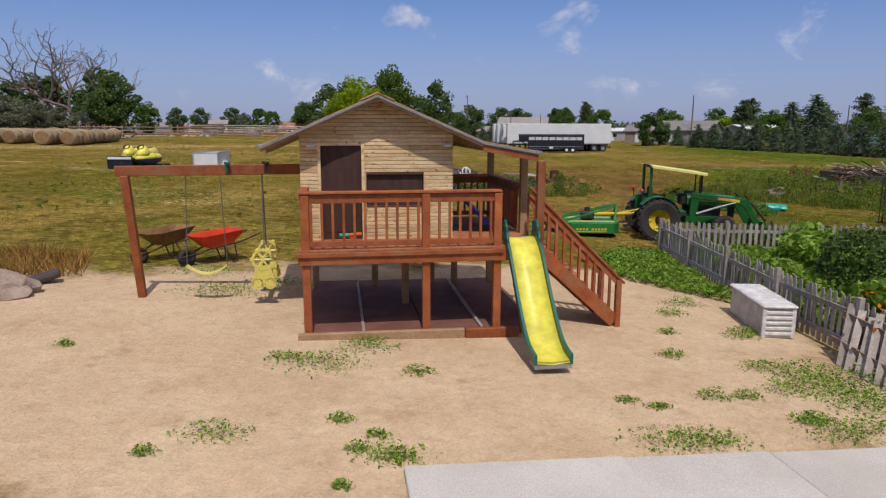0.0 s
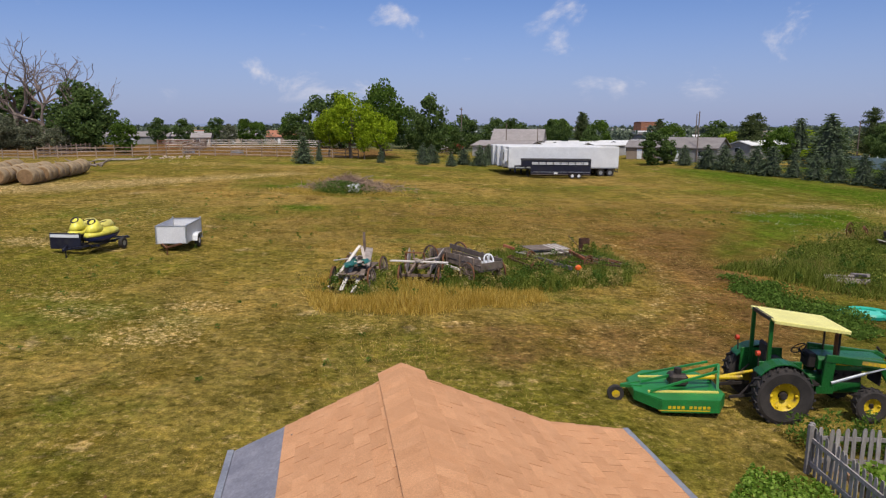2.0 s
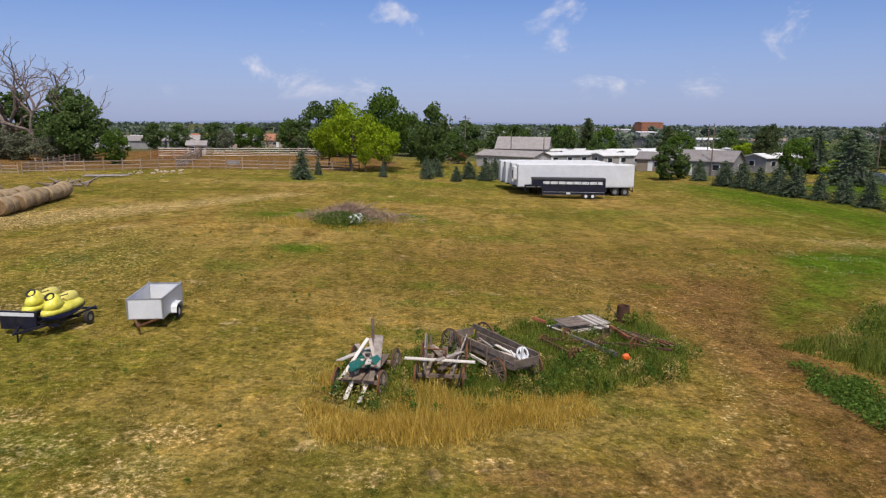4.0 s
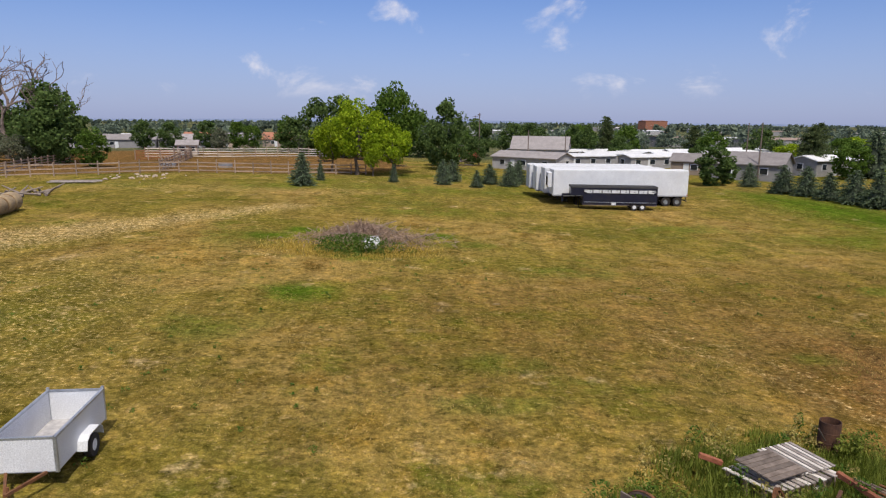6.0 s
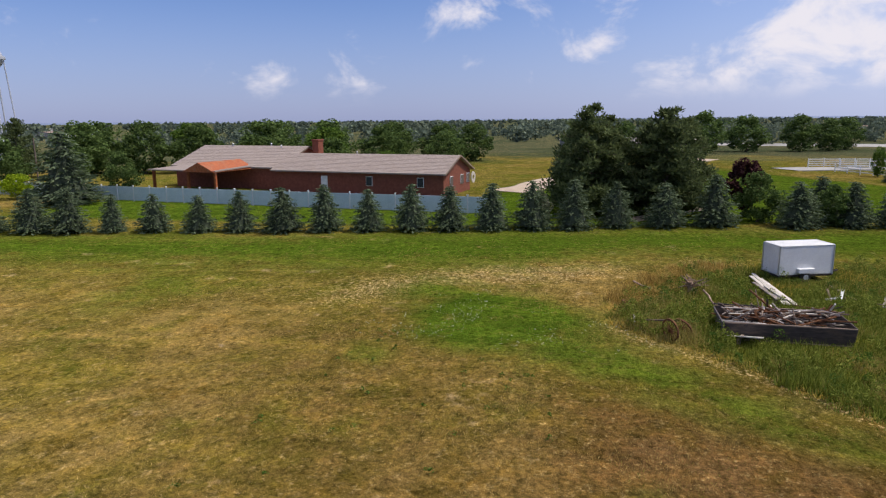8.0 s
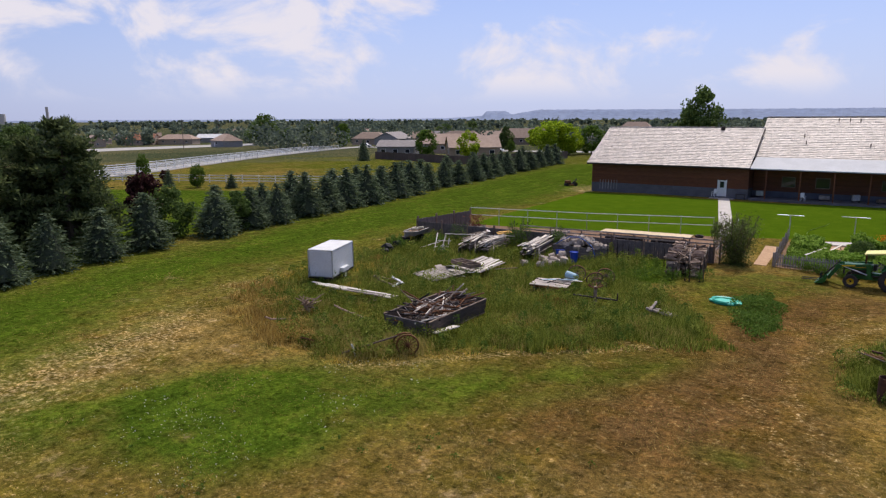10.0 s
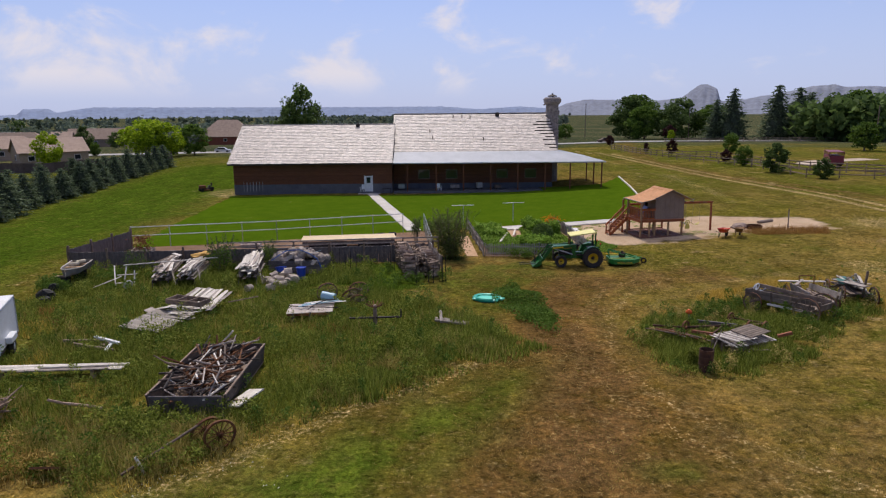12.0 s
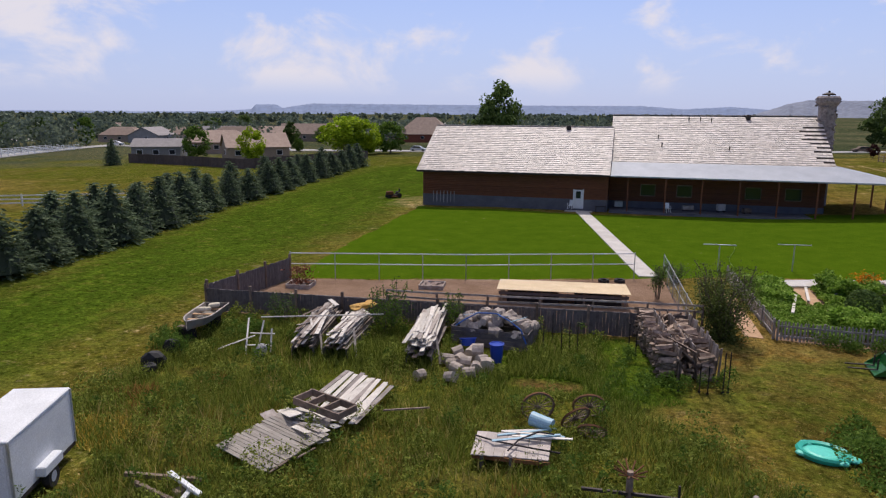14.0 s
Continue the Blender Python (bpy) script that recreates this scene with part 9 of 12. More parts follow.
def billet_mesh(name, r, n, seed, material):
    """A split billet: a wedge with a slight bend."""
    g = np.random.default_rng(seed)
    m = 3 + seed % 3
    k = [(r * g.uniform(0.7, 1.25), 2 * math.pi * (i + g.uniform(-0.25, 0.25)) / m) for i in range(m)]
    bend = g.normal(0, 0.05 * n)
    v, f = [], []
    for x, o in ((-n / 2, 0), (0, bend), (n / 2, 0)):
        v += [(x, o + q * math.cos(a), q * math.sin(a) * 0.85) for q, a in k]
    for j in (0, m):
        f += [(j + i, j + (i + 1) % m, j + m + (i + 1) % m, j + m + i) for i in range(m)]
    f += [tuple(range(m))[::-1], tuple(range(2 * m, 3 * m))]
    return mesh_of(name, v, f, material)


def log_crate():
    rng = np.random.default_rng(17)
    ob = thing("log_crate", 27.4, 23.35, None, -6, "dark crate heaped with pale log rounds and blue hose", "crate")
    L, W, h = 3.7, 2.1, 0.95
    for s in (-1, 1):
        for k in range(4):
            one("side_board", ob, M["fenceboard"], lambda bm: box(bm, (0, W / 2 * s, 0.16 + 0.22 * k), (L, 0.05, 0.2)))
            one("end_board", ob, M["fenceboard"], lambda bm: box(bm, (L / 2 * s, 0, 0.16 + 0.22 * k), (0.05, W, 0.2)))
    shapes = [round_mesh("log_round", rng.uniform(0.13, 0.24), rng.uniform(0.34, 0.50), k) for k in range(9)]
    for i in range(80):
        u, v = rng.uniform(-0.95, 0.95), rng.uniform(-0.95, 0.95)
        z = h - 0.22 + 0.75 * (1 - u * u) ** 0.7 * (1 - v * v) * rng.uniform(0.6, 1.1)
        link_mesh("log_round", shapes[i % 9], ob, at=pose(u * L / 2, v * W / 2, z, rng.uniform(0, 360), rng.normal(0, 25), rng.choice((70, 100, 20, -30)) + rng.normal(0, 22)))
    one("hose", ob, M["bluetarp"], lambda bm: (rods(bm, [(1.75, 1.0, 0.85), (1.3, 0.85, 1.2), (0.7, 0.6, 1.55), (-0.2, 0.6, 1.62), (-0.9, 0.8, 1.4), (-1.5, 1.0, 1.1), (-1.8, 1.12, 0.5)], 0.032)), "blue hose draped over the logs")
    for x, y, rz in ((-1.3, 0.7, 30), (-0.5, 0.5, -20), (1.0, 0.6, 10)):
        one("plastic_strip", ob, M["bluedrum"], lambda bm: box(bm, (x, y, 1.48), (0.8, 0.09, 0.02), pose(0, 0, 0, 10, 14, rz)), "pale blue plastic strip")
    for i, (x, y) in enumerate(((27.9, 25.9), (28.4, 26.5), (27.3, 26.9), (28.0, 27.0), (28.6, 25.9), (27.6, 26.3), (28.2, 27.7), (29.5, 28.8), (27.6, 28.0), (27.0, 27.3), (28.5, 27.2), (28.9, 26.8), (27.4, 27.6), (28.2, 28.7))):
        k = thing("log_round", x, y, None, rng.uniform(0, 180), "pale sawn log round lying in the grass", "log", "loose log rounds")
        r = rng.uniform(0.21, 0.33)
        link_mesh("log", round_mesh("log", r, rng.uniform(0.4, 0.6), 60 + i), k, at=pose(0, 0, r * (0.95 if i != 5 else 2.2), rng.uniform(0, 90), rng.normal(0, 12)))
    bk = thing("blue_bucket", 26.85, 25.9, None, 0, "blue plastic barrel standing by log rounds", "bucket", "blue buckets")
    one("body", bk, M["blue"], lambda bm: bowl(bm, [(0.24, 0.24, 0), (0.28, 0.28, 0.4), (0.30, 0.30, 0.8), (0.31, 0.31, 0.82)], 20))
    one("rim", bk, M["blue"], lambda bm: ring(bm, [(0.28, 0.80), (0.33, 0.80), (0.33, 0.85), (0.28, 0.85)], 20))
    bk = thing("blue_bucket", 28.3, 25.2, None, 20, "blue plastic tub tipped among log rounds", "bucket", "blue buckets")
    one("body", bk, M["blue"], lambda bm: bowl(bm, [(0.3, 0.22, 0), (0.36, 0.27, 0.3), (0.38, 0.29, 0.34)], 18, pose(0, 0, 0.35, 20)))
    one("rim", bk, M["blue"], lambda bm: bowl(bm, [(0.37, 0.28, 0.31), (0.40, 0.31, 0.33), (0.38, 0.29, 0.37)], 18, pose(0, 0, 0.35, 20), False))


log_crate()


def firewood_stack():
    rng = np.random.default_rng(23)
    L = 5.6

    def stack(off, label):
        c = Vector((19.35 - 0.988 * off, 23.1 - 0.156 * off))
        return thing("firewood_stack", c.x, c.y, None, 99, label, "firewood", "firewood stacks")
    short = [billet_mesh("split_billet", rng.uniform(0.075, 0.12), rng.uniform(0.45, 0.8), k, M["firewood"]) for k in range(12)]
    for off, half, label in ((-0.82, 0.36, "tall stack of grey-brown split billets beside crooked branches"), (0.78, 0.36, "stack of split billets held between plank sides")):
        ob = stack(off, label)
        for i in range(220):
            f = i / 220
            x = -L / 2 + L * ((i * 0.618034) % 1.0)
            z = 0.08 + (1.36 if off < 0 else 1.12) * f + 0.12 * math.sin(x * 1.7 + off) + rng.normal(0, 0.03)
            link_mesh("split_billet", short[int(rng.integers(12))], ob, at=pose(x, rng.normal(0, 0.07), z, rng.uniform(0, 360), rng.normal(0, 9), 90 + rng.normal(0, 14)))
        for x in (-L / 2, 0, L / 2):
            one("post", ob, M["brownwood"], lambda bm: rod(bm, (x, half + 0.1, -0.1), (x, half + 0.16, 1.5), 0.045))
        sides = (half,) if off < 0 else (-half, half)
        for s in sides:
            for k in range(16):
                one("side_board", ob, M["oldwood" if k % 3 else "wagonwood"], lambda bm: box(bm, (-L / 2 + L * (k + 0.5) / 16, s * 1.12, 0.70 + rng.normal(0, 0.05)), (rng.uniform(0.24, 0.33), 0.03, 1.5), pose(0, 0, 0, -6 if s > 0 else 6, rng.normal(0, 2.5)), 0.004))
    ob = stack(-0.05, "jumbled heap of crooked branches and split logs")
    long = [billet_mesh("branch", rng.uniform(0.05, 0.10), rng.uniform(1.0, 2.2), 40 + k, M["firewood"]) for k in range(8)]
    for i in range(160):
        f = i / 160
        x = -L / 2 + 0.4 + (L - 0.8) * ((i * 0.618034 + 0.3) % 1.0)
        me = long[i % 8] if i % 3 else short[i % 12]
        link_mesh("branch" if i % 3 else "split_billet", me, ob, at=pose(x, rng.normal(0, 0.16), 0.08 + 1.25 * f + 0.14 * math.sin(x * 1.3), rng.uniform(0, 360), rng.normal(0, 12), rng.normal(8, 22) if i % 3 else rng.uniform(0, 180)))
    for x, y in ((25.05, 23.8), (24.75, 22.6), (24.2, 24.0), (23.85, 23.9), (23.5, 23.6), (19.3, 27.0), (18.5, 26.9), (18.2, 27.0), (17.6, 26.7), (17.4, 26.6), (20.9, 23.4), (21.2, 22.4)):
        ob = thing("steel_post", x, y, None, rng.uniform(-20, 20), "dark steel fence post standing in weeds", "post", "steel fence posts")
        h = 1.45 if x > 22 else 1.2 if x > 17.9 else 1.7
        one("stake", ob, M["iron"], lambda bm: (box(bm, (0, 0, h / 2), (0.045, 0.015, h)), box(bm, (0, 0.02, h / 2), (0.012, 0.035, h))))
        one("anchor_plate", ob, M["iron"], lambda bm: box(bm, (0, 0, 0.04), (0.10, 0.012, 0.10)))


firewood_stack()


def deck_panels():
    rng = np.random.default_rng(29)
    ob = thing("deck_section", 32.25, 35.85, None, -22, "weathered plank panel lying tilted in tall weeds", "panel")
    for i in range(17):
        one("plank", ob, M["greyplank"], lambda bm: box(bm, (rng.normal(0, 0.02), -1.2 + 0.15 * i, 0.50 - 0.012 * i + (0.008 if i % 2 else 0)), (2.5 + rng.normal(0, 0.02), 0.142, 0.035), pose(0, 0, 0, -4.5 + rng.normal(0, 1.5), -1 + rng.normal(0, 0.4), rng.normal(0, 0.4)), 0.004))
    for x in (-1.0, 0, 1.0):
        one("batten", ob, M["brownwood"], lambda bm: box(bm, (x, 0, 0.33), (0.1, 2.4, 0.08), pose(0, 0, 0, -4.5)))
    for p, q in (((-1.3, -0.6, 0.3), (-1.9, 0.6, 0.7)), ((-1.2, 0.3, 0.3), (-1.7, 1.5, 0.55))):
        one("loose_pole", ob, M["brownwood"], lambda bm: rod(bm, p, q, 0.03))
    ob = thing("scrap_board_heap", 31.2, 32.9, None, -16, "heap of pale scrap boards under a dark crate frame", "scrap heap")
    for i in range(13):
        one("sheet", ob, M["palewood" if i % 4 else "oldwood"], lambda bm: box(bm, (-0.95 + 0.19 * i, -0.75 + rng.normal(0, 0.12), 0.46 + 0.008 * i), (0.185, rng.uniform(2.7, 3.3), 0.03), pose(0, 0, 0, -5 + rng.normal(0, 1.2), rng.normal(0, 3), 10 + rng.normal(0, 1.6)), 0.003))
    for i in range(26):
        one("board", ob, M[("palewood", "palewood", "oldwood", "wall_pale")[i % 4]], lambda bm: box(bm, (rng.uniform(-0.9, 1.1), rng.uniform(0.3, 2.4), 0.26 + 0.014 * i), (rng.uniform(0.6, 1.7), rng.uniform(0.12, 0.5), 0.025), pose(0, 0, 0, rng.normal(0, 6), rng.normal(0, 7), rng.uniform(-50, 60)), 0.003))
    for s in (-1, 1):
        one("crate_side", ob, M["brownwood"], lambda bm: box(bm, (-0.02, 0.87 + 0.45 * s, 0.84), (2.25, 0.06, 0.26), pose(0, 0, 0, 0, 0, -5), 0.006))
    for x in (-1.1, -0.35, 0.4, 1.07):
        one("crate_rung", ob, M["brownwood"], lambda bm: box(bm, (x, 0.87 - 0.087 * x, 0.84), (0.06, 0.85, 0.24), pose(0, 0, 0, 0, 0, -5), 0.005))
    one("leaning_strip", ob, M["brownwood"], lambda bm: beam(bm, (-1.6, -0.4, 0.5), (-3.2, -0.9, 0.8), 0.06, 0.05))
    ob = thing("metal_sheet_pile", 24.8, 33.95, None, 6, "low pile of pale boards, sheets and a bent pipe", "scrap heap")
    for i in range(7):
        one("board", ob, M["pinkboard"], lambda bm: box(bm, (-1.03 + 0.345 * i, 0.15 + rng.normal(0, 0.03), 0.48), (0.335, 1.35, 0.035), pose(0, 0, 0, -5, rng.normal(0, 1.5), -3 + rng.normal(0, 0.8)), 0.004))
    one("edge_board", ob, M["rust"], lambda bm: box(bm, (0, 0.84, 0.34), (2.4, 0.04, 0.12), pose(0, 0, 0, 0, 0, -3)))
    for i in range(6):
        one("plastic_strip", ob, M["bluedrum" if i % 2 else "palewood"], lambda bm: box(bm, (-0.5 + rng.normal(0, 0.25), -0.75 + 0.14 * i, 0.58 + 0.02 * i), (rng.uniform(1.4, 2.3), 0.10, 0.03), pose(0, 0, 0, 0, 3, rng.normal(6, 9))))
    one("bent_pipe", ob, M["iron"], lambda bm: (rods(bm, [(-1.5, 0.55, 0.56), (-0.6, 0.45, 0.60), (0.5, 0.2, 0.60), (1.2, -0.1, 0.60)], 0.028), rods(bm, [(0.1, 0.7, 0.58), (-0.2, 0.1, 0.66), (-0.8, -0.3, 0.78), (-1.3, -0.2, 0.8)], 0.028)))
    one("pale_drum", ob, M["bluedrum"], lambda bm: rod(bm, (-0.55, -1.25, 0.78), (-1.25, -0.95, 0.72), 0.25, 0.21, seg=18), "pale blue plastic drum")
    one("base", ob, M["fenceboard"], lambda bm: [box(bm, (x, 0.1, 0.22), (0.1, 1.6, 0.45)) for x in (-0.9, 0, 0.9)])
    for i, (x, y, r, tilt, turn) in enumerate(((24.35, 31.2, 0.6, 78, 20), (22.6, 30.5, 0.58, 66, 10), (23.0, 31.5, 0.55, 60, 40), (22.4, 32.2, 0.5, 50, 0), (25.2, 48.5, 0.52, 84, 35), (25.9, 47.9, 0.5, 62, 50), (29.9, 50.0, 0.5, 30, 0))):
        ob = thing("wagon_wheel", x, y, None, turn, "old spoked wagon wheel leaning in tall weeds", "wheel", "loose wagon wheels")
        spoked_wheel(ob, pose(0, 0, r * math.sin(radians(tilt)) * 0.96, tilt), r, 14, "rim_and_spokes", "rust" if i > 3 else "brownwood")
    ob = thing("iron_hub", 21.2, 35.9, None, 10, "upright rusty hub with radiating iron rods", "farm implement")
    one("shaft", ob, M["brownwood"], lambda bm: rod(bm, (0, 0, 0), (0, 0, 1.15), 0.11, 0.09, 10))
    for a in np.arange(0, 6.2, 0.6):
        one("spoke", ob, M["rust"], lambda bm: rod(bm, (0, 0, 1.0), (0.45 * math.cos(a), 0.55 * math.sin(a), 1.22), 0.025, seg=5))
    one("frame_bar", ob, M["iron"], lambda bm: (beam(bm, (-1.3, 0.2, 0.5), (1.3, -0.1, 0.5), 0.08, 0.08), beam(bm, (-1.3, 0.2, 0.5), (-1.3, 0.2, 0.9), 0.06, 0.06)))
    ob = thing("post_pile", 17.3, 36.0, None, -14, "few grey posts lying crossed in the weeds", "scrap heap")
    for p, q in (((-0.9, 0.1, 0.25), (0.9, -0.2, 0.3)), ((-0.8, 0.4, 0.3), (0.8, 0.3, 0.38)), ((0.4, 0.6, 0.4), (0.7, -0.5, 0.6)), ((-0.7, -0.3, 0.2), (0.7, -0.4, 0.25))):
        one("post", ob, M["oldwood"], lambda bm: rod(bm, p, q, 0.08, seg=9))


deck_panels()


def scrap_box():
    rng = np.random.default_rng(37)
    ob = thing("scrap_wagon_box", 27.1, 43.4, float(G(27.1, 43.4)) - 0.22, 89, "dark open wagon box full of rusty pipes and coils", "wagon box")
    L, W, h = 5.4, 2.7, 0.95
    for s in (-1, 1):
        one("side_panel", ob, M["darkbox"], lambda bm: box(bm, (0, W / 2 * s, h / 2 + 0.1), (L, 0.06, h), pose(0, 0, 0, -8 * s), 0.01))
        one("end_panel", ob, M["darkbox"] if s < 0 else M["fenceboard"], lambda bm: box(bm, (L / 2 * s, 0, h / 2 + 0.1), (0.06, W - 0.1, h), pose(0, 0, 0, 0, 8 * s), 0.01))
        one("rim_rail", ob, M["brownwood"], lambda bm: box(bm, (0, (W / 2 + 0.07) * s, h + 0.1), (L, 0.07, 0.05)))
    one("floor", ob, M["brownwood"], lambda bm: box(bm, (0, 0, 0.25), (L, W, 0.06)))
    for i in range(150):
        p = Vector((rng.uniform(-2.2, 2.2), rng.uniform(-1.05, 1.05), rng.uniform(0.55, 1.0) + 0.55 * max(0, rng.uniform(-0.3, 1.0))))
        d = Vector((rng.normal(0, 1), rng.normal(0, 0.6), rng.normal(0, 0.2))).normalized() * rng.uniform(0.35, 1.15)
        mt = M[("rust", "rust", "iron", "brownwood", "brownwood", "oldwood", "iron", "palewood")[int(rng.integers(8))]]
        one("pipe", ob, mt, lambda bm: rod(bm, p - d, p + d, rng.uniform(0.018, 0.05), seg=6))
    for i in range(9):
        r = rng.uniform(0.3, 0.55)
        m = pose(rng.uniform(-1.6, 1.2), rng.uniform(-0.6, 0.6), rng.uniform(0.95, 1.2), rng.normal(0, 15), rng.normal(0, 15))
        one("wire_coil", ob, M["rust"], lambda bm: [ring(bm, [(r + k * 0.03 - 0.012, -0.012), (r + k * 0.03 + 0.012, -0.012), (r + k * 0.03, 0.014)], 22, m) for k in range(4)])
    one("long_board", ob, M["oldwood"], lambda bm: beam(bm, (-2.2, -0.2, 1.0), (-1.2, 1.6, 1.75), 0.12, 0.04))
    ob2 = thing("pale_board", 25.3, 45.3, float(G(25.3, 45.3)) + 0.35, 60, "pale panel leaning at the scrap wagon box", "board")
    one("panel", ob2, M["palewood"], lambda bm: box(bm, (0, 0, 0), (1.3, 0.8, 0.05), pose(0, 0, 0, 14, 8)))
    one("prop", ob2, M["brownwood"], lambda bm: box(bm, (0.2, 0, -0.2), (0.1, 0.6, 0.38)))
    ob3 = thing("long_plank_pair", 34.3, 42.2, None, 4, "long bleached planks lying stacked in weeds", "planks")
    for k, (y, z, n) in enumerate(((0, 0.35, 6.2), (0.24, 0.36, 5.6), (-0.22, 0.34, 5.2), (0.5, 0.42, 3.4), (0.1, 0.42, 2.6))):
        one("plank", ob3, M["palewood"] if k != 3 else M["oldwood"], lambda bm: box(bm, (-0.3 * k, y, z), (n, 0.22, 0.05), pose(0, 0, 0, 2, -2, 1.5 * k), 0.004))
    for x in (-2, 1.6):
        one("bearer", ob3, M["brownwood"], lambda bm: box(bm, (x, 0, 0.15), (0.14, 0.9, 0.32)))
    ob4 = thing("white_post", 33.4, 38.75, float(G(33.4, 38.75)), -25, "white painted post lying on dark timbers", "post")
    one("post", ob4, M["whiteplastic"], lambda bm: (beam(bm, (-0.8, 0, 0.30), (0.7, 0.1, 0.46), 0.15, 0.10, 0.01), beam(bm, (-0.3, 0.0, 0.28), (-0.7, 0.7, 0.16), 0.16, 0.08)))
    one("timber", ob4, M["brownwood"], lambda bm: (beam(bm, (0.2, -0.6, 0.1), (1.8, 0.9, 0.35), 0.12, 0.12), beam(bm, (-0.9, 0.4, 0.1), (1.2, 0.9, 0.3), 0.12, 0.12), box(bm, (0, 0.1, 0.12), (0.3, 0.5, 0.24))))
    ob5 = thing("iron_pole", 26.8, 49.2, None, 49, "long bare pole lying over old wheels", "pole")
    one("pole", ob5, M["brownwood"], lambda bm: rod(bm, (1.35, 0.1, 0.15), (-1.4, 0.0, 0.75), 0.05, 0.04))
    one("stub", ob5, M["palewood"], lambda bm: rod(bm, (0.75, 0.3, 0.0), (0.9, 0.15, 0.55), 0.05))
    ob6 = thing("tree_stump", 33.7, 46.5, None, 20, "dry uprooted brown stump among golden weeds", "stump")

    def roots(bm):
        rod(bm, (0, 0, 0.1), (0.1, 0.05, 0.7), 0.22, 0.15, 9)
        for a in np.arange(0, 6.2, 0.48):
            r, z = rng.uniform(0.4, 1.0), rng.uniform(0.3, 1.15)
            mid = Vector((0.45 * r * math.cos(a), 0.45 * r * math.sin(a), 0.25 + 0.5 * z))
            end = Vector((r * math.cos(a + 0.3), r * math.sin(a + 0.3), z))
            rod(bm, (0.05, 0, 0.4), mid, 0.07, 0.045, 6)
            rod(bm, mid, end, 0.045, 0.015, 5)
            rod(bm, mid, mid + Vector((rng.normal(0, 0.3), rng.normal(0, 0.3), rng.uniform(0.1, 0.4))), 0.03, 0.01, 5)
    one("wood", ob6, M["twig"], roots)
    for x, y, rz in ((31.2, 45.7, 10), (33.3, 48.8, 70)):
        ob7 = thing("fallen_branch", x, y, None, rz, "broken brown branch lying among weeds", "branch", "broken branches")
        one("limb", ob7, M["twig"], lambda bm: rods(bm, [(-0.8, 0, 0.1), (-0.2, 0.15, 0.35), (0.5, 0.05, 0.45), (0.9, 0.25, 0.7)], 0.05, 6))


scrap_box()


def turtle_box():
    ob = thing("turtle_sandbox", 15.1, 31.1, None, -20, "round turquoise plastic sandbox lying on the grass", "sandbox")
    one("shell_rim", ob, M["bright_teal"], lambda bm: ring(bm, [(0.62, 0.05), (0.80, 0.02), (0.84, 0.16), (0.78, 0.24), (0.62, 0.2)], 28, Matrix.Diagonal((1.15, 0.95, 1, 1))))
    one("basin", ob, M["aqua"], lambda bm: bowl(bm, [(0.72, 0.6, 0.04), (0.72, 0.6, 0.12), (0.5, 0.4, 0.17)], 26))
    for a in (40, 140, 220, 320):
        one("foot_lobe", ob, M["aqua"], lambda bm: lump(bm, (0.86 * math.cos(radians(a)), 0.72 * math.sin(radians(a)), 0.12), (0.24, 0.2, 0.1), a, 2, 0.1))
    ob.scale = (0.86, 0.86, 0.9)
    one("head_lobe", ob, M["aqua"], lambda bm: lump(bm, (-1.0, 0, 0.14), (0.26, 0.24, 0.11), 1, 2, 0.1))


turtle_box()

# ---- tall weeds and grass ----
rng = np.random.default_rng(77)


def put(name, me, label, category):
    return tagged(link_mesh(name, me), label, category, kind="stuff")


def tris_mesh(name, v, material):
    """A mesh of loose triangles from an array of corners."""
    n = len(v) // 3
    me = bpy.data.meshes.new(name)
    me.vertices.add(3 * n)
    me.vertices.foreach_set("co", v.astype(np.float32).ravel())
    me.loops.add(3 * n)
    me.loops.foreach_set("vertex_index", np.arange(3 * n, dtype=np.int32))
    me.polygons.add(n)
    me.polygons.foreach_set("loop_start", np.arange(0, 3 * n, 3, dtype=np.int32))
    me.update()
    me.validate()
    me.materials.append(material)
    return me


def clear_of(x, y, spots):
    k = np.ones(len(x), bool)
    for a, b, r in spots:
        k &= np.hypot(x - a, y - b) > r
    return k


SPOTS = [(38.3, 39.2, 1.6), (35.8, 25.3, 0.8), (35.4, 27, 0.6), (34.0, 25, 0.9), (30.4, 25.3, 0.9), (27.4, 23.6, 1.9), (19.6, 21.5, 1.6), (19.3, 23.3, 1.6), (19.1, 25, 1.5), (24.4, 27.9, 0.8), (23.6, 27.8, 0.7), (25.4, 28, 0.7), (32.3, 35.6, 1.0), (31.3, 33.4, 0.8), (30.9, 32, 0.9), (24.8, 33.8, 0.9), (27.3, 43.2, 1.8), (26.6, 41.8, 1.4), (28.2, 44.6, 1.4), (28.2, 26.8, 1.2), (27, 26.4, 0.8), (34.3, 42.2, 0.8), (32.4, 42.2, 0.7), (36, 42.3, 0.7)]


def patch_noise(x, y, s, seed):
    return np.array([noise.noise(Vector((a * s, b * s, seed))) for a, b in zip(x, y)])


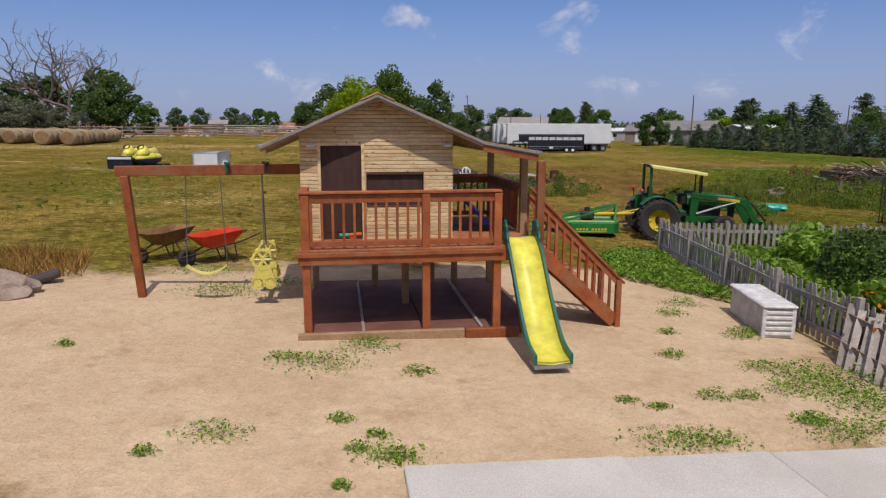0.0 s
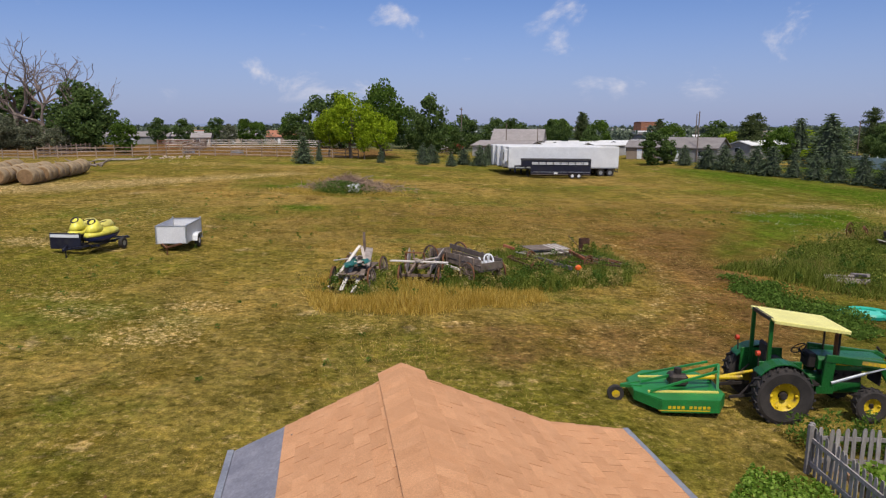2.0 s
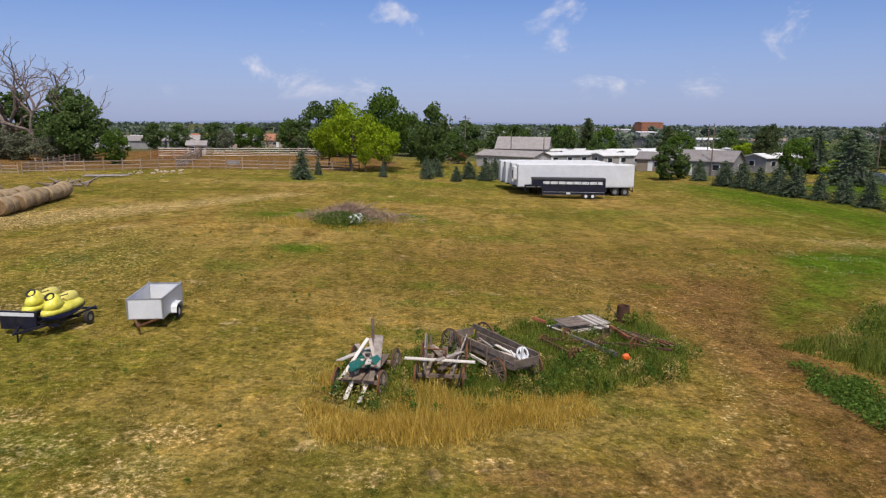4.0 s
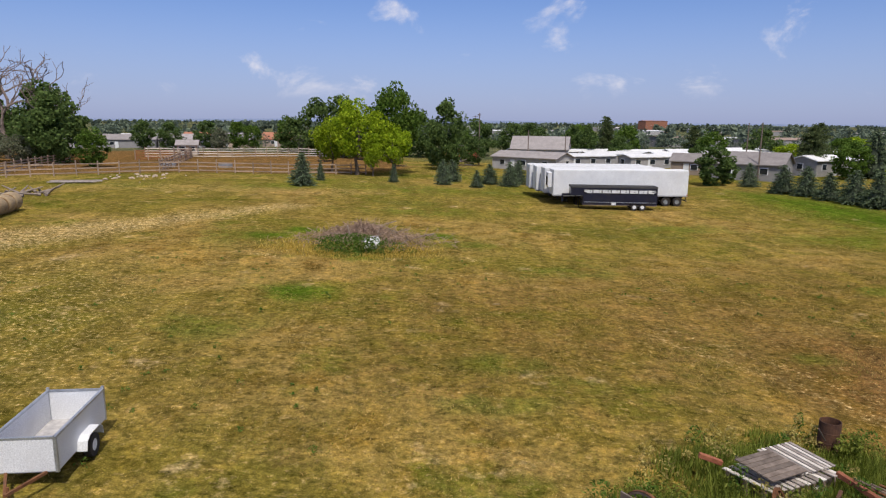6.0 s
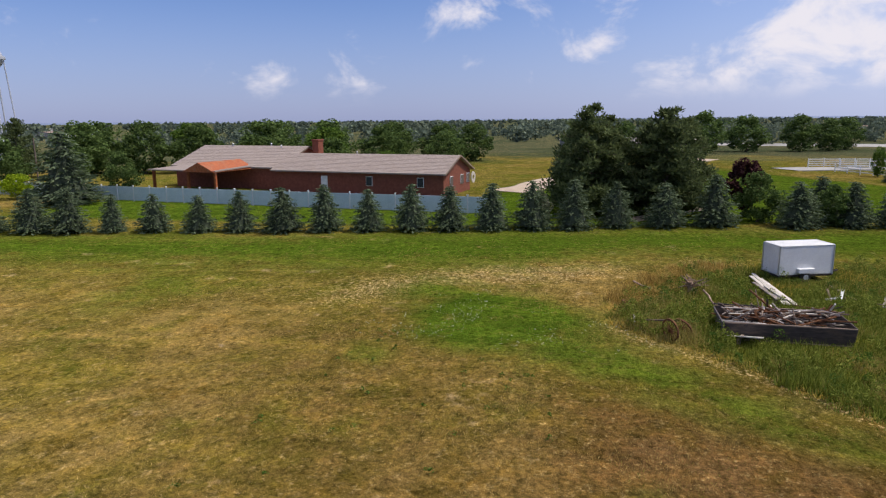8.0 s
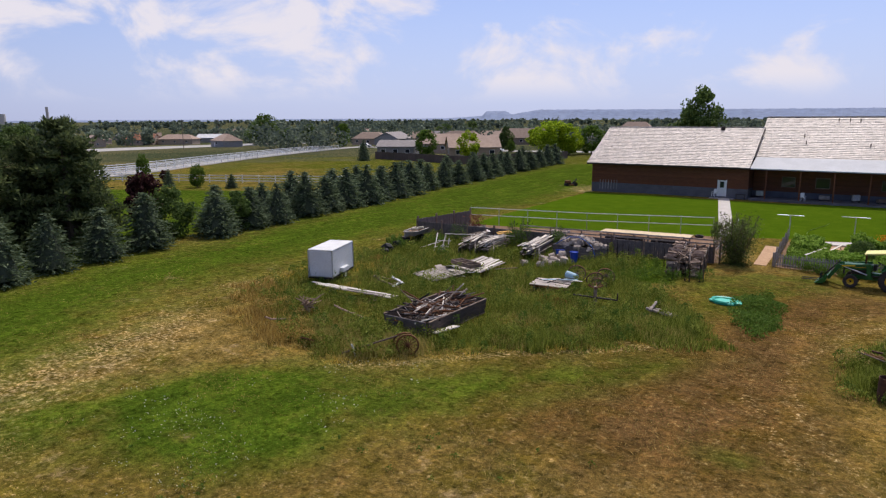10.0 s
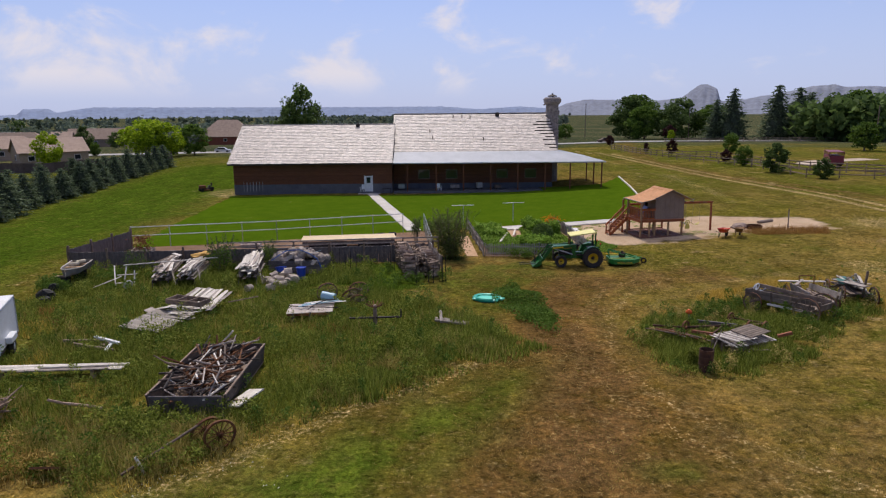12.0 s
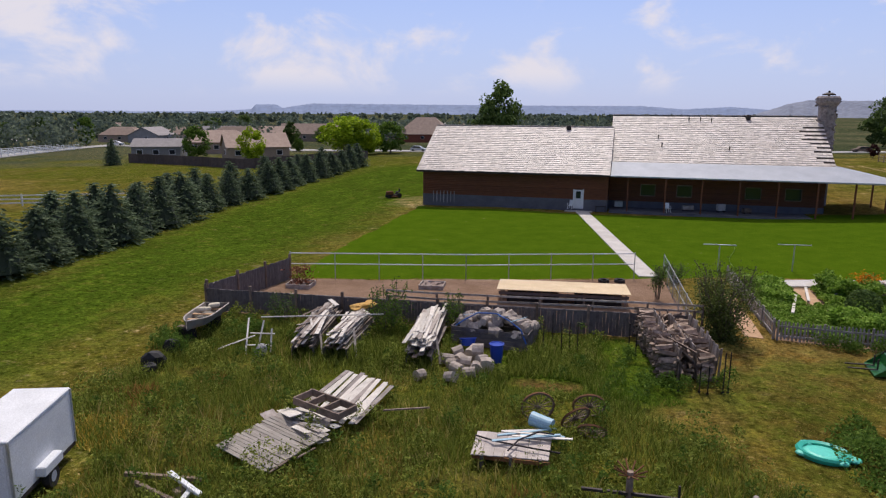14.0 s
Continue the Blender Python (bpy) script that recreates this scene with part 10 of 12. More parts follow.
def weedbed(name, poly, n, h0, h1, w, material, label, spots=(), seed=1, lean=0.22, cut=-0.35):
    x, y = scatter(poly, n, rng)
    q = patch_noise(x, y, 0.35, seed)
    d = np.clip((edge_dist(x, y, poly) + 1.1 * patch_noise(x, y, 0.9, seed + 5)) / 1.2, 0, 1)
    k = (q > cut) & clear_of(x, y, spots) & (rng.uniform(0, 1, len(x)) < 0.06 + 0.94 * d)
    x, y, q, d = x[k], y[k], q[k], d[k]
    h = (h0 + (h1 - h0) * np.clip(0.5 + 0.9 * q, 0, 1)) * rng.uniform(0.5, 1.15, len(x)) * (0.3 + 0.7 * d)
    v, _ = blades(np.stack([x, y, G(x, y) - 0.02], 1), h, np.full(len(x), w) * rng.uniform(0.6, 1.4, len(x)), rng, lean)
    put(name, tris_mesh(name, v, material), label, "weeds")


def leafbed(name, poly, n, h, size, material, label, spots=(), seed=1, cut=0.0):
    x, y = scatter(poly, n, rng)
    q = patch_noise(x, y, 0.4, seed)
    d = np.clip((edge_dist(x, y, poly) + 0.9 * patch_noise(x, y, 0.9, seed + 5)) / 1.1, 0, 1)
    k = (q > cut) & clear_of(x, y, spots) & (rng.uniform(0, 1, len(x)) < d)
    x, y, q = x[k], y[k], q[k]
    z = G(x, y) + h * np.clip(0.4 + 1.2 * q, 0.1, 1.2) * rng.uniform(0.1, 1, len(x)) ** 0.7
    stuff(name, leaves(np.stack([x, y, z], 1), rng.uniform(0.6, 1.4, len(x)) * size, rng, 0.55, 0.2), material, label, "weeds")


def weedclumps(name, poly, n, per, r0, r1, h0, h1, size, material, label, spots, seed):
    """Separate bushy weeds: each a mound of leaves on thin stems."""
    g = np.random.default_rng(seed)
    x, y = scatter(poly, n, g)
    k = clear_of(x, y, spots) & (patch_noise(x, y, 0.3, seed) > -0.2)
    x, y = x[k], y[k]
    r, h = g.uniform(r0, r1, len(x)), g.uniform(h0, h1, len(x))
    i = np.repeat(np.arange(len(x)), per)
    a, f = g.uniform(0, 2 * math.pi, len(i)), g.uniform(0.08, 1, len(i)) ** 0.7
    d = r[i] * np.sqrt(g.uniform(0, 1, len(i))) * (1.15 - 0.75 * f)
    px_, py_ = x[i] + d * np.cos(a), y[i] + d * np.sin(a)
    P = np.stack([px_, py_, G(px_, py_) + h[i] * f], 1)
    stuff(name, leaves(P, g.uniform(0.6, 1.4, len(i)) * size, g, 0.45, 0.15), material, label, "weeds")


weedbed("tall_weeds", JUNK, 80000, 0.22, 0.72, 0.034, M["weed"], "tall green weeds around scrap heaps", SPOTS, 3, 0.34)
leafbed("leafy_weeds", JUNK, 60000, 0.7, 0.085, M["weed"], "dense leafy weeds between scrap heaps", SPOTS, 5, -0.1)
weedbed("straw_weeds", JUNK, 8000, 0.25, 0.75, 0.04, M["drystem"], "straw-coloured dry grass among green weeds", SPOTS, 9, 0.3, 0.12)
weedbed("edge_straw", [(27.8, 52.2), (24.6, 49.9), (22.4, 47.3), (18.3, 43.5), (14.3, 39.2), (14.9, 38.2), (19.1, 42.2), (23.2, 46.0), (25.4, 48.4), (28.3, 50.9)], 9000, 0.1, 0.32, 0.04, M["straw"], "pale straw grass along the mown edge of the weeds", (), 31, 0.45, -0.5)
for px0, py0, r0 in ((23.4, 41.1, 1.3), (20.5, 41.5, 1.2), (31.5, 46.8, 1.4), (34.5, 45.4, 1.6), (22.0, 44.6, 0.8), (30.6, 39.4, 0.9), (17.6, 39.0, 0.8)):
    weedbed("dry_weed_patch", [(px0 + r0 * 1.3 * math.cos(a), py0 + r0 * math.sin(a)) for a in np.arange(0, 6.2, 0.7)], 900, 0.35, 0.85, 0.04, M["drystem"], "patch of tall straw-coloured grass in the weeds", SPOTS, 33, 0.3, -0.9)
weedbed("front_weeds", [(24.5, 46.6), (29.5, 46.0), (33, 47.6), (30.4, 50.8), (26.6, 51.0), (24.4, 48.7)], 9000, 0.3, 0.8, 0.04, M["drystem"], "tall olive and straw weeds in front of the scrap wagon box", (), 35, 0.25, -0.6)
weedbed("rust_weeds", [(42.5, 47.5), (31, 52), (29, 47), (37, 43), (42, 42)], 9000, 0.2, 0.7, 0.045, M["goldweed"], "golden dry weeds at the pasture edge", (), 4, 0.3, -0.1)
WSPOT = [(-4.3, 33.6, 0.8), (-4.2, 34.6, 0.7), (-1.75, 34.2, 0.75), (-1.7, 35.4, 0.7), (0.75, 35.1, 0.6), (0.15, 36.0, 0.6), (-0.45, 36.9, 0.6), (4.0, 40.2, 0.85), (4.9, 40.6, 0.75), (4.6, 38.4, 0.5)]
weedbed("wagon_weeds", RINGW, 42000, 0.25, 0.75, 0.04, M["weed"], "tall green grass round old wagons", WSPOT, 6, 0.22, -0.5)
leafbed("wagon_leaves", RINGW, 30000, 0.6, 0.09, M["weed"], "leafy green weeds round old wagons", WSPOT, 8, 0.05)
weedbed("wagon_straw", [(-7.0, 35), (-5.4, 29.2), (-1, 29.6), (3.4, 31.4), (3.8, 34.4), (-1, 33.8), (-4.5, 36.5)], 34000, 0.25, 0.7, 0.032, M["straw"], "golden dry grass in front of old wagons", WSPOT, 7, 0.3, -0.4)
leafbed("dark_weed_heap", [(14.8, 29.0), (13.2, 27.6), (11.6, 31), (11.0, 35.6), (12.4, 38.2), (13.9, 35.6), (14.8, 32)], 15000, 0.5, 0.13, M["leaf"], "low dark green weed bank beside the track", (), 2, -0.3)
weedbed("yard_edge_weeds", [(21, 27.8), (22.6, 20.8), (37.5, 23.4), (42.6, 24.2), (42, 27.5), (36, 29)], 14000, 0.2, 0.8, 0.06, M["weed"], "tall weeds along the dark board fence", SPOTS, 12, 0.25, -0.2)
weedbed("low_green_grass", [(28, 28.8), (21, 29.6), (18.9, 28.0), (20.8, 27), (21.4, 21.3), (26, 22.2)], 15000, 0.10, 0.34, 0.04, M["lushblade"], "low bright green grass beside the firewood", SPOTS, 61, 0.35, -0.7)
weedclumps("firewood_weeds", [(21.6, 25.6), (20.6, 27.4), (17.0, 27.0), (17.0, 25.2), (17.4, 25.0), (17.6, 26.2), (20.2, 26.8), (21.0, 24.0), (21.7, 23.2)], 60, 80, 0.2, 0.42, 0.4, 0.85, 0.10, M["leaf"], "dark leafy weeds round the foot of the firewood", (), 62)
weedclumps("fence_weeds", [(41, 24.6), (22, 22.2), (22.3, 21.4), (30, 22.0), (41.5, 23.6)], 120, 70, 0.2, 0.45, 0.3, 0.85, 0.10, M["weed"], "bushy weeds along the dark board fence", SPOTS, 63)
weedclumps("boat_weeds", [(42.4, 25.0), (42.2, 29.6), (39.0, 29.5), (38.2, 25.4), (39.6, 25.6), (39.9, 28.6), (41.2, 28.8)], 70, 80, 0.25, 0.5, 0.4, 0.95, 0.11, M["leaf"], "leafy weeds round the boat stands", (), 64)
weedclumps("fence_creepers", [(13.0, 19.6), (6.8, 20.0), (6.0, 21.2), (9.5, 20.9), (12.6, 20.2)], 70, 90, 0.25, 0.5, 0.25, 0.8, 0.11, M["leaf"], "leafy green creepers in front of the garden fence", (), 65)
for px0, py0, r0 in ((39.4, 33.4, 0.8), (38.2, 34.8, 0.9), (37.0, 31.6, 0.6), (23.6, 36.6, 0.8)):
    weedbed("rusty_weed_patch", [(px0 + r0 * 1.3 * math.cos(a), py0 + r0 * math.sin(a)) for a in np.arange(0, 6.2, 0.7)], 700, 0.4, 0.8, 0.05, M["rustweed"], "patch of dry orange-brown grass in the weeds", SPOTS, 66, 0.3, -0.9)
weedclumps("golden_shrubs", [(38.9, 47.8), (33.6, 48.6), (29.5, 51.2), (29.2, 49.8), (33.2, 47.2), (37.0, 45.6), (38.6, 46.2)], 34, 90, 0.3, 0.6, 0.35, 0.8, 0.10, M["goldweed"], "low golden-brown shrubs at the pasture edge", (), 67)
weedbed("corner_dry_weeds", [(13.5, 39.2), (22.5, 46.4), (21.5, 40), (16.5, 33.5)], 5000, 0.3, 0.75, 0.035, M["drystem"], "dry straw stems among weeds at the yard corner", (), 68, 0.3, 0.0)
weedbed("tractor_weeds", [(12.5, 39.5), (23, 47), (21.5, 40), (16.5, 33)], 16000, 0.2, 0.7, 0.05, M["weed"], "tall weeds at the corner of the salvage yard", (), 14)

weedbed("trailer_straw", [(42.2, 36), (42.4, 41.5), (38, 45), (34.5, 41), (36, 37), (39, 34.5)], 9000, 0.15, 0.5, 0.045, M["straw"], "patch of golden dry grass beside the white trailer", [(38.3, 39.2, 1.6)], 22, 0.35, 0.0)


weedclumps("bushy_weeds", JUNK, 520, 80, 0.25, 0.6, 0.4, 1.15, 0.12, M["weed"], "bushy green weeds among the scrap heaps", SPOTS, 41)
weedclumps("dark_bushy_weeds", JUNK, 300, 80, 0.25, 0.6, 0.4, 1.0, 0.12, M["leaf"], "dark bushy weeds among the scrap heaps", SPOTS, 42)
weedclumps("front_bushy_weeds", [(24.2, 45.6), (29.5, 46.0), (33, 47.6), (30.4, 50.2), (26.6, 50.4), (24.2, 48.2)], 110, 80, 0.25, 0.6, 0.35, 0.9, 0.12, M["weed"], "bushy weeds in front of the scrap wagon box", (), 47)
weedclumps("wagon_bushy_weeds", RINGW, 190, 90, 0.2, 0.5, 0.35, 0.95, 0.11, M["leaf"], "bushy green weeds round the old wagons", WSPOT, 43)
weedclumps("barrel_weeds", [(6.2, 41.6), (7.4, 41.7), (7.9, 42.3), (7.4, 42.2), (6.3, 42.1)], 12, 90, 0.2, 0.35, 0.6, 0.95, 0.11, M["weed"], "tall weeds crowding the rusty barrel", (), 48)
weedclumps("wagon_pale_weeds", RINGW, 130, 70, 0.2, 0.5, 0.35, 0.9, 0.10, M["drystem"], "straw-coloured bushy weeds round the old wagons", WSPOT, 44)
weedclumps("pasture_weeds", [(-20, 20), (-2, 24), (-8, 48), (-4, 60), (20, 66), (30, 60), (12, 50), (-10, 76), (-26, 60)], 260, 26, 0.08, 0.25, 0.06, 0.22, 0.08, M["leaf"], "small green weeds scattered over the dry pasture", WSPOT, 45)

FIELD = [(-26, 20), (4, 18), (10, 22), (16, 20), (17, 28), (14, 38), (22, 47), (29, 53), (43, 47), (52, 40), (52, 62), (46, 82), (38, 100), (-30, 100), (-42, 60)]


def field_grass(name, n, h, w, material, label, want, seed, near):
    """Short mown tufts, thick near the camera's line and thinner away from it."""
    x, y = scatter(FIELD, n, rng)
    d = edge_dist(x, y, near, False)
    k = rng.uniform(0, 1, len(x)) < np.clip(1.25 - d / 26, 0.10, 1)
    x, y = x[k], y[k]
    q = patch_noise(x, y, 0.16, seed) + 0.6 * patch_noise(x, y, 0.7, seed + 3)
    k = (q * want > -0.12) & (edge_dist(x, y, JUNK) * np.where(inside(x, y, JUNK), 0, 1) > 0)
    x, y = x[k], y[k]
    v, _ = blades(np.stack([x, y, G(x, y) - 0.03], 1), h * rng.uniform(0.5, 1.4, len(x)), w * rng.uniform(0.6, 1.4, len(x)), rng, 0.8)
    put(name, tris_mesh(name, v, material), label, "grass")


LINE = [(-1, 27), (-4, 40), (2, 52), (12, 56), (22, 52), (24, 46)]
field_grass("dry_grass", 480000, 0.065, 0.026, M["drygrass"], "short dry brown pasture grass", 1, 51, LINE)
field_grass("green_grass", 220000, 0.065, 0.026, M["shortgrass"], "short green pasture grass between dry tufts", -1, 51, LINE)

M["cloverhead"] = leaf_mat("white_clover_heads", [(0.52, 0.52, 0.36), (0.66, 0.65, 0.50)], 0.3)
cg = np.random.default_rng(71)
cx, cy = scatter([(30.7, 61.2), (32.4, 58), (31.1, 54.5), (27.6, 51.2), (24.2, 48.8), (22.6, 49.6), (22.4, 55), (22.2, 58.7), (23.8, 64.6), (27.7, 61.4)], 1500, cg)
ck = patch_noise(cx, cy, 0.35, 8) + 0.5 * patch_noise(cx, cy, 1.1, 9) > 0.12
cx, cy = cx[ck], cy[ck]
stuff("white_clover", leaves(np.stack([cx, cy, G(cx, cy) + cg.uniform(0.05, 0.12, len(cx))], 1), cg.uniform(0.03, 0.075, len(cx)), cg, 0.9, 0.2), M["cloverhead"], "white clover heads dotted over the green patch", "flowers")

# ---- trees, houses and distance round the place ----
M["pineneedle"] = leaf_mat("pine_needle_tufts", [(0.062, 0.086, 0.034), (0.092, 0.122, 0.046), (0.135, 0.165, 0.066)], 0.36)
M["greyleaf"] = leaf_mat("grey_green_leaves", [(0.11, 0.13, 0.075), (0.165, 0.18, 0.11), (0.22, 0.225, 0.15)], 0.3)
# Aerial haze is painted into these far leaves as a paler grey-green.
M["haze_leaf"] = leaf_mat("haze_painted_leaves", [(0.105, 0.138, 0.108), (0.132, 0.168, 0.120), (0.165, 0.198, 0.130)], 0.3)
M["oldbark"] = mat("dark_dead_cottonwood_bark", [(0.15, 0.11, 0.09), (0.27, 0.21, 0.18)], 5, 0.92, fine=25, bump=0.4)
M["woodpole"] = mat("weathered_pole_wood", [(0.14, 0.10, 0.08), (0.24, 0.19, 0.16)], 3, 0.9, stretch=(4, 4, 0.3))
M["silver"] = plain("silver_tank_paint", (0.62, 0.64, 0.68), 0.35, metal=0.3)
M["roof_red"] = mat("red_brown_roof", [(0.30, 0.12, 0.07), (0.40, 0.18, 0.11)], 1.0, 0.9, rand=0.2)
M["redwall"] = mat("red_barn_boards", [(0.26, 0.05, 0.03), (0.36, 0.08, 0.05)], 2, 0.85, stretch=(4, 4, 0.5))
M["brownpanel"] = mat("dark_brown_fence_panel", [(0.075, 0.055, 0.05), (0.12, 0.09, 0.08)], 2, 0.88, rand=0.2)
M["drive"] = mat("pale_driveway_concrete", [(0.44, 0.34, 0.25), (0.54, 0.43, 0.33)], 0.6, 0.92, fine=12)


def pine_meshes(seed, h, w, n=15000, size=0.44):
    """A big ragged pine: rising limbs with tufts of needles."""
    rng = np.random.default_rng(seed)
    bm = bmesh.new()
    rod(bm, (0, 0, -0.2), (0, 0, h * 0.96), 0.026 * h, 0.02, 8)
    P = []
    z = h * 0.06
    while z < h * 0.97:
        f = z / h
        R = w / 2 * min(1, 0.75 + 1.6 * f) * (1 - f) ** 0.55 + 0.15
        for a in rng.uniform(0, 2 * math.pi, int(4 + 5 * (1 - f))):
            rr = R * rng.uniform(0.6, 1.15)
            d = Vector((math.cos(a), math.sin(a), 0))
            e = d * rr + Vector((0, 0, z + rr * rng.uniform(0.0, 0.35)))
            rod(bm, (0, 0, z), e, 0.05 * (1 - f) + 0.015, 0.01, 4, False)
            for s in np.linspace(0.3, 1.0, max(3, int(rr / 0.5))):
                P.append((*(np.array((0, 0, z)) * (1 - s) + np.array(e) * s), 0.22 + 0.5 * s * (0.5 + 0.5 * (1 - f))))
        z += h * 0.045 * rng.uniform(0.7, 1.3)
    P = np.array(P)
    k = rng.integers(0, len(P), n)
    d = rng.normal(size=(n, 3))
    d /= np.linalg.norm(d, axis=1, keepdims=True)
    Q = P[k, :3] + d * (P[k, 3] * rng.uniform(0.2, 1.15, n))[:, None] * [1, 1, 0.7]
    u = d * [1, 1, 0.6] + [0, 0, 0.45]
    u /= np.linalg.norm(u, axis=1, keepdims=True)
    ww = np.cross(u, rng.normal(size=(n, 3)))
    ww /= np.linalg.norm(ww, axis=1, keepdims=True)
    S = size * rng.uniform(0.6, 1.3, n)
    u, ww = u * S[:, None] * 0.6, ww * S[:, None] * 0.2
    v = np.stack([Q - u * 0.5, Q + ww, Q + u, Q - ww], 1).reshape(-1, 3)
    tr = bpy.data.meshes.new("trunk")
    bm.to_mesh(tr)
    bm.free()
    tr.materials.append(M["bark"])
    return mesh_of("crown", v, np.arange(len(v)).reshape(-1, 4), M["pineneedle"]), tr


TREES = {}
for key, m, w, low in (("leaf", "leaf", 8, 0.05), ("dark", "darkleaf", 8.5, 0.02), ("lime", "lime", 8, 0.08), ("plum", "plumleaf", 6, 0.15), ("grey", "greyleaf", 9, 0.05), ("oval", "darkleaf", 6.4, -0.02)):
    TREES[key] = [broad_meshes(200 + 7 * i + len(TREES) * 31, 10, w, M[m], 5200, 0.52, 0.3, low, 56) for i in range(2)]
for key, m, w, low, seed in (("lime_high", "lime", 8.5, 0.26, 411), ("leaf_high", "leaf", 8.0, 0.24, 431)):
    TREES[key] = [broad_meshes(seed + 7 * i, 10, w, M[m], 6800, 0.42, 0.3, low, 74) for i in range(2)]
TREES["pine"] = [pine_meshes(s, 10, 7.6) for s in (71, 72)]
WORDS = {"leaf": "broad green tree", "dark": "dense dark green tree", "lime": "bright yellow-green tree", "plum": "small plum-red tree", "grey": "grey-green bushy tree", "oval": "upright dark green tree", "pine": "big dark ragged pine", "lime_high": "bright yellow-green tree on bare trunks", "leaf_high": "tall broad green tree on a bare trunk"}


def grow(kind, x, y, h, w=1.0, where="", name="tree", label=""):
    """A tree of height h; w widens it."""
    k = int(abs(x * 3 + y * 7))
    if kind == "spruce":
        return spruce(x, y, h, k, label or "blue-green spruce " + where, wide=w)
    return tree({"pine": "pine_tree"}.get(kind, name), x, y, TREES[kind][k % 2], (h / 10 * w, h / 10 * w, h / 10), (k * 47) % 360, label or WORDS[kind] + " " + where)


# trees beside the corral and behind the field
at = "beside the corral"
for kind, x, y, h, w in (("dark", -66, 136, 11.6, 1.0), ("dark", -76, 150, 13.5, 0.95), ("dark", -70, 140, 9, 1.1), ("oval", -102, 172, 14.5, 1.3), ("oval", -112, 176, 13, 1.3), ("leaf", -56.3, 128.3, 5.8, 1.1), ("lime_high", -16.2, 129.5, 11.6, 0.80), ("lime_high", -20.6, 133, 8.6, 0.75), ("lime_high", -10.6, 130.2, 8.2, 0.75), ("leaf_high", -10.8, 136, 14.2, 0.74), ("lime_high", -13.6, 128, 6.0, 0.6), ("dark", -2, 148, 12.5, 0.72), ("dark", -24, 172, 13, 0.85), ("dark", -31, 178, 12.5, 0.8), ("dark", -3, 160, 6.5, 1.0), ("dark", 4, 166, 6, 1.0), ("dark", -38, 190, 8.2, 1.2), ("dark", -72, 200, 7.0, 1.1), ("dark", -66, 212, 7.6, 1.2), ("leaf", -56, 206, 7.4, 1.0), ("leaf", -52, 204, 6.6, 0.9), ("leaf", -41, 198, 8.5, 0.9), ("grey", -58, 196, 5.5, 1.0), ("dark", -82, 208, 7.5, 1.0), ("grey", -34, 186, 6.0, 1.0)):
    grow(kind, x, y, h, w, at)
for x, y, h, w in ((-21, 110.1, 4.3, 1.0), (-20, 118, 2.9, 0.5), (-3, 120.2, 3.7, 0.8), (1.7, 118, 2.5, 0.95), (4.0, 124.4, 3.1, 1.2), (6.7, 121.6, 3.7, 0.95), (-1.5, 126, 3.4, 1.0), (-10, 120, 2.6, 0.7), (8.5, 126, 3.8, 0.9)):
    grow("spruce", x, y, h, w, label="young bushy evergreen at the edge of the field")
grow("oval", 37.8, 124.5, 5.9, 1.35, label="big rounded juniper behind the field", name="juniper")
grow("oval", 41.2, 127.5, 4.2, 1.2, label="rounded juniper behind the field", name="juniper")



def gnarl(bm, p, d, n, r, depth, rng):
    """A crooked bare limb that forks in two, with short stubs."""
    q = p
    for i in range(4):
        e = q + d * (n / 4)
        rod(bm, q, e, r * (1 - 0.09 * i), r * (0.91 - 0.09 * i), 7 if r > 0.12 else 5, False)
        q = e
        d = (d + Vector(rng.normal(0, 0.20, 3))).normalized()
        if depth < 5 and i < 3 and rng.uniform() < 0.5:
            k = (d + Vector(rng.normal(0, 0.9, 3))).normalized()
            rod(bm, q, q + k * n * rng.uniform(0.2, 0.5), r * 0.3, 0.01, 4, False)
    if depth == 0:
        return
    for sg in (-1, 1):
        t = Vector((rng.normal(0, 0.32) + 0.38 * sg, rng.normal(0, 0.45), rng.normal(0.12, 0.2)))
        e = (d + t).normalized()
        if e.z < 0.2:
            e.z = 0.3
        gnarl(bm, q, e, n * rng.uniform(0.68, 0.95), r * rng.uniform(0.58, 0.72), depth - 1, rng)


def bare_tree(x, y, h, seed, label):
    rng = np.random.default_rng(seed)
    ob = thing("bare_tree", x, y, None, 0, label, "tree", "bare cottonwoods")
    bm = bmesh.new()
    gnarl(bm, Vector((0, 0, -0.2)), Vector((0.03, 0, 1)).normalized(), h * 0.24, h * 0.030, 6, rng)
    top = max(v.co.z for v in bm.verts)
    bmesh.ops.scale(bm, vec=(h / top,) * 3, verts=bm.verts)
    part("trunk", bm, M["oldbark"], ob)


for x, y, h, s in ((-91, 160, 24, 3), (-84, 158, 21, 4), (-97, 166, 25, 5), (-73, 140, 15, 6), (-80, 146, 17, 7)):
    bare_tree(x, y, h, s, "leafless grey cottonwood behind the hay bales")
for x, y, h in ((-78, 138, 5), (-84, 140, 6), (-71, 134, 4.5), (-92, 150, 7), (-88, 143, 5.5), (-98, 152, 8), (-104, 160, 8)):
    grow("grey", x, y, h, 1.3, "below the bare cottonwoods", name="shrub")
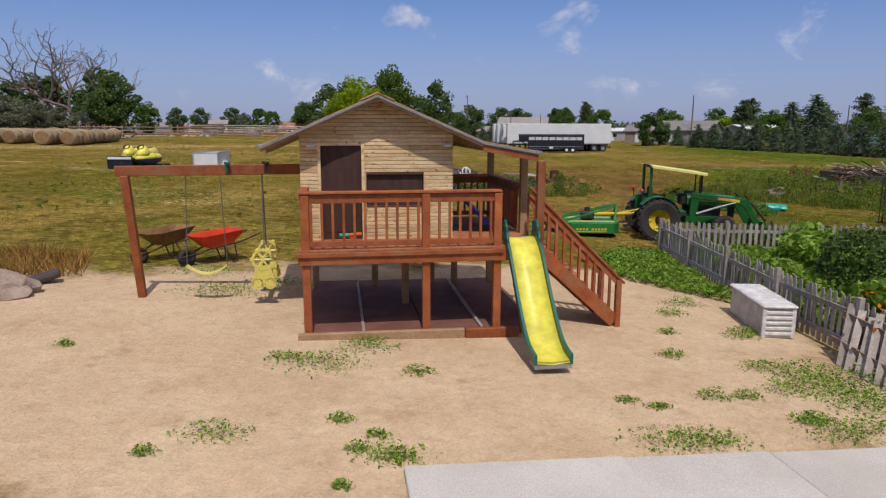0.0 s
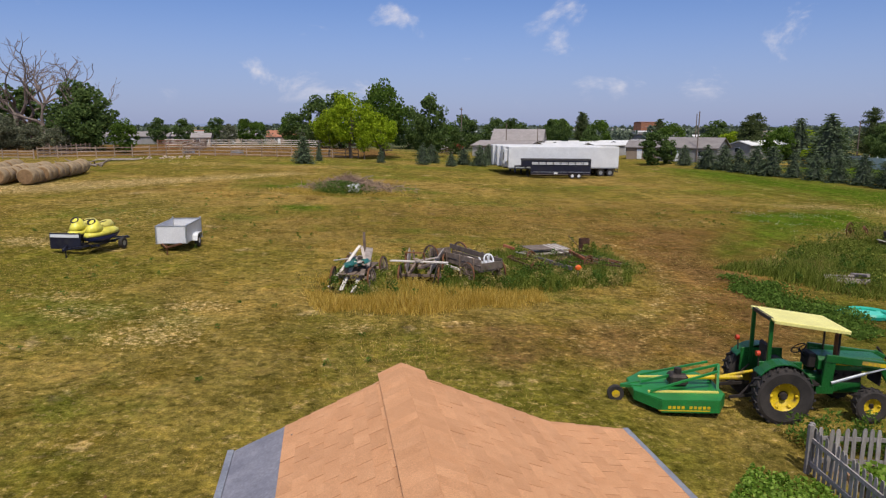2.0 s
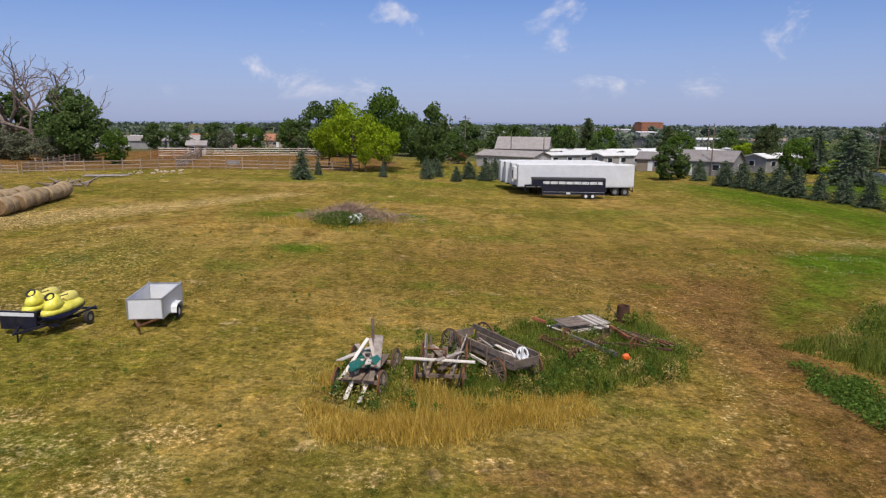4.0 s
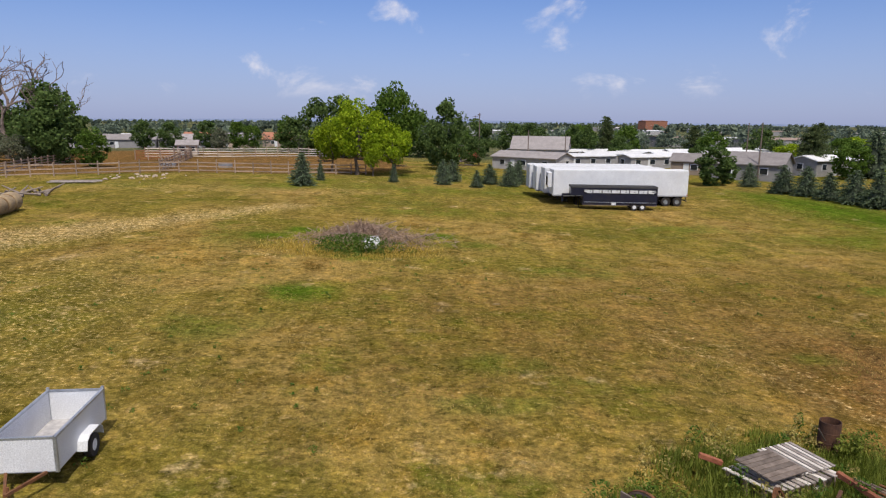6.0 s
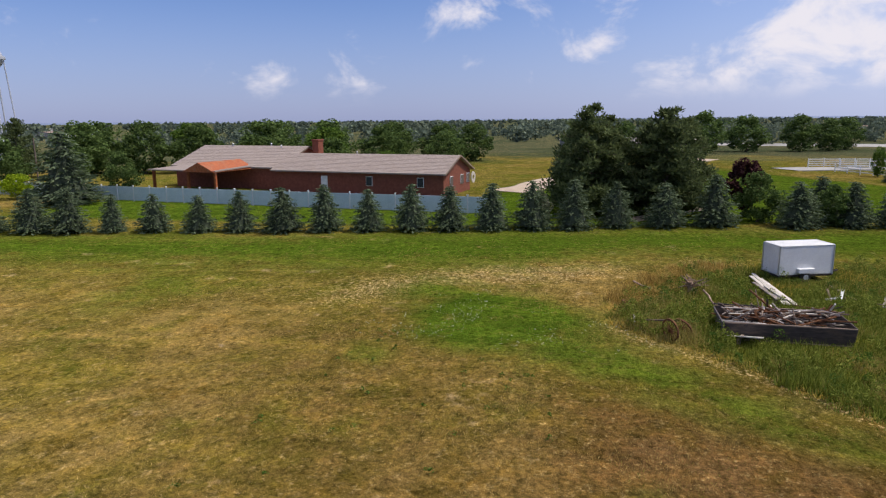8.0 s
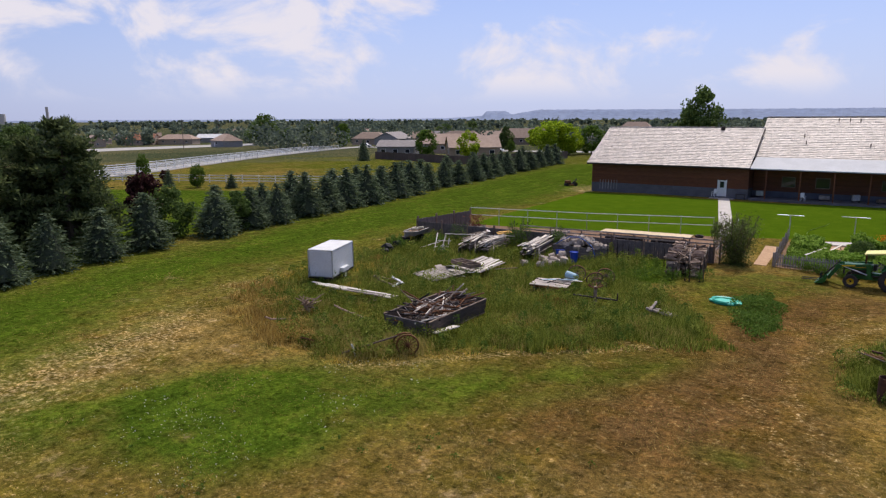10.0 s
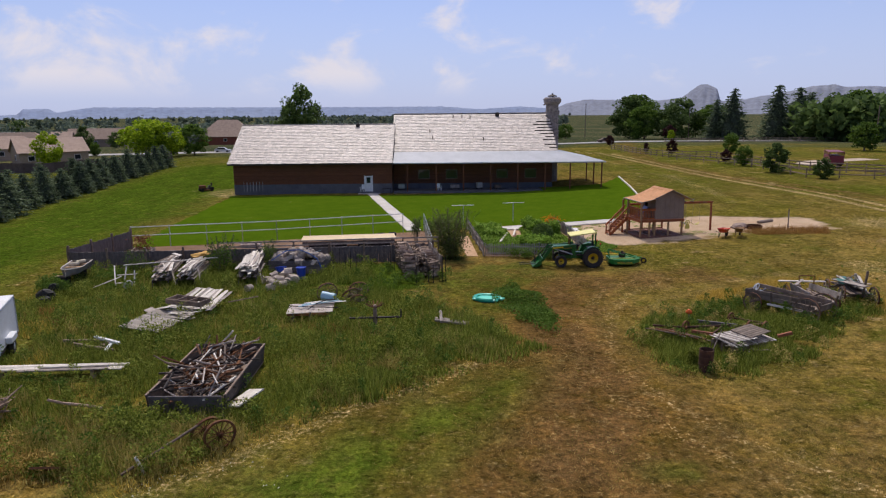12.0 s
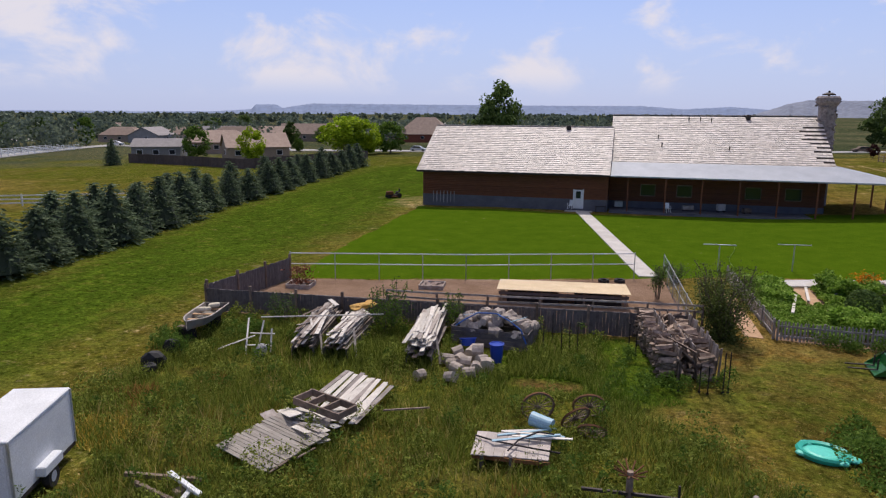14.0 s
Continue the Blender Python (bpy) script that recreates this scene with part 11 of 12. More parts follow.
# trees among the mobile homes
at = "among the mobile homes"
for kind, x, y, h, w in (("oval", 31, 196, 9, 0.9), ("oval", 34, 191, 9, 0.8), ("pine", 42, 204, 10.8, 0.7), ("leaf", 46, 200, 8.5, 1), ("leaf", 36, 210, 9, 1.2), ("dark", 40, 184, 6, 1.1), ("dark", 48.5, 160, 4.6, 0.9), ("spruce", 53, 250, 12, 0.8), ("pine", 62, 196, 8.5, 0.9), ("lime", 62, 150, 5.6, 1.2), ("lime", 88, 170, 6.5, 1.1), ("pine", 66, 147, 9, 0.95), ("pine", 62, 142, 8.5, 0.9), ("spruce", 60.8, 112, 8.6, 1.1), ("spruce", 68, 134, 8, 1.1), ("dark", 69.3, 111, 5.4, 0.9), ("lime", 64, 122, 3.4, 1.2), ("leaf", 63, 132, 6, 1.2), ("dark", 74, 134, 7, 1.1), ("dark", 80, 128, 6.5, 1.1), ("pine", 90, 147, 10, 0.9), ("dark", 94, 138, 9, 1.2), ("dark", 100, 130, 9, 1.1), ("leaf", 58, 175, 7, 1.2), ("dark", 72, 180, 7.5, 1.2), ("leaf", 80, 162, 6, 1.2), ("dark", 17, 205, 9, 1.2), ("dark", 8, 215, 10, 1.2), ("dark", -8, 190, 11, 1.2), ("leaf", 2, 178, 7, 1.2), ("dark", 24, 215, 9, 1.3)):
    grow(kind, x, y, h, w, at)
# trees behind and beside the brick house
at = "behind the brick house"
for kind, x, y, h, w in (("dark", 110, 112, 9, 1.3), ("leaf", 116, 102, 8, 1.3), ("dark", 104, 122, 8.5, 1.2), ("dark", 120, 92, 8, 1.3), ("leaf", 112, 128, 9, 1.2), ("dark", 132, 108, 9, 1.4), ("dark", 142, 96, 8.5, 1.3), ("dark", 128, 82, 8, 1.3), ("dark", 100, 140, 9, 1.3), ("dark", 140, 124, 9, 1.4), ("leaf", 96, 84, 4.5, 1.1), ("dark", 140, 78, 8, 1.3), ("dark", 112, 78, 7, 1.1), ("dark", 104, 96, 6, 1.3)):
    grow(kind, x, y, h, w, at)
for kind, x, y, h, w in (("pine", 61.8, 52.6, 10.8, 0.95), ("pine", 65.5, 51, 9.6, 0.95), ("pine", 60.8, 45.4, 10.4, 1.0), ("pine", 64.5, 43.6, 9.4, 1.0), ("pine", 67.5, 54.0, 9.0, 0.85), ("pine", 63.2, 49.4, 7.6, 0.95), ("pine", 63.5, 46.8, 9.0, 0.95)):
    grow(kind, x, y, h, w, "on the neighbouring lawn")
for kind, x, y, h, w in (("plum", 62.3, 38.1, 5.6, 0.95), ("dark", 59.5, 37.4, 4.4, 1.0), ("oval", 57.7, 31.7, 3.8, 1.1), ("leaf", 107.8, 10, 4.4, 0.6), ("spruce", 97.9, 12.1, 2.7, 0.8), ("leaf", 93.2, 10.5, 3.3, 0.9), ("spruce", 88.3, 8.2, 2.2, 0.9), ("spruce", 115.1, 57.3, 4.6, 1.15), ("dark", 114.7, 50.6, 2.8, 1.5), ("leaf", 112.9, 54.5, 1.1, 1.3), ("grey", 53.7, 56.7, 3.3, 0.7), ("plum", 103, 9.5, 2.2, 0.9)):
    grow(kind, x, y, h, w, "on the neighbouring lawn")
# trees round the far houses
at = "among the far houses"
for kind, x, y, h, w in (("dark", 199, 44, 8.2, 1.2), ("dark", 194, 50, 6.4, 1.3), ("dark", 192, 58, 6.5, 1.3), ("dark", 204, 36, 7, 1.3), ("leaf", 210, 50, 8, 1.3), ("dark", 182, 24, 10.5, 1.2), ("dark", 190, 12, 9.5, 1.3), ("dark", 200, -4, 10, 1.2), ("dark", 208, -14, 9, 1.3), ("dark", 220, -22, 9.5, 1.2), ("dark", 283, -167, 15.5, 1.2), ("dark", 208, -113, 7.6, 1.0), ("dark", 227, -146, 9.5, 1.2), ("leaf", 193, -129, 9.6, 0.8), ("spruce", 117.5, -54.8, 5.2, 0.75), ("leaf", 111.6, -73.1, 7.4, 0.95), ("lime", 94.5, -67, 7.5, 0.9), ("lime", 89.4, -101, 10.2, 1.35), ("lime", 84.5, -103.5, 8.8, 1.2), ("leaf", 80.5, -110, 8.2, 1.15), ("oval", 119, -130, 8, 0.9), ("spruce", 110.8, -119, 3.4, 0.9), ("leaf", 106.7, -110.5, 3.6, 1.0), ("spruce", 177, -210, 11.5, 0.9), ("dark", 232, -257, 10.5, 1.3), ("dark", 262, -338, 13, 1.1), ("dark", 55.0, -127, 18.5, 0.74), ("dark", 59.0, -129, 13, 0.9), ("dark", 131, -175, 5.5, 1.1), ("oval", 121.6, -131.8, 6, 0.9)):
    grow(kind, x, y, h, w, at)
# woods beyond the road and young trees along the rail fence
at = "beyond the road"
for kind, x, y, h, w in (("leaf", -62, -192, 17, 1.1), ("dark", -56, -184, 15.5, 1.1), ("leaf", -58, -172, 12, 1.2), ("dark", -66, -168, 12, 1.2), ("plum", -62, -158, 5, 1.4), ("dark", -78, -190, 15, 1.2), ("leaf", -88, -186, 13, 1.25), ("spruce", -84, -160, 17.5, 0.72), ("spruce", -80, -164, 14, 0.75), ("spruce", -94, -150, 18, 0.8), ("spruce", -100, -148, 17, 0.85), ("spruce", -106, -152, 16, 0.75), ("oval", -114, -150, 15, 1.2), ("dark", -118, -160, 14, 1.3), ("leaf", -126, -158, 17, 1.0), ("leaf", -118, -142, 12, 1.3), ("dark", -138, -152, 14, 1.3), ("dark", -150, -150, 15, 1.3), ("dark", -160, -140, 14, 1.3), ("dark", -170, -130, 14, 1.3), ("leaf", -73.6, -72.8, 6.2, 1.2), ("lime", -55, -137, 3.8, 0.7), ("leaf", -30, -188, 4.5, 1.3), ("dark", -22, -200, 5, 1.4), ("leaf", -36, -204, 6, 1.3), ("leaf", -10, -220, 5, 1.4), ("plum", -29.6, -111.8, 3.1, 1.2), ("plum", -29.9, -81.4, 2.4, 0.9), ("plum", -31.2, -69, 3.5, 1.0), ("plum", -33, -47.4, 2.5, 1.2), ("leaf", -45.2, -73.1, 4.0, 1.1), ("leaf", -33.6, -42.1, 3.3, 1.1), ("oval", -33, -30.1, 4.5, 1.2), ("oval", -34, -19.8, 2.8, 1.4)):
    grow(kind, x, y, h, w, at if y < -100 else "along the rail fence")


def belt(name, n, r0, r1, a0, a1, h0, h1, seed, per, size, label, skip=(), m="haze_leaf"):
    """Far woods: many small crowns of leaves."""
    rng = np.random.default_rng(seed)
    a, r = np.radians(rng.uniform(a0, a1, n)), r0 + (r1 - r0) * rng.uniform(0, 1, n) ** 1.4
    x, y = 20 + r * np.sin(a), 20 + r * np.cos(a)
    keep = np.array([noise.noise(Vector((px / 170, py / 170, 5.0))) for px, py in zip(x, y)]) > -0.12
    for poly in skip:
        keep &= ~inside(x, y, poly)
    for hx, hy in OPEN:
        n = math.hypot(hx - 20, hy - 45)
        ex, ey = (hx - 20) / n, (hy - 45) / n
        along_, side = (x - 20) * ex + (y - 45) * ey - n, np.abs((x - 20) * ey - (y - 45) * ex)
        keep &= ~((side < 12) & (along_ < 9) & (along_ > -70))
    x, y, r = x[keep], y[keep], r[keep]
    h = rng.uniform(h0, h1, len(x))
    w = h * rng.uniform(0.4, 0.62, len(x))
    z = G(x, y)
    k = np.repeat(np.arange(len(x)), per)
    d = rng.normal(size=(len(k), 3))
    d /= np.linalg.norm(d, axis=1, keepdims=True)
    d *= rng.uniform(0.6, 1.05, (len(k), 1)) * (1 + 0.25 * np.sin(d[:, :1] * 9 + k[:, None]))
    P = np.stack([x[k] + d[:, 0] * w[k], y[k] + d[:, 1] * w[k], z[k] + h[k] * (0.52 + 0.5 * d[:, 2])], 1)
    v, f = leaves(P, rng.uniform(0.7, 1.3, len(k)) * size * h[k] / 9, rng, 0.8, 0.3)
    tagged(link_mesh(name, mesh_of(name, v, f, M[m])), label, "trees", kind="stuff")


# nearer houses kept in the camera's view: crowns on its side are left out
OPEN = [(98, -200), (149, -200), (150, -150), (122, -98), (246, -209), (222, -180), (376, -180), (405, -228)]
FIELDS = [[(110, 20), (190, 60), (300, -40), (300, -160), (150, -60)], [(-60, -120), (-20, -120), (10, -420), (-60, -420)]]
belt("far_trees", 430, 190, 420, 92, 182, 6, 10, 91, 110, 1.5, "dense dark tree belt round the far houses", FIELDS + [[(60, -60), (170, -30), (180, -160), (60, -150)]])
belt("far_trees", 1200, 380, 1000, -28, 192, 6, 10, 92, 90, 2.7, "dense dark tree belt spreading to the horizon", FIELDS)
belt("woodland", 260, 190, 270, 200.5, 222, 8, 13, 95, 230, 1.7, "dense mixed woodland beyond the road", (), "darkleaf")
belt("far_trees", 3000, 850, 3300, -30, 192, 8, 12, 93, 40, 5.2, "tree belt on the horizon, haze painted into its leaves")
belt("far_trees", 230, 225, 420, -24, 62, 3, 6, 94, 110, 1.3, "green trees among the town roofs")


# houses
def house(name, x, y, rz, L, W, eave, ridge, wall, roof, label, group="", windows=3, chimney=False, door=True, over=0.35, hip=0.0):
    ob = thing(name, x, y, None, rz, label, "house", group)
    a, b = L / 2, W / 2

    def walls(bm):
        v = [bm.verts.new(p) for p in ((-a, -b, -0.3), (a, -b, -0.3), (a, b, -0.3), (-a, b, -0.3), (-a, -b, eave), (a, -b, eave), (a, b, eave), (-a, b, eave), (-a + hip, 0, ridge - 0.08), (a - hip, 0, ridge - 0.08))]
        for q in ((0, 1, 5, 4), (2, 3, 7, 6), (1, 2, 6, 9, 5) if not hip else (1, 2, 6, 5), (3, 0, 4, 8, 7) if not hip else (3, 0, 4, 7)):
            bm.faces.new([v[i] for i in q])
    one("wall", ob, wall, walls)
    s = (ridge - eave) / b
    for sg in (-1, 1):
        def slope(bm):
            e = [(-a - over, sg * (b + over), eave - s * over), (a + over, sg * (b + over), eave - s * over), (a + over - hip * 1.1, 0, ridge), (-a - over + hip * 1.1, 0, ridge)]
            lo = [bm.verts.new(p) for p in e]
            hi = [bm.verts.new((p[0], p[1], p[2] + 0.14)) for p in e]
            bm.faces.new(lo)
            bm.faces.new(hi)
            for i in range(4):
                bm.faces.new((lo[i], lo[(i + 1) % 4], hi[(i + 1) % 4], hi[i]))
        one("roof", ob, roof, slope)
    if hip:
        for sg in (-1, 1):
            def end(bm):
                e = [(sg * (a + over), -(b + over), eave - s * over), (sg * (a + over), b + over, eave - s * over), (sg * (a + over - hip * 1.1), 0, ridge)]
                lo, hi = [bm.verts.new(p) for p in e], [bm.verts.new((p[0], p[1], p[2] + 0.14)) for p in e]
                bm.faces.new(lo)
                bm.faces.new(hi)
                for i in range(3):
                    bm.faces.new((lo[i], lo[(i + 1) % 3], hi[(i + 1) % 3], hi[i]))
            one("roof", ob, roof, end)
    for sg in (-1, 1):
        for i in range(windows):
            u = -a + L * (i + 0.5) / windows
            win = one("window", ob, M["whiteplastic"], lambda bm: box(bm, (u, sg * (b + 0.02), eave * 0.58), (1.3, 0.08, 1.1), None, 0.02))
            one("pane", win, M["glass"], lambda bm: box(bm, (u, sg * (b + 0.05), eave * 0.58), (1.12, 0.06, 0.92)))
        if not hip:
            win = one("window", ob, M["whiteplastic"], lambda bm: box(bm, (sg * (a + 0.02), 0.2 * b, eave * 0.6), (0.08, 1.2, 1.1), None, 0.02))
            one("pane", win, M["glass"], lambda bm: box(bm, (sg * (a + 0.05), 0.2 * b, eave * 0.6), (0.06, 1.02, 0.92)))
    if door:
        one("door", ob, M["whiteplastic"], lambda bm: box(bm, (-a + L * 0.33, -b - 0.02, 1.0), (0.95, 0.08, 2.0), None, 0.02))
    if chimney:
        one("chimney", ob, M["brick"], lambda bm: box(bm, (a * 0.3, 0.25 * b, ridge + 0.2), (0.7, 0.6, 1.6), None, 0.03))
    return ob


WHT, TAN, PAL = M["wall_pale"], M["wall_tan"], M["wall_pale"]
for x, y, rz, L in ((27, 168, 20, 15), (36, 176, 15, 14), (41, 163, 20, 14), (50, 172, 15, 15), (46, 184, 10, 15), (58, 184, 10, 15), (33, 190, 15, 15), (66, 178, 20, 15), (55, 158, 25, 12), (70, 192, 15, 15), (80, 176, 20, 15), (22, 196, 15, 14)):
    house("mobile_home", x, y, rz, L, 4.4, 2.3, 2.75, WHT, M["roof_white"], "long mobile home with a white metal roof", "mobile homes", 4)
house("mobile_home", 66.5, 143, 28, 17, 5.0, 2.6, 3.3, WHT, M["roof_white"], "long mobile home with a bright white roof", "mobile homes", 4)
house("house", 48.5, 135.5, -38, 11, 8, 2.6, 4.3, WHT, M["roof_grey"], "pale house with a grey gable roof behind the field", windows=2)
house("house", 43.5, 146, -30, 8, 6, 2.4, 3.6, TAN, M["roof_grey"], "small pale shed house with a grey roof", windows=1)
house("house", 15.5, 159, -42, 15, 6.5, 2.5, 3.5, PAL, M["roof_grey"], "grey house with a grey-brown roof behind the trailers", windows=3)
house("house", 21.5, 186, -15, 13, 9, 3.2, 5.9, PAL, M["roof_grey"], "wide pale house with a light grey roof", windows=3)
house("shed", 2.5, 196, 10, 9, 5, 2.6, 3.1, M["redwall"], M["roof_grey"], "red wooden shed with a flat grey roof", windows=1)
for x, y, rz, L, W, e, r, wl, rf, lb in [(p[0] * 1.22, p[1] * 1.2) + p[2:] if p[3] > 5 else p for p in ((-79, 193, 12, 16, 8, 2.6, 4.0, PAL, M["roof_grey"], "low house with a blue-grey roof behind the corral"), (-66, 196, -8, 14, 8, 2.6, 4.1, PAL, M["roof_grey"], "low house with a grey roof behind the corral"), (-57, 205, 20, 12, 8, 2.7, 4.5, TAN, M["roof_grey"], "tan house with a grey roof behind the corral"), (-70, 222, -10, 14, 8, 2.8, 5.0, TAN, M["roof_red"], "house with a red-brown roof behind the corral"), (-48, 226, 10, 14, 8, 2.8, 5.0, TAN, M["roof_red"], "house with a red-brown roof behind the corral"), (-88, 225, 10, 16, 8, 2.8, 4.6, PAL, M["roof_white"], "long house with a pale roof behind the corral"), (-34, 214, -6, 12, 8, 2.8, 4.8, PAL, M["roof_grey"], "low house with a grey roof behind the corral"), (-100, 205, 5, 14, 8, 2.8, 4.4, PAL, M["roof_grey"], "low house with a grey roof behind the corral"), (-56, 168, 12, 4, 3, 2.2, 3.0, TAN, M["roof_grey"], "small wooden shed in the corral"))]:
    house("house", x, y, rz, L, W, e, r, wl, rf, lb, windows=2)
for x, y, rz, L, W, e, r, wl, rf, lb, hp in ((121.6, -74, 25, 10, 8, 2.8, 4.3, PAL, M["roof_grey"], "pale house with a grey roof behind the dark fence", 0), (101, -79, 40, 13, 10, 2.9, 5.6, TAN, M["roof_tan"], "tan house with a brown gable roof behind the dark fence", 0), (122, -98, 20, 16, 10, 2.9, 5.6, TAN, M["roof_tan"], "tan house with a brown roof among yellow-green trees", 4), (150, -150, 10, 18, 10, 3, 6, TAN, M["roof_tan"], "tan house with a brown roof", 4), (158, -181, 20, 16, 10, 3, 6, TAN, M["roof_tan"], "tan house with a brown roof", 0), (149, -200, 15, 20, 11, 3.2, 7, TAN, M["roof_tan"], "large tan house with a brown gable roof", 0), (98, -200, 5, 20, 14, 3.4, 9.4, M["brick"], M["roof_tan"], "large brick house with a steep brown hip roof", 6), (183.5, 40, 70, 14, 7, 2.6, 3.8, PAL, M["roof_grey"], "long pale house with a grey roof across the meadow", 0), (194, 28.5, 70, 12, 7, 2.6, 4.0, TAN, M["roof_grey"], "tan house with a grey roof across the meadow", 0), (222, 55, 70, 14, 8, 2.8, 4.6, PAL, M["roof_grey"], "grey house across the meadow", 0), (392, -166, 30, 18, 11, 3.4, 6.6, TAN, M["roof_red"], "house with an orange-brown roof beyond the road", 0), (376, -180, 30, 22, 11, 3.4, 6.0, TAN, M["roof_tan"], "house with a brown roof beyond the road", 4), (405, -228, 30, 22, 11, 3.2, 5.6, PAL, M["roof_white"], "long pale house beyond the road", 0), (246, -209, 30, 18, 11, 3, 6, TAN, M["roof_tan"], "tan house with a brown roof", 4), (222, -180, 25, 16, 10, 3, 5.6, TAN, M["roof_tan"], "tan house with a brown roof", 4)):
    house("house", x, y, rz, L, W, e, r, wl, rf, lb, windows=3, hip=hp)
rnd = random.Random(77)
spots = []
while len(spots) < 46:
    a, r = radians(rnd.uniform(98, 176)), rnd.uniform(250, 640)
    x, y = 20 + r * math.sin(a), 20 + r * math.cos(a)
    if all(math.hypot(x - p, y - q) > 22 for p, q in spots) and math.hypot(x - 98, y + 200) > 30 and y < -120:
        spots.append((x, y))
for x, y in spots:
    house("house", x, y, rnd.uniform(0, 180), rnd.uniform(14, 20), rnd.uniform(9, 12), 3, rnd.uniform(5.2, 7), rnd.choice((TAN, PAL, TAN)), rnd.choice((M["roof_tan"], M["roof_tan"], M["roof_grey"])), "suburban house with a shingled roof among trees", "far houses", 1, hip=rnd.choice((0, 4)))
for i in range(26):
    a, r = radians(rnd.uniform(-4, 46)), rnd.uniform(420, 1500)
    x, y = r * math.sin(a), r * math.cos(a)
    house("town_building", x, y, rnd.uniform(-20, 30), rnd.uniform(22, 60), rnd.uniform(14, 26), 5, 6, PAL, rnd.choice((M["roof_white"], M["roof_white"], M["roof_grey"], M["roof_tan"])), "low flat-roofed town building far off", "far town", 1, door=False)
house("town_building", 330, 1050, 20, 40, 18, 17, 18, M["roof_red"], M["roof_red"], "tall red-brown town block far off", "far town", 6, door=False)


def brick_house():
    # the house is laid out square about its corner, then turned
    ob = thing("brick_house", 78, 90, None, 0, "red-brown brick house with grey-brown shingle roof", "house")
    ob.matrix_basis = Matrix.Translation((72.0, 69.4, 0.55)) @ Matrix.Rotation(radians(-10), 4, "Z") @ Matrix.Translation((5.6, 19.0, 0))
    def gable_block(x0, x1, y0, y1, eave, ridge, over=0.5):
        xm = (x0 + x1) / 2 - 78
        def walls(bm):
            v = [bm.verts.new((x - 78, y - 90, z)) for y in (y0, y1) for x, z in ((x0, -0.4), (x1, -0.4), (x1, eave), (xm + 78, ridge - 0.1), (x0, eave))]
            bm.faces.new(v[:5])
            bm.faces.new(v[5:])
            bm.faces.new((v[0], v[4], v[9], v[5]))
            bm.faces.new((v[1], v[6], v[7], v[2]))
        one("wall", ob, M["brick"], walls)
        s = (ridge - eave) / ((x1 - x0) / 2)
        for sg, xe in ((-1, x0), (1, x1)):
            def slab(bm):
                xa, za = xe + sg * over - 78, eave - s * over
                v = [bm.verts.new((x, y, z + d)) for d in (0.03, -0.08) for x, z in ((xa, za), (xm, ridge)) for y in (y0 - 90 - over, y1 - 90 + over)]
                for q in ((0, 1, 3, 2), (4, 6, 7, 5), (0, 4, 5, 1), (2, 3, 7, 6), (0, 2, 6, 4), (1, 5, 7, 3)):
                    bm.faces.new([v[i] for i in q])
            roof = one("roof", ob, M["bhroof"], slab)
            n_rows = 14
            for k in range(n_rows):
                def course(bm):
                    xa = xe + sg * over - 78
                    p = lambda f, dz: (xa + (xm - xa) * f, eave - s * over + (ridge - eave + s * over) * f + dz)
                    (xa0, za0), (xb0, zb0) = p(k / n_rows, 0.10), p(min((k + 1) / n_rows + 0.02, 1), 0.06)
                    v = [bm.verts.new((x, y, z)) for d in (0, 0.06) for x, z in ((xa0, za0 - d), (xb0, zb0 - d)) for y in (y0 - 90 - over, y1 - 90 + over)]
                    for q in ((0, 1, 3, 2), (4, 6, 7, 5), (0, 4, 5, 1), (2, 3, 7, 6), (0, 2, 6, 4), (1, 5, 7, 3)):
                        bm.faces.new([v[i] for i in q])
                    bmesh.ops.recalc_face_normals(bm, faces=bm.faces)
                one("shingle_course", roof, M["bhroof"], course)
        one("fascia", ob, M["brownwood"], lambda bm: [beam(bm, (x0 - 78 - over, y0 - 90 - over, eave - s * over), (xm, y0 - 90 - over, ridge), 0.06, 0.2), beam(bm, (xm, y0 - 90 - over, ridge), (x1 - 78 + over, y0 - 90 - over, eave - s * over), 0.06, 0.2)])

    gable_block(72.4, 81.4, 71.0, 95, 2.8, 4.6)
    gable_block(73.5, 87, 95.2, 113, 3.0, 5.4)
    # porch with its small gable
    one("porch_roof", ob, M["bhroof"], lambda bm: prism(bm, [(-5.6, 2.75), (5.6, 2.75), (5.6, 2.9), (-5.6, 2.9)], (-12, 15, 0), (-2.6, 15, 0.25)))
    one("porch_gable", ob, M["redwood"], lambda bm: prism(bm, [(-2.6, 2.7), (2.6, 2.7), (0, 3.9)], (-12.2, 12, 0), (-4, 12, 0)))
    for y in (9.8, 14.2, 20.0):
        one("porch_post", ob, M["redwood"], lambda bm: box(bm, (-11.6, y, 1.3), (0.32, 0.32, 2.8), None, 0.02))
    one("chimney", ob, M["brick"], lambda bm: (box(bm, (2.6, 3.6, 4.2), (1.3, 1.0, 4.4), None, 0.03), box(bm, (2.6, 3.6, 6.3), (1.5, 1.2, 0.18), None, 0.02)))
    for x, y, z in ((1.5, 9, 5.2), (3.2, 12, 5.4), (2.0, 18, 5.4), (0.4, -4, 4.5)):
        one("vent_pipe", ob, M["steel"], lambda bm: (rod(bm, (x, y, z - 1.6), (x, y, z + 0.35), 0.09), rod(bm, (x, y, z + 0.32), (x, y, z + 0.45), 0.16, 0.05)))
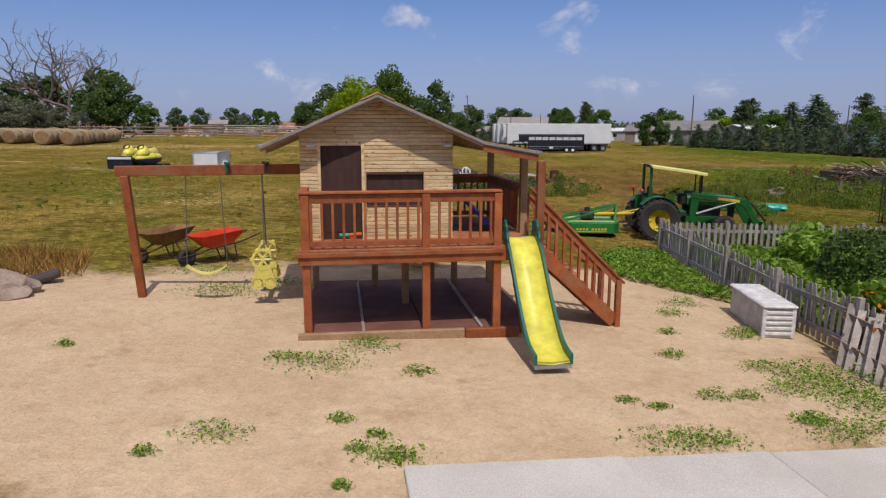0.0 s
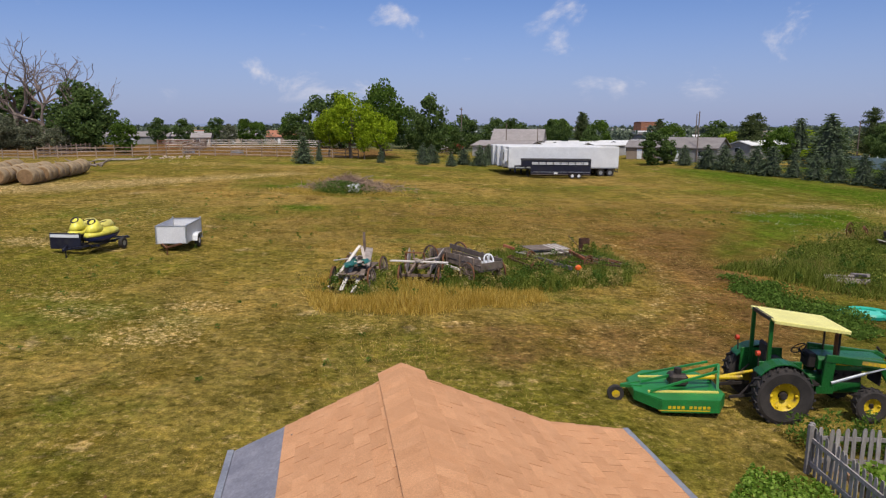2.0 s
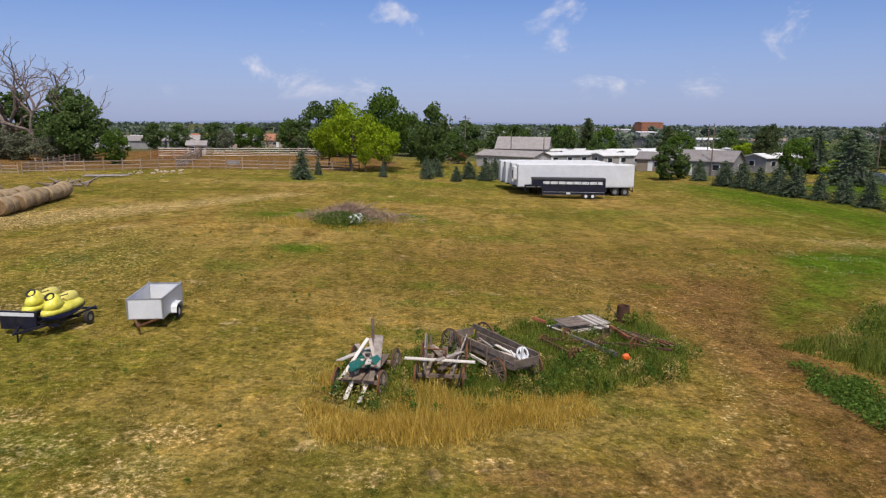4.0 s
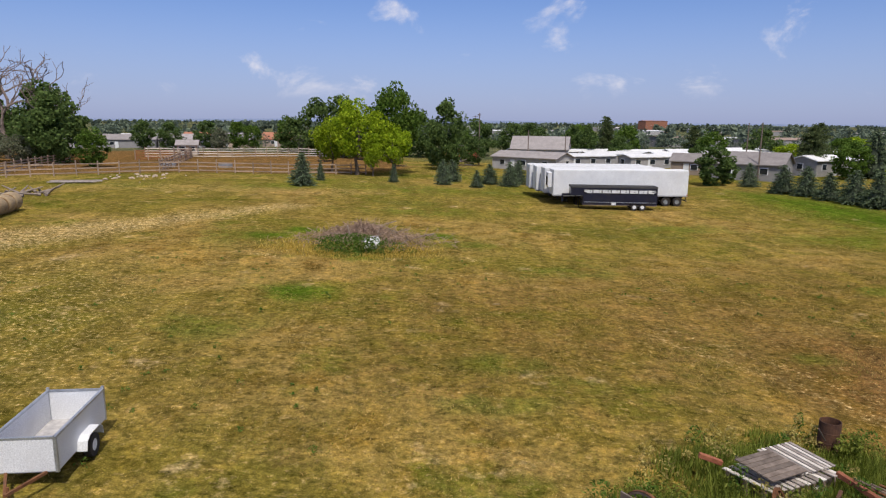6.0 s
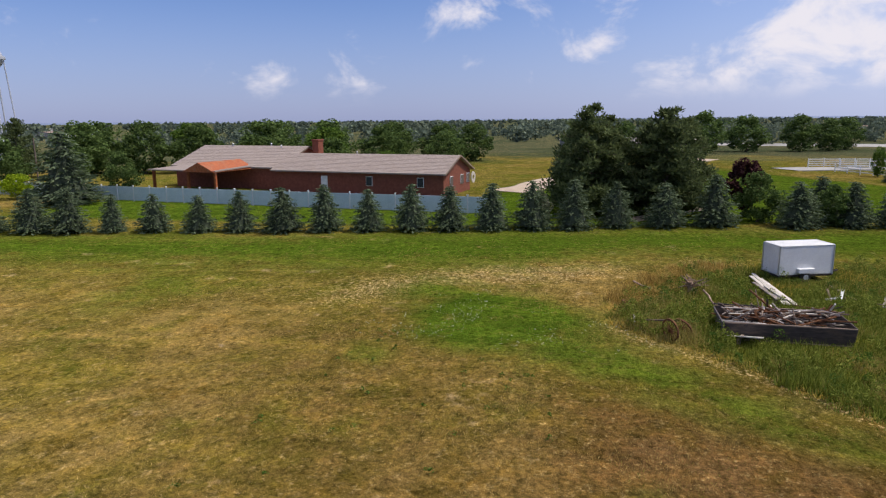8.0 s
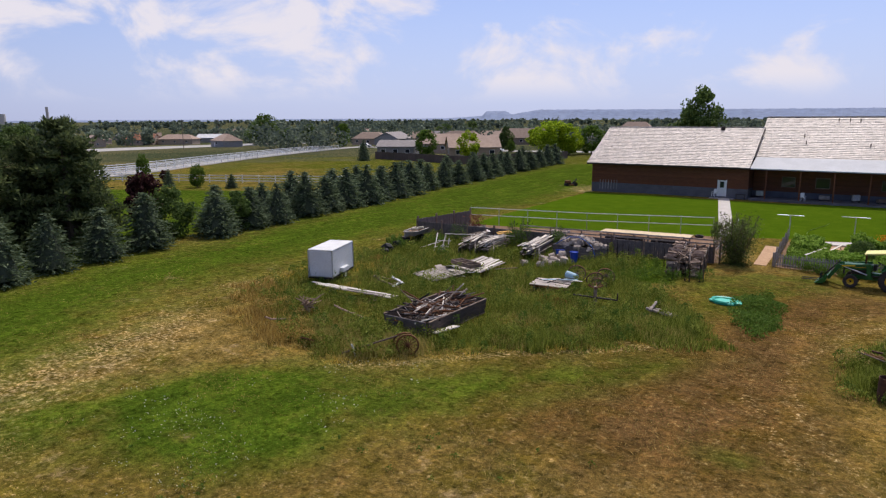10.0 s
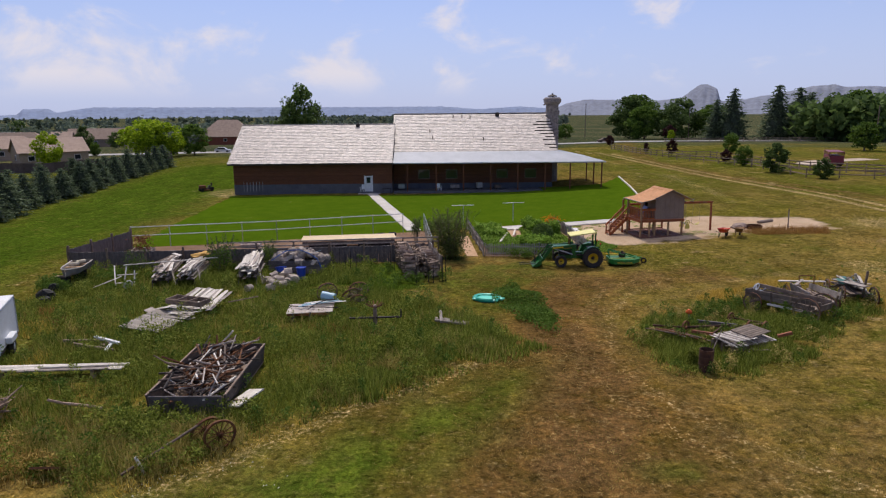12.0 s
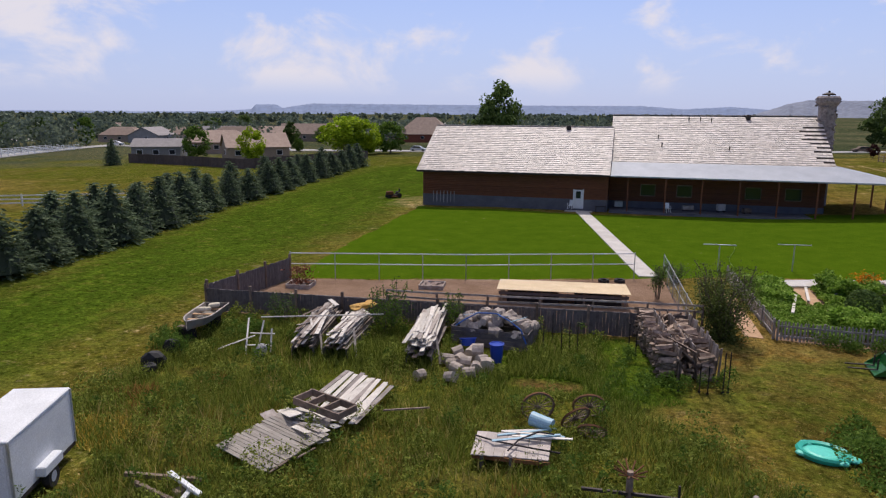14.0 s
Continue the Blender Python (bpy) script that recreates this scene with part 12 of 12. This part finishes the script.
    for y in (-16, -9):
        win = one("window", ob, M["whiteplastic"], lambda bm: box(bm, (-5.62, y, 1.55), (0.08, 0.9, 1.2), None, 0.02))
        one("pane", win, M["glass"], lambda bm: box(bm, (-5.66, y, 1.55), (0.06, 0.76, 1.06)))
    for x in (-3.2, 0.4, 2.6):
        win = one("window", ob, M["whiteplastic"], lambda bm: box(bm, (x, -19.04, 1.6), (1.0, 0.08, 1.2), None, 0.02))
        one("pane", win, M["glass"], lambda bm: box(bm, (x, -19.08, 1.6), (0.86, 0.06, 1.06)))
    win = one("window", ob, M["whiteplastic"], lambda bm: box(bm, (0.4, 5.16, 1.7), (2.2, 0.08, 1.4), None, 0.02))
    one("pane", win, M["glass"], lambda bm: box(bm, (0.4, 5.12, 1.7), (2.0, 0.06, 1.2)))
    one("door", ob, M["whiteplastic"], lambda bm: box(bm, (-5.63, -2.5, 1.05), (0.08, 0.95, 2.05), None, 0.02))
    one("wall_ornament", ob, M["palewood"], lambda bm: ring(bm, [(0.75, -0.05), (0.75, 0.05), (0.35, 0.05), (0.35, -0.05)], 20, Matrix.Translation((4.4, -19.1, 1.5)) @ Matrix.Rotation(radians(90), 4, "X")), "round pale wall ornament")


brick_house()


def vinyl_fence(pts, h, label):
    ob = thing("vinyl_fence", pts[0][0], pts[0][1], 0.0, 0, label, "fence")
    o = pts[0]
    pan, post = None, None
    for a, b in zip(pts, pts[1:]):
        a, b = Vector((*a, 0)), Vector((*b, 0))
        n = max(1, round((b - a).length / 2.44))
        ang = math.atan2(b.y - a.y, b.x - a.x)
        w = (b - a).length / n
        pan = piece_mesh("panel", (w - 0.12, 0.05, h - 0.1), M["vinyl"], 0.006)
        post = piece_mesh("post", (0.13, 0.13, h + 0.1), M["white"], 0.01)
        cap = piece_mesh("post_cap", (0.19, 0.19, 0.08), M["white"], 0.025)
        for i in range(n + 1):
            q = a.lerp(b, i / n)
            z = float(G(q.x, q.y))
            m = Matrix.Translation((q.x - o[0], q.y - o[1], z + h / 2)) @ Matrix.Rotation(ang, 4, "Z")
            p = link_mesh("post", post, ob, "", m)
            link_mesh("cap", cap, p, "", Matrix.Translation((0, 0, h / 2 + 0.09)))
            if i < n:
                q = a.lerp(b, (i + 0.5) / n)
                link_mesh("panel", pan, ob, "", Matrix.Translation((q.x - o[0], q.y - o[1], float(G(q.x, q.y)) + h / 2)) @ Matrix.Rotation(ang, 4, "Z"))


vinyl_fence([(60.4, 61.8), (62, 80), (64, 101), (66, 118), (70, 140)], 1.75, "white vinyl privacy fence in front of the brick house")


def rail_fence(pts, rails, h, m, label, step=2.6, w=0.14):
    ob = thing("rail_fence", pts[0][0], pts[0][1], 0.0, 0, label, "fence", "rail fences")
    o = pts[0]
    rnd = random.Random(int(abs(o[0] * 10)))
    for a, b in zip(pts, pts[1:]):
        a, b = Vector((*a, 0)), Vector((*b, 0))
        n = max(1, round((b - a).length / step))
        w1 = (b - a).length / n
        ang = math.atan2(b.y - a.y, b.x - a.x)
        post, rail = piece_mesh("post", (w, w, h + 0.15), m, 0.01), piece_mesh("rail", (w1, 0.05, w), m, 0.008)
        for i in range(n + 1):
            q = a.lerp(b, i / n)
            link_mesh("post", post, ob, "", Matrix.Translation((q.x - o[0], q.y - o[1], float(G(q.x, q.y)) + h / 2)) @ Matrix.Rotation(ang, 4, "Z"))
            if i < n:
                q2 = a.lerp(b, (i + 1) / n)
                z0, z1 = float(G(q.x, q.y)), float(G(q2.x, q2.y))
                for k in range(rails):
                    link_mesh("rail", rail, ob, "", Matrix.Translation(((q.x + q2.x) / 2 - o[0], (q.y + q2.y) / 2 - o[1], (z0 + z1) / 2 + h * (k + 0.75) / rails)) @ Matrix.Rotation(ang, 4, "Z") @ Matrix.Rotation(-math.atan2(z1 - z0, w1), 4, "Y"))


WF = "white painted rail fence along the meadow"
rail_fence([(117, 13), (102, 5), (86, -5), (72, -13)], 3, 1.25, M["whiteplastic"], WF)
rail_fence([(124, 10), (147, -43), (160, -72), (172, -104)], 4, 1.5, M["whiteplastic"], WF, 3.2)
rail_fence([(128, 14), (152, -40), (166, -72), (178, -104)], 4, 1.5, M["whiteplastic"], WF, 3.2)
rail_fence([(-27, -100), (-27.5, -78), (-29.5, -66), (-35.5, -60), (-36, -50), (-38, -30), (-44, -22), (-62, -14)], 3, 1.35, M["corral"], "weathered wooden rail fence beside the pasture")
rail_fence([(-29, -60), (-34, -40), (-33, -22), (-52, -8)], 2, 1.2, M["corral"], "weathered post and rail fence with wide gaps", 4.2)
rail_fence([(-50, -128), (-90, -128), (-150, -128)], 3, 1.2, M["corral"], "wooden rail fence along the far road", 3.4)


def dark_fence(pts, h, label):
    ob = thing("board_fence", pts[0][0], pts[0][1], 0.0, 0, label, "fence")
    o = pts[0]
    for a, b in zip(pts, pts[1:]):
        a, b = Vector((*a, 0)), Vector((*b, 0))
        n = max(1, round((b - a).length / 2.4))
        ang = math.atan2(b.y - a.y, b.x - a.x)
        pan, post = piece_mesh("panel", ((b - a).length / n - 0.1, 0.04, h - 0.08), M["brownpanel"], 0.005), piece_mesh("post", (0.1, 0.1, h + 0.08), M["brownpanel"], 0.01)
        for i in range(n):
            q, r = a.lerp(b, (i + 0.5) / n), a.lerp(b, i / n)
            link_mesh("panel", pan, ob, "", Matrix.Translation((q.x - o[0], q.y - o[1], float(G(q.x, q.y)) + h / 2)) @ Matrix.Rotation(ang, 4, "Z"))
            link_mesh("post", post, ob, "", Matrix.Translation((r.x - o[0], r.y - o[1], float(G(r.x, r.y)) + h / 2)) @ Matrix.Rotation(ang, 4, "Z"))


dark_fence([(119, -61), (102, -58), (89, -55), (82, -78), (78, -88)], 1.9, "dark brown board fence round the far gardens")


def ribbon(name, pts, w, m, label, lift=0.05, step=4.0):
    """A strip of road laid on the ground."""
    P = []
    for a, b in zip(pts, pts[1:]):
        n = max(1, int(math.hypot(b[0] - a[0], b[1] - a[1]) / step))
        P += [(a[0] + (b[0] - a[0]) * i / n, a[1] + (b[1] - a[1]) * i / n) for i in range(n)]
    P.append(pts[-1])
    v, f = [], []
    for i, p in enumerate(P):
        a, b = P[max(0, i - 1)], P[min(len(P) - 1, i + 1)]
        d = math.hypot(b[0] - a[0], b[1] - a[1])
        nx, ny = -(b[1] - a[1]) / d, (b[0] - a[0]) / d
        wob = 1 + 0.04 * math.sin(i * 1.7)
        z = float(G(*p)) + lift
        v += [(p[0] + nx * w / 2 * wob, p[1] + ny * w / 2 * wob, z), (p[0] - nx * w / 2 * wob, p[1] - ny * w / 2 * wob, z)]
    n = len(P)
    v += [(x, y, z - 0.4) for x, y, z in v]
    o = 2 * n
    for i in range(n - 1):
        f += [(2 * i, 2 * i + 1, 2 * i + 3, 2 * i + 2), (2 * i, 2 * i + 2, o + 2 * i + 2, o + 2 * i), (2 * i + 1, o + 2 * i + 1, o + 2 * i + 3, 2 * i + 3)]
    tagged(link_mesh(name, mesh_of(name, v, f, m)), label, "road", kind="structure")


ribbon("driveway", [(79, 63), (84, 60.5), (94, 58.5), (104, 54), (112, 48), (128, 38), (150, 28)], 5.2, M["drive"], "pale curved driveway beside the brick house", 0.06, 2)
ribbon("footpath", [(58, 49), (63, 45), (68, 40), (76, 38)], 1.6, M["drive"], "narrow pale path on the neighbouring lawn", 0.06, 2)
ribbon("road", [(120, 20), (150, -42), (164, -74), (180, -110), (190, -140)], 6.5, M["asphalt"], "pale road between white fences", 0.12)
ribbon("road", [(300, 40), (272, -65), (294, -158), (320, -250)], 26, M["asphalt"], "wide pale road and parking lot far off", 0.3)
ribbon("road", [(40, -120), (75, -122), (98, -117.5), (125, -112), (180, -132)], 7, M["asphalt"], "pale street before the far houses", 0.15)
ribbon("road", [(40, -146), (0, -142), (-28, -138), (-80, -136), (-150, -134), (-220, -130)], 6, M["asphalt"], "pale road at the edge of the woods", 0.15)
ribbon("driveway", [(-60, -50), (-48, -46), (-43, -40)], 4, M["drive"], "short gravel drive beside the maroon trailer", 0.06)


def pole(x, y, h, label, arm=True, r=0.14):
    ob = thing("utility_pole", x, y, None, (x * 13) % 180, label, "utility pole", "utility poles")
    one("shaft", ob, M["woodpole"], lambda bm: rod(bm, (0, 0, -0.3), (0, 0, h), r, r * 0.65, 8))
    if arm:
        one("crossarm", ob, M["woodpole"], lambda bm: box(bm, (0, 0.12, h - 0.5), (2.2, 0.1, 0.12), None, 0.01))
        for k in (-0.95, -0.45, 0.45, 0.95):
            one("insulator", ob, M["iron"], lambda bm: rod(bm, (k, 0.12, h - 0.44), (k, 0.12, h - 0.28), 0.05, 0.03, 6))


for x, y, h, arm in ((47.5, 131, 9.2, False), (55.2, 152, 9, False), (5.5, 169, 11, True), (41, 204, 8.5, True), (17, 176, 7.5, False), (23, 164, 6.5, False), (13, 300, 13, True), (78, 132, 7, False), (198, 32, 7, False), (237, -87, 11.5, True), (404, -231, 15, True), (152.7, -358, 10, True), (-82, -82, 9.5, False), (-110, -150, 13, True), (-49, -226, 15, True), (-73, -170, 11, False)):
    pole(x, y, h, "weathered wooden utility pole", arm)


def water_tower(x, y, zc, r):
    g = float(G(x, y))
    ob = thing("water_tower", x, y, None, 20, "silver ball-shaped water tower on steel legs", "water tower")
    one("tank", ob, M["silver"], lambda bm: bmesh.ops.create_uvsphere(bm, u_segments=28, v_segments=18, radius=r, matrix=Matrix.Translation((0, 0, zc - g)) @ Matrix.Diagonal((1, 1, 0.94, 1))), smooth=True)
    one("catwalk", ob, M["silver"], lambda bm: ring(bm, [(r * 1.0, zc - g - 0.3), (r * 1.14, zc - g - 0.3), (r * 1.14, zc - g + 0.5), (r * 1.12, zc - g + 0.5), (r * 1.12, zc - g - 0.2), (r * 1.0, zc - g - 0.2)], 28))
    for k in range(5):
        a = 2 * math.pi * k / 5
        one("leg", ob, M["silver"], lambda bm: rod(bm, (r * 1.5 * math.cos(a), r * 1.5 * math.sin(a), -0.2), (r * 0.97 * math.cos(a), r * 0.97 * math.sin(a), zc - g), 0.2, 0.18, 8))
    one("riser", ob, M["silver"], lambda bm: rod(bm, (0, 0, -0.2), (0, 0, zc - g), 0.5, 0.5, 10))


water_tower(152, 214, 27.0, 3.5)
for x, y, h, r in ((1358, -573, 40, 2.4), (1300, -470, 26, 5)):
    ob = thing("smokestack", x, y, None, 0, "tall grey factory stack on the horizon", "smokestack")
    one("shaft", ob, M["concrete"], lambda bm: rod(bm, (0, 0, -2), (0, 0, h), r * 1.3, r, 14))


def car(x, y, rz, m, label):
    ob = thing("car", x, y, None, rz, label, "car")
    one("body", ob, m, lambda bm: prism(bm, [(-2.1, 0.3), (2.15, 0.3), (2.2, 0.75), (1.1, 0.95), (0.45, 1.45), (-1.2, 1.48), (-1.9, 1.0), (-2.2, 0.9)], (0, -0.82, 0), (0, 0.82, 0)))
    one("side_windows", ob, M["glass"], lambda bm: prism(bm, [(0.95, 0.97), (0.42, 1.38), (-1.15, 1.40), (-1.6, 1.0)], (0, -0.835, 0), (0, 0.835, 0)))
    for a in (-1.35, 1.35):
        for b in (-0.75, 0.75):
            one("wheel", ob, M["rubber"], lambda bm: rod(bm, (a, b - 0.1, 0.32), (a, b + 0.1, 0.32), 0.33, seg=16))


car(76.6, -121.5, 5, M["silver"], "silver car parked on the far street")
car(112, -111, 20, M["white"], "white car parked by the far houses")
car(187, -136, 20, M["white"], "white van on the far road")
car(-35, -138, 185, M["brownwood"], "dark pickup on the far road")


def maroon_trailer():
    ob = thing("stock_trailer", -45, -36, None, 68, "maroon livestock trailer parked on the gravel drive", "trailer")
    one("body", ob, M["maroon"], lambda bm: box(bm, (0, 0, 1.15), (5.6, 2.0, 1.3), None, 0.05))
    one("roof", ob, M["maroon"], lambda bm: box(bm, (0, 0, 2.42), (5.6, 2.05, 0.1), None, 0.04))
    for x in np.linspace(-2.7, 2.7, 7):
        for y in (-0.97, 0.97):
            one("post", ob, M["maroon"], lambda bm: box(bm, (x, y, 2.08), (0.1, 0.05, 0.6)))
    for y in (-0.98, 0.98):
        for z in (1.98, 2.22):
            one("slat", ob, M["maroon"], lambda bm: box(bm, (0, y, z), (5.5, 0.04, 0.09)))
    for x in (-0.5, 0.45):
        for y in (-1.0, 1.0):
            one("wheel", ob, M["rubber"], lambda bm: rod(bm, (x, y - 0.1, 0.36), (x, y + 0.1, 0.36), 0.36, seg=16))
    one("tongue", ob, M["iron"], lambda bm: beam(bm, (2.8, 0, 0.55), (4.2, 0, 0.5), 0.12, 0.12))
    one("jack", ob, M["iron"], lambda bm: rod(bm, (4.0, 0, 0.0), (4.0, 0, 0.9), 0.05))


maroon_trailer()


def garden_machine():
    ob = thing("riding_mower", 50.5, -27.5, None, 40, "old red-brown riding mower on a dirt patch", "mower")
    one("hood", ob, M["rust"], lambda bm: box(bm, (0.55, 0, 0.62), (0.9, 0.55, 0.5), None, 0.08))
    one("chassis", ob, M["iron"], lambda bm: box(bm, (0, 0, 0.36), (1.9, 0.5, 0.16), None, 0.02))
    one("seat", ob, M["rubber"], lambda bm: (box(bm, (-0.55, 0, 0.75), (0.45, 0.45, 0.1), None, 0.03), box(bm, (-0.78, 0, 0.95), (0.08, 0.45, 0.4), None, 0.03)))
    one("deck", ob, M["rust"], lambda bm: box(bm, (0.05, 0, 0.2), (0.9, 1.1, 0.16), None, 0.04))
    for x, r in ((-0.6, 0.32), (0.75, 0.24)):
        for y in (-0.42, 0.42):
            one("wheel", ob, M["rubber"], lambda bm: rod(bm, (x, y - 0.09, r), (x, y + 0.09, r), r, seg=14))


garden_machine()
# bits at the sandy end of the yard
ob = thing("fire_ring", -9.4, 12.6, None, 0, "rusty steel fire ring in the sand", "fire ring")
one("ring", ob, M["rust"], lambda bm: ring(bm, [(0.62, 0.0), (0.62, 0.3), (0.57, 0.3), (0.57, 0.0)], 24))
one("ashes", ob, M["mat"], lambda bm: rod(bm, (0, 0, 0.0), (0, 0, 0.08), 0.56, 0.5, 20))
ob = thing("sign_post", -11.6, 13.9, None, 0, "thin pale wooden post at the edge of the sand", "post")
one("shaft", ob, M["oldwood"], lambda bm: rod(bm, (0, 0, -0.1), (0.04, 0, 1.75), 0.055, 0.045, 8))
ob = thing("old_log", -11.5, 10.2, None, 25, "short grey log lying at the sandy pit", "log")
one("log", ob, M["deadbark"], lambda bm: rod(bm, (-0.9, 0, 0.14), (0.9, 0, 0.12), 0.16, 0.13, 10))
leafbed("dry_weed_strip", [(-7.0, 16.2), (-8.5, 17.6), (-12.5, 17.0), (-13.5, 14.6), (-11.6, 14.6)], 900, 0.5, 0.17, M["rustweed"], "strip of rust-brown dry weeds at the sand edge", seed=61)
weedbed("red_debris", [(-8.0, 11.0), (-9.0, 12.0), (-10.5, 11.0), (-9.5, 9.8)], 240, 0.02, 0.06, 0.05, M["rustweed"], "scatter of red wood chips in the sand", seed=62)

# rubble and planks beside the corral
ob = thing("plank_stack", -46.2, 103.7, None, 8, "low stack of pale planks beside the corral", "lumber")
for k in range(7):
    one("plank", ob, M["oldwood"], lambda bm: box(bm, (random.uniform(-0.3, 0.3), -0.6 + 0.2 * k, 0.18 + 0.05 * (k % 3)), (5.4, 0.18, 0.1), Matrix.Rotation(radians(random.uniform(-3, 3)), 4, "Z"), 0.01))
rnd = random.Random(31)
for k in range(26):
    x, y = rnd.gauss(-42.6, 2.0), rnd.gauss(112, 2.6)
    s = rnd.uniform(0.12, 0.4)
    ob = thing("rubble", x, y, None, rnd.uniform(0, 360), "pale broken concrete rubble beside the corral", "rubble", "rubble heap")
    one("block", ob, M["drive"], lambda bm: lump(bm, (0, 0, s * 0.3), (s, s * 0.7, s * 0.5), k, 1, 0.6))
for k in range(16):
    x, y = rnd.gauss(-44.2, 1.5), rnd.gauss(91, 2.2)
    ob = thing("fallen_branch", x, y, None, rnd.uniform(0, 360), "grey broken branch lying beside the bales", "branch", "dead branches")
    one("limb", ob, M["deadbark"], lambda bm: rod(bm, (-rnd.uniform(0.8, 1.8), 0, 0.12), (rnd.uniform(0.8, 1.6), 0, rnd.uniform(0.3, 1.0)), 0.14, 0.05, 7))
for x, y in ((-46, 131), (-37.5, 132.5)):
    ob = thing("water_trough", x, y, None, 6, "grey metal stock trough by the corral fence", "trough")
    one("tank", ob, M["steel"], lambda bm: bowl(bm, [(1.1, 0.5, 0.0), (1.15, 0.55, 0.6), (1.08, 0.48, 0.6), (1.05, 0.46, 0.3)], 20))
ob = thing("lumber_pile", -0.8, 150, None, 10, "untidy grey lumber and log pile behind the young trees", "lumber")
plank_heap(ob, 40, (1.6, 1.0), 0.2, 2.0, 2.0, 4.0, ("oldwood", "brownwood", "palewood"), np.random.default_rng(8))

# bushes of the enclosed yard
def airy_shrub(name, x, y, h, w, stems, per, size, m, label, bare=0.15, seed=1):
    """Thin stems fanning from one foot, leafed along their length, with gaps between."""
    g = np.random.default_rng(seed)
    ob = thing(name, x, y, None, 0, label, "bush")
    P = []

    def wood(bm):
        for k in range(stems):
            a, r, top = g.uniform(0, 6.28), w / 2 * math.sqrt(g.uniform(0, 1)), h * g.uniform(0.55, 1.0)
            q = [Vector((0.12 * math.cos(a), 0.12 * math.sin(a), 0))]
            for f in (0.35, 0.7, 1.0):
                b = a + g.normal(0, 0.25)
                q.append(Vector((r * f ** 0.8 * math.cos(b), r * f ** 0.8 * math.sin(b), top * f)))
            rods(bm, q, 0.018, 4)
            for u in g.uniform(bare, 1.0, per):
                i = 0 if u < 0.35 else 1 if u < 0.7 else 2
                lo, hi = ((0, 0.35), (0.35, 0.7), (0.7, 1.0))[i]
                c = q[i].lerp(q[i + 1], (u - lo) / (hi - lo))
                spread = 0.20 * w * (1.15 - 0.8 * u) * 0.6 + 0.05
                P.append((c.x + g.normal(0, spread), c.y + g.normal(0, spread), max(0.05, c.z + g.normal(0, spread))))
    tagged(one("twigs", ob, M["bark"], wood, "thin grey-brown stems"), kind="stuff")
    v, f = leaves(np.array(P), g.uniform(0.6, 1.4, len(P)) * size, g, 0.5, 0.2)
    link_mesh("foliage", mesh_of("foliage", v, f, m), ob)


airy_shrub("sapling", 32.7, 23.9, 2.7, 2.1, 16, 95, 0.13, M["leaf"], "airy leafy sapling growing at the board fence", 0.2, 1)
airy_shrub("sapling", 29.5, 22.6, 2.4, 1.3, 9, 80, 0.12, M["leaf"], "thin leafy sapling growing at the board fence", 0.3, 2)
airy_shrub("sapling", 38.3, 24.2, 1.7, 1.5, 12, 80, 0.11, M["darkleaf"], "low leafy sapling at the board fence", 0.1, 3)
airy_shrub("bush", 16.8, 19.7, 3.7, 3.3, 52, 230, 0.12, M["olive"], "big open olive-green bush by the garden fence", 0.02, 4)
airy_shrub("sapling", 19.6, 13.3, 2.2, 0.95, 10, 110, 0.11, M["darkleaf"], "small dark tree on a thin stem in the bare yard", 0.5, 5)
airy_shrub("bush", 18.3, 8.6, 1.4, 1.6, 12, 90, 0.11, M["darkleaf"], "low dark bush beside the chain link fence", 0.1, 6)


# hills on the horizon: azimuth in degrees and height in metres
def ridge(name, az, hh, R, m, label, seed, base=-9.0, jag=3.0):
    a = np.arange(az[0], az[-1] + 0.01, 0.12)
    h = np.interp(a, az, hh)
    n1 = np.array([noise.noise(Vector((v * 1.9, seed, 0.0))) + 0.6 * noise.noise(Vector((v * 6.0, seed, 4.0))) for v in a])
    h = h + n1 * jag * np.clip((h - base) / 40, 0, 1)
    rows = []
    for f, dr in ((0.0, -500), (0.35, -260), (0.72, -120), (1.0, 0), (0.9, 160), (0.0, 500)):
        wav = np.array([noise.noise(Vector((v * 2.4, f * 3 + seed, 1.0))) for v in a]) * 90 * (f < 1)
        r = R + dr + wav
        rows.append(np.stack([20 + r * np.sin(np.radians(a)), 60 + r * np.cos(np.radians(a)), base + (h - base) * f], 1))
    v = np.concatenate(rows)
    n = len(a)
    f = [(i * n + j, i * n + j + 1, (i + 1) * n + j + 1, (i + 1) * n + j) for i in range(5) for j in range(n - 1)]
    tagged(link_mesh(name, mesh_of(name, v, f, m, True)), label, "hills", kind="structure")


ridge("far_hills", [138, 146, 149, 149.4, 151, 151.5, 153, 154, 160, 174, 181, 184, 187.5, 190, 195], [2, 6, 20, 52, 52, 30, 50, 60, 58, 54, 54, 34, 50, 34, 6], 4600, M["hill"], "long mesa on the horizon, painted in haze blue", 1)
ridge("far_bluffs", [189, 191.5, 192.8, 195.3, 196.6, 198.5, 200.3, 201.1, 201.7, 202.2, 202.9, 203.2, 205, 208.5, 209.4, 210.8, 211.6, 213, 214.6, 222, 230], [0, 60, 78, 74, 74, 68, 80, 122, 150, 148, 126, 62, 70, 112, 128, 134, 120, 122, 114, 100, 40], 3900, M["bluff"], "tan rocky bluffs and a butte on the horizon under painted grey-blue haze", 2)
ridge("far_hills", [-40, -25, -13, 0, 8, 20, 40, 60, 90, 120, 140], [4, 4, 14, 16, 10, 4, 4, 2, 2, 4, 6], 4600, M["hill"], "low hills on the horizon, painted in haze blue", 3, jag=2.0)
